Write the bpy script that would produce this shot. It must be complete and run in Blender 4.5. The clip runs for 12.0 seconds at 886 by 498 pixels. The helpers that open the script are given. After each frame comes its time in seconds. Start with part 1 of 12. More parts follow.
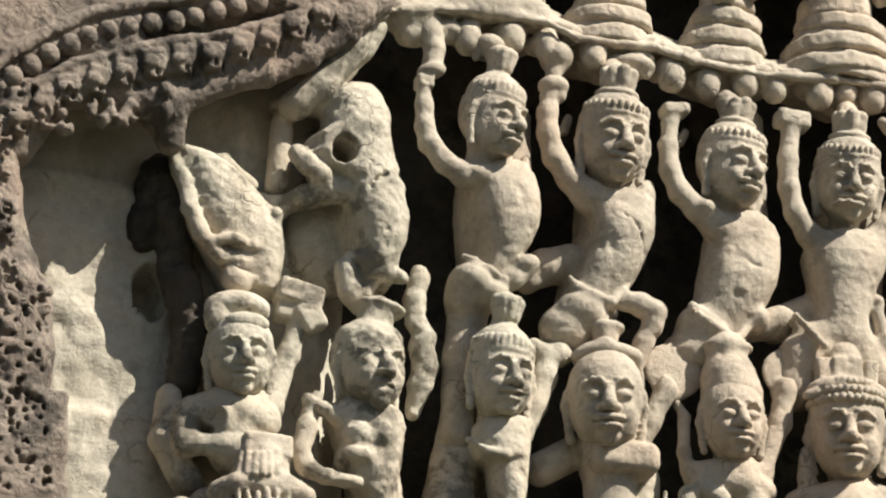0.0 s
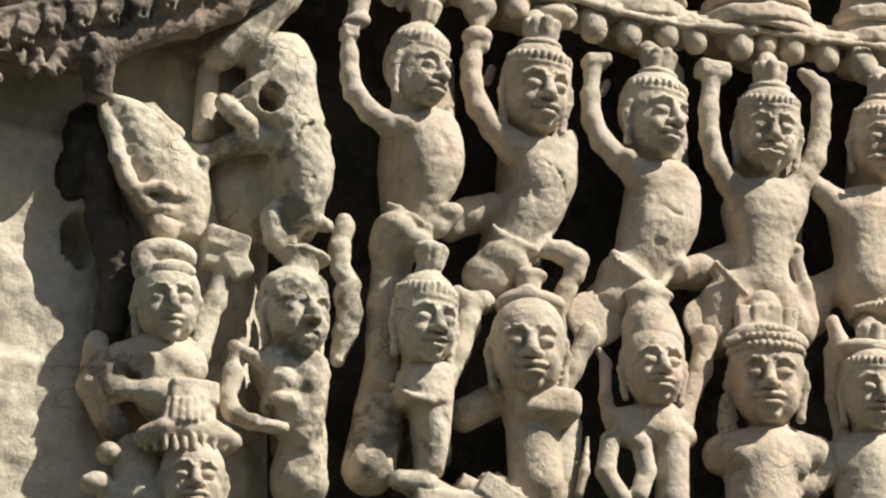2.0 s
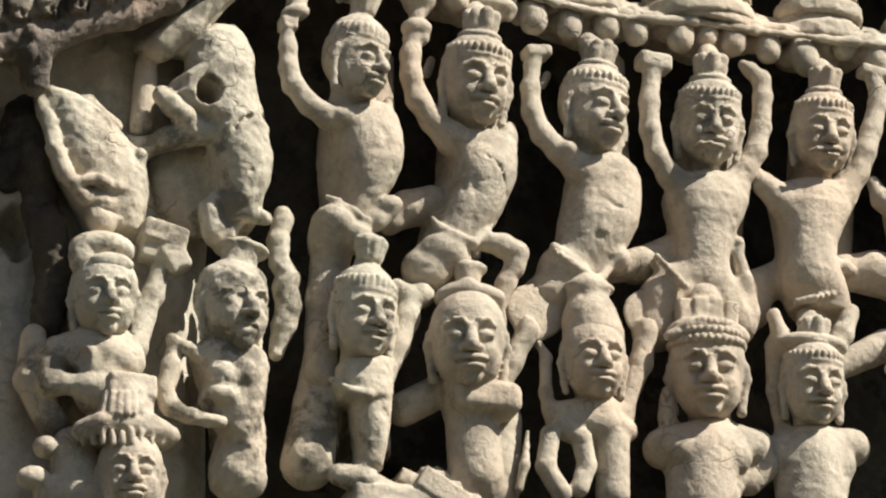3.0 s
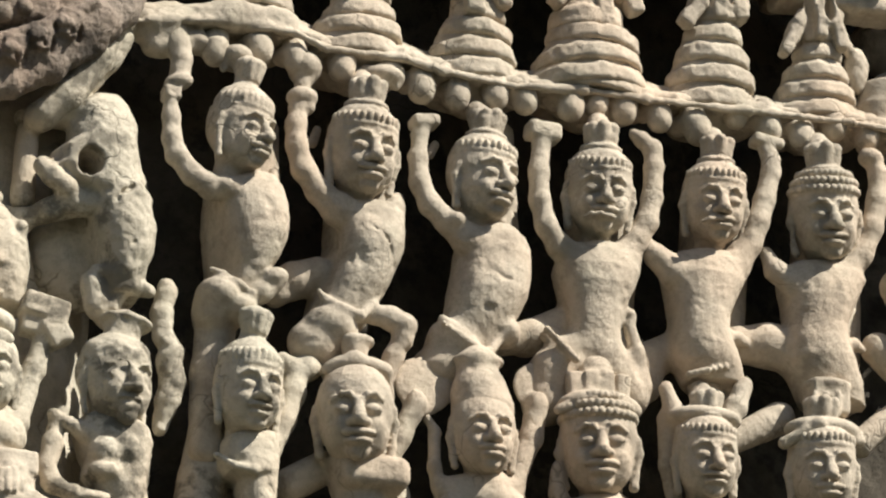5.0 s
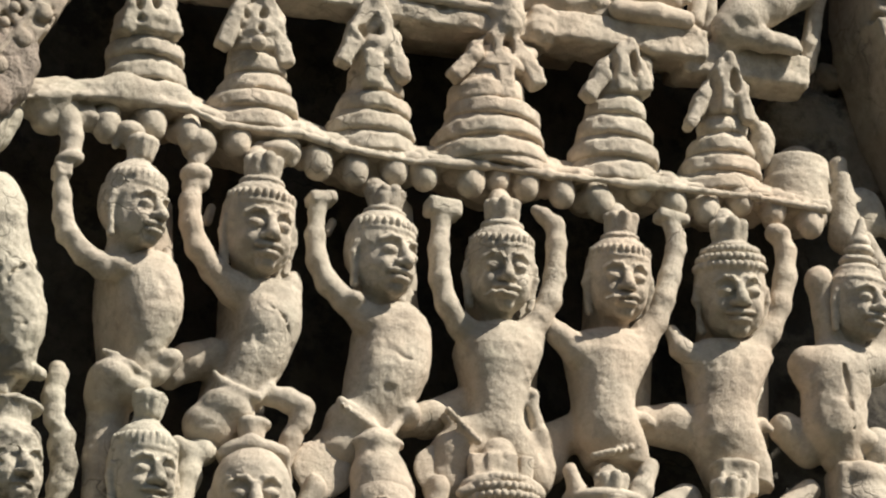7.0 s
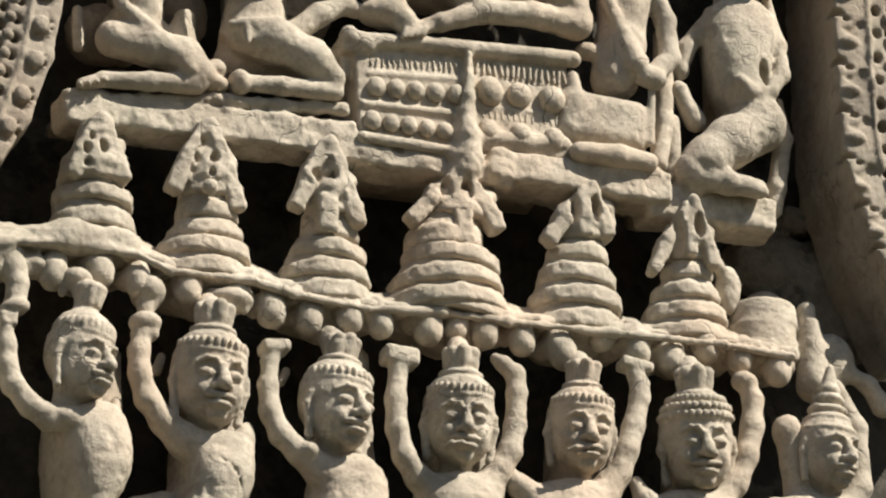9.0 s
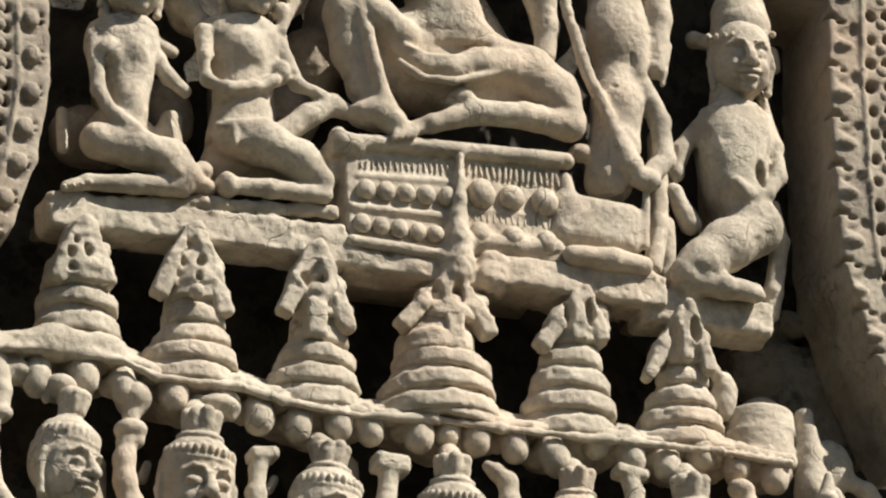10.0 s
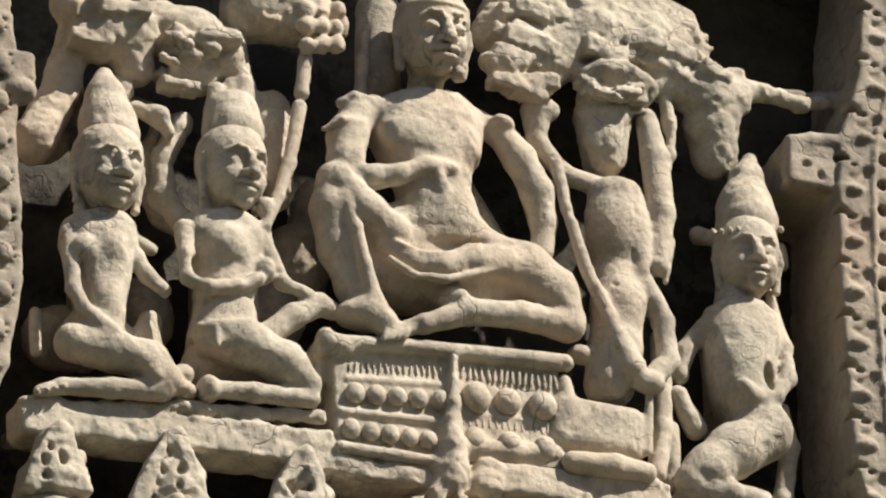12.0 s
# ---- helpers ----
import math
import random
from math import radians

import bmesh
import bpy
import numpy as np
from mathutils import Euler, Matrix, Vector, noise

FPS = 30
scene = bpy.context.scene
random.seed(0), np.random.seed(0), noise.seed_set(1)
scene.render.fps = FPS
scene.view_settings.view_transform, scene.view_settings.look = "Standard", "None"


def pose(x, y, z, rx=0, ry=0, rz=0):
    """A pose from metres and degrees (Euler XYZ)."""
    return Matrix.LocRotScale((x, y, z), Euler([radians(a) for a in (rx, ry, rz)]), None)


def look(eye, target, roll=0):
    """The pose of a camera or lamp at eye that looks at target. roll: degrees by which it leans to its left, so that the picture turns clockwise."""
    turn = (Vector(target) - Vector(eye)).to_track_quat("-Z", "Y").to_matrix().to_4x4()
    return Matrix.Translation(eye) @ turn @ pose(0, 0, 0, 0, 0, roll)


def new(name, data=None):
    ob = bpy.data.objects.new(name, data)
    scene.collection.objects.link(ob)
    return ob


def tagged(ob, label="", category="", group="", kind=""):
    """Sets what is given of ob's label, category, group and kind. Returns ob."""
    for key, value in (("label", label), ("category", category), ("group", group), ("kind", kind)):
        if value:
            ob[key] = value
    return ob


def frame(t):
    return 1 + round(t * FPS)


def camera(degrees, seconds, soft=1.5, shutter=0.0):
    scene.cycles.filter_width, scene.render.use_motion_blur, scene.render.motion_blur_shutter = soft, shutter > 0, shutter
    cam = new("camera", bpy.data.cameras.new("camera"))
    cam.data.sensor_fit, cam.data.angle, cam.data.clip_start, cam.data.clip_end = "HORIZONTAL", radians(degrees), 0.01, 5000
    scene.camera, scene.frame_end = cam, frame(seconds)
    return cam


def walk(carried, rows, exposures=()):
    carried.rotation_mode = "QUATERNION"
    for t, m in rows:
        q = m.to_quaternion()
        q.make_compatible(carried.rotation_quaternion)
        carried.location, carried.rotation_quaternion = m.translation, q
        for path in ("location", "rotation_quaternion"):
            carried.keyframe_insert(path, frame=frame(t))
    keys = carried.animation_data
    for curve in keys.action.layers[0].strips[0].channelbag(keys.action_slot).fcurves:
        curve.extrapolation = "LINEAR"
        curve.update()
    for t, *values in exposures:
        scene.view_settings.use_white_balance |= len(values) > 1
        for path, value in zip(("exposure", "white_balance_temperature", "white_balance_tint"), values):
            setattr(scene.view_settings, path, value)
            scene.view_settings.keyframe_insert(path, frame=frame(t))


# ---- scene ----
# ---- camera ----
# seconds, place, compass angle to the right of the wall's normal, upward angle, roll
PATH = [
    (0, -3.9522, -12.1637, 1.6000, 18.0000, 24.0000, -0.0000),
    (0.5, -3.9676, -12.2110, 1.5779, 18.1247, 23.8457, 0.0025),
    (1, -3.9751, -12.2335, 1.5676, 18.2674, 23.6622, 0.0051),
    (1.5, -3.9876, -12.2710, 1.5502, 18.4991, 23.5566, -0.0533),
    (2, -4.0000, -12.3076, 1.5332, 18.7467, 23.5303, -0.2458),
    (2.5, -3.9927, -12.2846, 1.5439, 19.0260, 23.4944, -0.2783),
    (3, -3.9776, -12.2388, 1.5651, 19.3497, 23.4612, -0.4935),
    (4.8, -3.9134, -12.0529, 1.6525, 20.3856, 24.0189, -1.0144),
    (5, -3.9063, -12.0322, 1.6622, 20.4867, 24.0956, -1.0723),
    (5.5, -3.8858, -11.9754, 1.6894, 20.8586, 24.2473, -1.3175),
    (6, -3.8612, -11.9083, 1.7218, 21.2283, 24.3667, -1.5044),
    (6.5, -3.8359, -11.8391, 1.7553, 21.4300, 24.4899, -1.6869),
    (6.7, -3.8238, -11.8063, 1.7719, 21.4629, 24.6026, -1.7362),
    (8.3, -3.7266, -11.5441, 1.9050, 22.0121, 25.5350, -2.1304),
    (8.5, -3.7145, -11.5113, 1.9216, 22.0660, 25.6741, -2.1797),
    (9, -3.6792, -11.4140, 1.9730, 22.0535, 26.0886, -2.2104),
    (9.5, -3.6410, -11.3106, 2.0290, 22.1278, 26.5528, -2.2568),
    (10, -3.6021, -11.2059, 2.0869, 22.2181, 27.0176, -2.3449),
    (10.5, -3.5613, -11.0948, 2.1484, 22.2353, 27.4270, -2.4213),
    (11, -3.5148, -10.9698, 2.2183, 22.3237, 27.8377, -2.4370),
    (11.5, -3.4593, -10.8229, 2.3024, 22.4611, 28.3336, -2.5711),
    (12, -3.4015, -10.6658, 2.3933, 22.4764, 28.8297, -2.6053),
]


def aimed(x, y, z, turn, rise, roll):
    return pose(x, y, z, 90 + rise, 0, -turn) @ pose(0, 0, 0, 0, 0, roll)


cam = camera(8.0, 12.0, soft=2.2)
walk(cam, [(t, aimed(*row)) for t, *row in PATH], exposures=[(0, 0.70), (6, 0.65), (12, 0.64)])

# ---- light ----
SUN_RISE, SUN_SIDE = 46.0, 47.0  # degrees above the ground; degrees to the right of the wall's normal
world = bpy.data.worlds.new("sky")
scene.world = world
world.use_nodes = True
sky = world.node_tree.nodes.new("ShaderNodeTexSky")
sky.sky_type = "NISHITA"
sky.sun_disc = False
sky.sun_elevation = radians(SUN_RISE)
sky.sun_rotation = radians(180 - SUN_SIDE)
world.node_tree.nodes["Background"].inputs["Strength"].default_value = 0.044
world.node_tree.links.new(sky.outputs[0], world.node_tree.nodes["Background"].inputs["Color"])
lamp = bpy.data.lights.new("sun", "SUN")
lamp.energy, lamp.angle, lamp.color = 5.0, radians(0.5), (1.0, 0.94, 0.835)
sun = new("sun", lamp)
aim = Vector((math.sin(radians(SUN_SIDE)) * math.cos(radians(SUN_RISE)), -math.cos(radians(SUN_SIDE)) * math.cos(radians(SUN_RISE)), math.sin(radians(SUN_RISE))))
sun.matrix_world = look(aim * 40, (0, 0, 0))


# ---- materials ----
def stone(name, light, dark, stain, stain_amount, lichen=(0.30, 0.29, 0.22), lichen_amount=0.35, bump=0.5):
    """Weathered sandstone: two tones, fine grain, dark growth in patches, pits."""
    m = bpy.data.materials.new(name)
    m.use_nodes = True
    n, l = m.node_tree.nodes, m.node_tree.links
    bsdf = n["Principled BSDF"]
    geo = n.new("ShaderNodeNewGeometry")
    where = geo.outputs["Position"]

    def cloud(scale, detail=4.0, rough=0.55, kind="ShaderNodeTexNoise"):
        tex = n.new(kind)
        tex.inputs["Scale"].default_value = scale
        if kind == "ShaderNodeTexNoise":
            tex.inputs["Detail"].default_value = detail
            tex.inputs["Roughness"].default_value = rough
        l.new(where, tex.inputs["Vector"])
        return tex.outputs[0]

    def ramp(source, low, high):
        r = n.new("ShaderNodeMapRange")
        r.inputs["From Min"].default_value, r.inputs["From Max"].default_value = low, high
        l.new(source, r.inputs["Value"])
        return r.outputs[0]

    def mixed(fac, a, b):
        x = n.new("ShaderNodeMix")
        x.data_type = "RGBA"
        for socket, value in ((x.inputs[6], a), (x.inputs[7], b)):
            if isinstance(value, tuple):
                socket.default_value = (*value, 1)
            else:
                l.new(value, socket)
        l.new(fac, x.inputs[0])
        return x.outputs[2]

    def times(source, k):
        x = n.new("ShaderNodeMath")
        x.operation = "MULTIPLY"
        x.inputs[1].default_value = k
        l.new(source, x.inputs[0])
        return x.outputs[0]

    tone = mixed(ramp(cloud(9.0), 0.38, 0.62), light, dark)
    tone = mixed(times(ramp(cloud(48.0, 6, 0.65), 0.45, 0.70), 0.55), tone, tuple(0.62 * c for c in dark))
    tone = mixed(times(ramp(cloud(5.0, 6, 0.65), 0.52, 0.66), lichen_amount), tone, lichen)
    tone = mixed(times(ramp(cloud(2.7, 3), 0.50, 0.66), 0.5), tone, (light[0] * 0.98, light[1] * 0.86, light[2] * 0.80))
    tone = mixed(times(ramp(cloud(7.5, 7, 0.68), 0.52, 0.60), stain_amount), tone, stain)
    tone = mixed(times(ramp(cloud(420.0, 2), 0.5, 0.8), 0.35), tone, tuple(0.5 * c for c in dark))
    warp = n.new("ShaderNodeTexNoise")
    warp.inputs["Scale"].default_value = 14.0
    l.new(where, warp.inputs["Vector"])
    bent = n.new("ShaderNodeMix")
    bent.data_type = "VECTOR"
    bent.inputs[0].default_value = 0.10
    l.new(where, bent.inputs[4])
    l.new(warp.outputs["Color"], bent.inputs[5])
    cell = n.new("ShaderNodeTexVoronoi")
    cell.feature = "DISTANCE_TO_EDGE"
    cell.inputs["Scale"].default_value = 9.0
    l.new(bent.outputs[1], cell.inputs["Vector"])
    line = n.new("ShaderNodeMapRange")
    line.inputs["From Min"].default_value, line.inputs["From Max"].default_value = 0.002, 0.022
    line.inputs["To Min"].default_value, line.inputs["To Max"].default_value = 1.0, 0.0
    l.new(cell.outputs["Distance"], line.inputs["Value"])
    some = n.new("ShaderNodeMath")
    some.operation = "MULTIPLY"
    l.new(line.outputs[0], some.inputs[0])
    l.new(ramp(cloud(4.2, 2), 0.54, 0.64), some.inputs[1])
    tone = mixed(times(some.outputs[0], 0.55), tone, tuple(0.3 * c for c in dark))
    l.new(tone, bsdf.inputs["Base Color"])
    bsdf.inputs["Roughness"].default_value = 0.92
    bsdf.inputs["Specular IOR Level"].default_value = 0.2
    height = n.new("ShaderNodeMath")
    height.operation = "ADD"
    l.new(times(cloud(260.0, 4, 0.6), 0.35), height.inputs[0])
    l.new(cloud(70.0, 5, 0.6), height.inputs[1])
    cracked = n.new("ShaderNodeMath")
    cracked.operation = "SUBTRACT"
    l.new(height.outputs[0], cracked.inputs[0])
    l.new(times(some.outputs[0], 0.55), cracked.inputs[1])
    relief = n.new("ShaderNodeBump")
    relief.inputs["Strength"].default_value = bump
    relief.inputs["Distance"].default_value = 0.008
    l.new(cracked.outputs[0], relief.inputs["Height"])
    l.new(relief.outputs[0], bsdf.inputs["Normal"])
    return m


SAND = stone("sandstone", (0.565, 0.497, 0.40), (0.45, 0.392, 0.315), (0.22, 0.19, 0.15), 0.45)
PALE = stone("pale_sandstone", (0.58, 0.53, 0.43), (0.47, 0.425, 0.34), (0.10, 0.09, 0.07), 0.75)
BROWN = stone("brown_sandstone", (0.33, 0.275, 0.225), (0.21, 0.175, 0.145), (0.06, 0.052, 0.045), 0.75, bump=1.0)
DRAB = stone("drab_sandstone", (0.41, 0.35, 0.28), (0.31, 0.265, 0.21), (0.16, 0.135, 0.11), 0.5)
# Near-black base: the hollows' deep shade put into the colour, with patchy dark growth.
BACK = stone("shade_dark_sandstone", (0.10, 0.088, 0.07), (0.06, 0.053, 0.043), (0.03, 0.027, 0.024), 0.85, lichen=(0.16, 0.155, 0.13), lichen_amount=0.2)
PLAIN = stone("bleached_sandstone", (0.60, 0.55, 0.45), (0.50, 0.455, 0.37), (0.30, 0.26, 0.19), 0.3)
# Unseen ground's colour, set very dark to limit bounce light onto the undersides.
EARTH = stone("shaded_earth", (0.040, 0.042, 0.024), (0.028, 0.03, 0.018), (0.02, 0.02, 0.015), 0.4)

# ---- carving ----
TABLE = np.random.default_rng(7).random((32, 32, 32)).astype(np.float32)


def lumps(p, freq):
    """Smooth value noise in -1..1 at the points p."""
    q = p * freq
    i = np.floor(q).astype(np.int64)
    w = (q - i).astype(np.float32)
    w = w * w * (3 - 2 * w)
    i &= 31
    j = (i + 1) & 31
    total = np.zeros(len(p), np.float32)
    for a in (0, 1):
        for b in (0, 1):
            for c in (0, 1):
                total += TABLE[(j if a else i)[:, 0], (j if b else i)[:, 1], (j if c else i)[:, 2]] * (
                    (w[:, 0] if a else 1 - w[:, 0]) * (w[:, 1] if b else 1 - w[:, 1]) * (w[:, 2] if c else 1 - w[:, 2]))
    return 2 * total - 1


class Clay:
    """A solid carved out of rounded forms that flow into one another, skinned as one mesh.
    Places are metres from (x, z) of the thing: right along the wall, out of the wall, up."""

    def __init__(self, x, z, grain=0.0045, wear=0.0007, rough=0.0009):
        self.x, self.z, self.grain, self.wear, self.rough, self.jobs, self.fine = x, z, grain, wear, rough, [], False

    def add(self, rule, low, high, blend, cut):
        self.jobs.append((rule, np.minimum(low, high), np.maximum(low, high), blend, cut, self.fine))
        return self

    def limb(self, *stops, blend=0.012, cut=False):
        """Tapered rounded bars through (right, out, up, radius)."""
        for a, b in zip(stops, stops[1:] if len(stops) > 1 else stops):
            pa, pb, ra, rb = np.array([a[0], -a[1], a[2]]), np.array([b[0], -b[1], b[2]]), a[3], b[3]
            v = pb - pa
            vv = max(float(v @ v), 1e-12)

            def rule(p, pa=pa, v=v, vv=vv, ra=ra, rb=rb):
                h = ((p - pa) @ v / vv).clip(0, 1)
                return np.linalg.norm(p - pa - h[:, None] * v, axis=1) - (ra + (rb - ra) * h)
            r = max(ra, rb)
            self.add(rule, np.minimum(pa, pb) - r, np.maximum(pa, pb) + r, blend, cut)
        return self

    def trunk(self, *rows, blend=0.014, cut=False):
        """A body of upright oval sections, top first: (right, out, up, half width, half depth)."""
        r = np.array(sorted(rows, key=lambda q: q[2]))
        mid, half, size = np.stack([r[:, 0], -r[:, 1]], 1), r[:, 3:5], r[:, 2]

        def rule(p):
            z = p[:, 2]
            w = [np.interp(z, size, half[:, i]) for i in (0, 1)]
            q = [np.abs(p[:, i] - np.interp(z, size, mid[:, i])) / w[i] for i in (0, 1)]
            k = (q[0]**2.4 + q[1]**2.4 + 1e-9)**(1 / 2.4)
            side = (k - 1) * np.minimum(w[0], w[1]) * 0.95
            cap = np.maximum(size[0] - z, z - size[-1])
            return np.maximum(side, cap)
        low = np.array([(mid[:, 0] - half[:, 0]).min(), (mid[:, 1] - half[:, 1]).min(), size[0]]) - 0.01
        high = np.array([(mid[:, 0] + half[:, 0]).max(), (mid[:, 1] + half[:, 1]).max(), size[-1]]) + 0.01
        return self.add(rule, low, high, blend, cut)

    def egg(self, right, out, up, rx, ry, rz, spin=0.0, blend=0.012, cut=False, turn=None):
        """An ellipsoid: radii along the wall, out of it and up; spin tips it clockwise in the wall's plane."""
        c, radii = np.array([right, -out, up]), np.array([rx, ry, rz])
        m = np.array((turn or pose(0, 0, 0, 0, spin, 0)).to_3x3())

        def rule(p):
            q = (p - c) @ m
            k0 = np.linalg.norm(q / radii, axis=1)
            k1 = np.linalg.norm(q / radii**2, axis=1) + 1e-9
            return k0 * (k0 - 1) / k1
        reach = np.sqrt((m**2) @ radii**2)
        return self.add(rule, c - reach, c + reach, blend, cut)

    def block(self, right, out, up, hx, hy, hz, spin=0.0, edge=0.008, blend=0.006, cut=False, turn=None):
        """A box of half sizes, with rounded edges."""
        c, half = np.array([right, -out, up]), np.maximum(np.array([hx, hy, hz]) - edge, 0.0005)
        m = np.array((turn or pose(0, 0, 0, 0, spin, 0)).to_3x3())

        def rule(p):
            q = np.abs((p - c) @ m) - half
            return np.linalg.norm(q.clip(0), axis=1) + q.max(1).clip(None, 0) - edge
        reach = np.abs(m) @ (half + edge)
        return self.add(rule, c - reach, c + reach, blend, cut)

    def drum(self, right, out, up, low_r, top_r, half, squash=1.0, edge=0.008, blend=0.004, tilt=0.0):
        """An upright round drum with rounded rims; squash: its depth over its width."""
        c = np.array([right, -out, up])
        m = np.array(pose(0, 0, 0, 0, tilt, 0).to_3x3())

        def rule(p):
            q = (p - c) @ m
            r = low_r + (top_r - low_r) * ((q[:, 2] / half + 1) / 2).clip(0, 1)
            a = np.hypot(q[:, 0], q[:, 1] / squash) - r + edge
            b = np.abs(q[:, 2]) - half + edge
            return np.hypot(a.clip(0, None), b.clip(0, None)) + np.minimum(np.maximum(a, b), 0) - edge
        w = max(low_r, top_r)
        reach = np.array([w + half * 0.2, w * max(squash, 1), half + w * 0.2])
        return self.add(rule, c - reach, c + reach, blend, False)

    def ring(self, right, out, up, big, small, turn=None, squash=1.0, blend=0.006, cut=False):
        """A torus that lies level, unless turned."""
        c = np.array([right, -out, up])
        m = np.array((turn or Matrix.Identity(4)).to_3x3())

        def rule(p):
            q = (p - c) @ m
            return np.hypot(np.hypot(q[:, 0], q[:, 1] / squash) - big, q[:, 2]) - small
        return self.add(rule, c - big - small, c + big + small, blend, cut)

    def head(self, right, out, up, size, turn=0.0, nod=0.0, lean=0.0, style="plain", worn=0.0):
        """A face with brow, eyes, nose, lips, ears and headdress; size: chin to hairline. turn: to the right along the wall; nod: downwards."""
        m = pose(0, 0, 0, 0, 0, turn) @ pose(0, 0, 0, nod) @ pose(0, 0, 0, 0, lean, 0)
        k = 0.10 * size
        self.fine = True

        def spot(x, y, z):
            v = m @ Vector((0.93 * x * size, y * size, 1.06 * z * size))
            return right + v.x, out - v.y, up + v.z

        def egg(x, y, z, a, b, c, blend=k, cut=False):
            self.egg(*spot(x, y, z), 0.93 * a * size, b * size, 1.06 * c * size, blend=blend, cut=cut, turn=m)

        def bar(*stops, blend=0.04 * size, cut=False):
            self.limb(*[(*spot(*s[:3]), s[3] * size) for s in stops], blend=blend, cut=cut)

        egg(0, 0.10, 0.12, 0.48, 0.47, 0.48)
        egg(0, -0.04, -0.19, 0.40, 0.37, 0.34)
        bar((0, 0.15, -0.3, 0.20), (0, 0.2, -0.75, 0.22), blend=k)
        if worn < 0.9:
            f = 1 - worn
            for s in (-1, 1):
                egg(0.17 * s, -0.42, 0.00, 0.13, 0.065, 0.065, 0.06 * size, True)
                bar((0.05 * s, -0.40, 0.10, 0.022), (0.10 * s, -0.40, 0.155, 0.024), (0.20 * s, -0.37, 0.165, 0.024), (0.31 * s, -0.27, 0.11, 0.022))
                egg(0.175 * s, -0.325, -0.005, 0.115, 0.085 * f, 0.068, 0.015 * size)
                bar((0.07 * s, -0.39, -0.025, 0.009), (0.17 * s, -0.425, -0.045, 0.010), (0.27 * s, -0.35, -0.022, 0.009), blend=0.012 * size, cut=True)
                egg(0.19 * s, -0.26, -0.17, 0.13, 0.12, 0.12, 0.06 * size)
                egg(0.085 * s, -0.42, -0.15, 0.065, 0.075, 0.05, 0.02 * size)
            bar((0, -0.38, 0.08, 0.05), (0, -0.47, -0.06, 0.065), (0, -0.51 + 0.05 * worn, -0.13, 0.085))
            egg(0, -0.385, -0.262, 0.20 - 0.06 * worn, 0.125 - 0.06 * worn, 0.055, 0.02 * size)
            egg(0, -0.375, -0.350, 0.165 - 0.05 * worn, 0.125 - 0.06 * worn, 0.055, 0.02 * size)
            bar((-0.18, -0.35, -0.285, 0.014), (0, -0.46, -0.308, 0.016), (0.18, -0.35, -0.285, 0.014), blend=0.015 * size, cut=True)
            egg(0, -0.30, -0.45, 0.13, 0.11, 0.09, 0.06 * size)
        for s in (-1, 1):
            bar((0.46 * s, 0.02, 0.08, 0.055), (0.48 * s, 0.05, -0.05, 0.055), (0.44 * s, 0.04, -0.30, 0.045), (0.42 * s, 0.03, -0.42, 0.06))
        ring = m.copy()
        if style in ("beads", "tall", "curl", "cap"):
            self.ring(*spot(0, 0.10, 0.28), 0.386 * size, 0.045 * size, turn=ring, squash=1.10, blend=0.02 * size)
        if style in ("beads", "curl", "curlcap"):
            egg(0, 0.10, 0.34, 0.44, 0.44, 0.27, 0.03 * size)
        if style == "beads":
            for i in range(-7, 8):
                a = i * 0.21
                egg(0.43 * math.sin(a), 0.10 - 0.445 * math.cos(a), 0.37, 0.04, 0.04, 0.065, 0.01 * size)
        if style in ("curl", "curlcap"):
            for row in range(3):
                for i in range(-9, 10):
                    a = (i + 0.5 * (row % 2)) * 0.19
                    w = (0.455, 0.43, 0.36)[row]
                    egg(w * math.sin(a), 0.10 - 1.02 * w * math.cos(a), 0.32 + 0.10 * row, 0.05, 0.05, 0.05, 0.01 * size)
        if style in ("beads", "curl"):
            egg(0, 0.08, 0.58, 0.30, 0.28, 0.08, 0.02 * size)
            bar((0, 0.08, 0.56, 0.20), (0, 0.08, 0.70, 0.16), blend=0.05 * size)
            self.ring(*spot(0, 0.08, 0.70), 0.145 * size, 0.03 * size, turn=ring, blend=0.01 * size)
            for i in range(7):
                a = i * 0.9 - 0.9
                bar((0.15 * math.sin(a), 0.08 - 0.14 * math.cos(a), 0.66, 0.075), (0.18 * math.sin(a), 0.08 - 0.16 * math.cos(a), 0.84 + 0.02 * (i % 2), 0.085), blend=0.02 * size)
            bar((0, 0.10, 0.74, 0.22), (0, 0.36, 0.98, 0.14), blend=0.04 * size)
        if style == "cap":
            egg(0, 0.10, 0.36, 0.43, 0.43, 0.33, 0.03 * size)
            for i in range(-8, 9):
                a = i * 0.2
                egg(0.42 * math.sin(a), 0.10 - 0.43 * math.cos(a), 0.38, 0.05, 0.05, 0.10, 0.03 * size)
            bar((0, 0.10, 0.62, 0.20), (0, 0.10, 0.78, 0.15), (0, 0.10, 0.92, 0.20), blend=0.05 * size)
            for i in range(-2, 3):
                a = i * 0.6
                bar((0.14 * math.sin(a), 0.08 - 0.15 * math.cos(a), 0.76, 0.06), (0.17 * math.sin(a), 0.08 - 0.17 * math.cos(a), 0.96, 0.09), blend=0.02 * size)
        if style == "tall":
            for z, w in ((0.45, 0.36), (0.60, 0.30), (0.74, 0.24), (0.87, 0.18)):
                egg(0, 0.08, z, w, w, 0.11, 0.02 * size)
            bar((0, 0.08, 0.9, 0.14), (0, 0.08, 1.18, 0.06), blend=0.03 * size)
        self.fine = False
        return self

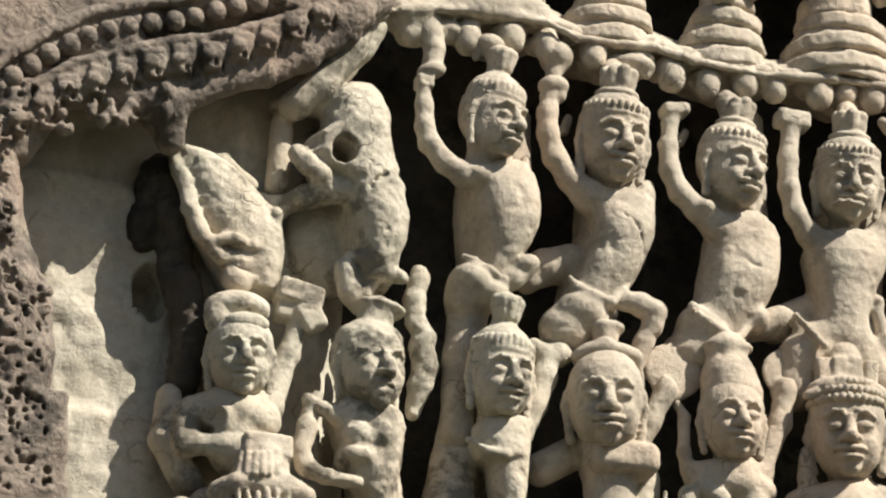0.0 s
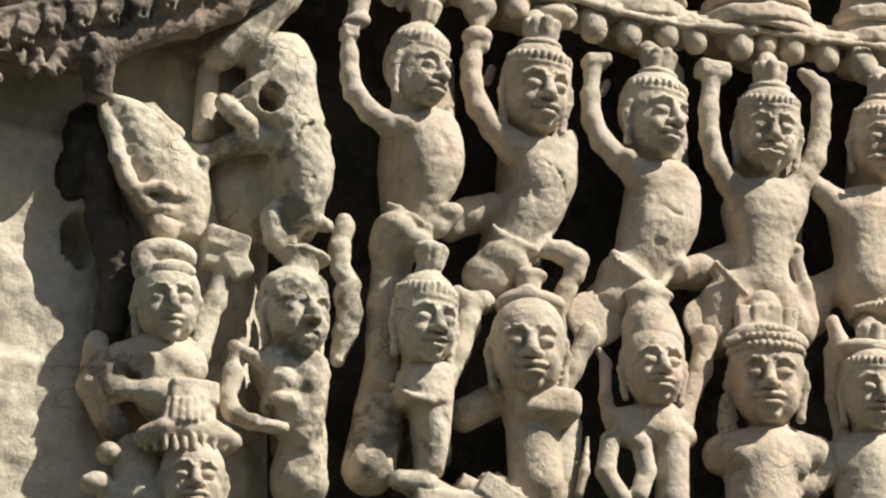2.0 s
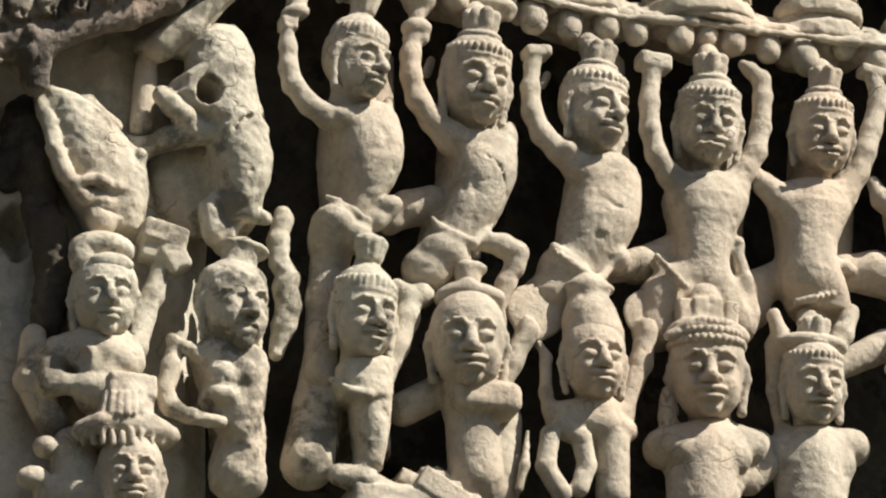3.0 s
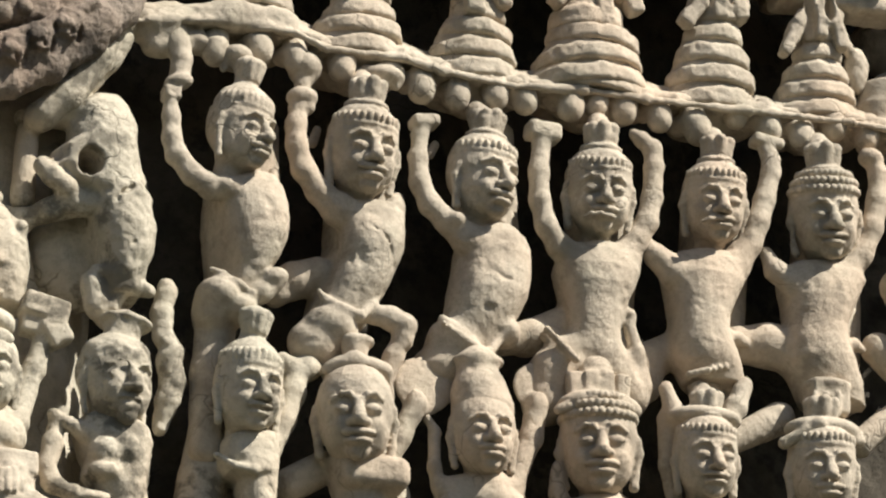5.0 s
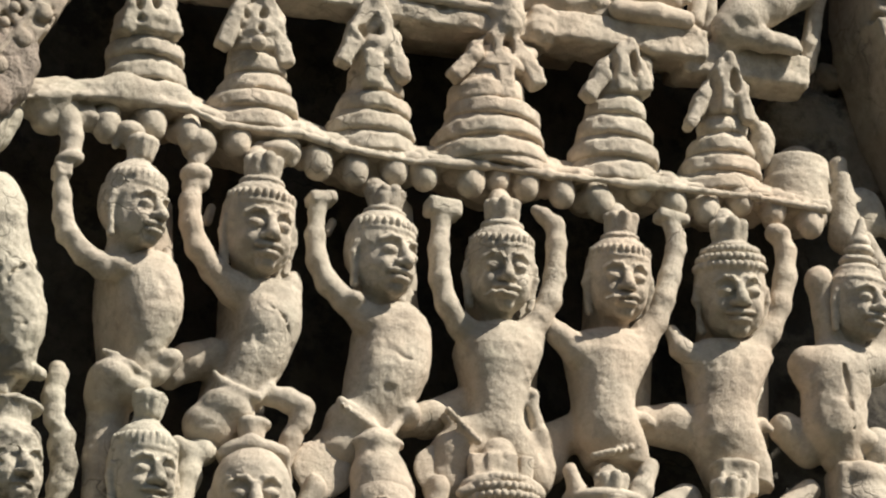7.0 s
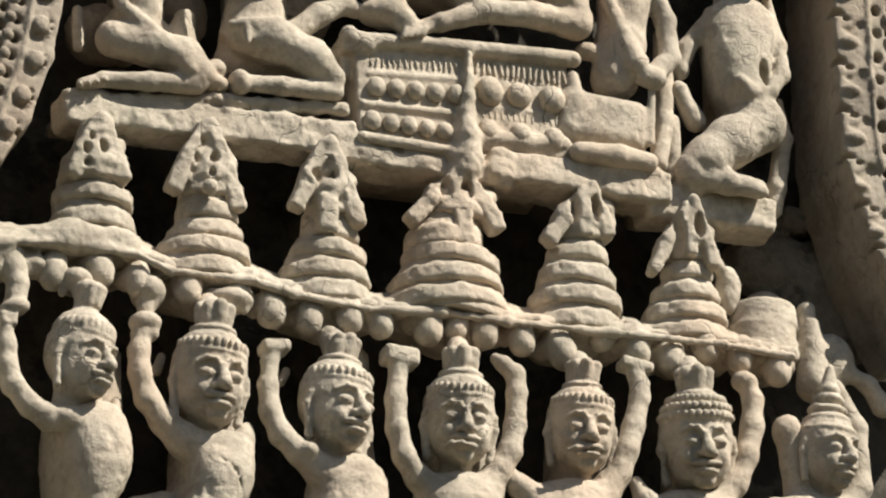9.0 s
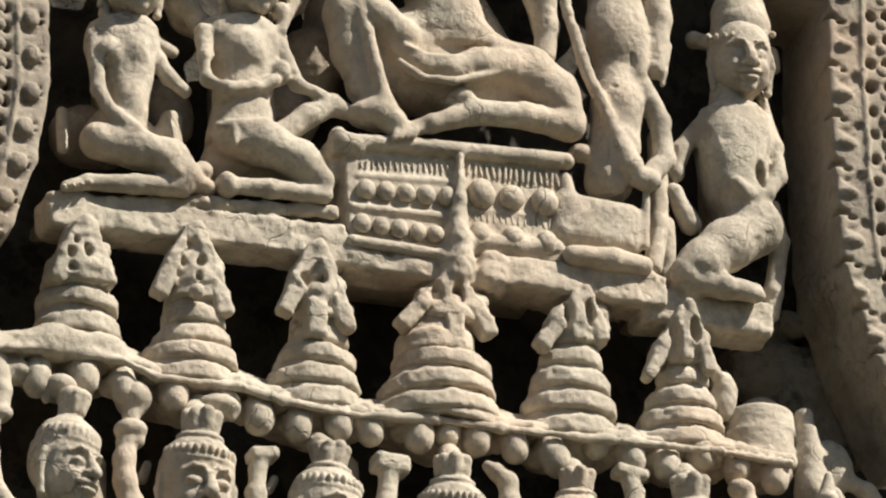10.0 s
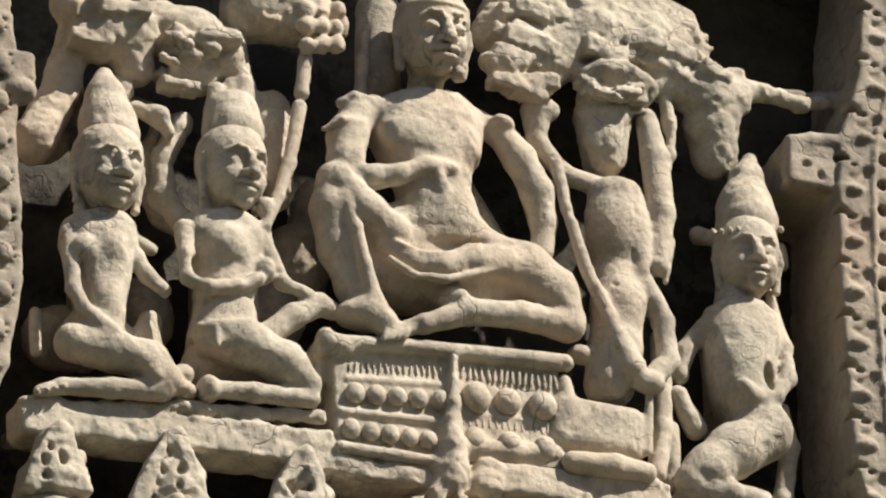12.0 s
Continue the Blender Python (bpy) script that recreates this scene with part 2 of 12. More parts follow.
    def skin(self):
        """The mesh: heads are cut finer than the rest."""
        shells, count = [], 0
        for fine in (False, True):
            jobs = [j for j in self.jobs if j[5] == fine]
            if any(not j[4] for j in jobs):
                verts, quads = self.shell(jobs, min(self.grain, 0.003) if fine else self.grain)
                shells.append((verts, quads + count))
                count += len(verts)
        return np.concatenate([v for v, _ in shells]), np.concatenate([q for _, q in shells])

    def shell(self, jobs, h):
        low = np.min([j[1] for j in jobs if not j[4]], 0) - 4 * h
        high = np.max([j[2] for j in jobs if not j[4]], 0) + 4 * h
        high[1] = 0.19 if jobs[0][5] is False else min(high[1] + 0.05, 0.155)
        size = np.maximum(np.ceil((high - low) / h).astype(int) + 1, 4)
        field = np.full(size, 0.05, np.float32)
        axes = [low[a] + h * np.arange(size[a]) for a in range(3)]
        for rule, lo, hi, blend, cut, _ in jobs:
            pad = blend + 3 * h
            a = np.maximum(((lo - pad - low) / h).astype(int), 0)
            b = np.minimum(((hi + pad - low) / h).astype(int) + 2, size)
            if (b <= a).any():
                continue
            box = tuple(slice(s, e) for s, e in zip(a, b))
            p = np.stack(np.meshgrid(*[ax[s] for ax, s in zip(axes, box)], indexing="ij"), -1).reshape(-1, 3)
            d = rule(p).astype(np.float32).reshape(tuple(b - a))
            old = field[box]
            if cut:
                d = -d
                w = (blend - np.abs(old - d)).clip(0) / max(blend, 1e-6)
                field[box] = np.maximum(old, d) + w * w * blend * 0.25
            else:
                w = (blend - np.abs(old - d)).clip(0) / max(blend, 1e-6)
                field[box] = np.minimum(old, d) - w * w * blend * 0.25
        for j in range(1, size[1]):  # undercut stone that ties the form to the wall behind
            field[:, j] = np.minimum(field[:, j], field[:, j - 1] + 1.1 * h)
        near = np.argwhere(np.abs(field) < 0.012)
        p = near * h + low + np.array([self.x, 0.0, self.z])
        field[tuple(near.T)] += self.wear * lumps(p, 26.0) + self.rough * lumps(p + 3.3, 75.0) + 0.5 * self.rough * lumps(p + 7.7, 160.0)
        field[tuple(near.T)] += 0.007 * (lumps(p + 1.7, 24.0) - 0.42).clip(0) + 0.006 * (lumps(p + 5.1, 52.0) - 0.5).clip(0)
        for a in range(3):
            for end in (0, -1):
                edge = [slice(None)] * 3
                edge[a] = end
                field[tuple(edge)] = np.maximum(field[tuple(edge)], 0.3 * h)
        verts, quads = surface(field, low, h)
        return verts, quads[verts[quads, 1].min(1) < 0.183]


def surface(f, low, h):
    """The zero surface of a field on a grid: vertices and quads."""
    s = f < 0
    n = np.array(f.shape) - 1
    count = np.zeros(n, np.int8)
    for a in (0, 1):
        for b in (0, 1):
            for c in (0, 1):
                count += s[a:a + n[0], b:b + n[1], c:c + n[2]]
    cells = np.argwhere((count > 0) & (count < 8))
    index = np.full(n, -1, np.int64)
    index[tuple(cells.T)] = np.arange(len(cells))
    total, hits = np.zeros((len(cells), 3)), np.zeros(len(cells))
    for axis in range(3):
        for a in (0, 1):
            for b in (0, 1):
                start = np.insert(np.array([a, b]), axis, 0)
                end = np.insert(np.array([a, b]), axis, 1)
                va, vb = f[tuple((cells + start).T)], f[tuple((cells + end).T)]
                cross = (va < 0) != (vb < 0)
                w = np.where(cross, va / np.where(cross, va - vb, 1), 0)
                q = start + (end - start) * w[:, None]
                total += q * cross[:, None]
                hits += cross
    verts = (cells + total / hits[:, None]) * h + low
    quads = []
    for axis in range(3):
        u, v = [(1, 2), (2, 0), (0, 1)][axis]
        sl = [slice(1, -1)] * 3
        first, second = list(sl), list(sl)
        first[axis], second[axis] = slice(0, -1), slice(1, None)
        sa, sb = s[tuple(first)], s[tuple(second)]
        for flip in (False, True):
            at = np.argwhere((sa & ~sb) if not flip else (~sa & sb))
            at = at + np.array([0 if k == axis else 1 for k in range(3)])
            du, dv = np.eye(3, dtype=int)[u], np.eye(3, dtype=int)[v]
            ring = [at - du - dv, at - dv, at, at - du]
            if flip:
                ring = ring[::-1]
            quads.append(np.stack([index[tuple(r.T)] for r in ring], 1))
    return verts, np.concatenate(quads)


def mesh_of(name, verts, quads, material):
    kept, quads = np.unique(quads, return_inverse=True)
    verts, quads = np.asarray(verts)[kept], quads.reshape(-1, 4)
    me = bpy.data.meshes.new(name)
    me.vertices.add(len(verts))
    me.vertices.foreach_set("co", np.asarray(verts, np.float32).ravel())
    me.loops.add(quads.size)
    me.loops.foreach_set("vertex_index", quads.ravel().astype(np.int32))
    me.polygons.add(len(quads))
    me.polygons.foreach_set("loop_start", np.arange(0, quads.size, 4, dtype=np.int32))
    me.update(calc_edges=True)
    me.validate()
    me.polygons.foreach_set("use_smooth", np.ones(len(me.polygons), bool))
    me.materials.append(material)
    return me


def carved(name, clay, material, label="", category="", group="", kind="", parent=None):
    """Skins the clay as one object that stands in the wall at the clay's place."""
    ob = new(name, mesh_of(name, *clay.skin(), material))
    ob.location = (clay.x, 0, clay.z)
    if parent:
        ob.parent = parent
        ob.matrix_parent_inverse = parent.matrix_basis.inverted()
    return tagged(ob, label, category, group, kind)

# ---- the wall ----
SOCKETS = [(-0.655, 7.115, 0.040, 0.062, 0.13), (0.262, 6.696, 0.058, 0.056, 0.12), (-0.293, 7.323, 0.075, 0.075, 0.03)]  # right, up, half width, half height, depth of old dowel sockets


PANEL_EDGE = -0.2


def wall_face():
    """The back of the relief: a rough dressed face with sockets, cut as a fine sheet with a solid behind."""
    x, z = np.meshgrid(np.arange(-1.6, 2.9, 0.01), np.arange(5.9, 10.2, 0.01), indexing="ij")
    p = np.stack([x.ravel(), np.zeros(x.size), z.ravel()], 1)
    y = 0.010 * lumps(p, 5.0) + 0.006 * lumps(p + 1.7, 17.0) + 0.0035 * lumps(p + 5.1, 48.0)
    y -= 0.006 * (lumps(p + 9.0, 9.0) > 0.1) * lumps(p + 9.0, 9.0)
    flaked = (p[:, 0] < PANEL_EDGE) * 1.0
    y += flaked * (0.012 * ((lumps(p + 4.4, 6.0) - 0.05) / 0.07).clip(0, 1) + 0.006 * ((lumps(p + 8.8, 15.0) - 0.1) / 0.12).clip(0, 1))
    for sx, sz, hw, hh, deep in SOCKETS:
        r = np.hypot((p[:, 0] - sx) / hw, (p[:, 2] - sz) / hh)
        y += deep * ((1.08 - r) / 0.16).clip(0, 1)
    recess = ((p[:, 0] - PANEL_EDGE) / 0.15 + 0.5).clip(0, 1) * 0.175 + 0.015
    p[:, 1] = y + recess
    nx, nz = x.shape
    i = np.arange(nx * nz).reshape(nx, nz)
    quads = np.stack([i[:-1, :-1], i[1:, :-1], i[1:, 1:], i[:-1, 1:]], -1)
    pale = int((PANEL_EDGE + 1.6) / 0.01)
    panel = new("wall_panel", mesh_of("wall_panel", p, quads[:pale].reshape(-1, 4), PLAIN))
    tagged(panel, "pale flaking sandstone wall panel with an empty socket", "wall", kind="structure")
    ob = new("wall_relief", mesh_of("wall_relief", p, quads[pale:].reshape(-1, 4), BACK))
    return tagged(ob, "rough stained sandstone wall behind carved figures, coloured for deep shade", "wall", kind="structure")


def slab(name, x0, x1, y0, y1, z0, z1, material, label, category):
    bm = bmesh.new()
    bmesh.ops.create_cube(bm, size=1.0, matrix=Matrix.LocRotScale(((x0 + x1) / 2, (y0 + y1) / 2, (z0 + z1) / 2), None, (x1 - x0, y1 - y0, z1 - z0)))
    me = bpy.data.meshes.new(name)
    bm.to_mesh(me)
    bm.free()
    me.materials.append(material)
    return tagged(new(name, me), label, category, kind="structure")


wall_face()
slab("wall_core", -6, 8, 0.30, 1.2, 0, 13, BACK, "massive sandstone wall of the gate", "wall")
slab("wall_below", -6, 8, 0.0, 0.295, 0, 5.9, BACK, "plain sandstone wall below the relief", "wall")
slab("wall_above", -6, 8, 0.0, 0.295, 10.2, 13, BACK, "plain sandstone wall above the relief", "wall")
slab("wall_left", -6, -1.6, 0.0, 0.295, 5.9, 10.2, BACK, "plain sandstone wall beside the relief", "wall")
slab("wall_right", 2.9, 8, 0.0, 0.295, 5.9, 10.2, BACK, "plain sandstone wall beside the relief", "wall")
slab("ground", -400, 400, -400, 0.0, -0.3, 0.0, EARTH, "unseen dark ground before the wall, limiting bounce light", "ground")


# ---- small repeated pieces ----
def small(name, material, fill, grain=0.0025):
    c = Clay(0, 0, grain, wear=0.001, rough=0.0008)
    fill(c)
    return mesh_of(name, *c.skin(), material)


def bud_form(c):
    c.limb((0, 0.024, -0.004, 0.031), (0, 0.020, 0.012, 0.033), (0.003, 0.010, 0.050, 0.029), blend=0.006)
    c.limb((-0.012, 0.02, 0.02, 0.022), (-0.02, -0.02, 0.03, 0.026), blend=0.01)


def bead_form(c):
    c.egg(0, 0.012, 0, 0.021, 0.019, 0.022)
    c.limb((0, 0.0, 0, 0.018), (0, 0.006, 0, 0.018))


def petal_form(c):
    c.egg(0, 0.010, 0, 0.020, 0.016, 0.019)
    c.egg(0, 0.010, -0.010, 0.015, 0.014, 0.015)


def tooth_form(c):
    c.limb((0, 0.006, 0.016, 0.0045), (0, 0.006, -0.016, 0.0035))


BUD = small("bud", SAND, bud_form, 0.005)
BEAD = small("bead", BROWN, bead_form, 0.0055)
STUD = small("bead", DRAB, bead_form, 0.0055)
PETAL = small("petal", SAND, petal_form, 0.004)
TOOTH = small("comb_tooth", SAND, tooth_form, 0.002)


def piece(parent, name, mesh, place, size=1.0):
    ob = new(name, mesh)
    ob.location, ob.scale = place, (size, size, size * random.uniform(0.92, 1.08))
    ob.rotation_euler = (0, random.uniform(-0.2, 0.2), random.uniform(-0.2, 0.2))
    ob.parent = parent
    ob.matrix_parent_inverse = parent.matrix_basis.inverted()
    return ob


def row_of(parent, name, mesh, first, last, count, size=1.0):
    a, b = Vector(first), Vector(last)
    for i in range(count):
        piece(parent, name, mesh, a.lerp(b, i / max(count - 1, 1)), size * random.uniform(0.93, 1.07))


# ---- the carvings ----
# upper and lower rows of figures
c = Clay(-0.5, 7.29, wear=0.003, rough=0.0022)
c.trunk((-0.099, 0.050, 0.126, 0.044, 0.050), (-0.067, 0.050, 0.089, 0.070, 0.075), (-0.040, 0.050, 0.045, 0.087, 0.085), (-0.013, 0.050, 0.002, 0.104, 0.088), (0.008, 0.050, -0.050, 0.104, 0.088), (0.022, 0.050, -0.095, 0.090, 0.085), (0.035, 0.045, -0.138, 0.073, 0.080), (0.045, 0.030, -0.191, 0.058, 0.075), blend=0.01)
c.limb((-0.138, 0.075, 0.102, 0.0149), (-0.121, 0.100, 0.039, 0.0182), (-0.110, 0.110, -0.031, 0.0192), (-0.084, 0.115, -0.090, 0.0192), (-0.039, 0.110, -0.135, 0.0182), blend=0.008)
c.limb((-0.104, 0.140, 0.045, 0.0087), (-0.084, 0.140, -0.007, 0.0112), (-0.064, 0.140, -0.051, 0.0099), (-0.046, 0.140, -0.089, 0.0062), blend=0.006, cut=True)
c.limb((-0.077, 0.120, -0.105, 0.0124), (-0.022, 0.130, -0.097, 0.0139), (0.024, 0.125, -0.106, 0.0150), (0.067, 0.110, -0.114, 0.0124), blend=0.006)
c.egg(0.082, 0.100, -0.020, 0.017, 0.030, 0.020, blend=0.006)
c.limb((-0.026, 0.100, -0.123, 0.0192), (0.005, 0.105, -0.147, 0.0235), (0.054, 0.090, -0.148, 0.0278), blend=0.012)
c.limb((-0.082, 0.060, 0.117, 0.0192), (-0.021, 0.050, 0.119, 0.0192), (0.040, 0.040, 0.075, 0.0192), blend=0.012)
c.trunk((-0.009, -0.060, 0.111, 0.080, 0.100), (0.052, -0.060, -0.085, 0.073, 0.100))
carved("carved_torso", c, PALE, "broken crouching stone figure with a split and flaking flank", "statue", "upper row of carved bearers")

c = Clay(-0.2, 7.44, wear=0.003, rough=0.002)
c.trunk((-0.021, 0.060, 0.182, 0.040, 0.050), (-0.034, 0.070, 0.150, 0.066, 0.070), (-0.029, 0.075, 0.107, 0.073, 0.080), (-0.029, 0.080, 0.061, 0.077, 0.085), (-0.047, 0.080, 0.031, 0.098, 0.086), (-0.052, 0.080, -0.011, 0.106, 0.088), (-0.031, 0.080, -0.040, 0.094, 0.088), (0.006, 0.080, -0.071, 0.072, 0.090), (0.018, 0.080, -0.135, 0.068, 0.090), (0.021, 0.080, -0.189, 0.060, 0.085), (0.018, 0.075, -0.242, 0.049, 0.080), (0.010, 0.060, -0.291, 0.041, 0.070), blend=0.012)
c.egg(-0.119, 0.060, 0.142, 0.042, 0.050, 0.032, spin=25, blend=0.012)
c.egg(-0.154, 0.150, 0.035, 0.032, 0.060, 0.047, spin=-10, blend=0.008, cut=True)
c.limb((-0.165, 0.100, -0.009, 0.0214), (-0.148, 0.120, -0.042, 0.0257), (-0.120, 0.125, -0.065, 0.0235), blend=0.008)
c.limb((-0.230, 0.030, -0.108, 0.0235), (-0.197, 0.050, -0.123, 0.0235), (-0.148, 0.080, -0.104, 0.0257), (-0.096, 0.100, -0.086, 0.0299), (-0.047, 0.110, -0.086, 0.0278), blend=0.014)
c.egg(0.012, 0.120, -0.133, 0.052, 0.050, 0.055, blend=0.015)
c.egg(0.023, 0.115, -0.204, 0.042, 0.045, 0.037, blend=0.01)
c.limb((0.006, 0.170, -0.200, 0.0037), (0.060, 0.140, -0.171, 0.0037), blend=0.004, cut=True)
c.limb((-0.026, 0.165, -0.096, 0.0037), (0.015, 0.160, -0.061, 0.0037), (0.028, 0.150, -0.014, 0.0037), blend=0.004, cut=True)
c.limb((-0.043, 0.100, -0.240, 0.0150), (-0.011, 0.120, -0.254, 0.0171), (0.031, 0.120, -0.275, 0.0182), (0.074, 0.100, -0.274, 0.0150), blend=0.008)
c.limb((-0.053, 0.090, -0.265, 0.0257), (-0.040, 0.090, -0.317, 0.0278), (-0.011, 0.080, -0.342, 0.0257), blend=0.01)
c.limb((0.009, 0.100, -0.274, 0.0192), (-0.010, 0.100, -0.324, 0.0192), blend=0.01)
c.trunk((0.010, -0.060, 0.187, 0.060, 0.090), (0.044, -0.060, 0.011, 0.066, 0.100), (0.052, -0.060, -0.194, 0.047, 0.100))
c.limb((-0.192, 0.020, 0.136, 0.0192), (-0.158, 0.040, 0.146, 0.0214), (-0.112, 0.060, 0.171, 0.0257), (-0.066, 0.080, 0.210, 0.0257), (-0.017, 0.090, 0.269, 0.0235), (0.019, 0.100, 0.326, 0.0214), blend=0.01)
c.egg(-0.075, 0.100, -0.009, 0.030, 0.220, 0.036, blend=0.006, cut=True)
c.egg(-0.059, -0.020, -0.158, 0.099, 0.060, 0.137, blend=0.03)
c.egg(-0.008, -0.020, -0.013, 0.099, 0.060, 0.112, blend=0.03)
carved("carved_bearer", c, PALE, "badly eroded headless stone bearer with a drilled socket", "statue", "upper row of carved bearers")

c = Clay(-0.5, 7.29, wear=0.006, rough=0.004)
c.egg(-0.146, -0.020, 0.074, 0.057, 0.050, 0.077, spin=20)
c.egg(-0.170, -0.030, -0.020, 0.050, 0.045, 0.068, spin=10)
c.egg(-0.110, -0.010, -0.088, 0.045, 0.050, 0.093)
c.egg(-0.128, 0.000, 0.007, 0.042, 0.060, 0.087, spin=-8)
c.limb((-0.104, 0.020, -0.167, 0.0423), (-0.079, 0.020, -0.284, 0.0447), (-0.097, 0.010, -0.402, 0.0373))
carved("broken_stump", c, BACK, "dark broken stone where a carving has fallen away", "stone")

c = Clay(0.11, 7.43)
c.head(-0.030, 0.128, 0.129, 0.1590, 30, 8, 3, "cap")
c.limb((-0.052, 0.060, 0.078, 0.0174), (-0.067, 0.060, 0.157, 0.0152), (-0.055, 0.070, 0.236, 0.0151), blend=0.02)
c.trunk((0.011, 0.085, 0.043, 0.037, 0.050), (0.001, 0.080, 0.020, 0.072, 0.066), (0.004, 0.080, -0.017, 0.078, 0.076), (0.009, 0.080, -0.057, 0.077, 0.080), (0.009, 0.080, -0.097, 0.072, 0.080), (0.004, 0.078, -0.144, 0.058, 0.074), (-0.002, 0.075, -0.183, 0.040, 0.066), (-0.012, 0.070, -0.209, 0.039, 0.060), (-0.026, 0.060, -0.253, 0.046, 0.058))
c.trunk((-0.002, 0.000, 0.044, 0.073, 0.070), (-0.003, 0.000, -0.051, 0.080, 0.070), (-0.020, 0.000, -0.174, 0.051, 0.070), (-0.033, 0.000, -0.256, 0.051, 0.070), blend=0.03)
c.limb((-0.059, 0.110, -0.002, 0.0293), (-0.099, 0.115, -0.004, 0.0282), (-0.145, 0.120, 0.017, 0.0239), (-0.179, 0.120, 0.055, 0.0239), (-0.191, 0.120, 0.099, 0.0206), (-0.192, 0.120, 0.150, 0.0190), (-0.195, 0.120, 0.185, 0.0163), blend=0.012)
c.egg(-0.066, 0.125, -0.004, 0.033, 0.030, 0.024, blend=0.006)
c.block(-0.193, 0.120, 0.204, 0.021, 0.022, 0.016, edge=0.008)
c.egg(-0.176, 0.120, 0.236, 0.034, 0.030, 0.019, spin=-15, blend=0.008)
c.limb((0.045, 0.090, 0.031, 0.0217), (0.051, 0.100, 0.056, 0.0141), blend=0.015)
c.trunk((0.057, -0.080, 0.224, 0.054, 0.100), (0.043, -0.080, -0.024, 0.067, 0.100), (0.009, -0.080, -0.190, 0.047, 0.100))
c.limb((-0.100, 0.116, -0.200, 0.0063), (-0.075, 0.126, -0.212, 0.0088), (-0.042, 0.134, -0.233, 0.0088), (-0.011, 0.131, -0.250, 0.0076), blend=0.004)
c.egg(-0.076, 0.090, -0.252, 0.050, 0.060, 0.043, spin=10, blend=0.012)
c.egg(-0.034, 0.090, -0.277, 0.045, 0.055, 0.035, blend=0.012)
c.egg(-0.085, 0.070, -0.281, 0.043, 0.055, 0.050, blend=0.015)
c.limb((-0.018, 0.100, -0.255, 0.0195), (0.017, 0.110, -0.239, 0.0217), (0.045, 0.110, -0.212, 0.0217), blend=0.01)
c.egg(0.045, 0.110, -0.202, 0.033, 0.035, 0.025, spin=-20, blend=0.01)
c.limb((-0.066, 0.050, -0.281, 0.0454), (-0.082, 0.050, -0.414, 0.0429), (-0.095, 0.050, -0.598, 0.0378))
c.limb((-0.048, 0.155, -0.033, 0.0028), (-0.020, 0.165, -0.074, 0.0028), (-0.001, 0.165, -0.090, 0.0028), (0.029, 0.160, -0.081, 0.0028), blend=0.003, cut=True)
c.limb((-0.017, 0.168, -0.114, 0.0025), (-0.024, 0.165, -0.165, 0.0025), blend=0.003, cut=True)
c.limb((-0.171, 0.110, 0.255, 0.0239), (-0.165, 0.110, 0.297, 0.0228), (-0.172, 0.100, 0.334, 0.0304), (-0.182, 0.090, 0.369, 0.0378), blend=0.008)
c.egg(-0.038, 0.100, 0.323, 0.038, 0.045, 0.028, blend=0.01)
c.limb((-0.067, 0.110, 0.289, 0.0101), (-0.064, 0.100, 0.330, 0.0139))
c.limb((-0.042, 0.120, 0.283, 0.0101), (-0.039, 0.110, 0.326, 0.0139))
c.limb((-0.011, 0.110, 0.295, 0.0101), (-0.007, 0.100, 0.336, 0.0139))
carved("carved_bearer", c, SAND, "stone bearer in profile holding the ledge with one raised arm", "statue", "upper row of carved bearers")

c = Clay(0.39, 7.41)
c.head(-0.032, 0.131, 0.139, 0.1804, 2, 10, 3, "beads")
c.trunk((0.005, 0.085, 0.031, 0.053, 0.050), (0.001, 0.080, 0.008, 0.074, 0.068), (-0.001, 0.080, -0.034, 0.076, 0.080), (-0.003, 0.080, -0.074, 0.072, 0.084), (-0.016, 0.080, -0.116, 0.067, 0.082), (-0.030, 0.078, -0.151, 0.068, 0.078), (-0.045, 0.075, -0.185, 0.067, 0.070), (-0.063, 0.070, -0.219, 0.061, 0.064), (-0.080, 0.060, -0.257, 0.061, 0.060))
c.trunk((-0.006, 0.000, 0.041, 0.071, 0.070), (-0.009, 0.000, -0.048, 0.073, 0.070), (-0.045, 0.000, -0.147, 0.067, 0.070), (-0.069, 0.000, -0.230, 0.064, 0.070), blend=0.03)
c.trunk((0.042, -0.080, 0.281, 0.054, 0.090), (0.045, -0.080, 0.034, 0.061, 0.100), (0.003, -0.080, -0.134, 0.061, 0.100))
c.limb((-0.032, 0.100, -0.016, 0.0429), (-0.084, 0.110, 0.005, 0.0366), (-0.129, 0.115, 0.037, 0.0282), (-0.169, 0.120, 0.086, 0.0260), (-0.185, 0.120, 0.143, 0.0239), (-0.185, 0.120, 0.192, 0.0217), (-0.178, 0.120, 0.229, 0.0195), blend=0.014)
c.egg(-0.171, 0.120, 0.260, 0.035, 0.033, 0.024, blend=0.006)
c.limb((-0.183, 0.120, 0.233, 0.0206), (-0.162, 0.120, 0.239, 0.0206), blend=0.006)
c.egg(-0.153, 0.090, 0.347, 0.038, 0.045, 0.038, blend=0.01)
c.limb((-0.162, 0.100, 0.301, 0.0195), (-0.153, 0.090, 0.342, 0.0260), blend=0.01)
c.egg(0.026, 0.100, 0.347, 0.050, 0.045, 0.025, blend=0.01)
c.limb((-0.011, 0.110, 0.319, 0.0101), (-0.015, 0.100, 0.357, 0.0151))
c.limb((0.018, 0.120, 0.312, 0.0114), (0.022, 0.110, 0.351, 0.0151))
c.limb((0.052, 0.110, 0.324, 0.0101), (0.064, 0.100, 0.364, 0.0151))
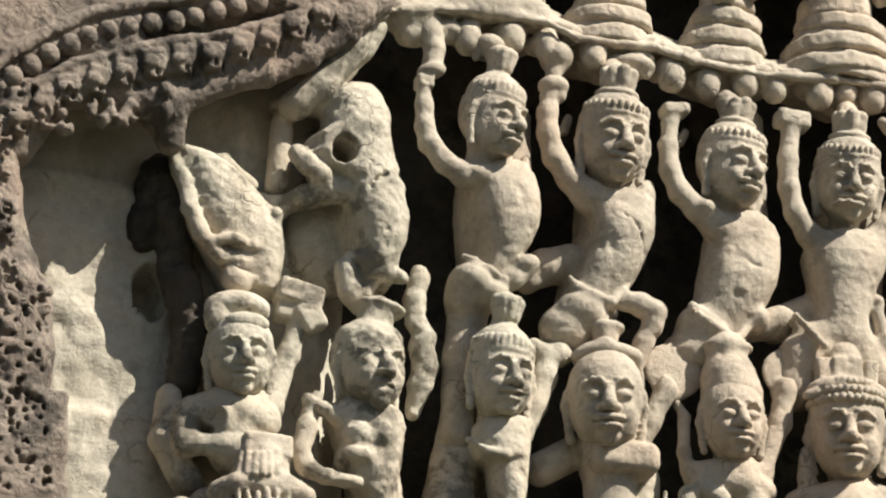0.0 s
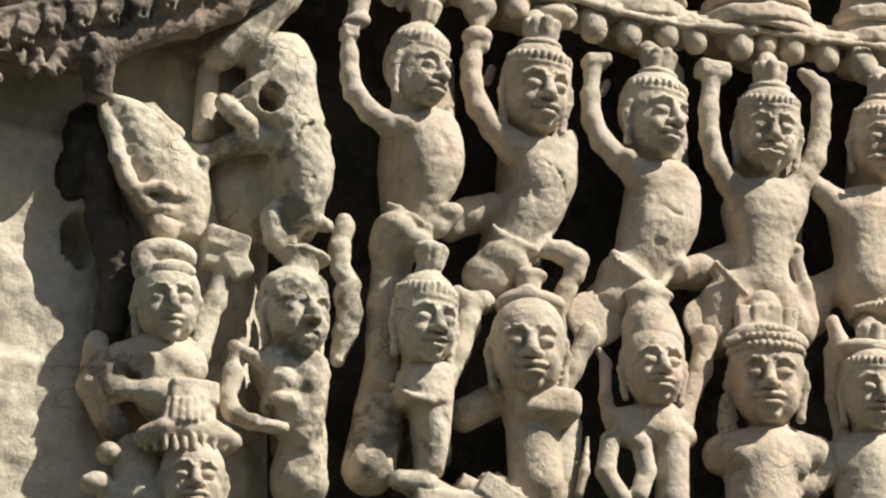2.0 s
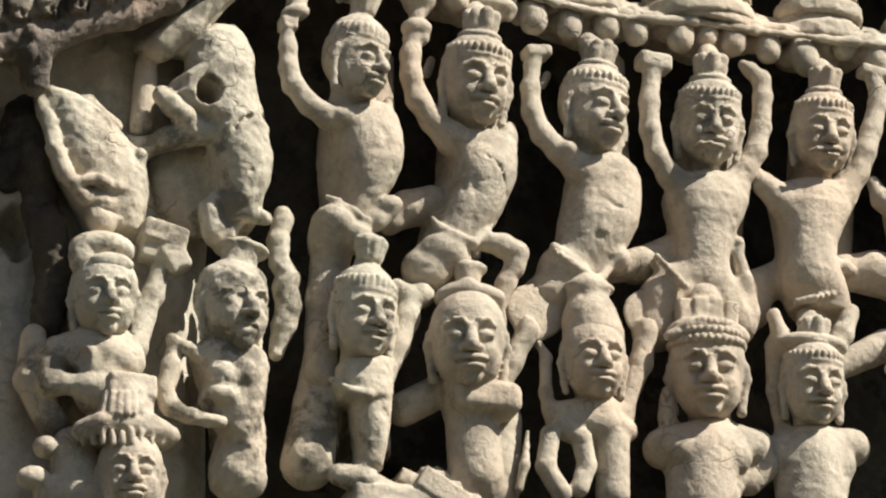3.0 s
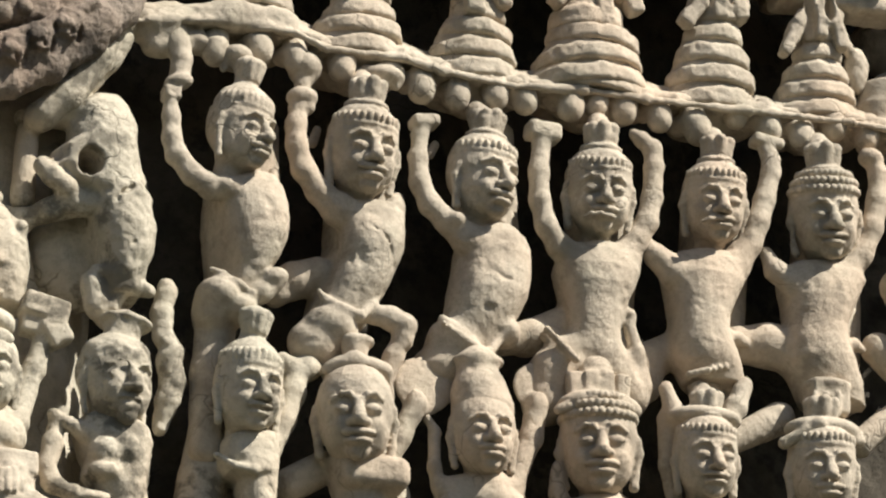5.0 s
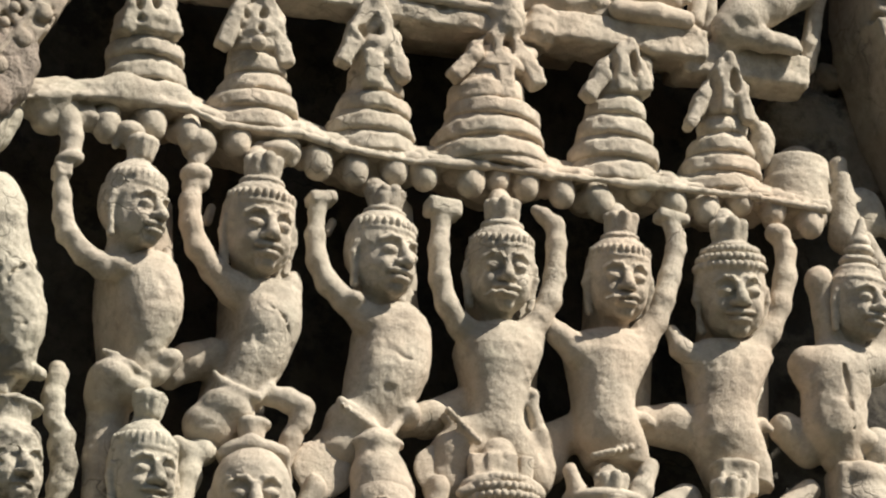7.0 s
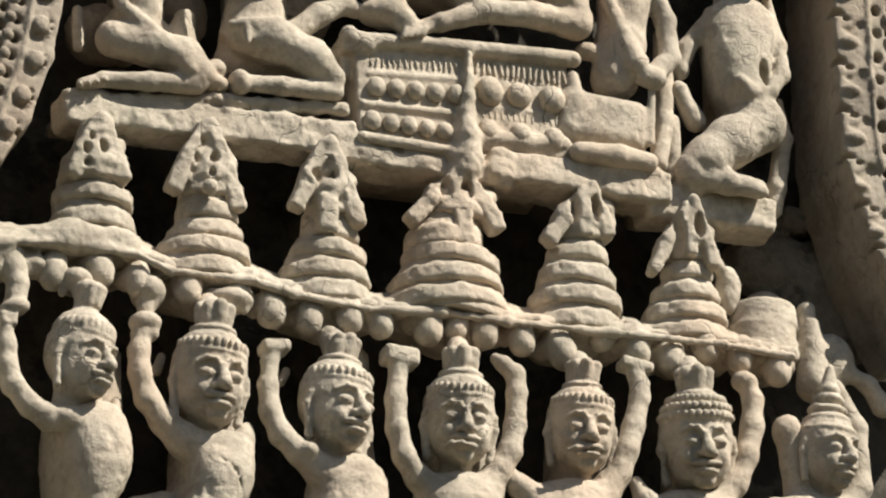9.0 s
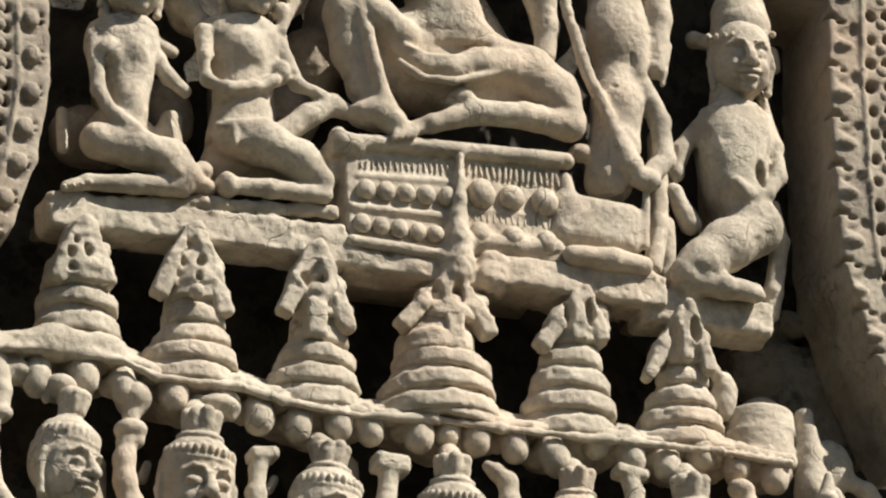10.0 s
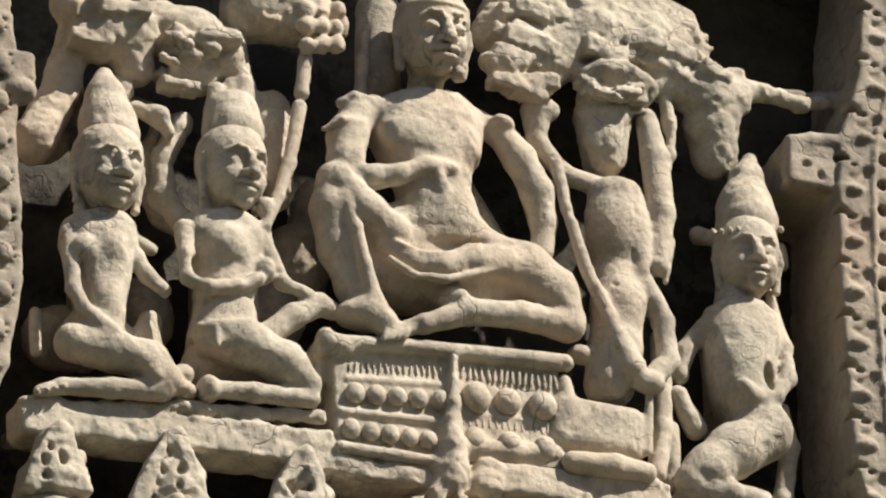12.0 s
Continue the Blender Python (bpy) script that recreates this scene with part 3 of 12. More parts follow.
c.limb((0.030, 0.090, 0.005, 0.0304), (0.048, 0.100, 0.033, 0.0228), (0.056, 0.100, 0.056, 0.0141), blend=0.015)
c.egg(-0.012, 0.115, -0.070, 0.050, 0.045, 0.058, spin=4, blend=0.03)
c.limb((-0.130, 0.106, -0.193, 0.0076), (-0.117, 0.116, -0.218, 0.0101), (-0.084, 0.131, -0.240, 0.0101), (-0.043, 0.131, -0.252, 0.0114), (-0.013, 0.121, -0.217, 0.0088), (0.011, 0.106, -0.181, 0.0063), blend=0.004)
c.egg(-0.097, 0.090, -0.271, 0.061, 0.055, 0.045, spin=20, blend=0.012)
c.egg(-0.129, 0.070, -0.307, 0.063, 0.055, 0.056, blend=0.02)
c.limb((-0.024, 0.100, -0.229, 0.0217), (0.032, 0.110, -0.239, 0.0260), (0.064, 0.115, -0.255, 0.0250), (0.060, 0.110, -0.286, 0.0217), (0.042, 0.100, -0.324, 0.0217), (0.024, 0.090, -0.375, 0.0217), blend=0.012)
c.limb((-0.107, 0.030, -0.127, 0.0454), (-0.165, 0.030, -0.143, 0.0404), (-0.204, 0.030, -0.180, 0.0304))
c.limb((-0.110, 0.150, -0.040, 0.0030), (-0.044, 0.165, -0.032, 0.0030), (0.008, 0.165, -0.073, 0.0030), (0.025, 0.155, -0.112, 0.0030), blend=0.003, cut=True)
c.limb((-0.035, 0.160, -0.113, 0.0025), (-0.013, 0.170, -0.105, 0.0025), (0.008, 0.165, -0.110, 0.0025), blend=0.003, cut=True)
c.limb((-0.116, 0.030, 0.196, 0.0114), (-0.105, 0.030, 0.231, 0.0101))
carved("carved_bearer", c, SAND, "stone bearer with round belly and one raised arm", "statue", "upper row of carved bearers")

c = Clay(0.67, 7.38)
c.head(-0.028, 0.130, 0.144, 0.1716, 20, 8, 3, "beads")
c.limb((-0.060, 0.070, 0.092, 0.0163), (-0.067, 0.070, 0.159, 0.0152), (-0.055, 0.070, 0.229, 0.0152), blend=0.02)
c.trunk((0.008, 0.085, 0.043, 0.040, 0.055), (0.005, 0.075, 0.020, 0.076, 0.075), (0.004, 0.075, -0.024, 0.086, 0.086), (0.000, 0.075, -0.072, 0.089, 0.090), (-0.010, 0.075, -0.120, 0.088, 0.090), (-0.022, 0.070, -0.160, 0.082, 0.085), (-0.040, 0.065, -0.201, 0.074, 0.075), (-0.053, 0.060, -0.234, 0.070, 0.065), (-0.065, 0.050, -0.278, 0.074, 0.060))
c.trunk((0.049, -0.060, 0.344, 0.054, 0.090), (0.056, -0.060, 0.040, 0.054, 0.100), (0.025, -0.060, -0.141, 0.054, 0.100))
c.limb((-0.012, 0.100, -0.010, 0.0429), (-0.063, 0.115, 0.001, 0.0366), (-0.114, 0.120, 0.036, 0.0271), (-0.155, 0.120, 0.073, 0.0250), (-0.177, 0.120, 0.122, 0.0228), (-0.181, 0.120, 0.183, 0.0206), (-0.176, 0.120, 0.234, 0.0184), blend=0.012)
c.egg(-0.101, 0.135, 0.034, 0.025, 0.028, 0.019, blend=0.006)
c.block(-0.165, 0.120, 0.271, 0.032, 0.026, 0.014, spin=-6, edge=0.009)
c.limb((-0.176, 0.120, 0.242, 0.0184), (-0.167, 0.120, 0.260, 0.0217), blend=0.008)
c.limb((0.035, 0.100, 0.013, 0.0304), (0.061, 0.100, -0.006, 0.0217), blend=0.015)
c.limb((-0.119, 0.030, 0.238, 0.0101), (-0.106, 0.030, 0.265, 0.0101))
c.limb((-0.128, 0.116, -0.196, 0.0088), (-0.101, 0.126, -0.231, 0.0114), (-0.068, 0.131, -0.255, 0.0114), (-0.029, 0.131, -0.272, 0.0114), (0.003, 0.116, -0.229, 0.0101), (0.030, 0.101, -0.193, 0.0076), blend=0.004)
c.egg(-0.134, 0.138, -0.216, 0.006, 0.008, 0.006, blend=0.002)
c.egg(-0.121, 0.138, -0.224, 0.006, 0.008, 0.006, blend=0.002)
c.egg(-0.109, 0.138, -0.232, 0.006, 0.008, 0.006, blend=0.002)
c.egg(-0.097, 0.138, -0.239, 0.006, 0.008, 0.006, blend=0.002)
c.egg(-0.085, 0.138, -0.247, 0.006, 0.008, 0.006, blend=0.002)
c.egg(-0.073, 0.138, -0.255, 0.006, 0.008, 0.006, blend=0.002)
c.egg(-0.060, 0.138, -0.262, 0.006, 0.008, 0.006, blend=0.002)
c.egg(-0.048, 0.138, -0.270, 0.006, 0.008, 0.006, blend=0.002)
c.egg(-0.036, 0.138, -0.278, 0.006, 0.008, 0.006, blend=0.002)
c.egg(-0.092, 0.080, -0.237, 0.061, 0.060, 0.053, spin=25, blend=0.015)
c.egg(-0.114, 0.060, -0.288, 0.063, 0.060, 0.056, blend=0.02)
c.egg(0.027, 0.100, -0.206, 0.030, 0.040, 0.033, blend=0.012)
c.limb((0.035, 0.050, -0.205, 0.0304), (0.102, 0.050, -0.183, 0.0378), (0.179, 0.050, -0.169, 0.0282))
c.limb((-0.084, 0.150, -0.019, 0.0028), (-0.044, 0.165, -0.068, 0.0028), (0.001, 0.165, -0.100, 0.0028), (0.031, 0.155, -0.103, 0.0028), blend=0.003, cut=True)
c.egg(-0.025, 0.152, -0.154, 0.018, 0.010, 0.014, blend=0.006)
carved("carved_bearer", c, SAND, "stone bearer with long ear lobes and one raised arm", "statue", "upper row of carved bearers")

c = Clay(0.93, 7.38)
c.head(-0.015, 0.131, 0.148, 0.1716, -10, 12, 2, "beads")
c.limb((-0.081, 0.192, 0.057, 0.0037), (-0.065, 0.204, 0.065, 0.0046), (-0.042, 0.204, 0.068, 0.0046), (-0.013, 0.195, 0.068, 0.0037), blend=0.007)
c.trunk((0.001, 0.085, 0.036, 0.067, 0.050), (-0.003, 0.080, 0.013, 0.099, 0.068), (-0.010, 0.080, -0.027, 0.099, 0.080), (-0.014, 0.080, -0.068, 0.085, 0.080), (-0.018, 0.078, -0.109, 0.070, 0.074), (-0.021, 0.078, -0.156, 0.061, 0.072), (-0.025, 0.075, -0.196, 0.062, 0.070), (-0.026, 0.070, -0.228, 0.074, 0.068), (-0.022, 0.060, -0.277, 0.091, 0.060))
c.trunk((0.059, -0.060, 0.312, 0.067, 0.090), (0.058, -0.060, 0.062, 0.074, 0.100), (0.044, -0.060, -0.173, 0.067, 0.100))
c.limb((-0.060, 0.100, -0.008, 0.0378), (-0.107, 0.110, 0.017, 0.0271), (-0.141, 0.120, 0.061, 0.0239), (-0.154, 0.120, 0.120, 0.0228), (-0.155, 0.120, 0.189, 0.0228), (-0.149, 0.120, 0.247, 0.0206), blend=0.012)
c.block(-0.143, 0.120, 0.287, 0.040, 0.027, 0.021, spin=4, edge=0.012)
c.limb((-0.149, 0.120, 0.258, 0.0217), (-0.139, 0.120, 0.279, 0.0260), blend=0.008)
c.limb((0.038, 0.100, 0.005, 0.0378), (0.076, 0.110, 0.055, 0.0282), (0.101, 0.120, 0.101, 0.0250), (0.115, 0.120, 0.164, 0.0228), (0.123, 0.120, 0.241, 0.0217), (0.121, 0.120, 0.285, 0.0195), (0.094, 0.120, 0.304, 0.0163), (0.081, 0.110, 0.320, 0.0126), blend=0.012)
c.limb((-0.090, 0.165, -0.091, 0.0028), (-0.057, 0.170, -0.105, 0.0028), (-0.016, 0.168, -0.101, 0.0028), (0.036, 0.155, -0.092, 0.0028), blend=0.003, cut=True)
c.limb((-0.029, 0.165, -0.032, 0.0025), (-0.041, 0.172, -0.090, 0.0025), blend=0.003, cut=True)
c.egg(-0.053, 0.155, -0.214, 0.006, 0.012, 0.010, blend=0.004, cut=True)
c.egg(0.060, 0.090, -0.126, 0.018, 0.030, 0.023, blend=0.01)
c.limb((0.056, 0.100, -0.142, 0.0152), (0.074, 0.100, -0.207, 0.0163), (0.094, 0.090, -0.281, 0.0174), blend=0.01)
c.egg(-0.149, 0.130, -0.197, 0.008, 0.012, 0.009, blend=0.003)
c.egg(-0.141, 0.134, -0.208, 0.008, 0.012, 0.009, blend=0.003)
c.egg(-0.133, 0.138, -0.218, 0.008, 0.012, 0.009, blend=0.003)
c.egg(-0.125, 0.142, -0.229, 0.008, 0.012, 0.009, blend=0.003)
c.egg(-0.117, 0.146, -0.240, 0.008, 0.012, 0.009, blend=0.003)
c.egg(-0.109, 0.150, -0.250, 0.008, 0.012, 0.009, blend=0.003)
c.egg(-0.101, 0.154, -0.261, 0.008, 0.012, 0.009, blend=0.003)
c.egg(-0.093, 0.158, -0.272, 0.008, 0.012, 0.009, blend=0.003)
c.limb((-0.138, 0.100, -0.197, 0.0152), (-0.075, 0.120, -0.261, 0.0152), blend=0.01)
c.limb((-0.079, 0.080, -0.232, 0.0505), (-0.119, 0.080, -0.277, 0.0530), (-0.133, 0.070, -0.342, 0.0555), blend=0.02)
c.limb((0.001, 0.080, -0.235, 0.0555), (0.062, 0.070, -0.304, 0.0505), blend=0.02)
c.limb((-0.070, 0.030, -0.143, 0.0505), (-0.164, 0.030, -0.182, 0.0404))
carved("carved_bearer", c, SAND, "moustached stone bearer lifting the ledge with both arms", "statue", "upper row of carved bearers")

c = Clay(1.21, 7.39)
c.head(-0.016, 0.131, 0.152, 0.1640, -6, 12, 2, "beads")
c.limb((-0.077, 0.190, 0.077, 0.0037), (-0.059, 0.200, 0.083, 0.0046), (-0.035, 0.200, 0.087, 0.0046), (-0.011, 0.187, 0.087, 0.0037), blend=0.007)
c.trunk((-0.013, 0.085, 0.043, 0.078, 0.050), (-0.030, 0.080, 0.018, 0.104, 0.070), (-0.034, 0.080, -0.023, 0.093, 0.080), (-0.040, 0.080, -0.065, 0.078, 0.080), (-0.045, 0.080, -0.107, 0.066, 0.078), (-0.047, 0.080, -0.148, 0.066, 0.078), (-0.041, 0.080, -0.188, 0.074, 0.078), (-0.027, 0.075, -0.224, 0.077, 0.072), (-0.010, 0.065, -0.266, 0.071, 0.060))
c.trunk((0.061, -0.060, 0.313, 0.061, 0.090), (0.051, -0.060, 0.075, 0.074, 0.100), (0.036, -0.060, -0.148, 0.067, 0.100))
c.limb((-0.184, 0.100, 0.055, 0.0174), (-0.155, 0.110, 0.016, 0.0260), (-0.112, 0.110, -0.019, 0.0378), blend=0.014)
c.limb((0.038, 0.100, 0.026, 0.0378), (0.070, 0.110, 0.077, 0.0293), (0.090, 0.120, 0.127, 0.0260), (0.109, 0.120, 0.185, 0.0239), (0.128, 0.120, 0.258, 0.0217), (0.130, 0.120, 0.288, 0.0206), blend=0.012)
c.block(0.125, 0.110, 0.334, 0.038, 0.026, 0.013, spin=8, edge=0.009)
c.limb((0.130, 0.120, 0.286, 0.0206), (0.122, 0.115, 0.317, 0.0195), blend=0.008)
c.egg(0.026, 0.120, 0.033, 0.014, 0.018, 0.015, blend=0.006)
c.limb((-0.152, 0.150, -0.011, 0.0028), (-0.124, 0.160, -0.055, 0.0028), (-0.097, 0.165, -0.095, 0.0028), (-0.054, 0.165, -0.096, 0.0028), blend=0.003, cut=True)
c.limb((-0.123, 0.165, -0.155, 0.0025), (-0.071, 0.170, -0.142, 0.0025), (-0.028, 0.165, -0.121, 0.0025), blend=0.003, cut=True)
c.egg(-0.086, 0.160, -0.215, 0.006, 0.012, 0.006, blend=0.003, cut=True)
c.egg(-0.041, 0.090, -0.205, 0.066, 0.060, 0.050, blend=0.015)
c.limb((0.015, 0.090, -0.151, 0.0217), (0.042, 0.090, -0.151, 0.0152), (0.065, 0.080, -0.152, 0.0139), blend=0.01)
c.egg(-0.095, 0.133, -0.273, 0.009, 0.012, 0.009, blend=0.003)
c.egg(-0.082, 0.136, -0.269, 0.009, 0.012, 0.009, blend=0.003)
c.egg(-0.069, 0.139, -0.265, 0.009, 0.012, 0.009, blend=0.003)
c.egg(-0.056, 0.142, -0.261, 0.009, 0.012, 0.009, blend=0.003)
c.egg(-0.040, 0.139, -0.255, 0.009, 0.012, 0.009, blend=0.003)
c.egg(-0.025, 0.136, -0.248, 0.009, 0.012, 0.009, blend=0.003)
c.egg(-0.009, 0.133, -0.242, 0.009, 0.012, 0.009, blend=0.003)
c.egg(0.006, 0.130, -0.235, 0.009, 0.012, 0.009, blend=0.003)
c.limb((-0.096, 0.030, -0.174, 0.0429), (-0.151, 0.030, -0.208, 0.0429), (-0.167, 0.030, -0.264, 0.0454))
c.limb((-0.009, 0.040, -0.255, 0.0454), (0.005, 0.030, -0.324, 0.0429))
carved("carved_bearer", c, SAND, "stone bearer with ear pendants and a raised arm", "statue", "upper row of carved bearers")

c = Clay(1.48, 7.37)
c.head(-0.017, 0.131, 0.175, 0.1791, -8, 14, -2, "curl")
c.trunk((-0.009, 0.085, 0.072, 0.078, 0.050), (-0.014, 0.080, 0.052, 0.108, 0.070), (-0.020, 0.080, 0.014, 0.094, 0.080), (-0.025, 0.080, -0.028, 0.080, 0.080), (-0.034, 0.080, -0.078, 0.070, 0.075), (-0.036, 0.080, -0.119, 0.076, 0.076), (-0.028, 0.078, -0.158, 0.085, 0.076), (-0.009, 0.070, -0.200, 0.084, 0.070), (0.010, 0.060, -0.255, 0.074, 0.060))
c.trunk((0.070, -0.060, 0.358, 0.061, 0.090), (0.058, -0.060, 0.103, 0.074, 0.100), (0.047, -0.060, -0.120, 0.074, 0.100))
c.limb((-0.153, 0.100, 0.084, 0.0152), (-0.137, 0.110, 0.040, 0.0239), (-0.097, 0.110, 0.011, 0.0282), blend=0.014)
c.limb((0.035, 0.100, 0.054, 0.0378), (0.075, 0.110, 0.110, 0.0282), (0.101, 0.120, 0.172, 0.0260), (0.119, 0.120, 0.244, 0.0250), (0.125, 0.120, 0.308, 0.0217), (0.115, 0.120, 0.335, 0.0195), blend=0.012)
c.egg(0.107, 0.120, 0.348, 0.030, 0.028, 0.023, spin=10, blend=0.008)
c.limb((-0.141, 0.155, -0.052, 0.0030), (-0.108, 0.168, -0.050, 0.0030), (-0.069, 0.170, -0.059, 0.0030), (0.008, 0.160, -0.023, 0.0030), blend=0.003, cut=True)
c.limb((-0.127, 0.158, -0.097, 0.0025), (-0.083, 0.166, -0.103, 0.0025), (-0.026, 0.163, -0.081, 0.0025), blend=0.003, cut=True)
c.egg(-0.098, 0.160, -0.196, 0.006, 0.012, 0.006, blend=0.003, cut=True)
c.egg(0.035, 0.130, 0.041, 0.018, 0.015, 0.013, blend=0.006)
c.limb((0.031, 0.090, -0.117, 0.0195), (0.056, 0.090, -0.108, 0.0151), (0.079, 0.080, -0.112, 0.0101), blend=0.01)
c.limb((-0.067, 0.060, -0.142, 0.0454), (-0.137, 0.050, -0.119, 0.0479), (-0.207, 0.040, -0.122, 0.0429), blend=0.02)
c.limb((-0.117, 0.050, -0.294, 0.0378), (-0.262, 0.050, -0.379, 0.0282))
carved("carved_bearer", c, SAND, "stone bearer with wavy hair and a raised arm", "statue", "upper row of carved bearers")

c = Clay(1.76, 7.41)
c.head(0.015, 0.125, 0.161, 0.1541, 18, 10, 0, "tall")
c.egg(-0.071, 0.106, 0.213, 0.034, 0.032, 0.035)
c.limb((-0.069, 0.100, 0.203, 0.0299), (-0.056, 0.094, 0.137, 0.0274), (-0.039, 0.081, 0.090, 0.0374))
c.limb((-0.053, -0.016, 0.060, 0.0322), (0.010, -0.004, 0.049, 0.0423), (0.099, -0.011, 0.077, 0.0339))
c.limb((0.075, -0.141, 0.115, 0.0363), (0.165, -0.149, 0.144, 0.0290))
c.limb((-0.097, 0.077, 0.014, 0.0459), (-0.034, 0.090, 0.004, 0.0605), (0.054, 0.083, 0.032, 0.0484), blend=0.025)
c.limb((-0.007, -0.001, 0.018, 0.0491), (-0.008, 0.004, -0.081, 0.0423), (0.013, -0.006, -0.157, 0.0339))
c.limb((0.057, -0.134, -0.016, 0.0363), (0.078, -0.144, -0.093, 0.0290))
c.limb((-0.051, 0.092, -0.027, 0.0701), (-0.052, 0.098, -0.125, 0.0605), (-0.031, 0.087, -0.201, 0.0484), blend=0.028)
c.egg(-0.053, 0.098, -0.139, 0.069, 0.062, 0.070, blend=0.018)
c.egg(-0.045, 0.092, -0.085, 0.075, 0.057, 0.071, blend=0.018)
c.egg(-0.059, 0.110, -0.152, 0.053, 0.052, 0.049, blend=0.010)
c.egg(-0.043, 0.098, -0.035, 0.085, 0.060, 0.065, blend=0.004)
c.egg(-0.048, 0.107, -0.046, 0.068, 0.055, 0.049, blend=0.007)
c.egg(-0.084, 0.172, -0.195, 0.005, 0.015, 0.008, blend=0.004, cut=True)
c.limb((-0.048, 0.156, -0.012, 0.0062), (-0.040, 0.160, -0.081, 0.0075), (-0.035, 0.150, -0.158, 0.0062), blend=0.005, cut=True)
c.limb((0.047, 0.083, 0.031, 0.0349), (0.098, 0.087, 0.105, 0.0299), (0.096, 0.094, 0.242, 0.0274), (0.050, 0.100, 0.331, 0.0224))
c.limb((-0.151, 0.056, -0.135, 0.0374), (-0.102, 0.062, -0.186, 0.0374))
c.limb((-0.207, 0.062, -0.375, 0.0324), (-0.107, 0.062, -0.281, 0.0274))
c.egg(0.010, 0.106, -0.169, 0.042, 0.037, 0.030)
carved("carved_bearer", c, SAND, "stone bearer holding a bud beside a damaged chest", "statue", "upper row of carved bearers")

c = Clay(-0.47, 6.86)
c.head(-0.028, 0.125, 0.059, 0.1665, -6, 8, 0, "plain", 0.3)
c.egg(-0.033, 0.113, 0.175, 0.074, 0.057, 0.038)
c.egg(-0.080, 0.125, 0.145, 0.032, 0.030, 0.041)
c.egg(-0.024, 0.163, 0.124, 0.048, 0.025, 0.024)
c.block(-0.020, 0.087, 0.280, 0.040, 0.030, 0.033, edge=0.009)
c.limb((0.061, 0.081, 0.012, 0.0300), (0.092, 0.081, 0.095, 0.0250), (0.109, 0.085, 0.163, 0.0225))
c.block(0.111, 0.090, 0.234, 0.053, 0.032, 0.027, spin=12, edge=0.011)
c.block(0.135, 0.095, 0.182, 0.029, 0.027, 0.033, spin=-30, edge=0.011)
c.block(0.090, 0.083, 0.208, 0.029, 0.025, 0.035, spin=10, edge=0.010)
c.limb((-0.087, -0.019, -0.027, 0.0305), (-0.021, -0.006, -0.010, 0.0339), (0.069, -0.009, 0.009, 0.0288))
c.limb((0.018, -0.144, 0.049, 0.0291), (0.109, -0.146, 0.069, 0.0247))
c.limb((-0.113, 0.075, -0.067, 0.0436), (-0.047, 0.087, -0.050, 0.0484), (0.041, 0.085, -0.032, 0.0412), blend=0.025)
c.limb((0.001, 0.006, -0.045, 0.0466), (0.004, 0.000, -0.108, 0.0424))
c.limb((0.044, -0.138, -0.050, 0.0363))
c.limb((-0.025, 0.100, -0.085, 0.0666), (-0.023, 0.094, -0.148, 0.0606), blend=0.025)
c.egg(-0.033, 0.105, -0.082, 0.088, 0.055, 0.041, blend=0.007)
c.egg(-0.062, 0.140, -0.095, 0.035, 0.027, 0.035, blend=0.004)
c.egg(0.007, 0.140, -0.090, 0.035, 0.027, 0.035, blend=0.004)
c.egg(-0.034, 0.113, -0.157, 0.058, 0.055, 0.049)
c.egg(0.031, 0.122, -0.080, 0.035, 0.030, 0.041)
c.limb((-0.132, 0.077, -0.084, 0.0325), (-0.138, 0.100, -0.145, 0.0275), (-0.071, 0.131, -0.155, 0.0237), (0.006, 0.125, -0.124, 0.0225))
c.egg(-0.094, 0.156, -0.101, 0.024, 0.025, 0.033, blend=0.005, cut=True)
c.limb((-0.027, 0.087, 0.310, 0.0275), (-0.028, 0.094, 0.247, 0.0325))
c.limb((-0.160, 0.037, -0.012, 0.0275), (-0.172, 0.044, -0.121, 0.0325), (-0.122, 0.050, -0.209, 0.0375))
carved("carved_woman", c, PALE, "stone woman with a weathered headdress raising a lump in one hand", "statue", "lower row of carved figures")

c = Clay(-0.43, 6.6)
c.head(-0.010, 0.140, -0.092, 0.1604, -10, 6, 0, "plain", 0.1)
c.egg(-0.017, 0.125, 0.008, 0.116, 0.071, 0.038)
c.limb((-0.118, 0.138, -0.007, 0.0202), (-0.083, 0.169, 0.009, 0.0202), (0.018, 0.169, 0.022, 0.0202), (0.078, 0.138, 0.011, 0.0202), blend=0.013)
c.limb((-0.022, 0.131, 0.054, 0.0632), (-0.018, 0.131, 0.080, 0.0581), blend=0.010)
c.block(-0.016, 0.125, 0.103, 0.056, 0.056, 0.030, edge=0.013)
c.limb((-0.073, 0.165, 0.080, 0.0076), (-0.079, 0.173, 0.030, 0.0088), blend=0.004)
c.limb((-0.062, 0.179, 0.076, 0.0076), (-0.067, 0.186, 0.027, 0.0088), blend=0.004)
c.limb((-0.049, 0.187, 0.074, 0.0076), (-0.053, 0.195, 0.025, 0.0088), blend=0.004)
c.limb((-0.035, 0.190, 0.075, 0.0076), (-0.037, 0.198, 0.026, 0.0088), blend=0.004)
c.limb((-0.019, 0.187, 0.078, 0.0076), (-0.020, 0.195, 0.029, 0.0088), blend=0.004)
c.limb((-0.001, 0.179, 0.084, 0.0076), (-0.001, 0.186, 0.035, 0.0088), blend=0.004)
c.limb((0.018, 0.165, 0.091, 0.0076), (0.019, 0.173, 0.043, 0.0088), blend=0.004)
c.limb((-0.115, 0.137, -0.004, 0.0076), (-0.113, 0.137, -0.030, 0.0076), blend=0.004)
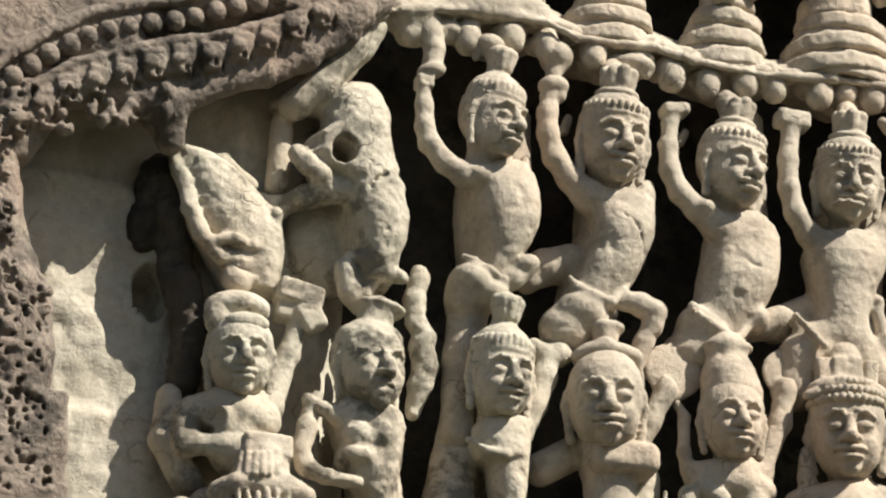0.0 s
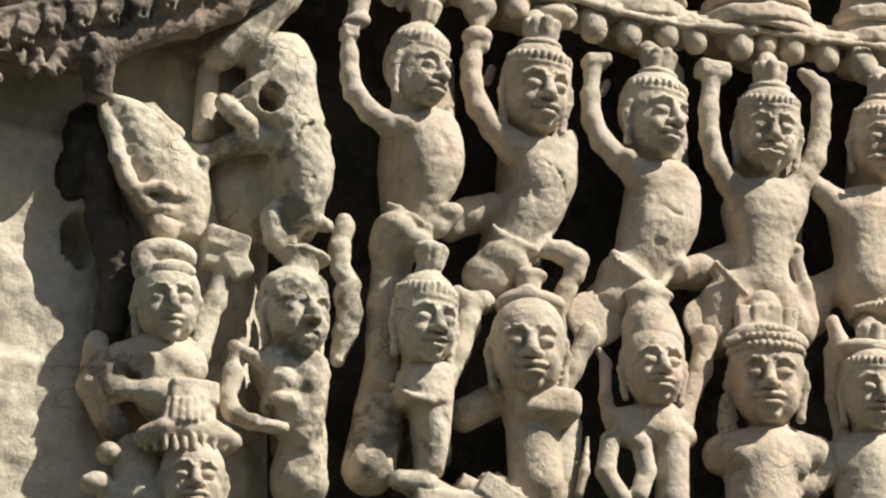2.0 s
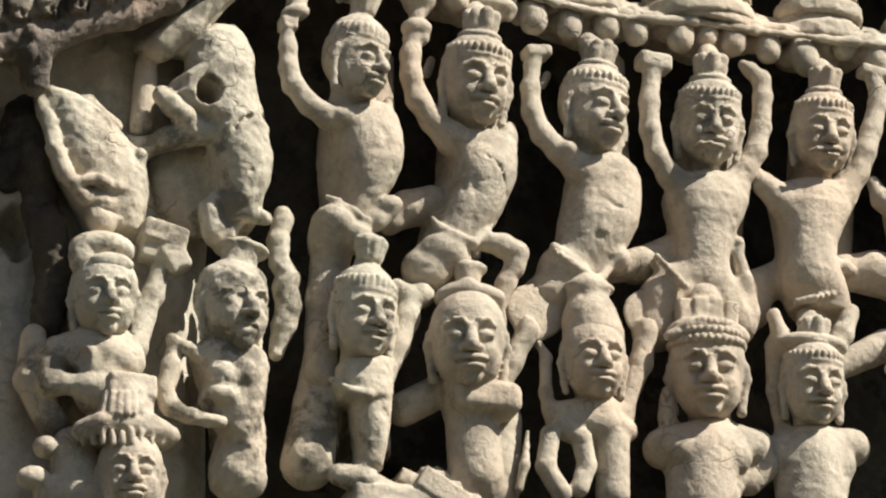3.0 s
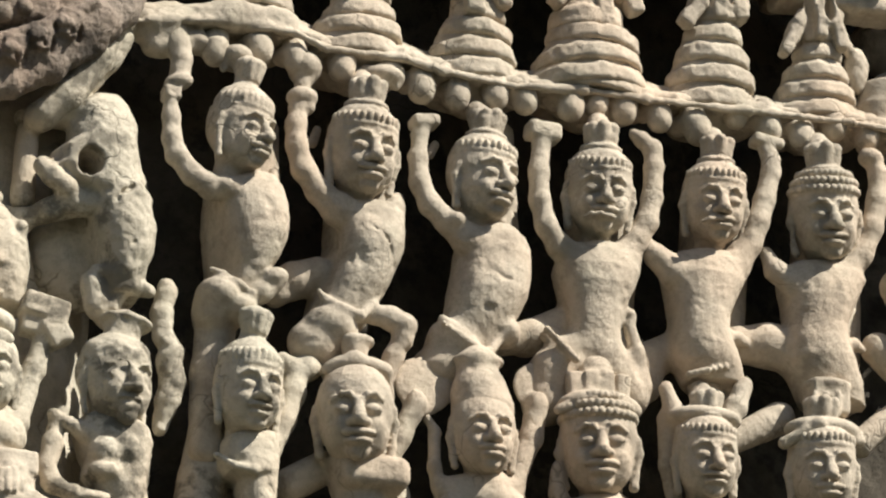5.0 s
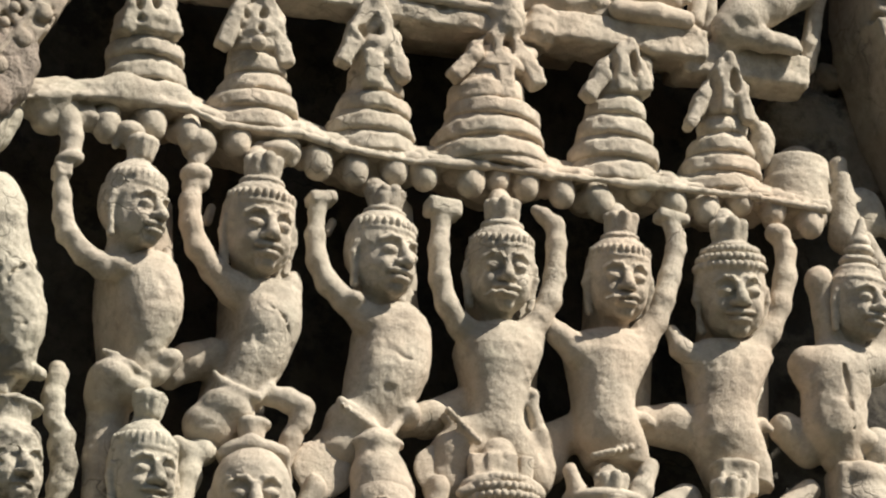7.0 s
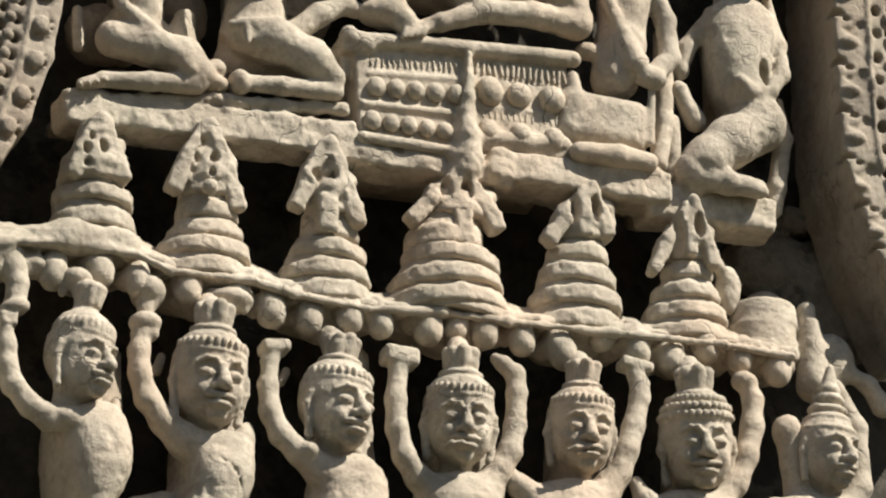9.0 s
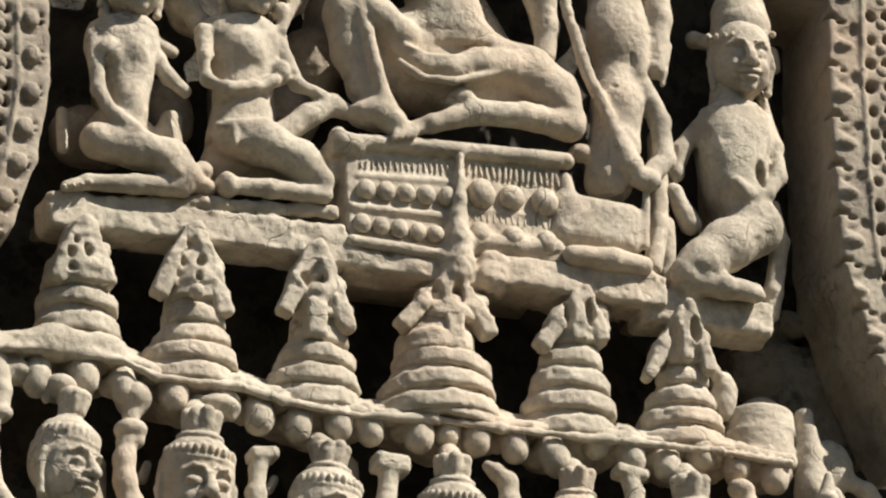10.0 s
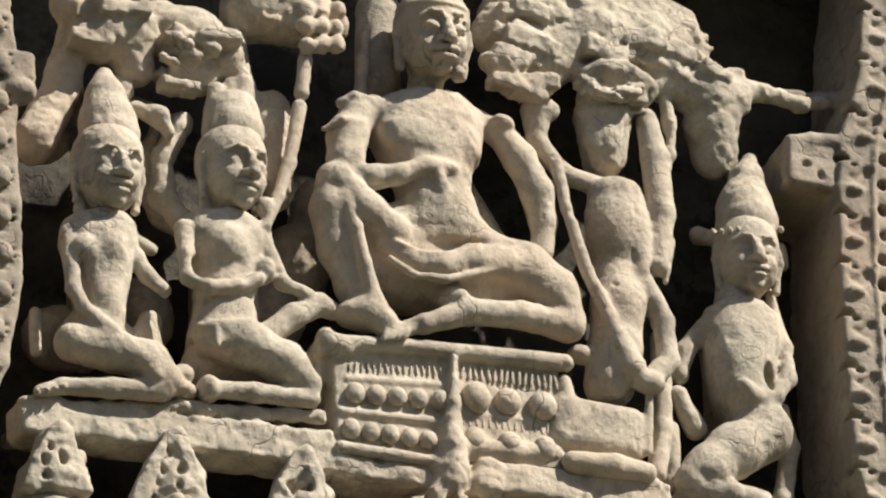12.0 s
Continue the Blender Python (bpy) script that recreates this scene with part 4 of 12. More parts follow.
c.limb((-0.100, 0.160, -0.010, 0.0076), (-0.098, 0.160, -0.036, 0.0076), blend=0.004)
c.limb((-0.084, 0.177, -0.015, 0.0076), (-0.082, 0.177, -0.041, 0.0076), blend=0.004)
c.limb((-0.066, 0.189, -0.017, 0.0076), (-0.064, 0.189, -0.043, 0.0076), blend=0.004)
c.limb((-0.046, 0.194, -0.017, 0.0076), (-0.044, 0.194, -0.042, 0.0076), blend=0.004)
c.limb((-0.025, 0.194, -0.014, 0.0076), (-0.023, 0.194, -0.040, 0.0076), blend=0.004)
c.limb((-0.001, 0.189, -0.009, 0.0076), (0.000, 0.189, -0.035, 0.0076), blend=0.004)
c.limb((0.023, 0.177, -0.001, 0.0076), (0.025, 0.177, -0.027, 0.0076), blend=0.004)
c.limb((0.050, 0.160, 0.008, 0.0076), (0.051, 0.160, -0.018, 0.0076), blend=0.004)
c.limb((0.078, 0.137, 0.021, 0.0076), (0.080, 0.137, -0.005, 0.0076), blend=0.004)
c.egg(-0.181, 0.075, -0.024, 0.027, 0.028, 0.025)
c.egg(-0.205, 0.075, -0.098, 0.038, 0.028, 0.027)
c.limb((-0.163, 0.062, -0.127, 0.0379), (-0.104, 0.075, -0.112, 0.0379))
c.limb((-0.115, 0.062, -0.017, 0.0506), (-0.100, 0.062, -0.120, 0.0632))
carved("carved_bust", c, SAND, "stone head with a ribbed cylindrical hat", "statue", "lower row of carved figures")

c = Clay(-0.2, 6.85, wear=0.003, rough=0.002)
c.head(-0.005, 0.122, 0.084, 0.1791, 14, 8, 0, "plain", 0.7)
c.egg(-0.008, 0.120, 0.144, 0.076, 0.060, 0.045, blend=0.02)
c.limb((-0.075, 0.140, 0.127, 0.0088), (-0.026, 0.170, 0.151, 0.0088), (0.035, 0.160, 0.153, 0.0088), blend=0.006)
c.limb((-0.001, 0.120, 0.179, 0.0378), (0.008, 0.120, 0.211, 0.0429), blend=0.012)
c.egg(0.015, 0.120, 0.225, 0.061, 0.050, 0.016, spin=8, blend=0.008)
c.egg(0.012, 0.170, 0.120, 0.038, 0.020, 0.030, blend=0.006)
c.egg(-0.032, 0.200, 0.009, 0.033, 0.030, 0.050, spin=10, blend=0.01, cut=True)
c.trunk((-0.013, 0.090, 0.014, 0.054, 0.050), (-0.011, 0.085, -0.009, 0.088, 0.064), (-0.003, 0.085, -0.047, 0.083, 0.070), (0.005, 0.085, -0.093, 0.072, 0.070), (-0.002, 0.085, -0.133, 0.074, 0.066), (0.015, 0.080, -0.182, 0.049, 0.060), (0.028, 0.070, -0.229, 0.025, 0.055), (0.033, 0.060, -0.277, 0.024, 0.050))
c.limb((-0.141, 0.110, -0.002, 0.0152), (-0.112, 0.120, -0.022, 0.0174), (-0.076, 0.120, -0.040, 0.0195), blend=0.012)
c.limb((-0.129, 0.100, -0.013, 0.0195), (-0.141, 0.110, -0.068, 0.0228), (-0.154, 0.110, -0.123, 0.0239), (-0.149, 0.120, -0.160, 0.0217), (-0.106, 0.125, -0.181, 0.0163), (-0.033, 0.125, -0.189, 0.0152), blend=0.01)
c.egg(-0.105, 0.140, -0.128, 0.030, 0.090, 0.038, blend=0.008, cut=True)
c.egg(-0.035, 0.140, -0.086, 0.033, 0.030, 0.028, blend=0.012)
c.egg(0.016, 0.140, -0.073, 0.028, 0.028, 0.030, blend=0.012)
c.egg(-0.035, 0.140, -0.132, 0.038, 0.025, 0.020, blend=0.008)
c.limb((0.127, 0.060, 0.343, 0.0239), (0.114, 0.060, 0.286, 0.0239), (0.117, 0.060, 0.233, 0.0217), (0.139, 0.065, 0.197, 0.0250), blend=0.008)
c.limb((0.131, 0.060, 0.181, 0.0282), (0.140, 0.060, 0.128, 0.0282), (0.125, 0.060, 0.079, 0.0260), (0.115, 0.050, 0.025, 0.0195), blend=0.008)
c.trunk((0.046, -0.060, 0.063, 0.054, 0.100), (0.047, -0.060, -0.151, 0.040, 0.100))
c.limb((0.036, 0.060, -0.172, 0.0505), (0.026, 0.050, -0.274, 0.0656))
carved("carved_figure", c, PALE, "stone figure with a flaking worn face and bent arm", "statue", "lower row of carved figures")

c = Clay(0.11, 6.91)
c.head(-0.018, 0.131, 0.036, 0.1691, 6, 8, 2, "cap", 0.2)
c.trunk((0.009, 0.090, -0.048, 0.043, 0.050), (-0.007, 0.085, -0.068, 0.065, 0.066), (-0.009, 0.085, -0.115, 0.065, 0.072), (-0.004, 0.085, -0.144, 0.057, 0.070), (0.010, 0.080, -0.154, 0.045, 0.062), (0.010, 0.080, -0.204, 0.039, 0.062), (0.010, 0.075, -0.255, 0.032, 0.058), (0.006, 0.070, -0.300, 0.030, 0.050))
c.limb((-0.090, 0.120, -0.115, 0.0076), (-0.057, 0.145, -0.145, 0.0088), (-0.014, 0.150, -0.152, 0.0088), (0.039, 0.130, -0.132, 0.0076), blend=0.006)
c.limb((0.046, 0.090, -0.070, 0.0239), (0.071, 0.090, -0.003, 0.0260), (0.094, 0.085, 0.065, 0.0282), (0.104, 0.080, 0.119, 0.0260), (0.073, 0.080, 0.142, 0.0195), blend=0.012)
c.egg(0.131, 0.080, 0.130, 0.032, 0.032, 0.033, blend=0.01)
c.limb((-0.064, 0.000, 0.140, 0.0282), (-0.075, 0.010, 0.013, 0.0378), (-0.094, 0.020, -0.141, 0.0505), (-0.117, 0.030, -0.280, 0.0606))
c.limb((-0.062, 0.080, -0.319, 0.0239), (-0.010, 0.080, -0.326, 0.0378), blend=0.012)
c.trunk((0.044, -0.060, 0.124, 0.047, 0.100), (0.044, -0.060, -0.066, 0.047, 0.100), (0.043, -0.060, -0.227, 0.047, 0.100))
c.limb((-0.067, 0.155, -0.203, 0.0025), (-0.033, 0.150, -0.236, 0.0025), (-0.043, 0.140, -0.286, 0.0025), blend=0.003, cut=True)
carved("carved_figure", c, PALE, "stone figure with a pot-shaped hat and chipped shoulder", "statue", "lower row of carved figures")

c = Clay(0.37, 6.92)
c.head(-0.042, 0.140, -0.006, 0.1960, -14, 8, 0, "plain")
c.limb((-0.101, 0.138, 0.098, 0.0152), (-0.050, 0.163, 0.119, 0.0177), (0.021, 0.150, 0.103, 0.0164), (0.041, 0.119, 0.057, 0.0152), blend=0.013)
c.egg(-0.034, 0.119, 0.108, 0.081, 0.066, 0.027)
c.limb((-0.034, 0.119, 0.149, 0.0278), (-0.034, 0.119, 0.169, 0.0303))
c.egg(-0.028, 0.120, 0.180, 0.038, 0.033, 0.016)
c.egg(0.134, 0.092, 0.109, 0.070, 0.011, 0.069, blend=0.004)
c.egg(0.112, 0.110, 0.064, 0.019, 0.015, 0.030, blend=0.005)
c.egg(0.128, 0.115, 0.102, 0.027, 0.013, 0.027, blend=0.004, cut=True)
c.limb((0.111, 0.100, 0.053, 0.0253), (0.073, 0.094, -0.024, 0.0253), (0.034, 0.090, -0.095, 0.0278))
c.block(0.002, 0.102, -0.128, 0.078, 0.063, 0.036, spin=-2, edge=0.025, blend=0.018)
c.limb((-0.036, 0.100, -0.095, 0.0556), (0.016, 0.100, -0.121, 0.0506), blend=0.018)
c.limb((-0.015, 0.075, -0.149, 0.0581), (-0.000, 0.069, -0.292, 0.0632))
c.egg(-0.151, 0.125, -0.266, 0.048, 0.114, 0.049, blend=0.010, cut=True)
c.limb((-0.083, 0.044, -0.092, 0.0379), (-0.160, 0.037, -0.140, 0.0379))
c.block(-0.208, 0.059, -0.352, 0.044, 0.031, 0.021, spin=23, edge=0.004, blend=0.005)
c.block(-0.117, 0.035, -0.324, 0.035, 0.023, 0.014, spin=-5, edge=0.004, blend=0.005)
c.block(-0.052, 0.037, -0.303, 0.049, 0.023, 0.015, spin=25, edge=0.004, blend=0.005)
c.block(-0.102, 0.060, -0.308, 0.033, 0.025, 0.018, spin=6, edge=0.004, blend=0.005)
c.block(-0.218, 0.081, -0.368, 0.033, 0.021, 0.012, spin=5, edge=0.004, blend=0.005)
c.block(-0.139, 0.078, -0.327, 0.027, 0.019, 0.013, edge=0.004, blend=0.005)
c.block(-0.067, 0.073, -0.343, 0.059, 0.034, 0.022, spin=-3, edge=0.004, blend=0.005)
c.block(-0.142, 0.081, -0.359, 0.045, 0.022, 0.012, spin=6, edge=0.004, blend=0.005)
c.block(-0.139, 0.054, -0.328, 0.048, 0.039, 0.017, spin=19, edge=0.004, blend=0.005)
c.block(-0.013, 0.063, -0.321, 0.054, 0.028, 0.014, spin=15, edge=0.004, blend=0.005)
c.block(-0.110, 0.044, -0.332, 0.033, 0.022, 0.016, spin=5, edge=0.004, blend=0.005)
c.block(-0.098, 0.038, -0.313, 0.039, 0.020, 0.014, spin=6, edge=0.004, blend=0.005)
c.block(-0.094, 0.083, -0.347, 0.058, 0.037, 0.027, spin=29, edge=0.004, blend=0.005)
c.block(-0.106, 0.054, -0.347, 0.040, 0.028, 0.020, spin=-2, edge=0.004, blend=0.005)
c.block(-0.190, 0.059, -0.350, 0.068, 0.034, 0.015, spin=2, edge=0.004, blend=0.005)
c.block(-0.147, 0.019, -0.380, 0.148, 0.094, 0.036, edge=0.015, blend=0.007)
c.limb((0.108, 0.100, -0.184, 0.0063), (0.099, 0.105, -0.267, 0.0114), (0.087, 0.100, -0.320, 0.0101), blend=0.007)
carved("carved_bust", c, SAND, "broad-faced stone bust with cropped hair lifting a round disc", "statue", "lower row of carved figures")

c = Clay(0.65, 6.93)
c.head(-0.026, 0.138, -0.021, 0.1658, -2, 6, 0, "plain")
c.limb((-0.022, 0.120, 0.048, 0.0708), (-0.028, 0.119, 0.088, 0.0607), (-0.032, 0.119, 0.129, 0.0430), blend=0.013)
c.limb((-0.032, 0.119, 0.129, 0.0430), (-0.032, 0.119, 0.148, 0.0480), blend=0.007)
c.egg(-0.029, 0.119, 0.159, 0.059, 0.045, 0.012)
c.egg(-0.079, 0.139, 0.022, 0.009, 0.009, 0.011, blend=0.004)
c.egg(-0.069, 0.155, 0.022, 0.009, 0.009, 0.011, blend=0.004)
c.egg(-0.057, 0.166, 0.023, 0.009, 0.009, 0.011, blend=0.004)
c.egg(-0.043, 0.172, 0.024, 0.009, 0.009, 0.011, blend=0.004)
c.egg(-0.027, 0.172, 0.026, 0.009, 0.009, 0.011, blend=0.004)
c.egg(-0.009, 0.166, 0.029, 0.009, 0.009, 0.011, blend=0.004)
c.egg(0.011, 0.155, 0.032, 0.009, 0.009, 0.011, blend=0.004)
c.egg(0.034, 0.139, 0.036, 0.009, 0.009, 0.011, blend=0.004)
c.egg(0.128, 0.095, 0.127, 0.067, 0.011, 0.063, blend=0.004)
c.egg(0.113, 0.113, 0.085, 0.019, 0.015, 0.027, blend=0.005)
c.egg(0.120, 0.115, 0.123, 0.024, 0.013, 0.025, blend=0.004, cut=True)
c.limb((0.113, 0.102, 0.086, 0.0253), (0.100, 0.098, 0.004, 0.0253), (0.060, 0.092, -0.087, 0.0278))
c.limb((-0.138, 0.087, 0.025, 0.0101), (-0.124, 0.094, -0.010, 0.0139), (-0.127, 0.098, -0.093, 0.0139), (-0.118, 0.100, -0.140, 0.0177))
c.limb((-0.076, 0.094, -0.146, 0.0404), (-0.011, 0.100, -0.133, 0.0455), (0.046, 0.090, -0.122, 0.0379), blend=0.020)
c.egg(-0.014, 0.087, -0.162, 0.105, 0.058, 0.038, blend=0.018)
c.limb((-0.124, 0.115, -0.200, 0.0227), (-0.138, 0.120, -0.277, 0.0227), (-0.101, 0.120, -0.339, 0.0227), blend=0.007)
c.limb((-0.097, 0.115, -0.177, 0.0227), (-0.054, 0.122, -0.201, 0.0227), (-0.042, 0.122, -0.266, 0.0215), (-0.062, 0.122, -0.322, 0.0215), blend=0.007)
c.limb((0.028, 0.100, -0.196, 0.0379), (0.028, 0.094, -0.314, 0.0379))
c.limb((-0.215, 0.037, -0.148, 0.0506), (-0.230, 0.037, -0.325, 0.0581))
carved("carved_bust", c, SAND, "stone bust with a stepped hat and a raised disc", "statue", "lower row of carved figures")

c = Clay(0.92, 6.92)
c.head(-0.027, 0.138, -0.007, 0.1940, -16, 8, 0, "curlcap")
c.egg(-0.024, 0.138, 0.086, 0.097, 0.068, 0.036)
c.limb((-0.124, 0.156, 0.065, 0.0126), (-0.055, 0.188, 0.087, 0.0152), (0.051, 0.160, 0.080, 0.0126), blend=0.007)
c.block(-0.080, 0.109, 0.116, 0.017, 0.044, 0.049, spin=-4.5, edge=0.008, blend=0.005)
c.block(-0.047, 0.119, 0.119, 0.017, 0.044, 0.049, spin=-1.5, edge=0.008, blend=0.005)
c.block(-0.010, 0.119, 0.122, 0.017, 0.044, 0.049, spin=1.5, edge=0.008, blend=0.005)
c.block(0.030, 0.109, 0.128, 0.017, 0.044, 0.045, spin=4.5, edge=0.008, blend=0.005)
c.limb((-0.038, 0.113, 0.114, 0.0506), (-0.023, 0.113, 0.178, 0.0430))
c.limb((-0.110, 0.100, -0.047, 0.0152), (-0.111, 0.098, -0.107, 0.0215))
c.limb((0.019, 0.113, -0.035, 0.0139), (0.019, 0.107, -0.095, 0.0177))
c.limb((-0.080, -0.006, -0.139, 0.0326), (0.024, 0.009, -0.118, 0.0378), (0.139, -0.006, -0.111, 0.0326))
c.limb((0.079, -0.129, -0.059, 0.0324), (0.195, -0.144, -0.053, 0.0279))
c.limb((-0.117, 0.087, -0.179, 0.0466), (-0.014, 0.102, -0.158, 0.0539), (0.100, 0.087, -0.152, 0.0466), blend=0.025)
c.limb((0.010, 0.006, -0.159, 0.0532), (0.007, 0.006, -0.268, 0.0515))
c.limb((0.062, -0.131, -0.211, 0.0441))
c.limb((-0.028, 0.100, -0.199, 0.0760), (-0.030, 0.100, -0.307, 0.0736), blend=0.025)
c.egg(-0.080, 0.131, -0.191, 0.054, 0.033, 0.036)
c.egg(0.028, 0.131, -0.197, 0.048, 0.033, 0.041)
c.limb((0.106, 0.090, -0.152, 0.0329), (0.126, 0.087, -0.189, 0.0329), (0.084, 0.087, -0.235, 0.0303))
c.egg(-0.029, 0.098, -0.293, 0.084, 0.063, 0.055, blend=0.018)
c.egg(-0.022, 0.092, -0.243, 0.090, 0.058, 0.067, blend=0.018)
c.egg(-0.034, 0.110, -0.303, 0.065, 0.053, 0.038, blend=0.010)
c.egg(-0.020, 0.098, -0.197, 0.102, 0.061, 0.060, blend=0.004)
c.egg(-0.024, 0.107, -0.208, 0.082, 0.056, 0.045, blend=0.007)
c.egg(-0.054, 0.172, -0.340, 0.005, 0.015, 0.008, blend=0.004, cut=True)
carved("carved_bust", c, SAND, "stone bust with curled hair, tall ribbed crown and long ears", "statue", "lower row of carved figures")

c = Clay(1.18, 6.91)
c.head(-0.032, 0.138, 0.005, 0.1631, -2, 10, 0, "beads")
c.limb((-0.110, 0.106, 0.179, 0.0177), (-0.094, 0.113, 0.124, 0.0227), (-0.068, 0.115, 0.092, 0.0253))
c.limb((0.077, 0.106, 0.211, 0.0202), (0.051, 0.113, 0.150, 0.0253), (0.028, 0.115, 0.111, 0.0253))
c.egg(-0.031, 0.125, 0.106, 0.086, 0.061, 0.027)
c.limb((-0.098, 0.087, 0.113, 0.0278), (-0.101, 0.081, 0.005, 0.0202), (-0.086, 0.077, -0.088, 0.0177))
c.limb((-0.064, -0.011, -0.106, 0.0309), (0.012, 0.004, -0.089, 0.0360), (0.116, -0.011, -0.070, 0.0309))
c.limb((0.070, -0.134, -0.030, 0.0309), (0.175, -0.149, -0.011, 0.0265))
c.limb((-0.103, 0.083, -0.146, 0.0441), (-0.027, 0.098, -0.129, 0.0515), (0.075, 0.083, -0.110, 0.0441), blend=0.025)
c.limb((0.011, 0.004, -0.130, 0.0515), (0.008, 0.004, -0.226, 0.0515))
c.limb((0.066, -0.134, -0.168, 0.0441))
c.limb((-0.028, 0.098, -0.170, 0.0736), (-0.032, 0.098, -0.265, 0.0736), blend=0.025)
c.egg(-0.032, 0.098, -0.265, 0.078, 0.063, 0.055, blend=0.018)
c.egg(-0.028, 0.092, -0.215, 0.084, 0.058, 0.067, blend=0.018)
c.egg(-0.037, 0.110, -0.276, 0.060, 0.053, 0.038, blend=0.010)
c.egg(-0.028, 0.098, -0.170, 0.094, 0.061, 0.060, blend=0.004)
c.egg(-0.033, 0.107, -0.180, 0.075, 0.056, 0.045, blend=0.007)
c.egg(-0.058, 0.172, -0.312, 0.005, 0.015, 0.008, blend=0.004, cut=True)
c.limb((0.009, 0.110, -0.115, 0.0303), (0.042, 0.110, -0.166, 0.0278), (0.020, 0.106, -0.235, 0.0278))
c.limb((0.010, 0.062, 0.164, 0.0379), (0.001, 0.056, 0.221, 0.0404))
carved("carved_bust", c, SAND, "stone bust with a flared winged crown", "statue", "lower row of carved figures")

c = Clay(1.47, 7.03)
c.head(-0.042, 0.135, -0.105, 0.1742, -10, 10, 0, "beads")
c.egg(-0.035, 0.130, -0.009, 0.093, 0.062, 0.030)
c.block(-0.020, 0.120, 0.071, 0.045, 0.037, 0.041, spin=2, edge=0.010)
c.egg(-0.018, 0.120, 0.105, 0.058, 0.045, 0.016)
c.limb((-0.134, 0.138, -0.050, 0.0150), (-0.064, 0.181, -0.012, 0.0150), (0.044, 0.147, -0.026, 0.0150), blend=0.007)
c.limb((-0.066, 0.158, 0.070, 0.0062), (-0.069, 0.160, 0.018, 0.0075), blend=0.004)
c.limb((-0.036, 0.158, 0.074, 0.0062), (-0.040, 0.160, 0.022, 0.0075), blend=0.004)
c.limb((-0.006, 0.158, 0.078, 0.0062), (-0.010, 0.160, 0.025, 0.0075), blend=0.004)
carved("carved_bust", c, SAND, "stone bust with a studded crown below the bearers", "statue", "lower row of carved figures")

c = Clay(1.8, 7.14)
c.egg(-0.035, 0.106, 0.012, 0.056, 0.056, 0.041)
c.egg(-0.032, 0.106, -0.055, 0.066, 0.062, 0.068)
c.egg(-0.042, 0.106, -0.111, 0.061, 0.056, 0.054)
c.egg(0.010, 0.094, 0.091, 0.045, 0.045, 0.054)
c.block(-0.036, 0.087, -0.035, 0.066, 0.050, 0.081, edge=0.017)
carved("carved_bust", c, SAND, "worn stone bust with a lumpy headdress at the row end", "statue", "lower row of carved figures")

# the ledge that the bearers hold up
c = Clay(0.75, 7.82, grain=0.0052, wear=0.004, rough=0.002)
c.limb((-0.958, 0.130, -0.032, 0.0095), (-0.824, 0.130, -0.006, 0.0095), (-0.688, 0.130, 0.007, 0.0095), (-0.551, 0.130, 0.000, 0.0095), (-0.476, 0.130, -0.026, 0.0095), (-0.301, 0.130, -0.023, 0.0095), (-0.200, 0.130, -0.042, 0.0095), (-0.035, 0.130, -0.052, 0.0095), (0.133, 0.130, -0.038, 0.0095), (0.288, 0.130, -0.038, 0.0095), (0.537, 0.130, -0.030, 0.0095), (0.789, 0.130, -0.023, 0.0095), (0.949, 0.130, -0.031, 0.0095), blend=0.010)
c.limb((-0.954, 0.105, -0.011, 0.0140), (-0.819, 0.105, 0.015, 0.0140), (-0.683, 0.105, 0.028, 0.0140), (-0.546, 0.105, 0.021, 0.0140), (-0.471, 0.105, -0.005, 0.0140), (-0.295, 0.105, -0.002, 0.0140), (-0.194, 0.105, -0.021, 0.0140), (-0.028, 0.105, -0.031, 0.0140), (0.139, 0.105, -0.017, 0.0140), (0.295, 0.105, -0.017, 0.0140), (0.544, 0.105, -0.009, 0.0140), (0.797, 0.105, -0.001, 0.0140), (0.958, 0.105, -0.009, 0.0140), blend=0.018)
c.limb((-0.948, 0.072, 0.001, 0.0230), (-0.813, 0.072, 0.027, 0.0230), (-0.676, 0.072, 0.040, 0.0230), (-0.539, 0.072, 0.034, 0.0230), (-0.464, 0.072, 0.007, 0.0230), (-0.287, 0.072, 0.010, 0.0230), (-0.186, 0.072, -0.009, 0.0230), (-0.020, 0.072, -0.019, 0.0230), (0.149, 0.072, -0.005, 0.0230), (0.305, 0.072, -0.005, 0.0230), (0.555, 0.072, 0.003, 0.0230), (0.808, 0.072, 0.011, 0.0230), (0.969, 0.072, 0.003, 0.0230), blend=0.018)
c.limb((-0.941, 0.025, 0.020, 0.0367), (-0.805, 0.025, 0.047, 0.0367), (-0.668, 0.025, 0.060, 0.0367), (-0.530, 0.025, 0.053, 0.0367), (-0.455, 0.025, 0.027, 0.0367), (-0.277, 0.025, 0.029, 0.0367), (-0.175, 0.025, 0.010, 0.0367), (-0.009, 0.025, 0.000, 0.0367), (0.160, 0.025, 0.015, 0.0367), (0.317, 0.025, 0.015, 0.0367), (0.568, 0.025, 0.023, 0.0367), (0.822, 0.025, 0.030, 0.0367), (0.984, 0.025, 0.023, 0.0367), blend=0.018)
c.limb((-0.835, 0.087, 0.013, 0.0230), (-0.692, 0.106, 0.031, 0.0367), (-0.565, 0.100, 0.039, 0.0342), blend=0.020)
c.limb((-0.859, 0.087, -0.050, 0.0342), (-0.763, 0.094, -0.039, 0.0269), blend=0.015)
c.limb((-0.884, 0.087, -0.014, 0.0416), (-0.839, 0.100, -0.013, 0.0367))

ledge = carved("carved_ledge", c, SAND, "long sloping stone ledge resting on the hands of the bearers", "ledge")

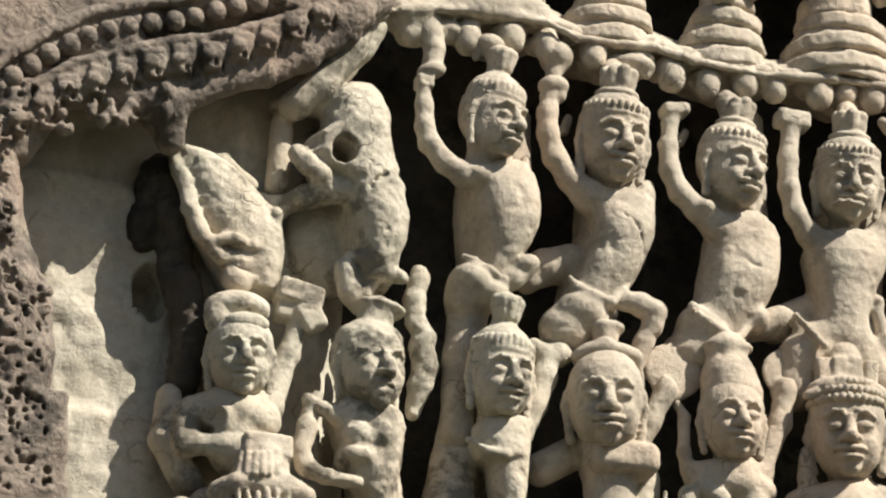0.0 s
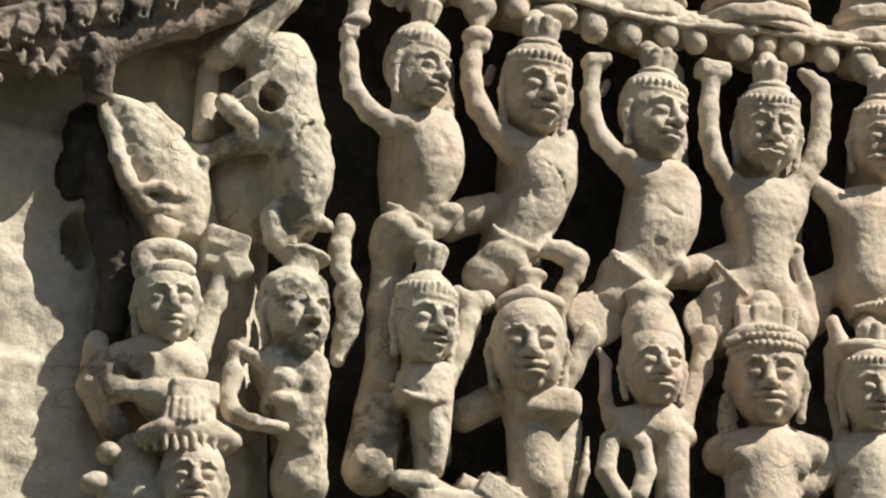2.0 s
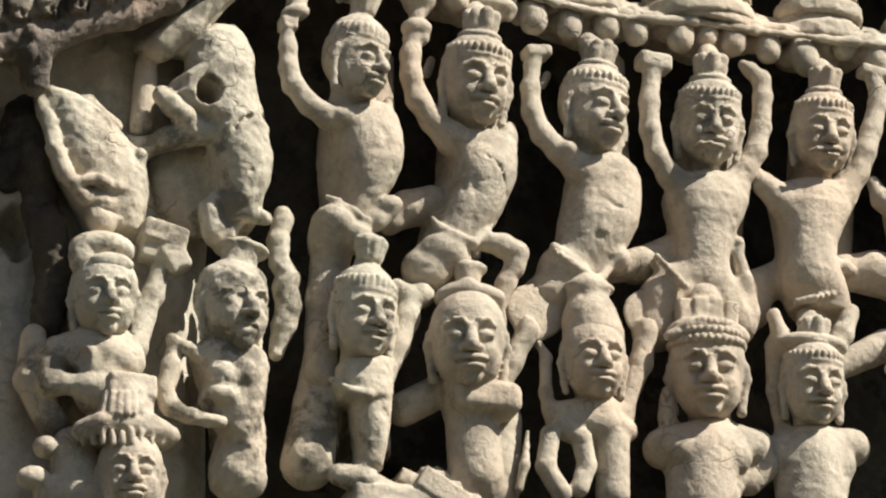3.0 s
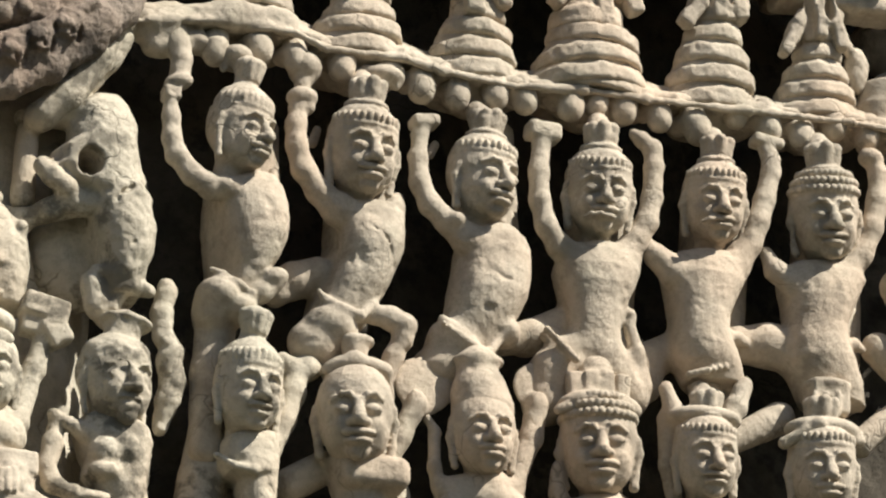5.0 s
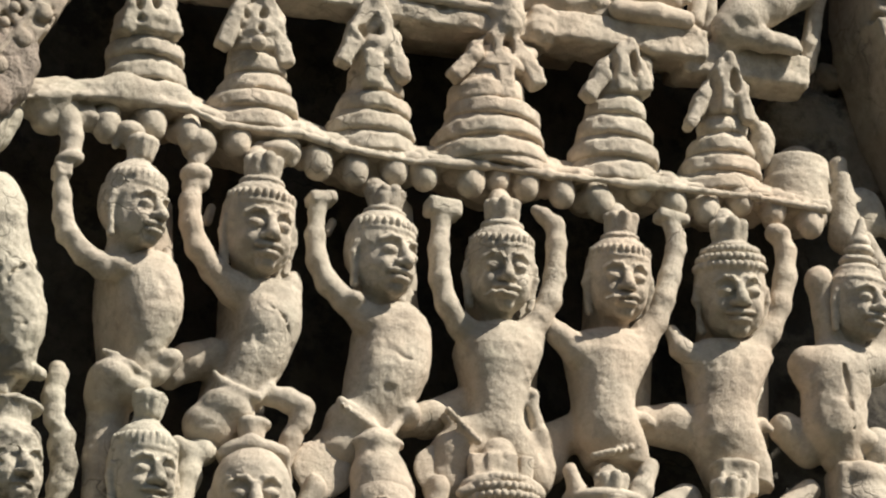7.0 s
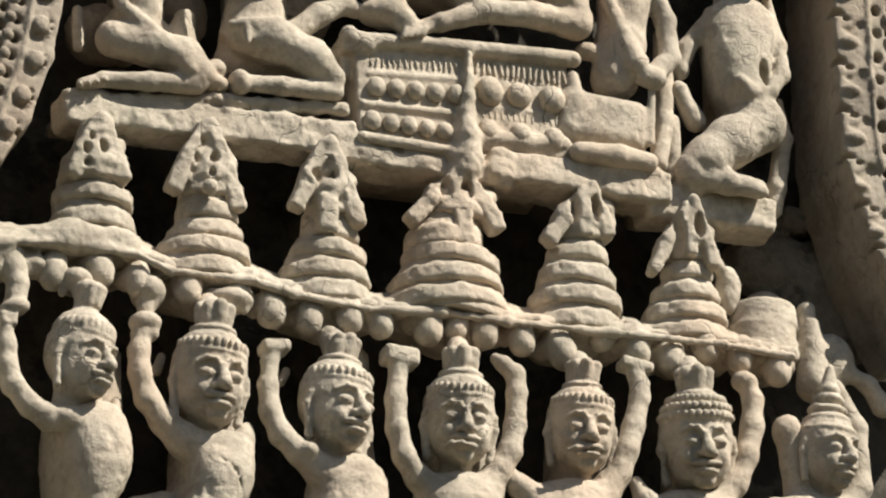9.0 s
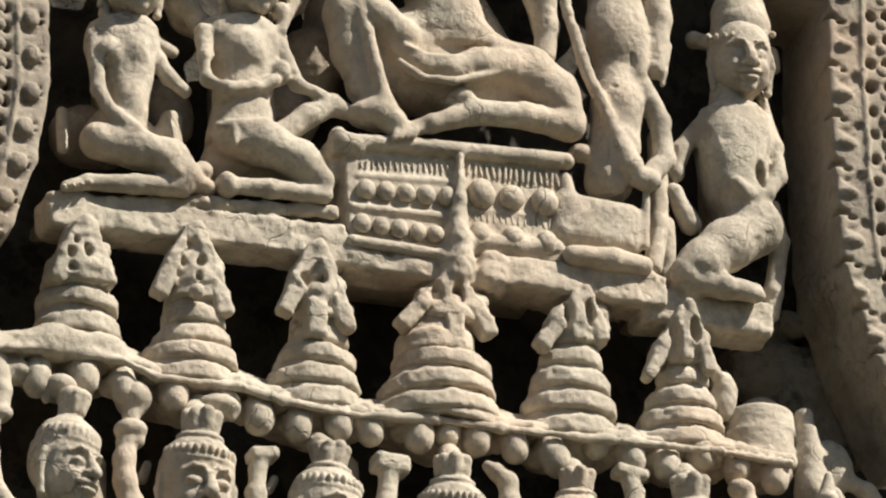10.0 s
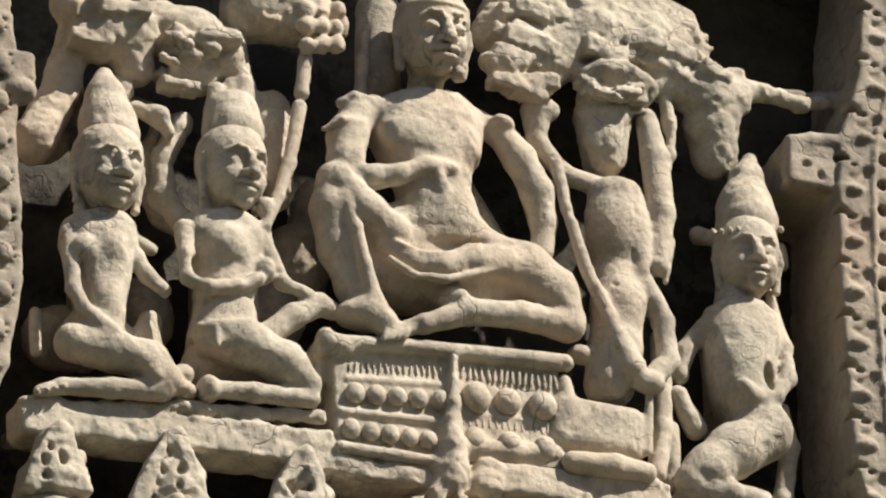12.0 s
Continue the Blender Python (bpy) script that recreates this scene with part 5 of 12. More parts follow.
piece(ledge, "bud", BUD, (0.025, -0.080, 7.760), 0.93)
piece(ledge, "bud", BUD, (0.126, -0.080, 7.779), 1.00)
piece(ledge, "bud", BUD, (0.214, -0.080, 7.765), 0.89)
piece(ledge, "bud", BUD, (0.319, -0.080, 7.766), 0.97)
piece(ledge, "bud", BUD, (0.428, -0.080, 7.764), 0.93)
piece(ledge, "bud", BUD, (0.501, -0.080, 7.739), 1.00)
piece(ledge, "bud", BUD, (0.594, -0.080, 7.734), 0.89)
piece(ledge, "bud", BUD, (0.680, -0.080, 7.750), 0.97)
piece(ledge, "bud", BUD, (0.753, -0.080, 7.747), 0.93)
piece(ledge, "bud", BUD, (0.857, -0.080, 7.748), 1.00)
piece(ledge, "bud", BUD, (0.926, -0.080, 7.763), 0.89)
piece(ledge, "bud", BUD, (0.995, -0.080, 7.759), 0.97)
piece(ledge, "bud", BUD, (1.074, -0.080, 7.752), 0.93)
piece(ledge, "bud", BUD, (1.170, -0.080, 7.734), 1.00)
piece(ledge, "bud", BUD, (1.265, -0.080, 7.787), 0.89)
piece(ledge, "bud", BUD, (1.343, -0.080, 7.766), 0.97)
piece(ledge, "bud", BUD, (1.423, -0.080, 7.754), 0.93)
piece(ledge, "bud", BUD, (1.506, -0.080, 7.793), 1.00)
piece(ledge, "bud", BUD, (1.591, -0.080, 7.777), 0.89)
piece(ledge, "bud", BUD, (1.675, -0.080, 7.761), 0.97)

# the tiered cones on the ledge
c = Clay(0.11, 7.86, wear=0.0042, rough=0.0022)
c.limb((0.012, 0.025, -0.009, 0.0753), (0.011, 0.030, 0.031, 0.0667), blend=0.007)
c.limb((0.021, 0.036, 0.047, 0.0599), (0.020, 0.041, 0.087, 0.0531), blend=0.007)
c.limb((0.018, 0.048, 0.104, 0.0548), (0.017, 0.052, 0.138, 0.0485), blend=0.007)
c.limb((0.015, 0.059, 0.150, 0.0445), (0.014, 0.064, 0.182, 0.0394), blend=0.007)
c.drum(0.011, 0.028, -0.021, 0.121, 0.117, 0.021, 0.85, 0.009, 0.004, 2)
c.limb((0.041, -0.062, 0.058, 0.0753), (0.055, -0.062, 0.120, 0.0599), (0.055, -0.062, 0.181, 0.0548), (0.056, -0.062, 0.232, 0.0445), blend=0.007)
c.drum(0.007, 0.083, 0.165, 0.070, 0.065, 0.029, 0.85, 0.011, 0.010, 3)
c.drum(0.015, 0.100, 0.222, 0.063, 0.030, 0.063, 0.8, 0.011, 0.013, -2)
c.limb((0.020, 0.122, 0.258, 0.0216), (0.018, 0.130, 0.270, 0.0159), blend=0.013)
c.egg(0.014, 0.122, 0.178, 0.034, 0.020, 0.027, spin=8, blend=0.007)
c.block(-0.011, 0.117, 0.225, 0.015, 0.022, 0.044, spin=25.3, edge=0.006, blend=0.010)
c.block(-0.033, 0.114, 0.169, 0.019, 0.021, 0.043, spin=21.5, edge=0.010, blend=0.010)
c.limb((-0.009, 0.092, 0.221, 0.0229), (0.021, 0.083, 0.232, 0.0275), blend=0.013)
c.limb((-0.021, 0.083, 0.186, 0.0183), (0.005, 0.070, 0.190, 0.0252), blend=0.015)
c.block(0.035, 0.117, 0.229, 0.015, 0.022, 0.042, spin=-17.5, edge=0.006, blend=0.010)
c.block(0.055, 0.114, 0.174, 0.019, 0.021, 0.042, spin=-14.2, edge=0.010, blend=0.010)
c.limb((0.060, 0.092, 0.226, 0.0229), (0.021, 0.083, 0.232, 0.0275), blend=0.013)
c.limb((0.074, 0.083, 0.190, 0.0183), (0.040, 0.070, 0.193, 0.0252), blend=0.015)
c.egg(-0.019, 0.152, 0.194, 0.010, 0.042, 0.016, spin=-13, blend=0.005, cut=True)
c.egg(0.016, 0.152, 0.199, 0.010, 0.042, 0.016, spin=15, blend=0.005, cut=True)
c.egg(0.015, 0.175, 0.210, 0.009, 0.061, 0.012, blend=0.004, cut=True)
c.egg(-0.007, 0.175, 0.224, 0.008, 0.061, 0.011, blend=0.004, cut=True)
c.egg(-0.017, 0.175, 0.160, 0.013, 0.061, 0.012, blend=0.004, cut=True)
cone = carved("tiered_cone", c, SAND, "tiered stone cone with a pierced pointed top on the ledge", "stone finial", "row of carved tiered cones")
c = Clay(0.11, 7.86, wear=0.0042, rough=0.0022)
c.drum(0.003, 0.037, -0.008, 0.120, 0.115, 0.022, 0.86, 0.011, 0.010, -5.1)
c.drum(0.011, 0.035, 0.020, 0.112, 0.089, 0.026, 0.84, 0.006, 0.010, 3.8)
c.egg(-0.061, 0.126, -0.070, 0.039, 0.017, 0.007, spin=-6, blend=0.006, cut=True)
carved("tier", c, SAND, parent=cone)
c = Clay(0.11, 7.86, wear=0.0042, rough=0.0022)
c.drum(0.017, 0.049, 0.048, 0.095, 0.092, 0.022, 0.86, 0.011, 0.010, -1.5)
c.drum(0.018, 0.046, 0.075, 0.089, 0.082, 0.026, 0.84, 0.006, 0.010, 1.0)
c.egg(-0.006, 0.119, 0.001, 0.031, 0.017, 0.007, blend=0.006, cut=True)
carved("tier", c, SAND, parent=cone)
c = Clay(0.11, 7.86, wear=0.0042, rough=0.0022)
c.drum(0.019, 0.060, 0.105, 0.087, 0.084, 0.019, 0.86, 0.011, 0.010, 2.1)
c.drum(0.013, 0.058, 0.128, 0.082, 0.066, 0.023, 0.84, 0.006, 0.010, -1.8)
c.egg(0.033, 0.124, 0.066, 0.028, 0.017, 0.007, spin=6, blend=0.006, cut=True)
carved("tier", c, SAND, parent=cone)
c = Clay(0.11, 7.86, wear=0.0042, rough=0.0022)
c.drum(0.008, 0.071, 0.149, 0.071, 0.068, 0.018, 0.86, 0.011, 0.010, -3.3)
c.drum(0.013, 0.069, 0.173, 0.066, 0.060, 0.022, 0.84, 0.006, 0.010, 2.4)
c.egg(-0.027, 0.123, 0.109, 0.023, 0.017, 0.007, spin=-3, blend=0.006, cut=True)
carved("tier", c, SAND, parent=cone)

c = Clay(0.36, 7.83, wear=0.0042, rough=0.0022)
c.limb((0.007, 0.025, -0.008, 0.0770), (0.006, 0.030, 0.028, 0.0682), blend=0.007)
c.limb((0.017, 0.036, 0.042, 0.0685), (0.016, 0.041, 0.076, 0.0607), blend=0.007)
c.limb((0.022, 0.048, 0.089, 0.0531), (0.021, 0.052, 0.122, 0.0470), blend=0.007)
c.limb((0.019, 0.059, 0.131, 0.0445), (0.018, 0.064, 0.167, 0.0394), blend=0.007)
c.limb((0.020, 0.070, 0.181, 0.0394), (0.019, 0.075, 0.214, 0.0349), blend=0.007)
c.drum(0.006, 0.028, -0.022, 0.124, 0.119, 0.021, 0.85, 0.009, 0.004, 2)
c.limb((0.038, -0.062, 0.056, 0.0770), (0.052, -0.062, 0.112, 0.0685), (0.062, -0.062, 0.164, 0.0531), (0.063, -0.062, 0.215, 0.0445), (0.068, -0.062, 0.270, 0.0394), blend=0.007)
c.drum(0.016, 0.083, 0.203, 0.062, 0.057, 0.029, 0.85, 0.011, 0.010, 3)
c.drum(0.015, 0.100, 0.269, 0.056, 0.026, 0.071, 0.8, 0.011, 0.013, -2)
c.limb((0.011, 0.122, 0.314, 0.0191), (0.009, 0.130, 0.326, 0.0159), blend=0.013)
c.egg(0.014, 0.122, 0.220, 0.030, 0.020, 0.027, spin=8, blend=0.007)
c.block(-0.026, 0.117, 0.275, 0.015, 0.022, 0.053, spin=27.7, edge=0.006, blend=0.010)
c.block(-0.057, 0.114, 0.205, 0.019, 0.021, 0.051, spin=23.7, edge=0.010, blend=0.010)
c.limb((-0.028, 0.092, 0.264, 0.0229), (0.021, 0.083, 0.279, 0.0275), blend=0.013)
c.limb((-0.046, 0.083, 0.220, 0.0183), (0.000, 0.070, 0.229, 0.0252), blend=0.015)
c.block(0.030, 0.117, 0.271, 0.015, 0.022, 0.057, spin=-17.1, edge=0.006, blend=0.010)
c.block(0.057, 0.114, 0.187, 0.019, 0.021, 0.057, spin=-13.8, edge=0.010, blend=0.010)
c.limb((0.060, 0.092, 0.253, 0.0229), (0.021, 0.083, 0.279, 0.0275), blend=0.013)
c.limb((0.079, 0.083, 0.197, 0.0183), (0.044, 0.070, 0.226, 0.0252), blend=0.015)
c.egg(-0.021, 0.152, 0.241, 0.010, 0.042, 0.016, spin=-13, blend=0.005, cut=True)
c.egg(0.015, 0.152, 0.246, 0.010, 0.042, 0.016, spin=15, blend=0.005, cut=True)
c.egg(-0.008, 0.175, 0.282, 0.012, 0.061, 0.015, blend=0.004, cut=True)
c.egg(-0.032, 0.175, 0.212, 0.012, 0.061, 0.012, blend=0.004, cut=True)
c.egg(0.010, 0.175, 0.207, 0.009, 0.061, 0.011, blend=0.004, cut=True)
c.egg(0.002, 0.147, 0.166, 0.016, 0.017, 0.019)
cone = carved("tiered_cone", c, SAND, "tiered stone cone with hanging flaps and a pitted tip", "stone finial", "row of carved tiered cones")
c = Clay(0.36, 7.83, wear=0.0042, rough=0.0022)
c.drum(-0.002, 0.037, -0.008, 0.123, 0.118, 0.020, 0.86, 0.011, 0.010, -5.1)
c.drum(0.006, 0.035, 0.017, 0.115, 0.102, 0.024, 0.84, 0.006, 0.010, 3.8)
c.egg(-0.070, 0.128, -0.070, 0.040, 0.017, 0.007, spin=-6, blend=0.006, cut=True)
carved("tier", c, SAND, parent=cone)
c = Clay(0.36, 7.83, wear=0.0042, rough=0.0022)
c.drum(0.012, 0.049, 0.042, 0.109, 0.105, 0.019, 0.86, 0.011, 0.010, -1.5)
c.drum(0.014, 0.046, 0.066, 0.102, 0.079, 0.023, 0.84, 0.006, 0.010, 1.0)
c.egg(-0.016, 0.129, -0.009, 0.035, 0.017, 0.007, blend=0.006, cut=True)
carved("tier", c, SAND, parent=cone)
c = Clay(0.36, 7.83, wear=0.0042, rough=0.0022)
c.drum(0.016, 0.060, 0.088, 0.085, 0.081, 0.019, 0.86, 0.011, 0.010, -3.3)
c.drum(0.021, 0.058, 0.112, 0.079, 0.066, 0.022, 0.84, 0.006, 0.010, 2.4)
c.egg(-0.024, 0.122, 0.044, 0.027, 0.017, 0.007, spin=-3, blend=0.006, cut=True)
carved("tier", c, SAND, parent=cone)
c = Clay(0.36, 7.83, wear=0.0042, rough=0.0022)
c.drum(0.018, 0.071, 0.132, 0.071, 0.068, 0.020, 0.86, 0.011, 0.010, 0.3)
c.drum(0.015, 0.069, 0.156, 0.066, 0.059, 0.024, 0.84, 0.006, 0.010, -0.4)
c.egg(0.017, 0.123, 0.097, 0.023, 0.017, 0.007, spin=3, blend=0.006, cut=True)
carved("tier", c, SAND, parent=cone)
c = Clay(0.36, 7.83, wear=0.0042, rough=0.0022)
c.drum(0.018, 0.083, 0.181, 0.063, 0.060, 0.018, 0.86, 0.011, 0.010, 0.3)
c.drum(0.016, 0.080, 0.204, 0.059, 0.053, 0.022, 0.84, 0.006, 0.010, -0.4)
c.egg(0.020, 0.129, 0.150, 0.020, 0.017, 0.007, spin=3, blend=0.006, cut=True)
carved("tier", c, SAND, parent=cone)

c = Clay(0.64, 7.81, wear=0.0042, rough=0.0022)
c.limb((0.007, 0.025, -0.003, 0.0753), (0.006, 0.030, 0.035, 0.0667), blend=0.007)
c.limb((0.011, 0.036, 0.049, 0.0651), (0.010, 0.041, 0.086, 0.0576), blend=0.007)
c.limb((0.014, 0.048, 0.098, 0.0531), (0.013, 0.052, 0.135, 0.0470), blend=0.007)
c.limb((0.015, 0.059, 0.146, 0.0394), (0.015, 0.064, 0.185, 0.0349), blend=0.007)
c.limb((0.015, 0.070, 0.201, 0.0342), (0.014, 0.075, 0.235, 0.0303), blend=0.007)
c.drum(0.006, 0.028, -0.016, 0.121, 0.117, 0.021, 0.85, 0.009, 0.004, 2)
c.limb((0.041, -0.062, 0.062, 0.0753), (0.049, -0.062, 0.120, 0.0651), (0.057, -0.062, 0.175, 0.0531), (0.062, -0.062, 0.231, 0.0394), (0.067, -0.062, 0.290, 0.0342), blend=0.007)
c.drum(0.011, 0.083, 0.223, 0.054, 0.050, 0.029, 0.85, 0.011, 0.010, 3)
c.drum(0.009, 0.100, 0.288, 0.048, 0.023, 0.070, 0.8, 0.011, 0.013, -2)
c.limb((0.004, 0.122, 0.332, 0.0166), (0.001, 0.130, 0.344, 0.0159), blend=0.013)
c.egg(0.007, 0.122, 0.240, 0.026, 0.020, 0.027, spin=8, blend=0.007)
c.block(-0.031, 0.117, 0.292, 0.015, 0.022, 0.052, spin=25.1, edge=0.006, blend=0.010)
c.block(-0.059, 0.114, 0.222, 0.019, 0.021, 0.050, spin=21.4, edge=0.010, blend=0.010)
c.limb((-0.031, 0.092, 0.281, 0.0229), (0.015, 0.083, 0.298, 0.0275), blend=0.013)
c.limb((-0.046, 0.083, 0.236, 0.0183), (-0.003, 0.070, 0.248, 0.0252), blend=0.015)
c.block(0.022, 0.117, 0.290, 0.015, 0.022, 0.056, spin=-16.9, edge=0.006, blend=0.010)
c.block(0.049, 0.114, 0.208, 0.019, 0.021, 0.056, spin=-13.5, edge=0.010, blend=0.010)
c.limb((0.053, 0.092, 0.273, 0.0229), (0.015, 0.083, 0.298, 0.0275), blend=0.013)
c.limb((0.071, 0.083, 0.219, 0.0183), (0.039, 0.070, 0.246, 0.0252), blend=0.015)
c.egg(-0.028, 0.152, 0.260, 0.010, 0.042, 0.016, spin=-13, blend=0.005, cut=True)
c.egg(0.008, 0.152, 0.266, 0.010, 0.042, 0.016, spin=15, blend=0.005, cut=True)
c.block(-0.009, 0.096, 0.173, 0.023, 0.044, 0.045, edge=0.011, blend=0.007)
c.egg(-0.037, 0.175, 0.262, 0.010, 0.061, 0.011, blend=0.004, cut=True)
c.egg(-0.003, 0.175, 0.262, 0.009, 0.061, 0.011, blend=0.004, cut=True)
cone = carved("tiered_cone", c, SAND, "tiered stone cone with an eroded top on the ledge", "stone finial", "row of carved tiered cones")
c = Clay(0.64, 7.81, wear=0.0042, rough=0.0022)
c.drum(-0.003, 0.037, -0.003, 0.120, 0.115, 0.021, 0.86, 0.011, 0.010, -5.1)
c.drum(0.007, 0.035, 0.024, 0.112, 0.097, 0.025, 0.84, 0.006, 0.010, 3.8)
c.egg(-0.072, 0.126, -0.063, 0.039, 0.017, 0.007, spin=-6, blend=0.006, cut=True)
carved("tier", c, SAND, parent=cone)
c = Clay(0.64, 7.81, wear=0.0042, rough=0.0022)
c.drum(0.006, 0.049, 0.050, 0.104, 0.100, 0.020, 0.86, 0.011, 0.010, -1.5)
c.drum(0.008, 0.046, 0.075, 0.097, 0.079, 0.024, 0.84, 0.006, 0.010, 1.0)
c.egg(-0.023, 0.125, 0.000, 0.034, 0.017, 0.007, blend=0.006, cut=True)
carved("tier", c, SAND, parent=cone)
c = Clay(0.64, 7.81, wear=0.0042, rough=0.0022)
c.drum(0.015, 0.060, 0.100, 0.085, 0.081, 0.020, 0.86, 0.011, 0.010, 2.1)
c.drum(0.009, 0.058, 0.123, 0.079, 0.059, 0.024, 0.84, 0.006, 0.010, -1.8)
c.egg(0.027, 0.122, 0.062, 0.027, 0.017, 0.007, spin=6, blend=0.006, cut=True)
carved("tier", c, SAND, parent=cone)
c = Clay(0.64, 7.81, wear=0.0042, rough=0.0022)
c.drum(0.016, 0.071, 0.148, 0.063, 0.060, 0.021, 0.86, 0.011, 0.010, 2.1)
c.drum(0.010, 0.069, 0.173, 0.059, 0.051, 0.025, 0.84, 0.006, 0.010, -1.8)
c.egg(0.034, 0.117, 0.117, 0.020, 0.017, 0.007, spin=6, blend=0.006, cut=True)
carved("tier", c, SAND, parent=cone)
c = Clay(0.64, 7.81, wear=0.0042, rough=0.0022)
c.drum(0.013, 0.083, 0.202, 0.055, 0.052, 0.018, 0.86, 0.011, 0.010, 0.3)
c.drum(0.011, 0.080, 0.224, 0.051, 0.046, 0.022, 0.84, 0.006, 0.010, -0.4)
c.egg(0.016, 0.122, 0.173, 0.018, 0.017, 0.007, spin=3, blend=0.006, cut=True)
carved("tier", c, SAND, parent=cone)

c = Clay(0.92, 7.83, wear=0.0042, rough=0.0022)
c.limb((0.012, 0.025, -0.004, 0.0925), (0.011, 0.030, 0.035, 0.0819), blend=0.007)
c.limb((0.013, 0.036, 0.050, 0.0805), (0.013, 0.041, 0.087, 0.0713), blend=0.007)
c.limb((0.013, 0.048, 0.099, 0.0685), (0.013, 0.052, 0.136, 0.0607), blend=0.007)
c.limb((0.004, 0.059, 0.143, 0.0548), (0.004, 0.064, 0.188, 0.0485), blend=0.007)
c.limb((0.022, 0.070, 0.214, 0.0462), (0.021, 0.075, 0.247, 0.0409), blend=0.007)
c.drum(0.010, 0.028, -0.017, 0.149, 0.143, 0.021, 0.85, 0.009, 0.004, 2)
c.limb((0.048, -0.062, 0.062, 0.0925), (0.054, -0.062, 0.121, 0.0805), (0.059, -0.062, 0.177, 0.0685), (0.054, -0.062, 0.231, 0.0548), (0.077, -0.062, 0.303, 0.0462), blend=0.007)
c.drum(0.018, 0.083, 0.236, 0.073, 0.067, 0.029, 0.85, 0.011, 0.010, 3)
c.drum(0.026, 0.100, 0.274, 0.055, 0.031, 0.046, 0.8, 0.011, 0.013, -2)
c.limb((0.031, 0.122, 0.290, 0.0225), (0.028, 0.130, 0.302, 0.0159), blend=0.013)
c.egg(0.024, 0.122, 0.238, 0.035, 0.020, 0.027, spin=8, blend=0.007)
c.block(-0.017, 0.117, 0.258, 0.015, 0.022, 0.053, spin=45.2, edge=0.006, blend=0.010)
c.block(-0.067, 0.114, 0.202, 0.019, 0.021, 0.049, spin=40.4, edge=0.010, blend=0.010)
c.limb((-0.027, 0.092, 0.254, 0.0229), (0.033, 0.083, 0.283, 0.0275), blend=0.013)
c.limb((-0.057, 0.083, 0.220, 0.0183), (0.002, 0.070, 0.245, 0.0252), blend=0.015)
c.block(0.053, 0.117, 0.262, 0.015, 0.022, 0.046, spin=-31.8, edge=0.006, blend=0.010)
c.block(0.089, 0.114, 0.208, 0.019, 0.021, 0.044, spin=-26.1, edge=0.010, blend=0.010)
c.limb((0.091, 0.092, 0.259, 0.0229), (0.033, 0.083, 0.283, 0.0275), blend=0.013)
c.limb((0.115, 0.083, 0.223, 0.0183), (0.061, 0.070, 0.249, 0.0252), blend=0.015)
c.block(0.007, 0.069, 0.240, 0.024, 0.069, 0.046, edge=0.009, blend=0.007)
c.egg(-0.017, 0.155, 0.247, 0.012, 0.068, 0.035, blend=0.004, cut=True)
c.egg(0.030, 0.155, 0.254, 0.012, 0.068, 0.035, blend=0.004, cut=True)
c.limb((0.033, 0.119, 0.308, 0.0367), (0.035, 0.135, 0.383, 0.0245), (0.040, 0.140, 0.478, 0.0135), (0.048, 0.135, 0.585, 0.0061), blend=0.010)
c.block(0.020, 0.107, 0.178, 0.020, 0.037, 0.060, edge=0.007, blend=0.007)
cone = carved("tiered_cone", c, SAND, "wide tiered stone cone rising into a tall spire", "stone finial", "row of carved tiered cones")
c = Clay(0.92, 7.83, wear=0.0042, rough=0.0022)
c.drum(0.002, 0.037, -0.003, 0.147, 0.142, 0.021, 0.86, 0.011, 0.010, -5.1)
c.drum(0.012, 0.035, 0.024, 0.138, 0.120, 0.025, 0.84, 0.006, 0.010, 3.8)
c.egg(-0.079, 0.146, -0.075, 0.048, 0.017, 0.007, spin=-6, blend=0.006, cut=True)
carved("tier", c, SAND, parent=cone)
c = Clay(0.92, 7.83, wear=0.0042, rough=0.0022)
c.drum(0.003, 0.049, 0.050, 0.128, 0.123, 0.020, 0.86, 0.011, 0.010, -5.1)
c.drum(0.013, 0.046, 0.077, 0.120, 0.102, 0.024, 0.84, 0.006, 0.010, 3.8)
c.egg(-0.071, 0.143, -0.014, 0.042, 0.017, 0.007, spin=-6, blend=0.006, cut=True)
carved("tier", c, SAND, parent=cone)
c = Clay(0.92, 7.83, wear=0.0042, rough=0.0022)
c.drum(0.014, 0.060, 0.101, 0.109, 0.105, 0.020, 0.86, 0.011, 0.010, 2.1)
c.drum(0.008, 0.058, 0.125, 0.102, 0.082, 0.024, 0.84, 0.006, 0.010, -1.8)
c.egg(0.017, 0.140, 0.054, 0.035, 0.017, 0.007, spin=6, blend=0.006, cut=True)
carved("tier", c, SAND, parent=cone)
c = Clay(0.92, 7.83, wear=0.0042, rough=0.0022)
c.drum(-0.003, 0.071, 0.145, 0.087, 0.084, 0.024, 0.86, 0.011, 0.010, -3.3)
c.drum(0.003, 0.069, 0.175, 0.082, 0.069, 0.029, 0.84, 0.006, 0.010, 2.4)
c.egg(-0.048, 0.135, 0.096, 0.028, 0.017, 0.007, spin=-3, blend=0.006, cut=True)
carved("tier", c, SAND, parent=cone)
c = Clay(0.92, 7.83, wear=0.0042, rough=0.0022)
c.drum(0.020, 0.083, 0.214, 0.074, 0.071, 0.018, 0.86, 0.011, 0.010, 0.3)
c.drum(0.018, 0.080, 0.237, 0.069, 0.062, 0.022, 0.84, 0.006, 0.010, -0.4)
c.egg(0.016, 0.137, 0.178, 0.024, 0.017, 0.007, spin=3, blend=0.006, cut=True)
carved("tier", c, SAND, parent=cone)

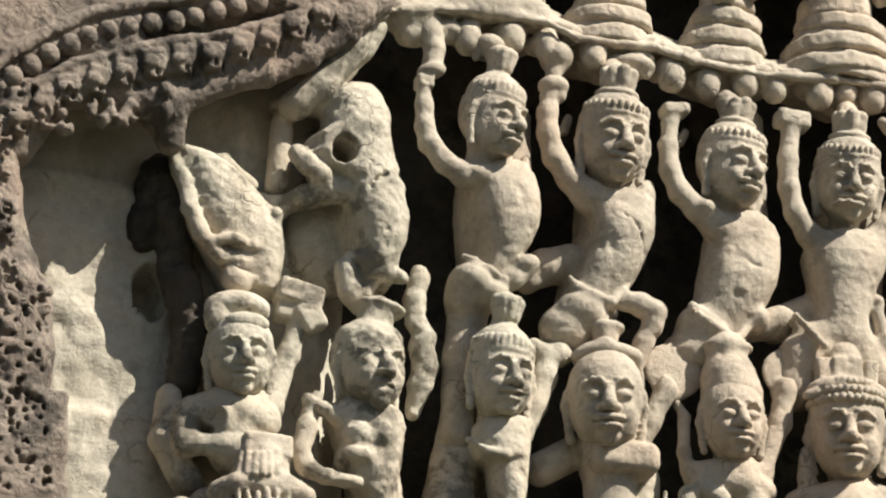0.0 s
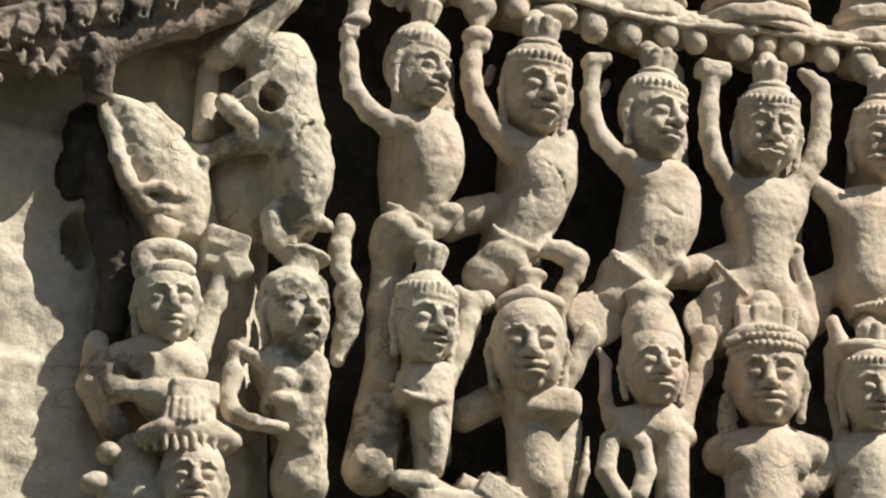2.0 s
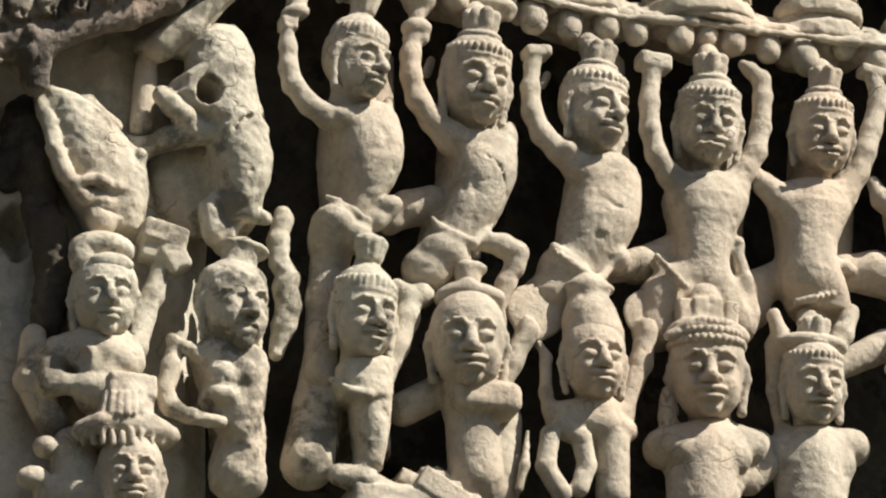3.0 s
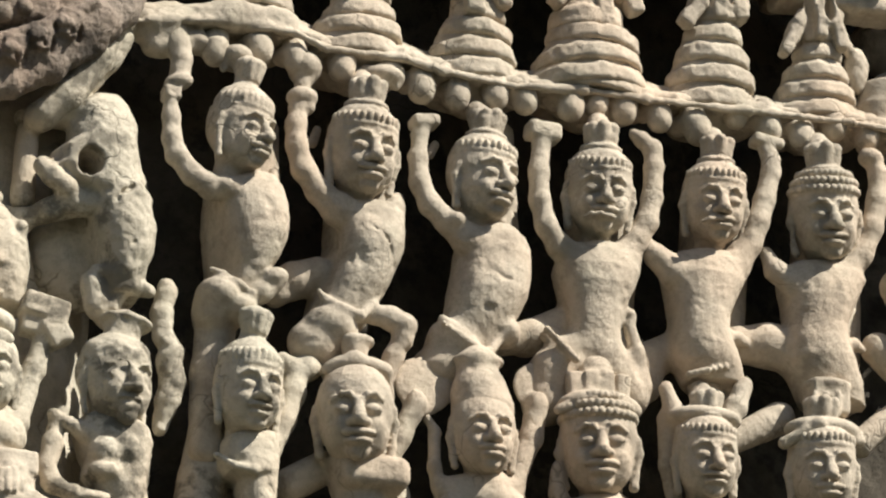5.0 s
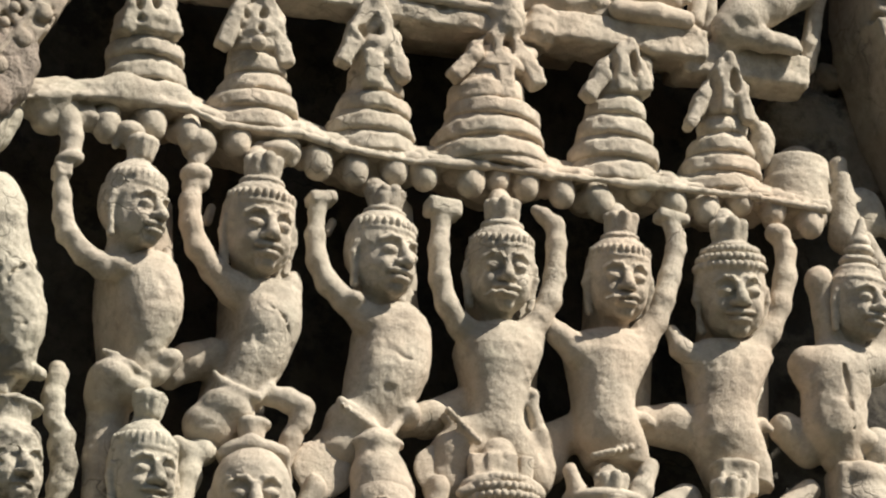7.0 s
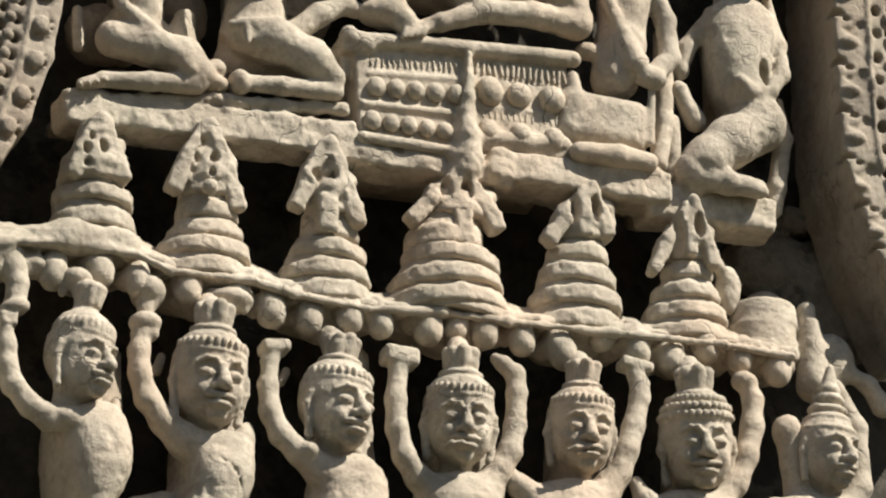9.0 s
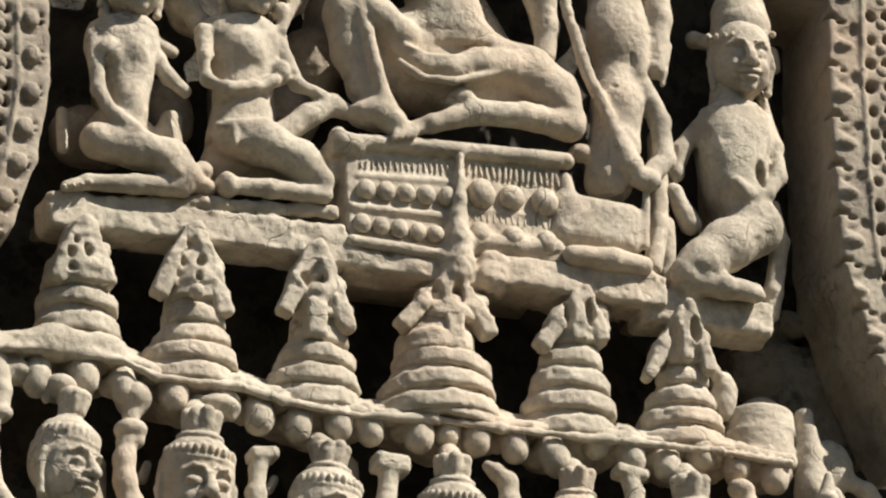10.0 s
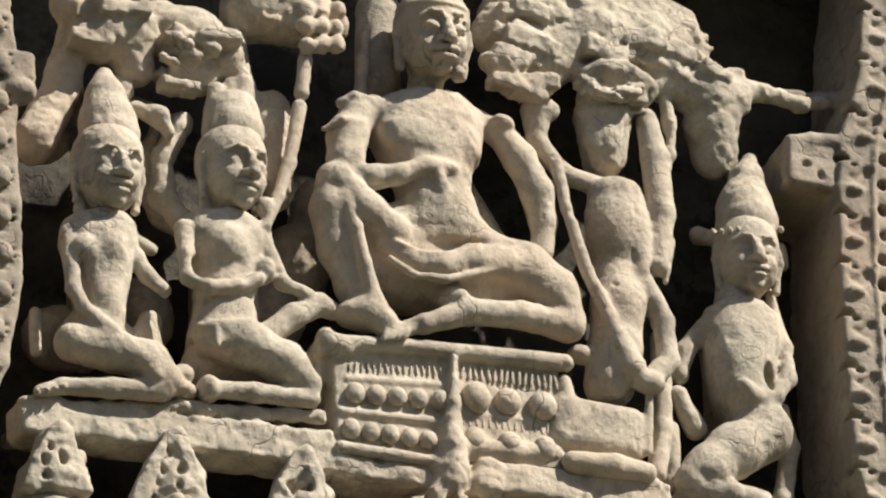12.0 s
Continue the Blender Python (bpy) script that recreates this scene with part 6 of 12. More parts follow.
c = Clay(1.22, 7.83, wear=0.0042, rough=0.0022)
c.limb((0.006, 0.025, -0.011, 0.0736), (0.006, 0.030, 0.030, 0.0652), blend=0.007)
c.limb((0.011, 0.036, 0.046, 0.0668), (0.011, 0.041, 0.086, 0.0591), blend=0.007)
c.limb((0.009, 0.048, 0.100, 0.0565), (0.009, 0.052, 0.138, 0.0500), blend=0.007)
c.limb((0.014, 0.059, 0.154, 0.0445), (0.013, 0.064, 0.189, 0.0394), blend=0.007)
c.limb((0.027, 0.070, 0.204, 0.0377), (0.027, 0.075, 0.237, 0.0334), blend=0.007)
c.drum(0.005, 0.028, -0.023, 0.118, 0.114, 0.021, 0.85, 0.009, 0.004, 2)
c.limb((0.045, -0.062, 0.056, 0.0736), (0.055, -0.062, 0.119, 0.0668), (0.058, -0.062, 0.178, 0.0565), (0.067, -0.062, 0.237, 0.0445), (0.086, -0.062, 0.293, 0.0377), blend=0.007)
c.drum(0.023, 0.083, 0.226, 0.059, 0.055, 0.029, 0.85, 0.011, 0.010, 3)
c.drum(0.027, 0.100, 0.272, 0.045, 0.025, 0.052, 0.8, 0.011, 0.013, -2)
c.limb((0.028, 0.122, 0.295, 0.0183), (0.025, 0.130, 0.308, 0.0159), blend=0.013)
c.egg(0.024, 0.122, 0.232, 0.029, 0.020, 0.027, spin=8, blend=0.007)
c.block(-0.015, 0.117, 0.261, 0.015, 0.022, 0.051, spin=37.5, edge=0.006, blend=0.010)
c.block(-0.055, 0.114, 0.202, 0.019, 0.021, 0.048, spin=32.9, edge=0.010, blend=0.010)
c.limb((-0.019, 0.092, 0.256, 0.0229), (0.035, 0.083, 0.281, 0.0275), blend=0.013)
c.limb((-0.042, 0.083, 0.219, 0.0183), (0.009, 0.070, 0.240, 0.0252), blend=0.015)
c.block(0.039, 0.117, 0.272, 0.015, 0.022, 0.037, spin=-15.8, edge=0.006, blend=0.010)
c.block(0.055, 0.114, 0.227, 0.019, 0.021, 0.037, spin=-12.4, edge=0.010, blend=0.010)
c.limb((0.067, 0.092, 0.274, 0.0229), (0.035, 0.083, 0.281, 0.0275), blend=0.013)
c.limb((0.079, 0.083, 0.245, 0.0183), (0.052, 0.070, 0.248, 0.0252), blend=0.015)
c.block(0.008, 0.069, 0.236, 0.019, 0.069, 0.052, edge=0.009, blend=0.007)
c.egg(-0.018, 0.155, 0.245, 0.012, 0.068, 0.035, blend=0.004, cut=True)
c.egg(0.030, 0.155, 0.252, 0.012, 0.068, 0.035, blend=0.004, cut=True)
cone = carved("tiered_cone", c, SAND, "tiered stone cone with an arched opening at its top", "stone finial", "row of carved tiered cones")
c = Clay(1.22, 7.83, wear=0.0042, rough=0.0022)
c.drum(-0.004, 0.037, -0.010, 0.117, 0.113, 0.022, 0.86, 0.011, 0.010, -5.1)
c.drum(0.006, 0.035, 0.019, 0.110, 0.099, 0.026, 0.84, 0.006, 0.010, 3.8)
c.egg(-0.078, 0.123, -0.071, 0.038, 0.017, 0.007, spin=-6, blend=0.006, cut=True)
carved("tier", c, SAND, parent=cone)
c = Clay(1.22, 7.83, wear=0.0042, rough=0.0022)
c.drum(0.006, 0.049, 0.048, 0.106, 0.102, 0.021, 0.86, 0.011, 0.010, -1.5)
c.drum(0.008, 0.046, 0.074, 0.099, 0.084, 0.025, 0.84, 0.006, 0.010, 1.0)
c.egg(-0.028, 0.127, -0.004, 0.035, 0.017, 0.007, blend=0.006, cut=True)
carved("tier", c, SAND, parent=cone)
c = Clay(1.22, 7.83, wear=0.0042, rough=0.0022)
c.drum(0.009, 0.060, 0.102, 0.090, 0.087, 0.021, 0.86, 0.011, 0.010, 2.1)
c.drum(0.004, 0.058, 0.127, 0.084, 0.066, 0.025, 0.84, 0.006, 0.010, -1.8)
c.egg(0.017, 0.126, 0.061, 0.029, 0.017, 0.007, spin=6, blend=0.006, cut=True)
carved("tier", c, SAND, parent=cone)
c = Clay(1.22, 7.83, wear=0.0042, rough=0.0022)
c.drum(0.006, 0.071, 0.154, 0.071, 0.068, 0.019, 0.86, 0.011, 0.010, -3.3)
c.drum(0.012, 0.069, 0.179, 0.066, 0.056, 0.023, 0.84, 0.006, 0.010, 2.4)
c.egg(-0.036, 0.123, 0.114, 0.023, 0.017, 0.007, spin=-3, blend=0.006, cut=True)
carved("tier", c, SAND, parent=cone)
c = Clay(1.22, 7.83, wear=0.0042, rough=0.0022)
c.drum(0.017, 0.083, 0.203, 0.060, 0.058, 0.018, 0.86, 0.011, 0.010, -5.1)
c.drum(0.027, 0.080, 0.227, 0.056, 0.050, 0.022, 0.84, 0.006, 0.010, 3.8)
c.egg(-0.040, 0.127, 0.164, 0.019, 0.017, 0.007, spin=-6, blend=0.006, cut=True)
carved("tier", c, SAND, parent=cone)

c = Clay(1.48, 7.84, wear=0.0042, rough=0.0022)
c.limb((0.006, 0.025, -0.010, 0.0719), (0.006, 0.030, 0.027, 0.0637), blend=0.007)
c.limb((0.011, 0.036, 0.040, 0.0616), (0.011, 0.041, 0.077, 0.0546), blend=0.007)
c.limb((0.012, 0.048, 0.090, 0.0497), (0.011, 0.052, 0.126, 0.0440), blend=0.007)
c.limb((0.014, 0.059, 0.138, 0.0377), (0.013, 0.064, 0.172, 0.0334), blend=0.007)
c.limb((0.021, 0.070, 0.183, 0.0291), (0.020, 0.075, 0.217, 0.0258), blend=0.007)
c.drum(0.004, 0.028, -0.025, 0.116, 0.111, 0.021, 0.85, 0.009, 0.004, 2)
c.limb((0.047, -0.062, 0.055, 0.0719), (0.057, -0.062, 0.111, 0.0616), (0.063, -0.062, 0.167, 0.0497), (0.070, -0.062, 0.221, 0.0377), (0.082, -0.062, 0.273, 0.0291), blend=0.007)
c.drum(0.017, 0.083, 0.206, 0.046, 0.042, 0.029, 0.85, 0.011, 0.010, 3)
c.drum(0.015, 0.100, 0.256, 0.035, 0.019, 0.056, 0.8, 0.011, 0.013, -2)
c.limb((0.009, 0.122, 0.284, 0.0141), (0.007, 0.130, 0.297, 0.0159), blend=0.013)
c.egg(0.011, 0.122, 0.214, 0.022, 0.020, 0.027, spin=8, blend=0.007)
c.block(-0.034, 0.117, 0.240, 0.012, 0.022, 0.059, spin=30.3, edge=0.006, blend=0.010)
c.block(-0.074, 0.114, 0.161, 0.015, 0.021, 0.057, spin=26.3, edge=0.010, blend=0.010)
c.limb((-0.037, 0.092, 0.225, 0.0183), (0.023, 0.083, 0.266, 0.0220), blend=0.013)
c.limb((-0.060, 0.083, 0.174, 0.0147), (-0.003, 0.070, 0.215, 0.0202), blend=0.015)
c.block(0.022, 0.117, 0.251, 0.012, 0.022, 0.046, spin=-13.6, edge=0.006, blend=0.010)
c.block(0.040, 0.114, 0.188, 0.015, 0.021, 0.046, spin=-10.5, edge=0.010, blend=0.010)
c.limb((0.052, 0.092, 0.244, 0.0183), (0.023, 0.083, 0.266, 0.0220), blend=0.013)
c.limb((0.065, 0.083, 0.202, 0.0147), (0.042, 0.070, 0.224, 0.0202), blend=0.015)
c.block(-0.004, 0.069, 0.219, 0.015, 0.069, 0.056, edge=0.009, blend=0.007)
c.egg(-0.033, 0.155, 0.230, 0.012, 0.068, 0.035, blend=0.004, cut=True)
c.egg(0.016, 0.155, 0.237, 0.012, 0.068, 0.035, blend=0.004, cut=True)
c.egg(0.108, 0.056, 0.126, 0.029, 0.032, 0.060)
c.limb((0.033, 0.083, 0.302, 0.0098), (0.053, 0.083, 0.236, 0.0110), (0.085, 0.075, 0.169, 0.0147))
cone = carved("tiered_cone", c, SAND, "tiered stone cone with slender struts and a broken flank", "stone finial", "row of carved tiered cones")
c = Clay(1.48, 7.84, wear=0.0042, rough=0.0022)
c.drum(-0.004, 0.037, -0.010, 0.115, 0.110, 0.020, 0.86, 0.011, 0.010, -5.1)
c.drum(0.006, 0.035, 0.016, 0.107, 0.092, 0.024, 0.84, 0.006, 0.010, 3.8)
c.egg(-0.080, 0.121, -0.069, 0.037, 0.017, 0.007, spin=-6, blend=0.006, cut=True)
carved("tier", c, SAND, parent=cone)
c = Clay(1.48, 7.84, wear=0.0042, rough=0.0022)
c.drum(0.006, 0.049, 0.041, 0.098, 0.094, 0.020, 0.86, 0.011, 0.010, -1.5)
c.drum(0.008, 0.046, 0.066, 0.092, 0.074, 0.024, 0.84, 0.006, 0.010, 1.0)
c.egg(-0.028, 0.121, -0.007, 0.032, 0.017, 0.007, blend=0.006, cut=True)
carved("tier", c, SAND, parent=cone)
c = Clay(1.48, 7.84, wear=0.0042, rough=0.0022)
c.drum(0.004, 0.060, 0.090, 0.079, 0.076, 0.019, 0.86, 0.011, 0.010, -3.3)
c.drum(0.010, 0.058, 0.115, 0.074, 0.056, 0.023, 0.84, 0.006, 0.010, 2.4)
c.egg(-0.042, 0.118, 0.047, 0.026, 0.017, 0.007, spin=-3, blend=0.006, cut=True)
carved("tier", c, SAND, parent=cone)
c = Clay(1.48, 7.84, wear=0.0042, rough=0.0022)
c.drum(0.006, 0.071, 0.138, 0.060, 0.058, 0.018, 0.86, 0.011, 0.010, -3.3)
c.drum(0.012, 0.069, 0.162, 0.056, 0.043, 0.022, 0.84, 0.006, 0.010, 2.4)
c.egg(-0.034, 0.115, 0.102, 0.019, 0.017, 0.007, spin=-3, blend=0.006, cut=True)
carved("tier", c, SAND, parent=cone)
c = Clay(1.48, 7.84, wear=0.0042, rough=0.0022)
c.drum(0.010, 0.083, 0.183, 0.046, 0.045, 0.018, 0.86, 0.011, 0.010, -5.1)
c.drum(0.020, 0.080, 0.207, 0.043, 0.039, 0.022, 0.84, 0.006, 0.010, 3.8)
c.egg(-0.044, 0.117, 0.149, 0.015, 0.017, 0.007, spin=-6, blend=0.006, cut=True)
carved("tier", c, SAND, parent=cone)

c = Clay(1.67, 7.86)
c.drum(0.005, 0.050, 0.052, 0.079, 0.074, 0.029, 0.85, 0.009, 0.004, 0)
c.drum(-0.002, 0.050, -0.004, 0.076, 0.079, 0.032, 0.85, 0.009, 0.004, 0)
c.drum(-0.008, 0.050, -0.052, 0.074, 0.079, 0.027, 0.85, 0.009, 0.004, 0)
c.limb((0.053, -0.050, 0.111, 0.0563), (0.039, -0.050, -0.001, 0.0563))
c.limb((0.103, 0.062, 0.081, 0.0220), (0.111, 0.062, -0.015, 0.0318), (0.112, 0.062, -0.096, 0.0416), blend=0.010)
c.limb((0.053, 0.119, 0.048, 0.0037), (0.048, 0.122, -0.091, 0.0049), blend=0.004, cut=True)
c.limb((0.189, 0.050, -0.046, 0.0171), (0.242, 0.062, -0.079, 0.0196), (0.276, 0.056, -0.126, 0.0245))
c.egg(0.163, 0.050, -0.029, 0.052, 0.037, 0.066)
carved("broken_cone", c, SAND, "broken drum of a tiered stone cone", "stone finial", "row of carved tiered cones")


# the platform, the throne and those who sit on it
c = Clay(0.87, 8.2, grain=0.005, wear=0.0055, rough=0.003)
c.block(-0.491, 0.073, -0.028, 0.331, 0.047, 0.040, spin=-1.5, edge=0.011, blend=0.007)
c.block(-0.465, -0.044, 0.035, 0.316, 0.094, 0.015, spin=-1.5, edge=0.007, blend=0.007)
c.block(-0.004, 0.073, -0.058, 0.208, 0.047, 0.022, spin=1, edge=0.009, blend=0.007)
c.block(-0.025, 0.012, -0.020, 0.202, 0.103, 0.018, spin=1, edge=0.009, blend=0.007)
c.block(0.355, 0.080, -0.035, 0.217, 0.050, 0.037, edge=0.011, blend=0.007)
c.block(0.391, -0.044, 0.029, 0.217, 0.094, 0.015, edge=0.007, blend=0.007)
c.block(0.674, 0.063, -0.055, 0.154, 0.047, 0.043, edge=0.013, blend=0.007)
c.block(0.703, -0.044, -0.002, 0.139, 0.094, 0.015, edge=0.009, blend=0.007)
c.limb((0.471, 0.016, 0.060, 0.0177), (0.560, 0.016, 0.051, 0.0161))
c.limb((0.622, -0.121, 0.127, 0.0138))
c.limb((0.429, 0.110, 0.008, 0.0253), (0.517, 0.110, -0.000, 0.0230), blend=0.025)
c.block(0.262, 0.040, -0.022, 0.101, 0.075, 0.018, spin=2, edge=0.009, blend=0.007)
c.limb((-0.784, 0.100, -0.019, 0.0166), (-0.509, 0.105, 0.024, 0.0166), (-0.191, 0.105, 0.049, 0.0166), blend=0.006)
c.limb((-0.754, 0.115, -0.105, 0.0059), (-0.371, 0.120, -0.071, 0.0059), blend=0.005, cut=True)
carved("stone_platform", c, SAND, "long stone slab with a chipped lower lip carrying the seated figures", "platform")

c = Clay(0.99, 8.35)
c.block(-0.028, -0.026, -0.028, 0.252, 0.144, 0.129, spin=-2, edge=0.009, blend=0.007)
c.block(-0.268, -0.025, 0.039, 0.038, 0.125, 0.052, edge=0.009, blend=0.007)
c.limb((-0.294, 0.122, 0.065, 0.0178), (-0.140, 0.128, 0.079, 0.0166), (0.228, 0.122, 0.097, 0.0202), blend=0.007)
c.limb((-0.294, 0.122, 0.076, 0.0214), (-0.251, 0.122, 0.056, 0.0166), blend=0.007)
c.limb((-0.250, 0.115, -0.008, 0.0083), (-0.026, 0.115, 0.009, 0.0083), blend=0.005)
c.limb((-0.266, 0.117, -0.085, 0.0107), (-0.043, 0.117, -0.078, 0.0107), blend=0.005)
c.limb((-0.271, 0.122, -0.169, 0.0131), (-0.074, 0.122, -0.172, 0.0131), blend=0.005)
c.limb((-0.019, 0.130, 0.075, 0.0071), (-0.025, 0.125, -0.029, 0.0154), (-0.033, 0.117, -0.131, 0.0332), (-0.035, 0.113, -0.181, 0.0451), blend=0.010)
c.limb((-0.009, 0.115, -0.050, 0.0071), (0.217, 0.115, -0.042, 0.0071), blend=0.005)
c.limb((0.008, 0.110, -0.124, 0.0214), (0.107, 0.113, -0.121, 0.0214), (0.197, 0.110, -0.111, 0.0214), blend=0.010)
c.block(-0.278, 0.092, 0.058, 0.035, 0.037, 0.021, edge=0.009, blend=0.007)
throne = carved("stone_throne", c, SAND, "stone throne with carved petal and comb mouldings", "throne")

row_of(throne, "petal", PETAL, (0.754, -0.113, 8.311), (0.939, -0.113, 8.321), 5, 1.02)
row_of(throne, "petal", PETAL, (0.742, -0.115, 8.227), (0.909, -0.115, 8.226), 5, 0.95)
row_of(throne, "petal", PETAL, (1.017, -0.107, 8.343), (1.162, -0.107, 8.344), 3, 1.5)
row_of(throne, "petal", PETAL, (1.013, -0.105, 8.247), (1.164, -0.105, 8.248), 3, 1.3)
row_of(throne, "comb_tooth", TOOTH, (0.993, -0.115, 8.394), (1.212, -0.115, 8.397), 17, 0.95)
row_of(throne, "comb_tooth", TOOTH, (0.990, -0.113, 8.285), (1.176, -0.113, 8.291), 14, 0.7)
row_of(throne, "comb_tooth", TOOTH, (0.746, -0.117, 8.368), (0.958, -0.117, 8.387), 17, 0.55)
c = Clay(0.99, 8.77)
c.head(-0.034, 0.138, 0.406, 0.1799, 2, 14, 0, "tall")
c.limb((-0.104, 0.000, 0.531, 0.0480), (-0.111, 0.000, 0.350, 0.0480))
c.limb((-0.153, 0.050, 0.438, 0.0072), (-0.166, 0.055, 0.364, 0.0132), (-0.174, 0.060, 0.285, 0.0144), blend=0.01)
c.egg(0.011, 0.150, 0.313, 0.016, 0.018, 0.019, blend=0.006)
c.trunk((-0.031, 0.090, 0.278, 0.071, 0.050), (-0.038, 0.085, 0.258, 0.105, 0.066), (-0.043, 0.085, 0.218, 0.127, 0.074), (-0.044, 0.085, 0.178, 0.123, 0.078), (-0.039, 0.085, 0.135, 0.109, 0.078), (-0.038, 0.085, 0.097, 0.089, 0.074), (-0.030, 0.085, 0.052, 0.076, 0.074), (-0.025, 0.085, -0.001, 0.089, 0.076), (-0.013, 0.085, -0.046, 0.108, 0.078), (0.017, 0.080, -0.078, 0.125, 0.074))
c.trunk((0.016, -0.060, 0.336, 0.103, 0.100), (0.022, -0.060, 0.173, 0.064, 0.100), (0.079, -0.060, 0.005, 0.115, 0.100))
c.limb((-0.163, 0.100, 0.230, 0.0268), (-0.199, 0.100, 0.204, 0.0360), (-0.225, 0.105, 0.149, 0.0432), (-0.234, 0.115, 0.082, 0.0384), (-0.226, 0.125, 0.049, 0.0268), blend=0.012)
c.limb((-0.238, 0.110, 0.222, 0.0120), (-0.211, 0.120, 0.235, 0.0134), (-0.177, 0.120, 0.228, 0.0132), blend=0.006)
c.limb((-0.283, 0.130, 0.142, 0.0072), (-0.251, 0.145, 0.160, 0.0096), (-0.206, 0.140, 0.163, 0.0084), blend=0.005)
c.limb((-0.229, 0.130, 0.041, 0.0258), (-0.185, 0.140, 0.038, 0.0258), (-0.133, 0.150, 0.049, 0.0237), (-0.071, 0.155, 0.077, 0.0196), (-0.017, 0.155, 0.076, 0.0155), blend=0.01)
c.limb((-0.052, 0.160, 0.068, 0.0144), (-0.041, 0.160, 0.029, 0.0120), (-0.035, 0.150, -0.020, 0.0072), blend=0.008)
c.egg(-0.102, 0.130, 0.156, 0.055, 0.030, 0.041, blend=0.02)
c.egg(0.021, 0.130, 0.153, 0.036, 0.030, 0.043, spin=-20, blend=0.015)
c.limb((-0.153, 0.165, 0.155, 0.0024), (-0.099, 0.170, 0.151, 0.0024), (-0.050, 0.170, 0.119, 0.0024), (-0.017, 0.165, 0.122, 0.0024), blend=0.003, cut=True)
c.egg(-0.023, 0.120, -0.002, 0.058, 0.045, 0.053, blend=0.02)
c.egg(-0.048, 0.170, -0.057, 0.006, 0.012, 0.007, blend=0.003, cut=True)
c.limb((-0.265, 0.120, 0.030, 0.0360), (-0.266, 0.110, -0.034, 0.0456), (-0.248, 0.100, -0.119, 0.0456), (-0.218, 0.100, -0.200, 0.0408), (-0.195, 0.110, -0.257, 0.0408), blend=0.015)
c.limb((-0.253, 0.140, 0.021, 0.0268), (-0.203, 0.145, -0.045, 0.0360), (-0.140, 0.140, -0.089, 0.0360), blend=0.015)
c.limb((-0.251, 0.150, -0.027, 0.0144), (-0.233, 0.155, -0.093, 0.0134), (-0.214, 0.155, -0.182, 0.0134), (-0.197, 0.150, -0.248, 0.0165), blend=0.01)
c.limb((-0.199, 0.130, -0.268, 0.0360), (-0.171, 0.135, -0.298, 0.0268), (-0.160, 0.135, -0.320, 0.0206), blend=0.012)
c.egg(-0.212, 0.115, -0.278, 0.058, 0.045, 0.031, blend=0.015)
c.limb((-0.154, 0.140, -0.122, 0.0206), (-0.112, 0.155, -0.155, 0.0248), (-0.046, 0.160, -0.160, 0.0268), (0.026, 0.155, -0.132, 0.0360), (0.095, 0.140, -0.124, 0.0408), blend=0.012)
c.limb((-0.161, 0.190, -0.131, 0.0036), (-0.108, 0.195, -0.151, 0.0036), (-0.053, 0.195, -0.148, 0.0036), (0.020, 0.180, -0.107, 0.0036), blend=0.004, cut=True)
c.limb((-0.165, 0.165, -0.163, 0.0072), (-0.118, 0.182, -0.203, 0.0096), (-0.051, 0.185, -0.203, 0.0096), (0.029, 0.175, -0.169, 0.0084), (0.097, 0.165, -0.137, 0.0060), blend=0.004)
c.limb((-0.151, 0.165, -0.122, 0.0060), (-0.102, 0.178, -0.145, 0.0072), (-0.046, 0.180, -0.143, 0.0072), (0.026, 0.165, -0.103, 0.0060), blend=0.005)
c.limb((0.081, 0.100, -0.085, 0.0504), (0.151, 0.110, -0.115, 0.0600), (0.210, 0.115, -0.159, 0.0552), (0.241, 0.115, -0.214, 0.0408), blend=0.02)
c.limb((0.243, 0.120, -0.233, 0.0360), (0.127, 0.140, -0.235, 0.0289), (0.012, 0.145, -0.248, 0.0278), (-0.087, 0.140, -0.290, 0.0206), (-0.147, 0.135, -0.315, 0.0155), blend=0.01)
c.egg(-0.020, 0.130, -0.216, 0.036, 0.040, 0.024, spin=-20, blend=0.015)
c.limb((-0.173, 0.150, -0.329, 0.0084), (-0.179, 0.150, -0.343, 0.0072), blend=0.004)
c.limb((-0.158, 0.150, -0.326, 0.0084), (-0.164, 0.150, -0.340, 0.0072), blend=0.004)
c.limb((-0.143, 0.150, -0.322, 0.0084), (-0.149, 0.150, -0.336, 0.0072), blend=0.004)
c.limb((-0.129, 0.150, -0.318, 0.0084), (-0.134, 0.150, -0.332, 0.0072), blend=0.004)
c.egg(-0.017, 0.070, -0.165, 0.192, 0.065, 0.058, blend=0.02)
c.egg(-0.097, 0.075, -0.088, 0.132, 0.065, 0.096, spin=20, blend=0.03)
c.egg(-0.157, 0.050, -0.117, 0.084, 0.060, 0.096, blend=0.02)
c.limb((0.069, 0.168, -0.163, 0.0019), (0.057, 0.168, -0.211, 0.0019), blend=0.002, cut=True)
c.limb((0.082, 0.168, -0.167, 0.0019), (0.069, 0.168, -0.213, 0.0019), blend=0.002, cut=True)
c.limb((0.094, 0.168, -0.172, 0.0019), (0.082, 0.168, -0.215, 0.0019), blend=0.002, cut=True)
c.limb((0.106, 0.168, -0.177, 0.0019), (0.094, 0.168, -0.217, 0.0019), blend=0.002, cut=True)
c.limb((0.118, 0.168, -0.181, 0.0019), (0.107, 0.168, -0.219, 0.0019), blend=0.002, cut=True)
c.limb((0.131, 0.168, -0.186, 0.0019), (0.119, 0.168, -0.221, 0.0019), blend=0.002, cut=True)
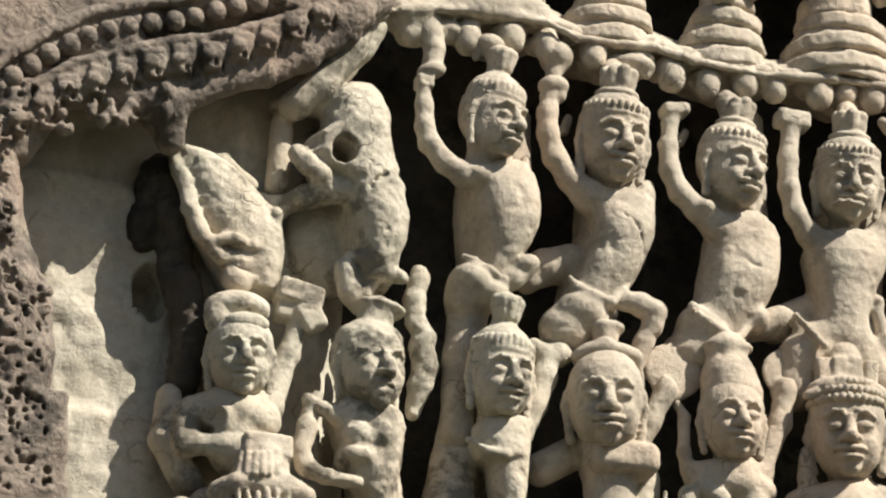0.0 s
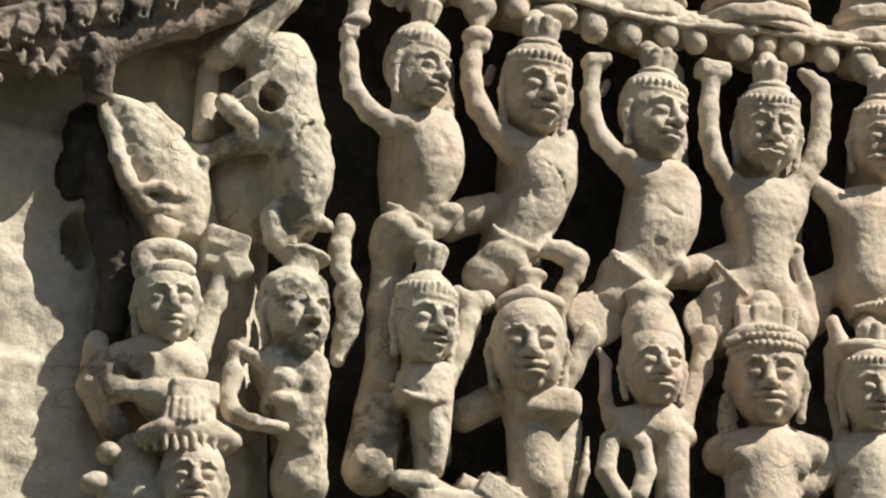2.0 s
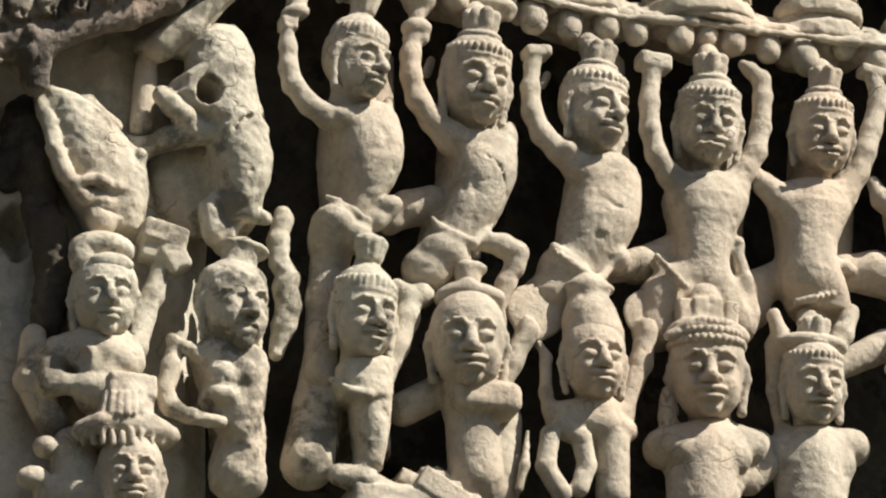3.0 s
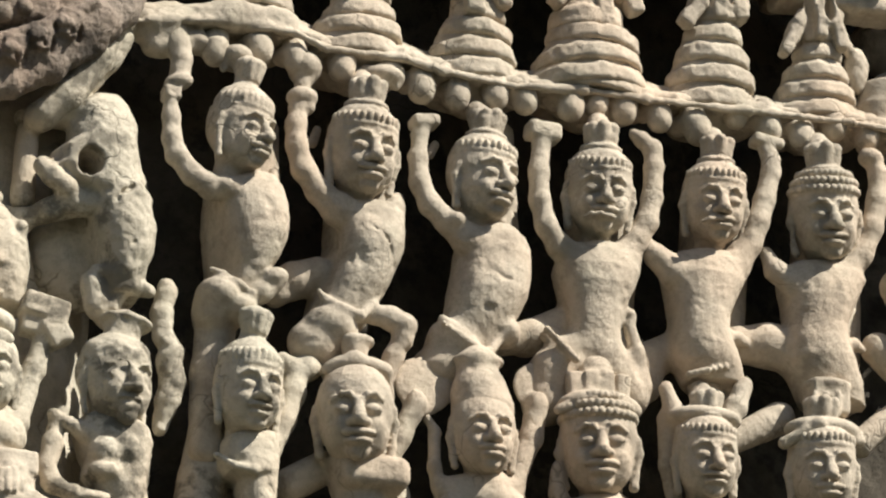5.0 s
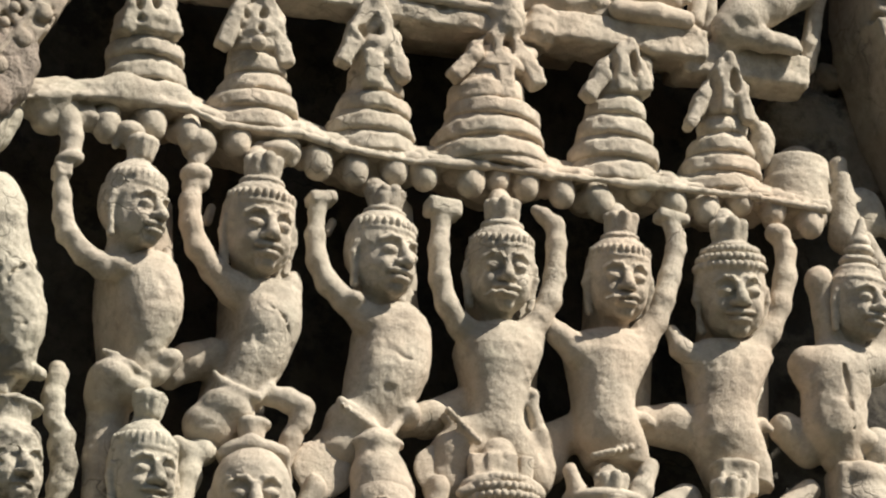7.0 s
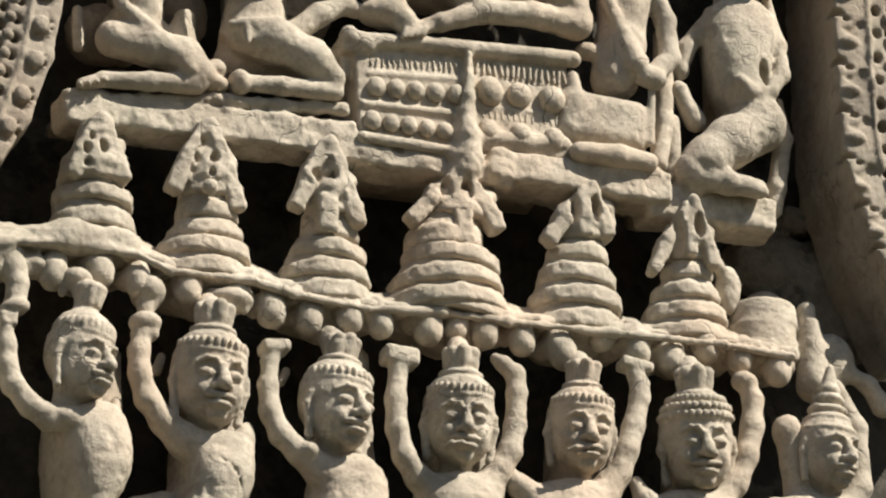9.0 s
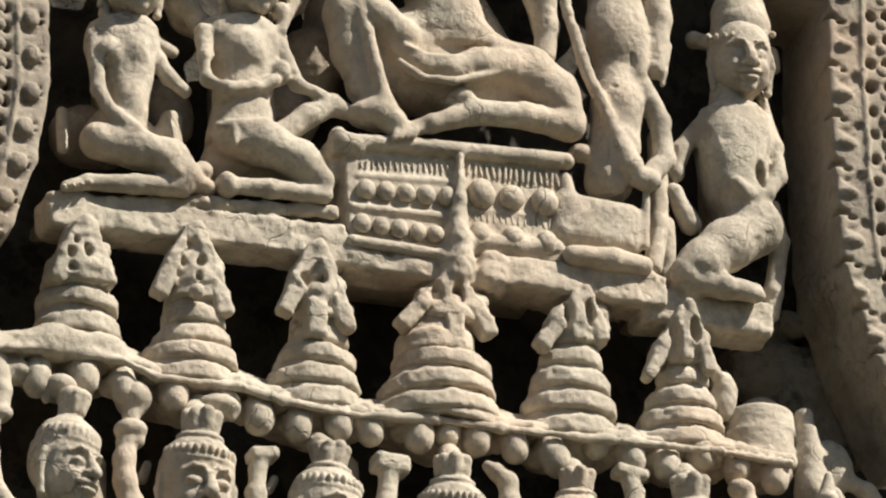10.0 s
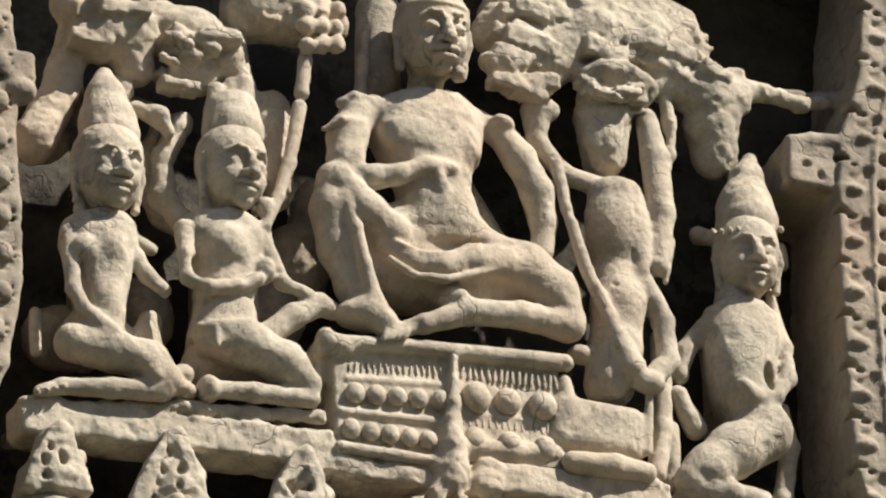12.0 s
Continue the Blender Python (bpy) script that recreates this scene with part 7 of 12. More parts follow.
c.limb((0.143, 0.168, -0.191, 0.0019), (0.131, 0.168, -0.223, 0.0019), blend=0.002, cut=True)
c.limb((0.155, 0.168, -0.195, 0.0019), (0.144, 0.168, -0.225, 0.0019), blend=0.002, cut=True)
c.limb((0.167, 0.168, -0.200, 0.0019), (0.156, 0.168, -0.227, 0.0019), blend=0.002, cut=True)
c.limb((0.064, 0.090, 0.245, 0.0268), (0.117, 0.095, 0.224, 0.0289), (0.165, 0.100, 0.157, 0.0348), (0.197, 0.100, 0.088, 0.0348), (0.211, 0.095, 0.019, 0.0278), (0.204, 0.090, -0.047, 0.0268), blend=0.012)
c.egg(0.117, 0.110, 0.230, 0.031, 0.032, 0.020, spin=10, blend=0.006)
c.limb((0.211, 0.000, 0.199, 0.0227), (0.243, 0.000, 0.068, 0.0227))
carved("seated_king", c, SAND, "stone seated ruler with one knee raised and arm across", "statue", "carved figures round the throne")

c = Clay(0.25, 8.55)
c.head(-0.012, 0.125, 0.189, 0.1680, 6, 12, 0, "plain", 0.6)
c.limb((-0.008, 0.115, 0.274, 0.0624), (-0.010, 0.110, 0.310, 0.0552), (-0.012, 0.105, 0.372, 0.0384), (-0.012, 0.100, 0.418, 0.0206), blend=0.02)
c.limb((-0.065, 0.130, 0.256, 0.0084), (-0.025, 0.165, 0.260, 0.0096), (0.038, 0.140, 0.268, 0.0084), blend=0.006)
c.limb((-0.066, 0.100, 0.141, 0.0108), (-0.069, 0.100, 0.099, 0.0132), blend=0.008)
c.trunk((-0.009, 0.090, 0.098, 0.035, 0.045), (-0.023, 0.085, 0.078, 0.076, 0.060), (-0.028, 0.085, 0.038, 0.078, 0.068), (-0.023, 0.085, -0.013, 0.067, 0.070), (-0.018, 0.085, -0.064, 0.053, 0.066), (-0.022, 0.085, -0.117, 0.046, 0.066), (-0.028, 0.085, -0.156, 0.050, 0.068), (-0.037, 0.080, -0.206, 0.064, 0.066))
c.trunk((0.027, -0.060, 0.150, 0.058, 0.100), (0.017, -0.060, -0.127, 0.051, 0.100))
c.egg(-0.070, 0.135, -0.009, 0.029, 0.028, 0.029, blend=0.012)
c.egg(-0.011, 0.135, 0.001, 0.031, 0.028, 0.031, blend=0.012)
c.egg(-0.023, 0.130, -0.114, 0.031, 0.030, 0.041, blend=0.015)
c.limb((-0.095, 0.110, 0.037, 0.0206), (-0.096, 0.125, -0.033, 0.0175), (-0.094, 0.130, -0.100, 0.0165), (-0.074, 0.140, -0.151, 0.0165), (-0.019, 0.150, -0.198, 0.0155), (0.038, 0.155, -0.252, 0.0155), (0.067, 0.155, -0.282, 0.0155), blend=0.007)
c.limb((0.020, 0.100, 0.057, 0.0227), (0.043, 0.110, 0.004, 0.0186), (0.071, 0.110, -0.037, 0.0165), (0.107, 0.110, -0.065, 0.0144), blend=0.01)
c.limb((0.047, 0.090, 0.054, 0.0155), (0.089, 0.085, 0.041, 0.0132), blend=0.01)
c.limb((-0.088, 0.110, -0.212, 0.0408), (-0.011, 0.125, -0.228, 0.0408), (0.061, 0.130, -0.242, 0.0408), (0.096, 0.130, -0.277, 0.0360), blend=0.015)
c.limb((0.087, 0.130, -0.302, 0.0268), (-0.014, 0.130, -0.314, 0.0206), (-0.118, 0.125, -0.323, 0.0175), (-0.165, 0.125, -0.340, 0.0134), blend=0.01)
c.egg(-0.177, 0.145, -0.354, 0.007, 0.010, 0.007, blend=0.003)
c.egg(-0.158, 0.145, -0.348, 0.007, 0.010, 0.007, blend=0.003)
c.egg(-0.139, 0.145, -0.341, 0.007, 0.010, 0.007, blend=0.003)
c.egg(-0.120, 0.145, -0.334, 0.007, 0.010, 0.007, blend=0.003)
c.limb((-0.111, 0.160, -0.248, 0.0029), (-0.038, 0.170, -0.262, 0.0029), (0.016, 0.165, -0.273, 0.0029), blend=0.003, cut=True)
c.limb((-0.148, 0.050, -0.125, 0.0132), (-0.147, 0.050, -0.208, 0.0132))
c.limb((0.079, 0.040, -0.142, 0.0268), (0.098, 0.040, -0.100, 0.0206), (0.102, 0.040, -0.190, 0.0248))
c.limb((-0.049, 0.030, -0.144, 0.0432), (0.022, 0.030, -0.146, 0.0432))
c.egg(0.139, 0.110, -0.252, 0.024, 0.030, 0.022, blend=0.01)
c.egg(0.138, 0.110, -0.290, 0.031, 0.032, 0.019, blend=0.01)
carved("kneeling_woman", c, SAND, "stone kneeling woman with pointed headdress, hand on her knee", "statue", "carved figures round the throne")

c = Clay(0.52, 8.59)
c.head(-0.014, 0.125, 0.194, 0.1650, 14, 12, 0, "plain", 0.6)
c.limb((-0.010, 0.115, 0.287, 0.0648), (-0.010, 0.110, 0.323, 0.0600), blend=0.02)
c.limb((-0.037, 0.100, 0.344, 0.0248), (-0.039, 0.100, 0.391, 0.0186), blend=0.012)
c.limb((0.017, 0.105, 0.351, 0.0268), (0.021, 0.105, 0.412, 0.0217), blend=0.012)
c.limb((-0.012, 0.110, 0.343, 0.0206), (-0.007, 0.100, 0.410, 0.0155), blend=0.01)
c.limb((-0.074, 0.130, 0.254, 0.0084), (-0.031, 0.165, 0.260, 0.0096), (0.035, 0.145, 0.266, 0.0084), blend=0.006)
c.limb((-0.070, 0.100, 0.139, 0.0108), (-0.067, 0.100, 0.100, 0.0144), blend=0.008)
c.trunk((-0.018, 0.090, 0.101, 0.035, 0.045), (-0.029, 0.085, 0.081, 0.090, 0.060), (-0.027, 0.085, 0.042, 0.089, 0.066), (-0.020, 0.085, -0.010, 0.073, 0.066), (-0.022, 0.085, -0.055, 0.065, 0.064), (-0.030, 0.085, -0.102, 0.058, 0.064), (-0.031, 0.085, -0.135, 0.064, 0.066), (-0.030, 0.080, -0.190, 0.077, 0.066))
c.trunk((0.024, -0.060, 0.154, 0.061, 0.100), (0.024, -0.060, -0.124, 0.067, 0.100))
c.egg(-0.029, 0.135, 0.005, 0.041, 0.035, 0.046, blend=0.012)
c.limb((-0.120, 0.110, 0.046, 0.0206), (-0.121, 0.125, -0.021, 0.0175), (-0.123, 0.140, -0.083, 0.0165), (-0.083, 0.155, -0.106, 0.0155), (-0.024, 0.155, -0.094, 0.0155), (0.024, 0.150, -0.068, 0.0155), blend=0.007)
c.egg(-0.100, 0.160, -0.055, 0.018, 0.090, 0.034, blend=0.006, cut=True)
c.limb((0.051, 0.100, 0.070, 0.0206), (0.063, 0.115, 0.008, 0.0175), (0.086, 0.120, -0.050, 0.0165), (0.143, 0.115, -0.067, 0.0144), blend=0.01)
c.egg(0.044, 0.130, -0.036, 0.022, 0.030, 0.029, blend=0.01)
c.limb((0.051, 0.120, 0.075, 0.0144), (0.082, 0.120, 0.147, 0.0134), (0.109, 0.120, 0.231, 0.0144), (0.136, 0.120, 0.370, 0.0155), blend=0.006)
c.limb((0.142, 0.120, 0.404, 0.0165), (0.152, 0.120, 0.481, 0.0144), (0.156, 0.120, 0.529, 0.0084), blend=0.006)
c.egg(0.052, 0.120, 0.118, 0.019, 0.022, 0.024, blend=0.008)
c.limb((-0.103, 0.140, -0.189, 0.0084), (-0.057, 0.155, -0.189, 0.0096), (-0.003, 0.150, -0.173, 0.0072), blend=0.004)
c.limb((-0.072, 0.155, -0.197, 0.0084), (-0.070, 0.155, -0.235, 0.0072), blend=0.005)
c.limb((-0.059, 0.110, -0.197, 0.0432), (0.007, 0.125, -0.210, 0.0480), (0.083, 0.130, -0.243, 0.0432), (0.132, 0.125, -0.278, 0.0289), blend=0.015)
c.limb((0.054, 0.100, -0.168, 0.0268), (0.114, 0.105, -0.116, 0.0258), (0.172, 0.100, -0.078, 0.0227), (0.203, 0.100, -0.089, 0.0186), blend=0.012)
c.limb((-0.078, 0.120, -0.321, 0.0206), (0.015, 0.130, -0.318, 0.0206), (0.137, 0.125, -0.311, 0.0206), blend=0.01)
c.egg(-0.080, 0.120, -0.321, 0.024, 0.035, 0.029, blend=0.01)
c.limb((-0.056, 0.165, -0.263, 0.0029), (0.001, 0.170, -0.283, 0.0029), (0.070, 0.160, -0.305, 0.0029), blend=0.003, cut=True)
c.limb((-0.059, 0.040, -0.226, 0.0480), (0.086, 0.040, -0.217, 0.0432))
carved("kneeling_woman", c, SAND, "stone kneeling woman with cleft headdress holding a tall rod", "statue", "carved figures round the throne")

c = Clay(1.39, 8.67)
c.egg(-0.024, 0.102, 0.135, 0.073, 0.061, 0.100)
c.egg(-0.025, 0.100, 0.204, 0.060, 0.054, 0.043)
c.egg(0.012, 0.115, 0.081, 0.028, 0.035, 0.089)
c.limb((0.055, 0.106, 0.406, 0.0235), (0.065, 0.115, 0.307, 0.0306), (0.068, 0.119, 0.169, 0.0306), (0.055, 0.115, 0.047, 0.0259), blend=0.010)
c.limb((-0.027, 0.083, 0.051, 0.0470), (-0.029, 0.090, -0.047, 0.0564), (-0.041, 0.087, -0.154, 0.0541), (-0.056, 0.083, -0.233, 0.0541), blend=0.020)
c.limb((-0.061, 0.140, -0.025, 0.0035), (-0.006, 0.140, -0.056, 0.0035), blend=0.004, cut=True)
c.limb((-0.163, 0.115, 0.255, 0.0141), (-0.146, 0.122, 0.145, 0.0129), (-0.112, 0.128, 0.000, 0.0141), (-0.068, 0.130, -0.100, 0.0165), (-0.042, 0.133, -0.177, 0.0235), (-0.026, 0.135, -0.215, 0.0306), blend=0.007)
c.limb((0.025, 0.106, 0.007, 0.0259), (0.064, 0.106, -0.081, 0.0235), (0.069, 0.110, -0.175, 0.0235), (0.016, 0.122, -0.236, 0.0235), blend=0.010)
c.egg(0.010, 0.135, -0.247, 0.038, 0.026, 0.026)
c.limb((-0.193, 0.094, 0.384, 0.0329), (-0.193, 0.087, 0.319, 0.0212), (-0.133, 0.087, 0.247, 0.0212), (-0.055, 0.083, 0.236, 0.0212), blend=0.010)
c.egg(-0.182, 0.100, 0.389, 0.040, 0.031, 0.026)
c.limb((0.012, 0.125, -0.277, 0.0094), (0.005, 0.125, -0.402, 0.0094), blend=0.006)
c.block(-0.104, 0.065, -0.360, 0.110, 0.075, 0.064, spin=2, edge=0.035, blend=0.013)
c.limb((-0.170, 0.133, -0.455, 0.0235), (-0.080, 0.140, -0.455, 0.0270), (-0.009, 0.135, -0.458, 0.0223), blend=0.006)
c.limb((-0.024, 0.142, -0.300, 0.0035), (-0.017, 0.142, -0.349, 0.0035), (-0.027, 0.140, -0.401, 0.0035), blend=0.004, cut=True)
c.egg(-0.171, 0.106, -0.315, 0.023, 0.035, 0.077)
c.egg(-0.119, 0.090, -0.178, 0.030, 0.024, 0.020)
c.limb((0.075, 0.062, -0.097, 0.0212), (0.068, 0.062, -0.309, 0.0235), (0.043, 0.075, -0.424, 0.0212))
c.limb((0.092, 0.113, 0.108, 0.0082), (0.076, 0.106, 0.015, 0.0071))
c.limb((0.052, 0.150, 0.340, 0.0035), (0.045, 0.160, 0.197, 0.0035), (0.052, 0.155, 0.066, 0.0035), blend=0.005, cut=True)
carved("kneeling_attendant", c, SAND, "stone kneeling attendant with long staff pressed to the throne", "statue", "carved figures round the throne")

c = Clay(1.9, 8, grain=0.008, wear=0.008, rough=0.004)
c.egg(-0.052, -0.130, 0.101, 0.136, 0.060, 0.111, spin=30)
c.egg(0.069, -0.130, 0.062, 0.123, 0.060, 0.148, spin=40)
c.egg(-0.154, -0.140, 0.147, 0.074, 0.050, 0.074)
c.egg(-0.060, -0.120, 0.249, 0.042, 0.060, 0.037)
c.egg(0.062, -0.140, 0.290, 0.086, 0.050, 0.111)
carved("eroded_carving", c, BROWN, "dark broken stone behind the end of the ledge", "stone")

c = Clay(0.7, 8.7, grain=0.006, wear=0.006, rough=0.003)
c.egg(0.007, -0.060, -0.010, 0.072, 0.070, 0.096)
c.egg(0.062, -0.080, 0.103, 0.060, 0.060, 0.108)
c.egg(-0.056, -0.050, -0.144, 0.072, 0.060, 0.072)
c.limb((-0.312, 0.020, 0.235, 0.0165), (-0.341, 0.020, 0.156, 0.0206), (-0.343, 0.020, 0.076, 0.0248), (-0.310, 0.020, 0.009, 0.0268), (-0.274, 0.020, -0.005, 0.0248), blend=0.015)
c.egg(-0.562, -0.020, 0.167, 0.060, 0.060, 0.043)
c.limb((-0.562, 0.020, 0.252, 0.0144), (-0.514, 0.020, 0.234, 0.0206), (-0.477, 0.020, 0.207, 0.0206))
c.limb((-0.388, 0.030, 0.257, 0.0186), (-0.333, 0.030, 0.246, 0.0165), (-0.297, 0.030, 0.232, 0.0144), blend=0.01)
c.egg(-0.335, -0.060, -0.183, 0.072, 0.060, 0.084)
c.egg(-0.514, -0.070, -0.258, 0.072, 0.060, 0.072)
carved("eroded_carving", c, DRAB, "worn stone mass standing between the seated figures", "stone")

c = Clay(1.64, 8.61)
c.head(0.011, 0.125, 0.155, 0.1583, -6, 10, 0, "plain", 0.45)
c.limb((0.021, 0.110, 0.247, 0.0672), (0.021, 0.105, 0.283, 0.0576), (0.033, 0.100, 0.357, 0.0360), (0.044, 0.095, 0.410, 0.0165), blend=0.02)
c.egg(-0.074, 0.142, 0.191, 0.007, 0.008, 0.010, blend=0.003)
c.egg(-0.061, 0.155, 0.189, 0.007, 0.008, 0.010, blend=0.003)
c.egg(-0.045, 0.164, 0.189, 0.007, 0.008, 0.010, blend=0.003)
c.egg(-0.028, 0.170, 0.191, 0.007, 0.008, 0.010, blend=0.003)
c.egg(-0.010, 0.172, 0.195, 0.007, 0.008, 0.010, blend=0.003)
c.egg(0.011, 0.170, 0.199, 0.007, 0.008, 0.010, blend=0.003)
c.egg(0.033, 0.164, 0.206, 0.007, 0.008, 0.010, blend=0.003)
c.egg(0.058, 0.155, 0.214, 0.007, 0.008, 0.010, blend=0.003)
c.egg(0.084, 0.142, 0.224, 0.007, 0.008, 0.010, blend=0.003)
c.limb((-0.048, 0.100, 0.200, 0.0144), (-0.066, 0.050, 0.233, 0.0206), blend=0.02)
c.limb((0.118, 0.060, 0.227, 0.0144), (0.126, 0.050, 0.193, 0.0144))
c.limb((-0.010, 0.090, 0.083, 0.0408), (-0.014, 0.090, 0.028, 0.0480), blend=0.015)
c.limb((0.071, 0.090, 0.096, 0.0108), (0.081, 0.090, 0.043, 0.0120))
c.trunk((0.004, 0.090, 0.051, 0.048, 0.050), (-0.003, 0.085, 0.030, 0.082, 0.064), (-0.006, 0.085, -0.022, 0.089, 0.072), (-0.008, 0.085, -0.075, 0.080, 0.074), (-0.009, 0.085, -0.129, 0.069, 0.074), (-0.006, 0.085, -0.175, 0.064, 0.074), (0.011, 0.080, -0.216, 0.056, 0.074), (0.015, 0.075, -0.266, 0.048, 0.070))
c.trunk((0.063, -0.060, 0.104, 0.071, 0.100), (0.057, -0.060, -0.180, 0.071, 0.100))
c.limb((-0.083, 0.080, -0.011, 0.0248), (-0.126, 0.075, -0.065, 0.0206), (-0.140, 0.070, -0.121, 0.0206), blend=0.012)
c.limb((0.070, 0.090, 0.021, 0.0248), (0.088, 0.100, -0.041, 0.0206), (0.086, 0.115, -0.119, 0.0186), (0.048, 0.130, -0.172, 0.0175), (-0.010, 0.150, -0.191, 0.0165), (-0.035, 0.160, -0.173, 0.0134), blend=0.01)
c.egg(0.029, 0.150, -0.136, 0.014, 0.070, 0.031, blend=0.006, cut=True)
c.limb((0.032, 0.100, -0.250, 0.0564), (-0.048, 0.115, -0.306, 0.0564), (-0.113, 0.120, -0.363, 0.0491), (-0.148, 0.120, -0.392, 0.0393), blend=0.018)
c.egg(0.038, 0.100, -0.241, 0.047, 0.055, 0.056, blend=0.015)
c.limb((-0.142, 0.120, -0.408, 0.0285), (-0.070, 0.135, -0.418, 0.0274), (0.004, 0.130, -0.421, 0.0211), blend=0.012)
c.egg(-0.001, 0.140, -0.432, 0.025, 0.020, 0.017, blend=0.006)
c.limb((-0.137, 0.090, -0.422, 0.0368), (-0.175, 0.070, -0.445, 0.0274), blend=0.012)
c.limb((0.096, 0.060, -0.161, 0.0147), (0.106, 0.060, -0.249, 0.0211), (0.082, 0.060, -0.376, 0.0211), (0.077, 0.050, -0.426, 0.0190), blend=0.01)
c.limb((-0.146, 0.070, -0.169, 0.0206), (-0.110, 0.070, -0.242, 0.0248))
c.limb((-0.166, 0.060, -0.246, 0.0206), (-0.165, 0.060, -0.376, 0.0186))
c.limb((-0.116, 0.160, -0.093, 0.0031), (-0.058, 0.170, -0.113, 0.0031), (0.014, 0.165, -0.073, 0.0031), blend=0.004, cut=True)
c.limb((-0.037, 0.172, -0.098, 0.0024), (-0.046, 0.170, -0.164, 0.0024), blend=0.003, cut=True)
c.limb((-0.086, 0.165, -0.286, 0.0031), (-0.023, 0.170, -0.259, 0.0031), blend=0.004, cut=True)
carved("kneeling_attendant", c, SAND, "stone kneeling attendant with pointed cap and hand at the chest", "statue", "carved figures round the throne")

c = Clay(1.42, 9.26, grain=0.0056, wear=0.006, rough=0.004)
c.limb((-0.256, -0.019, 0.046, 0.0367), (-0.160, -0.006, -0.014, 0.0415), (-0.050, -0.006, 0.076, 0.0479), (0.082, -0.006, 0.085, 0.0399), (0.180, -0.019, 0.096, 0.0319))
c.limb((-0.099, -0.144, 0.074, 0.0356), (0.011, -0.144, 0.165, 0.0410), (0.145, -0.144, 0.175, 0.0342), (0.245, -0.156, 0.185, 0.0274))
c.limb((-0.296, 0.075, -0.015, 0.0524), (-0.200, 0.087, -0.074, 0.0593), (-0.092, 0.087, 0.015, 0.0684), (0.039, 0.087, 0.024, 0.0570), (0.137, 0.075, 0.034, 0.0456), blend=0.025)
c.limb((-0.330, 0.119, -0.115, 0.0259), (-0.231, 0.119, -0.180, 0.0282), blend=0.018)
c.egg(-0.042, 0.106, -0.112, 0.098, 0.071, 0.038, spin=6)
c.egg(-0.047, 0.098, -0.150, 0.078, 0.063, 0.033, spin=6)
c.limb((-0.123, 0.138, -0.165, 0.0106), (-0.082, 0.175, -0.188, 0.0106), (0.005, 0.140, -0.165, 0.0106), blend=0.006)
c.limb((-0.103, 0.119, -0.185, 0.0094), (0.012, 0.122, -0.181, 0.0094), blend=0.006)
c.limb((-0.221, -0.031, 0.116, 0.0399), (-0.094, -0.019, 0.146, 0.0439), (0.068, -0.025, 0.164, 0.0399), (0.179, -0.037, 0.149, 0.0319))
c.limb((-0.033, -0.156, 0.236, 0.0376), (0.131, -0.163, 0.255, 0.0342), (0.243, -0.175, 0.239, 0.0274))
c.limb((-0.262, 0.062, 0.054, 0.0570), (-0.135, 0.075, 0.084, 0.0627), (0.025, 0.069, 0.103, 0.0570), (0.135, 0.056, 0.087, 0.0456), blend=0.025)
c.limb((0.053, 0.106, -0.040, 0.0235), (0.142, 0.106, -0.080, 0.0329), (0.290, 0.100, -0.072, 0.0212), blend=0.018)
c.limb((0.072, 0.087, -0.082, 0.0353), (0.184, 0.098, -0.103, 0.0517), (0.236, 0.098, -0.101, 0.0400), blend=0.018)
c.limb((-0.065, 0.087, -0.196, 0.0635), (-0.065, 0.075, -0.278, 0.0517))
c.limb((0.189, 0.077, -0.154, 0.0588), (0.194, 0.070, -0.232, 0.0470))
c.egg(-0.078, 0.113, -0.246, 0.043, 0.028, 0.051)
c.limb((0.076, 0.100, -0.130, 0.0141), (0.083, 0.100, -0.226, 0.0141), (0.069, 0.094, -0.293, 0.0141), blend=0.006)
c.limb((0.297, 0.087, -0.057, 0.0188), (0.401, 0.087, -0.074, 0.0165), (0.516, 0.075, -0.040, 0.0188), (0.614, 0.069, -0.033, 0.0188), blend=0.013)
c.block(-0.230, 0.109, -0.022, 0.043, 0.024, 0.010, spin=-7, edge=0.004, blend=0.005)
c.block(-0.032, 0.129, 0.046, 0.035, 0.021, 0.015, spin=10, edge=0.004, blend=0.005)
c.block(-0.096, 0.122, 0.055, 0.049, 0.029, 0.019, spin=18, edge=0.004, blend=0.005)
c.block(-0.224, 0.094, -0.029, 0.035, 0.028, 0.020, spin=10, edge=0.004, blend=0.005)
c.block(-0.077, 0.125, -0.055, 0.048, 0.031, 0.021, spin=9, edge=0.004, blend=0.005)
c.block(-0.043, 0.086, -0.004, 0.026, 0.019, 0.014, spin=9, edge=0.004, blend=0.005)
c.block(-0.091, 0.098, 0.046, 0.041, 0.027, 0.016, spin=14, edge=0.004, blend=0.005)
c.block(-0.010, 0.122, -0.011, 0.074, 0.035, 0.022, spin=-2, edge=0.004, blend=0.005)
c.block(-0.069, 0.107, -0.028, 0.064, 0.034, 0.017, spin=24, edge=0.004, blend=0.005)
c.block(-0.119, 0.121, 0.030, 0.038, 0.018, 0.008, spin=22, edge=0.004, blend=0.005)
c.block(-0.172, 0.117, 0.044, 0.045, 0.022, 0.010, spin=15, edge=0.004, blend=0.005)
c.block(-0.240, 0.123, -0.045, 0.049, 0.023, 0.013, spin=30, edge=0.004, blend=0.005)
c.block(-0.189, 0.080, 0.073, 0.039, 0.028, 0.016, spin=15, edge=0.004, blend=0.005)
c.block(-0.202, 0.094, 0.040, 0.070, 0.034, 0.024, spin=6, edge=0.004, blend=0.005)
c.block(-0.154, 0.109, -0.005, 0.050, 0.029, 0.018, spin=28, edge=0.004, blend=0.005)
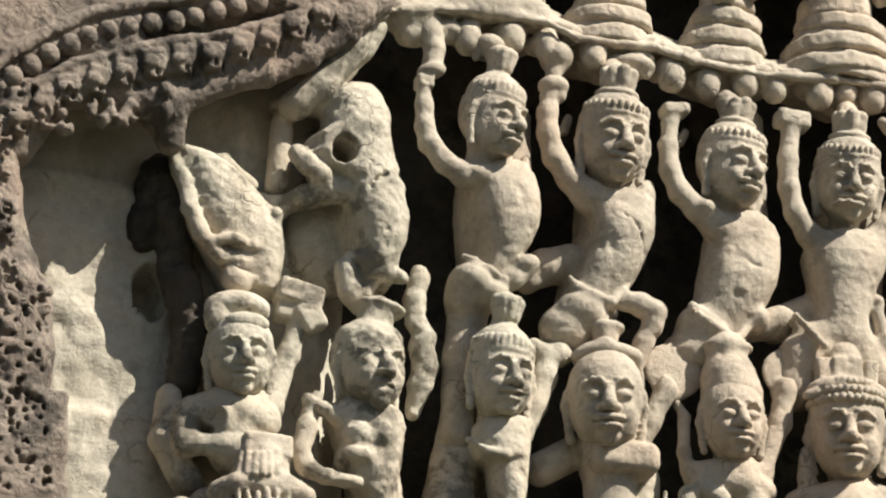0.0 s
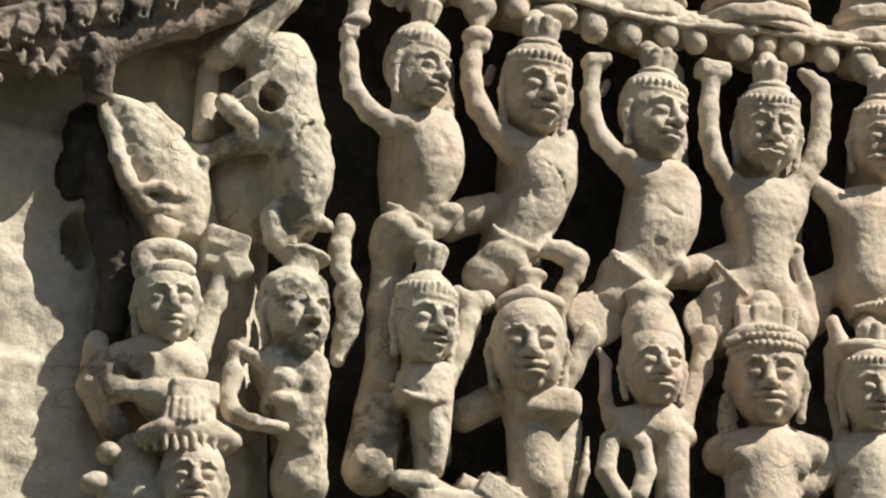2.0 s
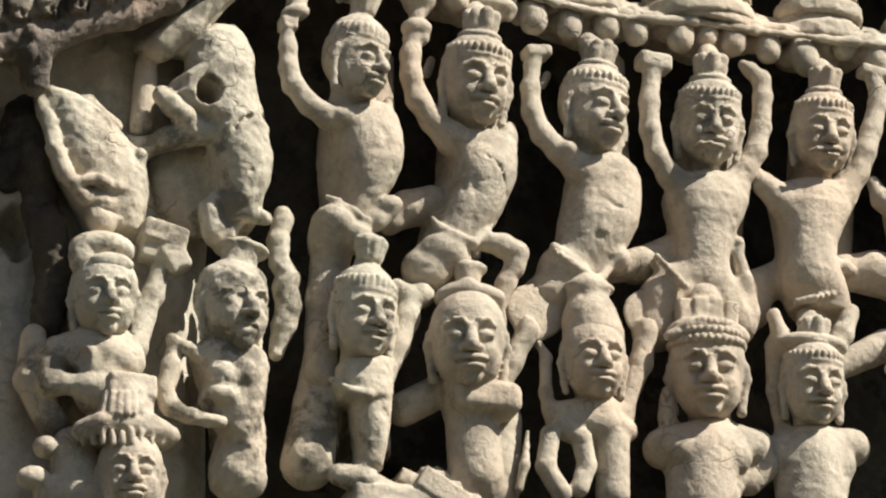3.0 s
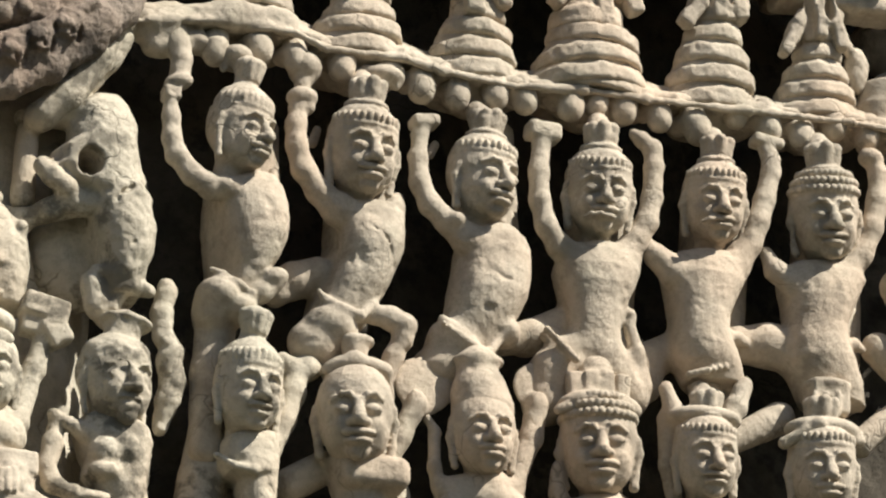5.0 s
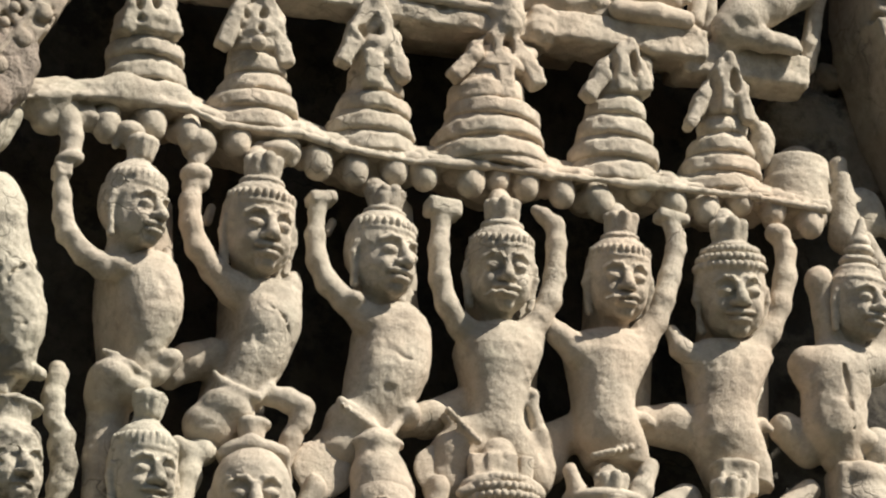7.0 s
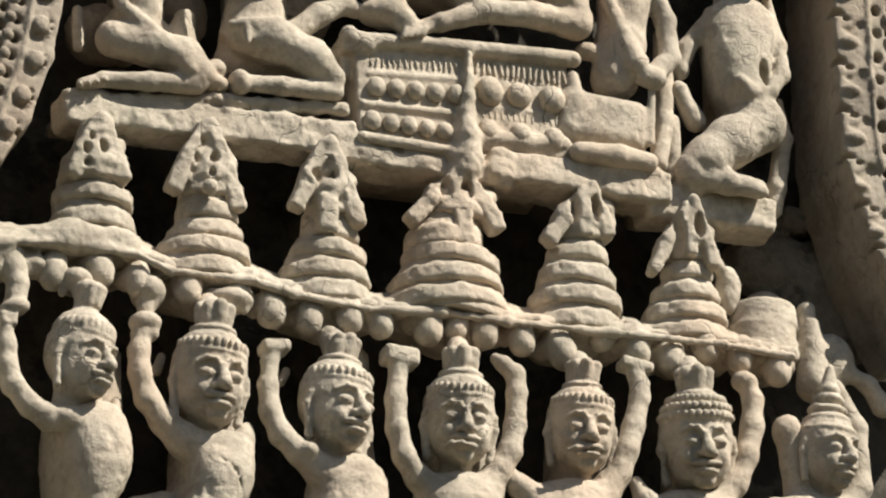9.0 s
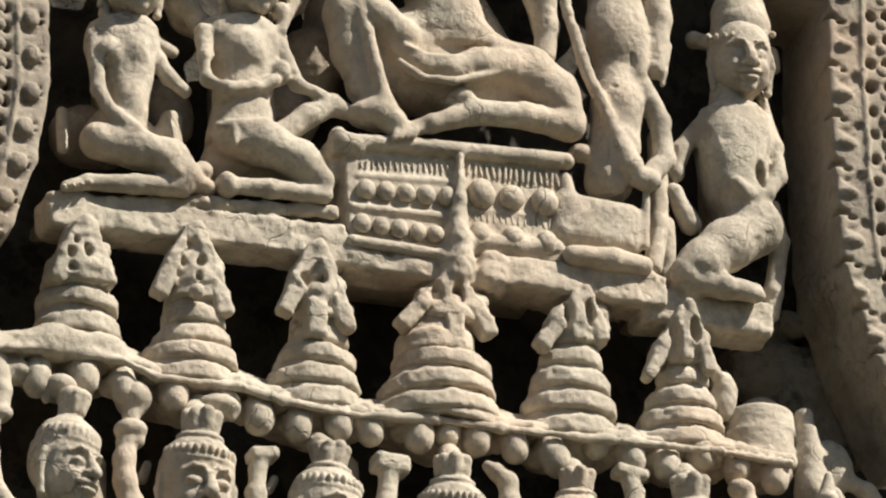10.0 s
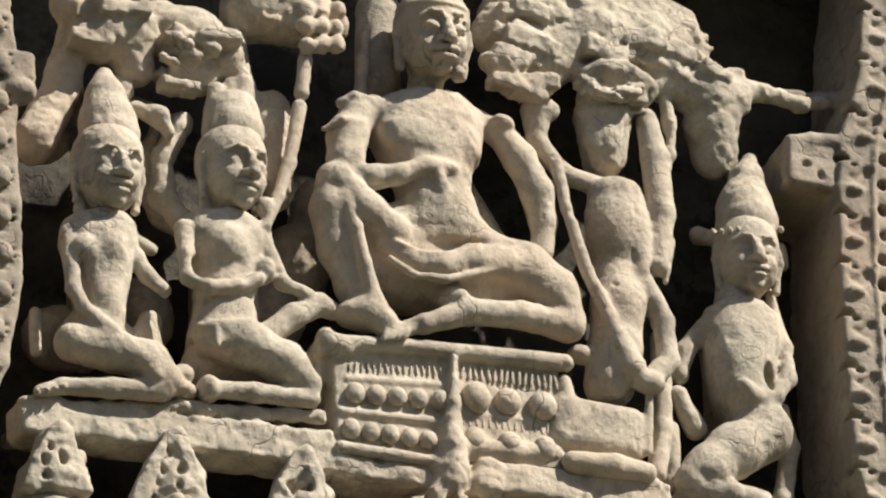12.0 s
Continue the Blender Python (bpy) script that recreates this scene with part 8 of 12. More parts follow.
c.block(-0.130, 0.091, 0.024, 0.046, 0.031, 0.023, spin=12, edge=0.004, blend=0.005)
c.block(-0.120, 0.108, 0.080, 0.030, 0.025, 0.015, spin=16, edge=0.004, blend=0.005)
c.block(-0.292, 0.113, -0.048, 0.039, 0.026, 0.017, spin=20, edge=0.004, blend=0.005)
c.block(-0.244, 0.127, 0.012, 0.043, 0.030, 0.017, spin=15, edge=0.004, blend=0.005)
c.block(-0.196, 0.097, 0.018, 0.040, 0.023, 0.012, spin=6, edge=0.004, blend=0.005)
c.block(-0.086, 0.116, 0.050, 0.041, 0.028, 0.013, spin=23, edge=0.004, blend=0.005)
c.block(-0.229, 0.114, 0.030, 0.033, 0.025, 0.013, spin=5, edge=0.004, blend=0.005)
c.block(-0.016, 0.087, 0.045, 0.051, 0.033, 0.021, spin=26, edge=0.004, blend=0.005)
c.block(-0.153, 0.105, 0.043, 0.026, 0.019, 0.013, spin=24, edge=0.004, blend=0.005)
c.block(-0.247, 0.111, 0.014, 0.063, 0.033, 0.017, spin=-3, edge=0.004, blend=0.005)
c.block(-0.208, 0.096, -0.049, 0.035, 0.022, 0.012, spin=8, edge=0.004, blend=0.005)
c.block(-0.061, 0.126, 0.037, 0.034, 0.017, 0.013, spin=9, edge=0.004, blend=0.005)
c.block(-0.054, 0.116, -0.027, 0.042, 0.021, 0.013, spin=12, edge=0.004, blend=0.005)
c.block(-0.199, 0.082, 0.030, 0.037, 0.021, 0.011, spin=23, edge=0.004, blend=0.005)
c.block(-0.242, 0.125, -0.064, 0.062, 0.030, 0.022, spin=14, edge=0.004, blend=0.005)
c.block(-0.234, 0.094, -0.030, 0.036, 0.020, 0.012, spin=8, edge=0.004, blend=0.005)
c.block(0.016, 0.091, 0.021, 0.047, 0.023, 0.013, spin=22, edge=0.004, blend=0.005)
c.block(-0.193, 0.120, 0.032, 0.037, 0.027, 0.018, spin=27, edge=0.004, blend=0.005)
c.block(-0.040, 0.110, -0.032, 0.034, 0.017, 0.007, spin=2, edge=0.004, blend=0.005)
c.block(-0.217, 0.102, -0.013, 0.048, 0.025, 0.010, spin=-6, edge=0.004, blend=0.005)
c.block(-0.223, 0.127, 0.010, 0.036, 0.018, 0.008, spin=11, edge=0.004, blend=0.005)
c.block(0.051, 0.074, 0.064, 0.028, 0.022, 0.012, spin=27, edge=0.004, blend=0.005)
c.block(0.142, 0.093, -0.005, 0.028, 0.019, 0.009, spin=-4, edge=0.004, blend=0.005)
c.block(0.049, 0.107, -0.028, 0.058, 0.030, 0.014, spin=4, edge=0.004, blend=0.005)
c.block(0.102, 0.110, -0.018, 0.039, 0.030, 0.019, spin=18, edge=0.004, blend=0.005)
c.block(0.102, 0.071, 0.067, 0.049, 0.024, 0.017, spin=13, edge=0.004, blend=0.005)
c.block(0.041, 0.110, -0.048, 0.050, 0.025, 0.015, spin=8, edge=0.004, blend=0.005)
c.block(0.113, 0.082, 0.034, 0.035, 0.018, 0.008, spin=-6, edge=0.004, blend=0.005)
c.block(0.115, 0.090, 0.047, 0.037, 0.025, 0.018, spin=-1, edge=0.004, blend=0.005)
c.block(0.080, 0.080, 0.055, 0.040, 0.026, 0.018, spin=4, edge=0.004, blend=0.005)
c.block(0.107, 0.069, -0.013, 0.024, 0.017, 0.011, spin=15, edge=0.004, blend=0.005)
c.block(0.043, 0.089, 0.029, 0.023, 0.018, 0.012, spin=26, edge=0.004, blend=0.005)
c.block(0.150, 0.067, 0.025, 0.047, 0.032, 0.024, spin=21, edge=0.004, blend=0.005)
c.block(0.062, 0.107, -0.047, 0.039, 0.026, 0.012, spin=9, edge=0.004, blend=0.005)
c.block(0.026, 0.083, 0.024, 0.039, 0.032, 0.014, spin=-2, edge=0.004, blend=0.005)
c.block(0.152, 0.071, 0.055, 0.043, 0.020, 0.011, edge=0.004, blend=0.005)
c.block(-0.243, 0.126, -0.158, 0.050, 0.026, 0.019, spin=-7, edge=0.004, blend=0.005)
c.block(-0.263, 0.124, -0.182, 0.031, 0.024, 0.014, spin=1, edge=0.004, blend=0.005)
c.block(-0.236, 0.090, -0.118, 0.020, 0.014, 0.010, spin=21, edge=0.004, blend=0.005)
c.block(-0.296, 0.110, -0.164, 0.021, 0.016, 0.007, spin=25, edge=0.004, blend=0.005)
c.block(-0.292, 0.122, -0.106, 0.043, 0.029, 0.022, spin=12, edge=0.004, blend=0.005)
c.block(-0.227, 0.113, -0.089, 0.060, 0.029, 0.020, spin=3, edge=0.004, blend=0.005)
c.block(-0.255, 0.082, -0.071, 0.024, 0.016, 0.010, spin=-8, edge=0.004, blend=0.005)
c.block(-0.231, 0.120, -0.108, 0.031, 0.019, 0.010, spin=10, edge=0.004, blend=0.005)
c.block(-0.208, 0.080, -0.050, 0.056, 0.029, 0.020, spin=-7, edge=0.004, blend=0.005)
c.block(-0.199, 0.079, -0.082, 0.028, 0.023, 0.011, spin=28, edge=0.004, blend=0.005)
c.block(-0.298, 0.126, -0.169, 0.043, 0.029, 0.015, spin=12, edge=0.004, blend=0.005)
c.block(-0.216, 0.119, -0.079, 0.051, 0.026, 0.011, spin=28, edge=0.004, blend=0.005)
c.block(-0.309, 0.125, -0.124, 0.036, 0.023, 0.017, spin=13, edge=0.004, blend=0.005)
c.block(0.216, 0.104, -0.074, 0.020, 0.017, 0.011, spin=10, edge=0.004, blend=0.005)
c.block(0.212, 0.105, -0.045, 0.039, 0.020, 0.013, spin=8, edge=0.004, blend=0.005)
c.block(0.169, 0.119, -0.081, 0.025, 0.013, 0.007, spin=23, edge=0.004, blend=0.005)
c.block(0.203, 0.096, -0.073, 0.029, 0.015, 0.010, spin=9, edge=0.004, blend=0.005)
c.block(0.132, 0.106, -0.056, 0.039, 0.019, 0.011, edge=0.004, blend=0.005)
c.block(0.181, 0.137, -0.067, 0.037, 0.022, 0.014, spin=19, edge=0.004, blend=0.005)
c.block(0.196, 0.109, -0.078, 0.019, 0.011, 0.006, spin=14, edge=0.004, blend=0.005)
c.block(0.134, 0.097, -0.078, 0.031, 0.017, 0.009, spin=-1, edge=0.004, blend=0.005)
c.block(0.155, 0.135, -0.056, 0.025, 0.013, 0.005, spin=22, edge=0.004, blend=0.005)
c.block(0.116, 0.122, -0.073, 0.032, 0.022, 0.012, spin=7, edge=0.004, blend=0.005)
c.block(0.130, 0.112, -0.092, 0.021, 0.011, 0.006, spin=29, edge=0.004, blend=0.005)
c.block(0.135, 0.125, -0.097, 0.044, 0.022, 0.012, spin=24, edge=0.004, blend=0.005)
c.block(-0.088, 0.158, -0.174, 0.013, 0.010, 0.005, spin=30, edge=0.004, blend=0.005)
c.block(-0.099, 0.145, -0.163, 0.023, 0.014, 0.007, spin=24, edge=0.004, blend=0.005)
c.block(-0.109, 0.136, -0.144, 0.015, 0.009, 0.007, spin=6, edge=0.004, blend=0.005)
c.block(-0.102, 0.126, -0.138, 0.035, 0.020, 0.011, spin=17, edge=0.004, blend=0.005)
c.block(-0.087, 0.155, -0.169, 0.029, 0.014, 0.009, spin=-3, edge=0.004, blend=0.005)
c.block(-0.089, 0.132, -0.159, 0.030, 0.014, 0.009, spin=20, edge=0.004, blend=0.005)
c.block(-0.020, 0.166, -0.148, 0.017, 0.013, 0.009, spin=-4, edge=0.004, blend=0.005)
c.block(-0.045, 0.165, -0.167, 0.032, 0.019, 0.009, spin=-2, edge=0.004, blend=0.005)
carved("eroded_carving", c, SAND, "crumbled remains of carved figures with turban shapes, heavily eroded", "relief")

c = Clay(0.35, 9.09, grain=0.0056, wear=0.005, rough=0.003)
c.limb((-0.173, 0.087, 0.047, 0.0470), (-0.115, 0.094, -0.014, 0.0588), (-0.054, 0.094, -0.003, 0.0541), (-0.038, 0.081, -0.074, 0.0423), blend=0.020)
c.egg(-0.104, 0.100, 0.038, 0.075, 0.047, 0.038)
c.limb((-0.062, 0.075, -0.129, 0.0282), (-0.087, 0.075, -0.173, 0.0235))
c.limb((0.015, 0.075, 0.047, 0.0470), (0.099, 0.081, 0.017, 0.0588), (0.148, 0.081, -0.015, 0.0470), blend=0.020)
c.egg(0.093, 0.075, -0.048, 0.055, 0.047, 0.064)
c.egg(0.048, 0.087, 0.039, 0.058, 0.047, 0.033)
c.limb((-0.161, 0.050, 0.002, 0.0353), (-0.185, 0.044, -0.133, 0.0423), (-0.247, 0.044, -0.263, 0.0470), blend=0.013)
c.limb((-0.042, 0.087, -0.173, 0.0188), (0.010, 0.094, -0.194, 0.0212), (0.030, 0.087, -0.220, 0.0165), blend=0.010)
c.limb((0.232, 0.062, 0.121, 0.0705), (0.336, 0.087, 0.111, 0.0588), (0.393, 0.100, 0.087, 0.0353), blend=0.020)
c.egg(0.322, 0.140, 0.092, 0.019, 0.019, 0.020, blend=0.005)
c.egg(0.321, 0.140, 0.051, 0.019, 0.019, 0.020, blend=0.005)
c.egg(0.320, 0.140, 0.010, 0.019, 0.019, 0.020, blend=0.005)
c.egg(0.355, 0.140, 0.098, 0.019, 0.019, 0.020, blend=0.005)
c.egg(0.354, 0.140, 0.057, 0.019, 0.019, 0.020, blend=0.005)
c.egg(0.352, 0.140, 0.016, 0.019, 0.019, 0.020, blend=0.005)
c.egg(0.388, 0.140, 0.104, 0.019, 0.019, 0.020, blend=0.005)
c.egg(0.386, 0.140, 0.063, 0.019, 0.019, 0.020, blend=0.005)
c.egg(0.385, 0.140, 0.021, 0.019, 0.019, 0.020, blend=0.005)
c.limb((0.172, 0.050, 0.021, 0.0470), (0.209, 0.044, -0.091, 0.0353))
c.block(0.074, 0.135, -0.024, 0.019, 0.016, 0.009, spin=26, edge=0.004, blend=0.005)
c.block(0.032, 0.093, -0.028, 0.037, 0.024, 0.015, spin=9, edge=0.004, blend=0.005)
c.block(0.127, 0.097, 0.031, 0.029, 0.018, 0.013, spin=14, edge=0.004, blend=0.005)
c.block(0.134, 0.096, 0.007, 0.038, 0.026, 0.016, spin=20, edge=0.004, blend=0.005)
c.block(0.080, 0.102, 0.027, 0.026, 0.018, 0.012, edge=0.004, blend=0.005)
c.block(0.122, 0.110, -0.040, 0.024, 0.015, 0.006, spin=8, edge=0.004, blend=0.005)
c.block(0.129, 0.097, 0.019, 0.040, 0.023, 0.017, edge=0.004, blend=0.005)
c.block(0.051, 0.092, 0.010, 0.028, 0.022, 0.013, spin=27, edge=0.004, blend=0.005)
c.block(0.081, 0.096, -0.003, 0.042, 0.024, 0.011, spin=15, edge=0.004, blend=0.005)
c.block(0.125, 0.122, 0.008, 0.030, 0.023, 0.011, spin=30, edge=0.004, blend=0.005)
c.block(0.122, 0.139, -0.007, 0.035, 0.025, 0.015, spin=-6, edge=0.004, blend=0.005)
c.block(0.060, 0.130, -0.056, 0.030, 0.023, 0.012, spin=25, edge=0.004, blend=0.005)
c.block(0.089, 0.141, -0.033, 0.035, 0.020, 0.008, spin=22, edge=0.004, blend=0.005)
c.block(0.061, 0.113, -0.021, 0.026, 0.017, 0.007, spin=16, edge=0.004, blend=0.005)
c.block(0.021, 0.130, -0.075, 0.027, 0.014, 0.008, spin=19, edge=0.004, blend=0.005)
c.block(0.053, 0.103, -0.049, 0.043, 0.021, 0.011, spin=6, edge=0.004, blend=0.005)
c.block(0.146, 0.100, 0.009, 0.048, 0.024, 0.012, spin=-6, edge=0.004, blend=0.005)
c.block(0.120, 0.141, -0.012, 0.051, 0.029, 0.012, spin=-6, edge=0.004, blend=0.005)
c.block(0.034, 0.140, -0.035, 0.036, 0.023, 0.011, spin=13, edge=0.004, blend=0.005)
c.block(0.050, 0.126, -0.010, 0.028, 0.023, 0.013, spin=19, edge=0.004, blend=0.005)
c.block(-0.084, 0.108, 0.004, 0.045, 0.023, 0.016, spin=17, edge=0.004, blend=0.005)
c.block(-0.146, 0.110, -0.018, 0.039, 0.019, 0.014, spin=-6, edge=0.004, blend=0.005)
c.block(-0.044, 0.112, -0.009, 0.036, 0.020, 0.011, spin=18, edge=0.004, blend=0.005)
c.block(-0.084, 0.147, 0.014, 0.055, 0.026, 0.016, spin=-6, edge=0.004, blend=0.005)
c.block(-0.140, 0.113, 0.008, 0.044, 0.029, 0.020, spin=4, edge=0.004, blend=0.005)
c.block(-0.094, 0.127, -0.009, 0.029, 0.015, 0.007, spin=1, edge=0.004, blend=0.005)
c.block(-0.118, 0.138, 0.023, 0.039, 0.022, 0.013, spin=24, edge=0.004, blend=0.005)
c.block(-0.153, 0.128, -0.034, 0.026, 0.020, 0.013, spin=-4, edge=0.004, blend=0.005)
c.block(-0.148, 0.119, -0.054, 0.046, 0.029, 0.014, spin=2, edge=0.004, blend=0.005)
c.block(-0.082, 0.120, 0.025, 0.021, 0.016, 0.010, spin=23, edge=0.004, blend=0.005)
c.block(-0.058, 0.119, -0.003, 0.023, 0.019, 0.013, spin=5, edge=0.004, blend=0.005)
c.block(-0.127, 0.127, 0.024, 0.033, 0.021, 0.015, spin=18, edge=0.004, blend=0.005)
c.block(0.062, 0.096, -0.085, 0.037, 0.022, 0.013, spin=-1, edge=0.004, blend=0.005)
c.block(0.075, 0.077, -0.080, 0.030, 0.021, 0.009, spin=23, edge=0.004, blend=0.005)
c.block(0.078, 0.121, -0.040, 0.041, 0.023, 0.014, spin=-2, edge=0.004, blend=0.005)
c.block(0.024, 0.082, -0.080, 0.016, 0.011, 0.005, spin=10, edge=0.004, blend=0.005)
c.block(0.057, 0.105, -0.121, 0.028, 0.017, 0.011, spin=9, edge=0.004, blend=0.005)
c.block(0.046, 0.115, -0.124, 0.043, 0.023, 0.012, spin=1, edge=0.004, blend=0.005)
c.block(0.048, 0.093, -0.033, 0.040, 0.020, 0.011, spin=28, edge=0.004, blend=0.005)
c.block(0.080, 0.118, -0.055, 0.022, 0.013, 0.010, spin=7, edge=0.004, blend=0.005)
c.block(0.028, 0.086, -0.093, 0.026, 0.020, 0.011, spin=29, edge=0.004, blend=0.005)
c.block(0.100, 0.078, -0.020, 0.017, 0.014, 0.009, spin=-1, edge=0.004, blend=0.005)
c.block(0.068, 0.109, -0.079, 0.017, 0.013, 0.008, spin=-4, edge=0.004, blend=0.005)
c.block(0.051, 0.121, -0.064, 0.027, 0.014, 0.007, spin=26, edge=0.004, blend=0.005)
c.block(0.282, 0.086, 0.103, 0.033, 0.027, 0.014, spin=2, edge=0.004, blend=0.005)
c.block(0.325, 0.107, 0.096, 0.047, 0.026, 0.012, spin=9, edge=0.004, blend=0.005)
c.block(0.242, 0.120, 0.069, 0.021, 0.016, 0.010, spin=5, edge=0.004, blend=0.005)
c.block(0.273, 0.082, 0.089, 0.032, 0.016, 0.009, spin=-5, edge=0.004, blend=0.005)
c.block(0.325, 0.100, 0.094, 0.023, 0.017, 0.009, spin=16, edge=0.004, blend=0.005)
c.block(0.235, 0.087, 0.090, 0.032, 0.016, 0.009, spin=8, edge=0.004, blend=0.005)
c.block(0.303, 0.080, 0.125, 0.041, 0.022, 0.016, spin=29, edge=0.004, blend=0.005)
c.block(0.301, 0.113, 0.116, 0.040, 0.022, 0.010, spin=1, edge=0.004, blend=0.005)
c.limb((0.069, 0.050, -0.173, 0.0259), (0.030, 0.050, -0.260, 0.0235), (0.028, 0.050, -0.353, 0.0259), (0.064, 0.050, -0.400, 0.0259), blend=0.010)
c.limb((0.275, 0.031, -0.100, 0.0470), (0.258, 0.031, -0.278, 0.0588))
carved("eroded_carving", c, SAND, "broken knobs and legs of lost carved figures above the women", "relief")


# the carved borders
c = Clay(-0.71, 7.69, grain=0.0042, wear=0.003, rough=0.002)
c.block(-0.265, 0.119, 0.027, 0.213, 0.075, 0.176, spin=-12, edge=0.020, blend=0.013)
c.block(0.078, 0.119, 0.135, 0.266, 0.075, 0.122, spin=-8, edge=0.020, blend=0.013)
c.block(-0.322, 0.113, -0.156, 0.080, 0.075, 0.122, edge=0.020)
c.limb((-0.383, 0.120, -0.263, 0.0574), (-0.310, 0.120, -0.178, 0.0574), (-0.255, 0.120, -0.133, 0.0574), (-0.211, 0.120, -0.102, 0.0574), (-0.130, 0.120, -0.049, 0.0574), (-0.035, 0.120, -0.015, 0.0574), (0.057, 0.120, 0.010, 0.0574), (0.144, 0.120, 0.045, 0.0574), (0.230, 0.120, 0.077, 0.0574), (0.350, 0.120, 0.135, 0.0574), (0.481, 0.120, 0.211, 0.0574), blend=0.013)
c.limb((-0.340, 0.200, -0.292, 0.0112), (-0.279, 0.200, -0.230, 0.0112), (-0.193, 0.200, -0.163, 0.0112), (-0.106, 0.200, -0.130, 0.0112), (-0.017, 0.200, -0.093, 0.0112), (0.148, 0.200, -0.044, 0.0112), (0.301, 0.200, 0.023, 0.0112), (0.430, 0.200, 0.101, 0.0112), blend=0.005)
c.limb((-0.408, 0.198, -0.250, 0.0150), (-0.336, 0.198, -0.165, 0.0150), (-0.280, 0.198, -0.121, 0.0150), (-0.237, 0.198, -0.090, 0.0150), (-0.156, 0.198, -0.037, 0.0150), (-0.062, 0.198, -0.003, 0.0150), (0.030, 0.198, 0.022, 0.0150), (0.116, 0.198, 0.057, 0.0150), (0.202, 0.198, 0.089, 0.0150), (0.322, 0.198, 0.146, 0.0150), (0.451, 0.198, 0.222, 0.0150), blend=0.005)
c.limb((-0.327, 0.150, -0.316, 0.0499), (-0.266, 0.150, -0.254, 0.0499), (-0.179, 0.150, -0.187, 0.0499), (-0.091, 0.150, -0.154, 0.0499), (-0.003, 0.150, -0.117, 0.0499), (0.163, 0.150, -0.068, 0.0499), (0.317, 0.150, -0.001, 0.0499), (0.446, 0.150, 0.077, 0.0499), blend=0.015)
c.limb((0.038, 0.147, -0.207, 0.0325), (0.164, 0.147, -0.127, 0.0325), (0.254, 0.147, -0.097, 0.0325), (0.344, 0.147, -0.045, 0.0325), (0.434, 0.147, 0.030, 0.0325), (0.506, 0.147, 0.111, 0.0325), (0.538, 0.147, 0.178, 0.0325), blend=0.018)
c.limb((0.027, 0.138, -0.163, 0.0425), (0.154, 0.138, -0.083, 0.0425), (0.243, 0.138, -0.053, 0.0425), (0.333, 0.138, -0.001, 0.0425), (0.424, 0.138, 0.075, 0.0425), (0.495, 0.138, 0.156, 0.0425), (0.528, 0.138, 0.224, 0.0425), blend=0.018)
c.limb((-0.151, 0.138, -0.182, 0.0574), (-0.062, 0.138, -0.190, 0.0549), (0.029, 0.131, -0.207, 0.0549), (0.049, 0.113, -0.278, 0.0325), blend=0.015)
c.limb((-0.261, 0.131, -0.250, 0.0624), (-0.308, 0.131, -0.351, 0.0499), blend=0.013)
c.block(-0.311, 0.188, -0.316, 0.027, 0.025, 0.033, edge=0.007, blend=0.005)
c.egg(-0.323, 0.215, -0.319, 0.020, 0.011, 0.015, spin=-20, blend=0.004)
c.egg(-0.330, 0.225, -0.351, 0.008, 0.032, 0.012, blend=0.003, cut=True)
c.egg(-0.305, 0.225, -0.337, 0.007, 0.027, 0.010, blend=0.003, cut=True)
c.egg(-0.287, 0.215, -0.335, 0.008, 0.037, 0.024, spin=10, blend=0.004, cut=True)
c.block(-0.257, 0.188, -0.271, 0.027, 0.025, 0.033, edge=0.007, blend=0.005)
c.egg(-0.269, 0.215, -0.274, 0.020, 0.011, 0.015, spin=-20, blend=0.004)
c.egg(-0.276, 0.225, -0.306, 0.008, 0.032, 0.012, blend=0.003, cut=True)
c.egg(-0.251, 0.225, -0.292, 0.007, 0.027, 0.010, blend=0.003, cut=True)
c.egg(-0.232, 0.215, -0.290, 0.008, 0.037, 0.024, spin=10, blend=0.004, cut=True)
c.block(-0.201, 0.188, -0.229, 0.027, 0.025, 0.033, spin=-14, edge=0.007, blend=0.005)
c.egg(-0.213, 0.215, -0.232, 0.020, 0.011, 0.015, spin=-20, blend=0.004)
c.egg(-0.220, 0.225, -0.265, 0.008, 0.032, 0.012, blend=0.003, cut=True)
c.egg(-0.195, 0.225, -0.250, 0.007, 0.027, 0.010, blend=0.003, cut=True)
c.egg(-0.176, 0.215, -0.248, 0.008, 0.037, 0.024, spin=10, blend=0.004, cut=True)
c.block(-0.138, 0.188, -0.201, 0.027, 0.025, 0.033, spin=8, edge=0.007, blend=0.005)
c.egg(-0.150, 0.215, -0.204, 0.020, 0.011, 0.015, spin=-20, blend=0.004)
c.egg(-0.157, 0.225, -0.237, 0.008, 0.032, 0.012, blend=0.003, cut=True)
c.egg(-0.132, 0.225, -0.222, 0.007, 0.027, 0.010, blend=0.003, cut=True)
c.egg(-0.113, 0.215, -0.220, 0.008, 0.037, 0.024, spin=10, blend=0.004, cut=True)
c.block(-0.075, 0.188, -0.171, 0.027, 0.025, 0.033, spin=-6, edge=0.007, blend=0.005)
c.egg(-0.087, 0.215, -0.175, 0.020, 0.011, 0.015, spin=-20, blend=0.004)
c.egg(-0.094, 0.225, -0.208, 0.008, 0.032, 0.012, blend=0.003, cut=True)
c.egg(-0.069, 0.225, -0.193, 0.007, 0.027, 0.010, blend=0.003, cut=True)
c.egg(-0.050, 0.215, -0.191, 0.008, 0.037, 0.024, spin=10, blend=0.004, cut=True)
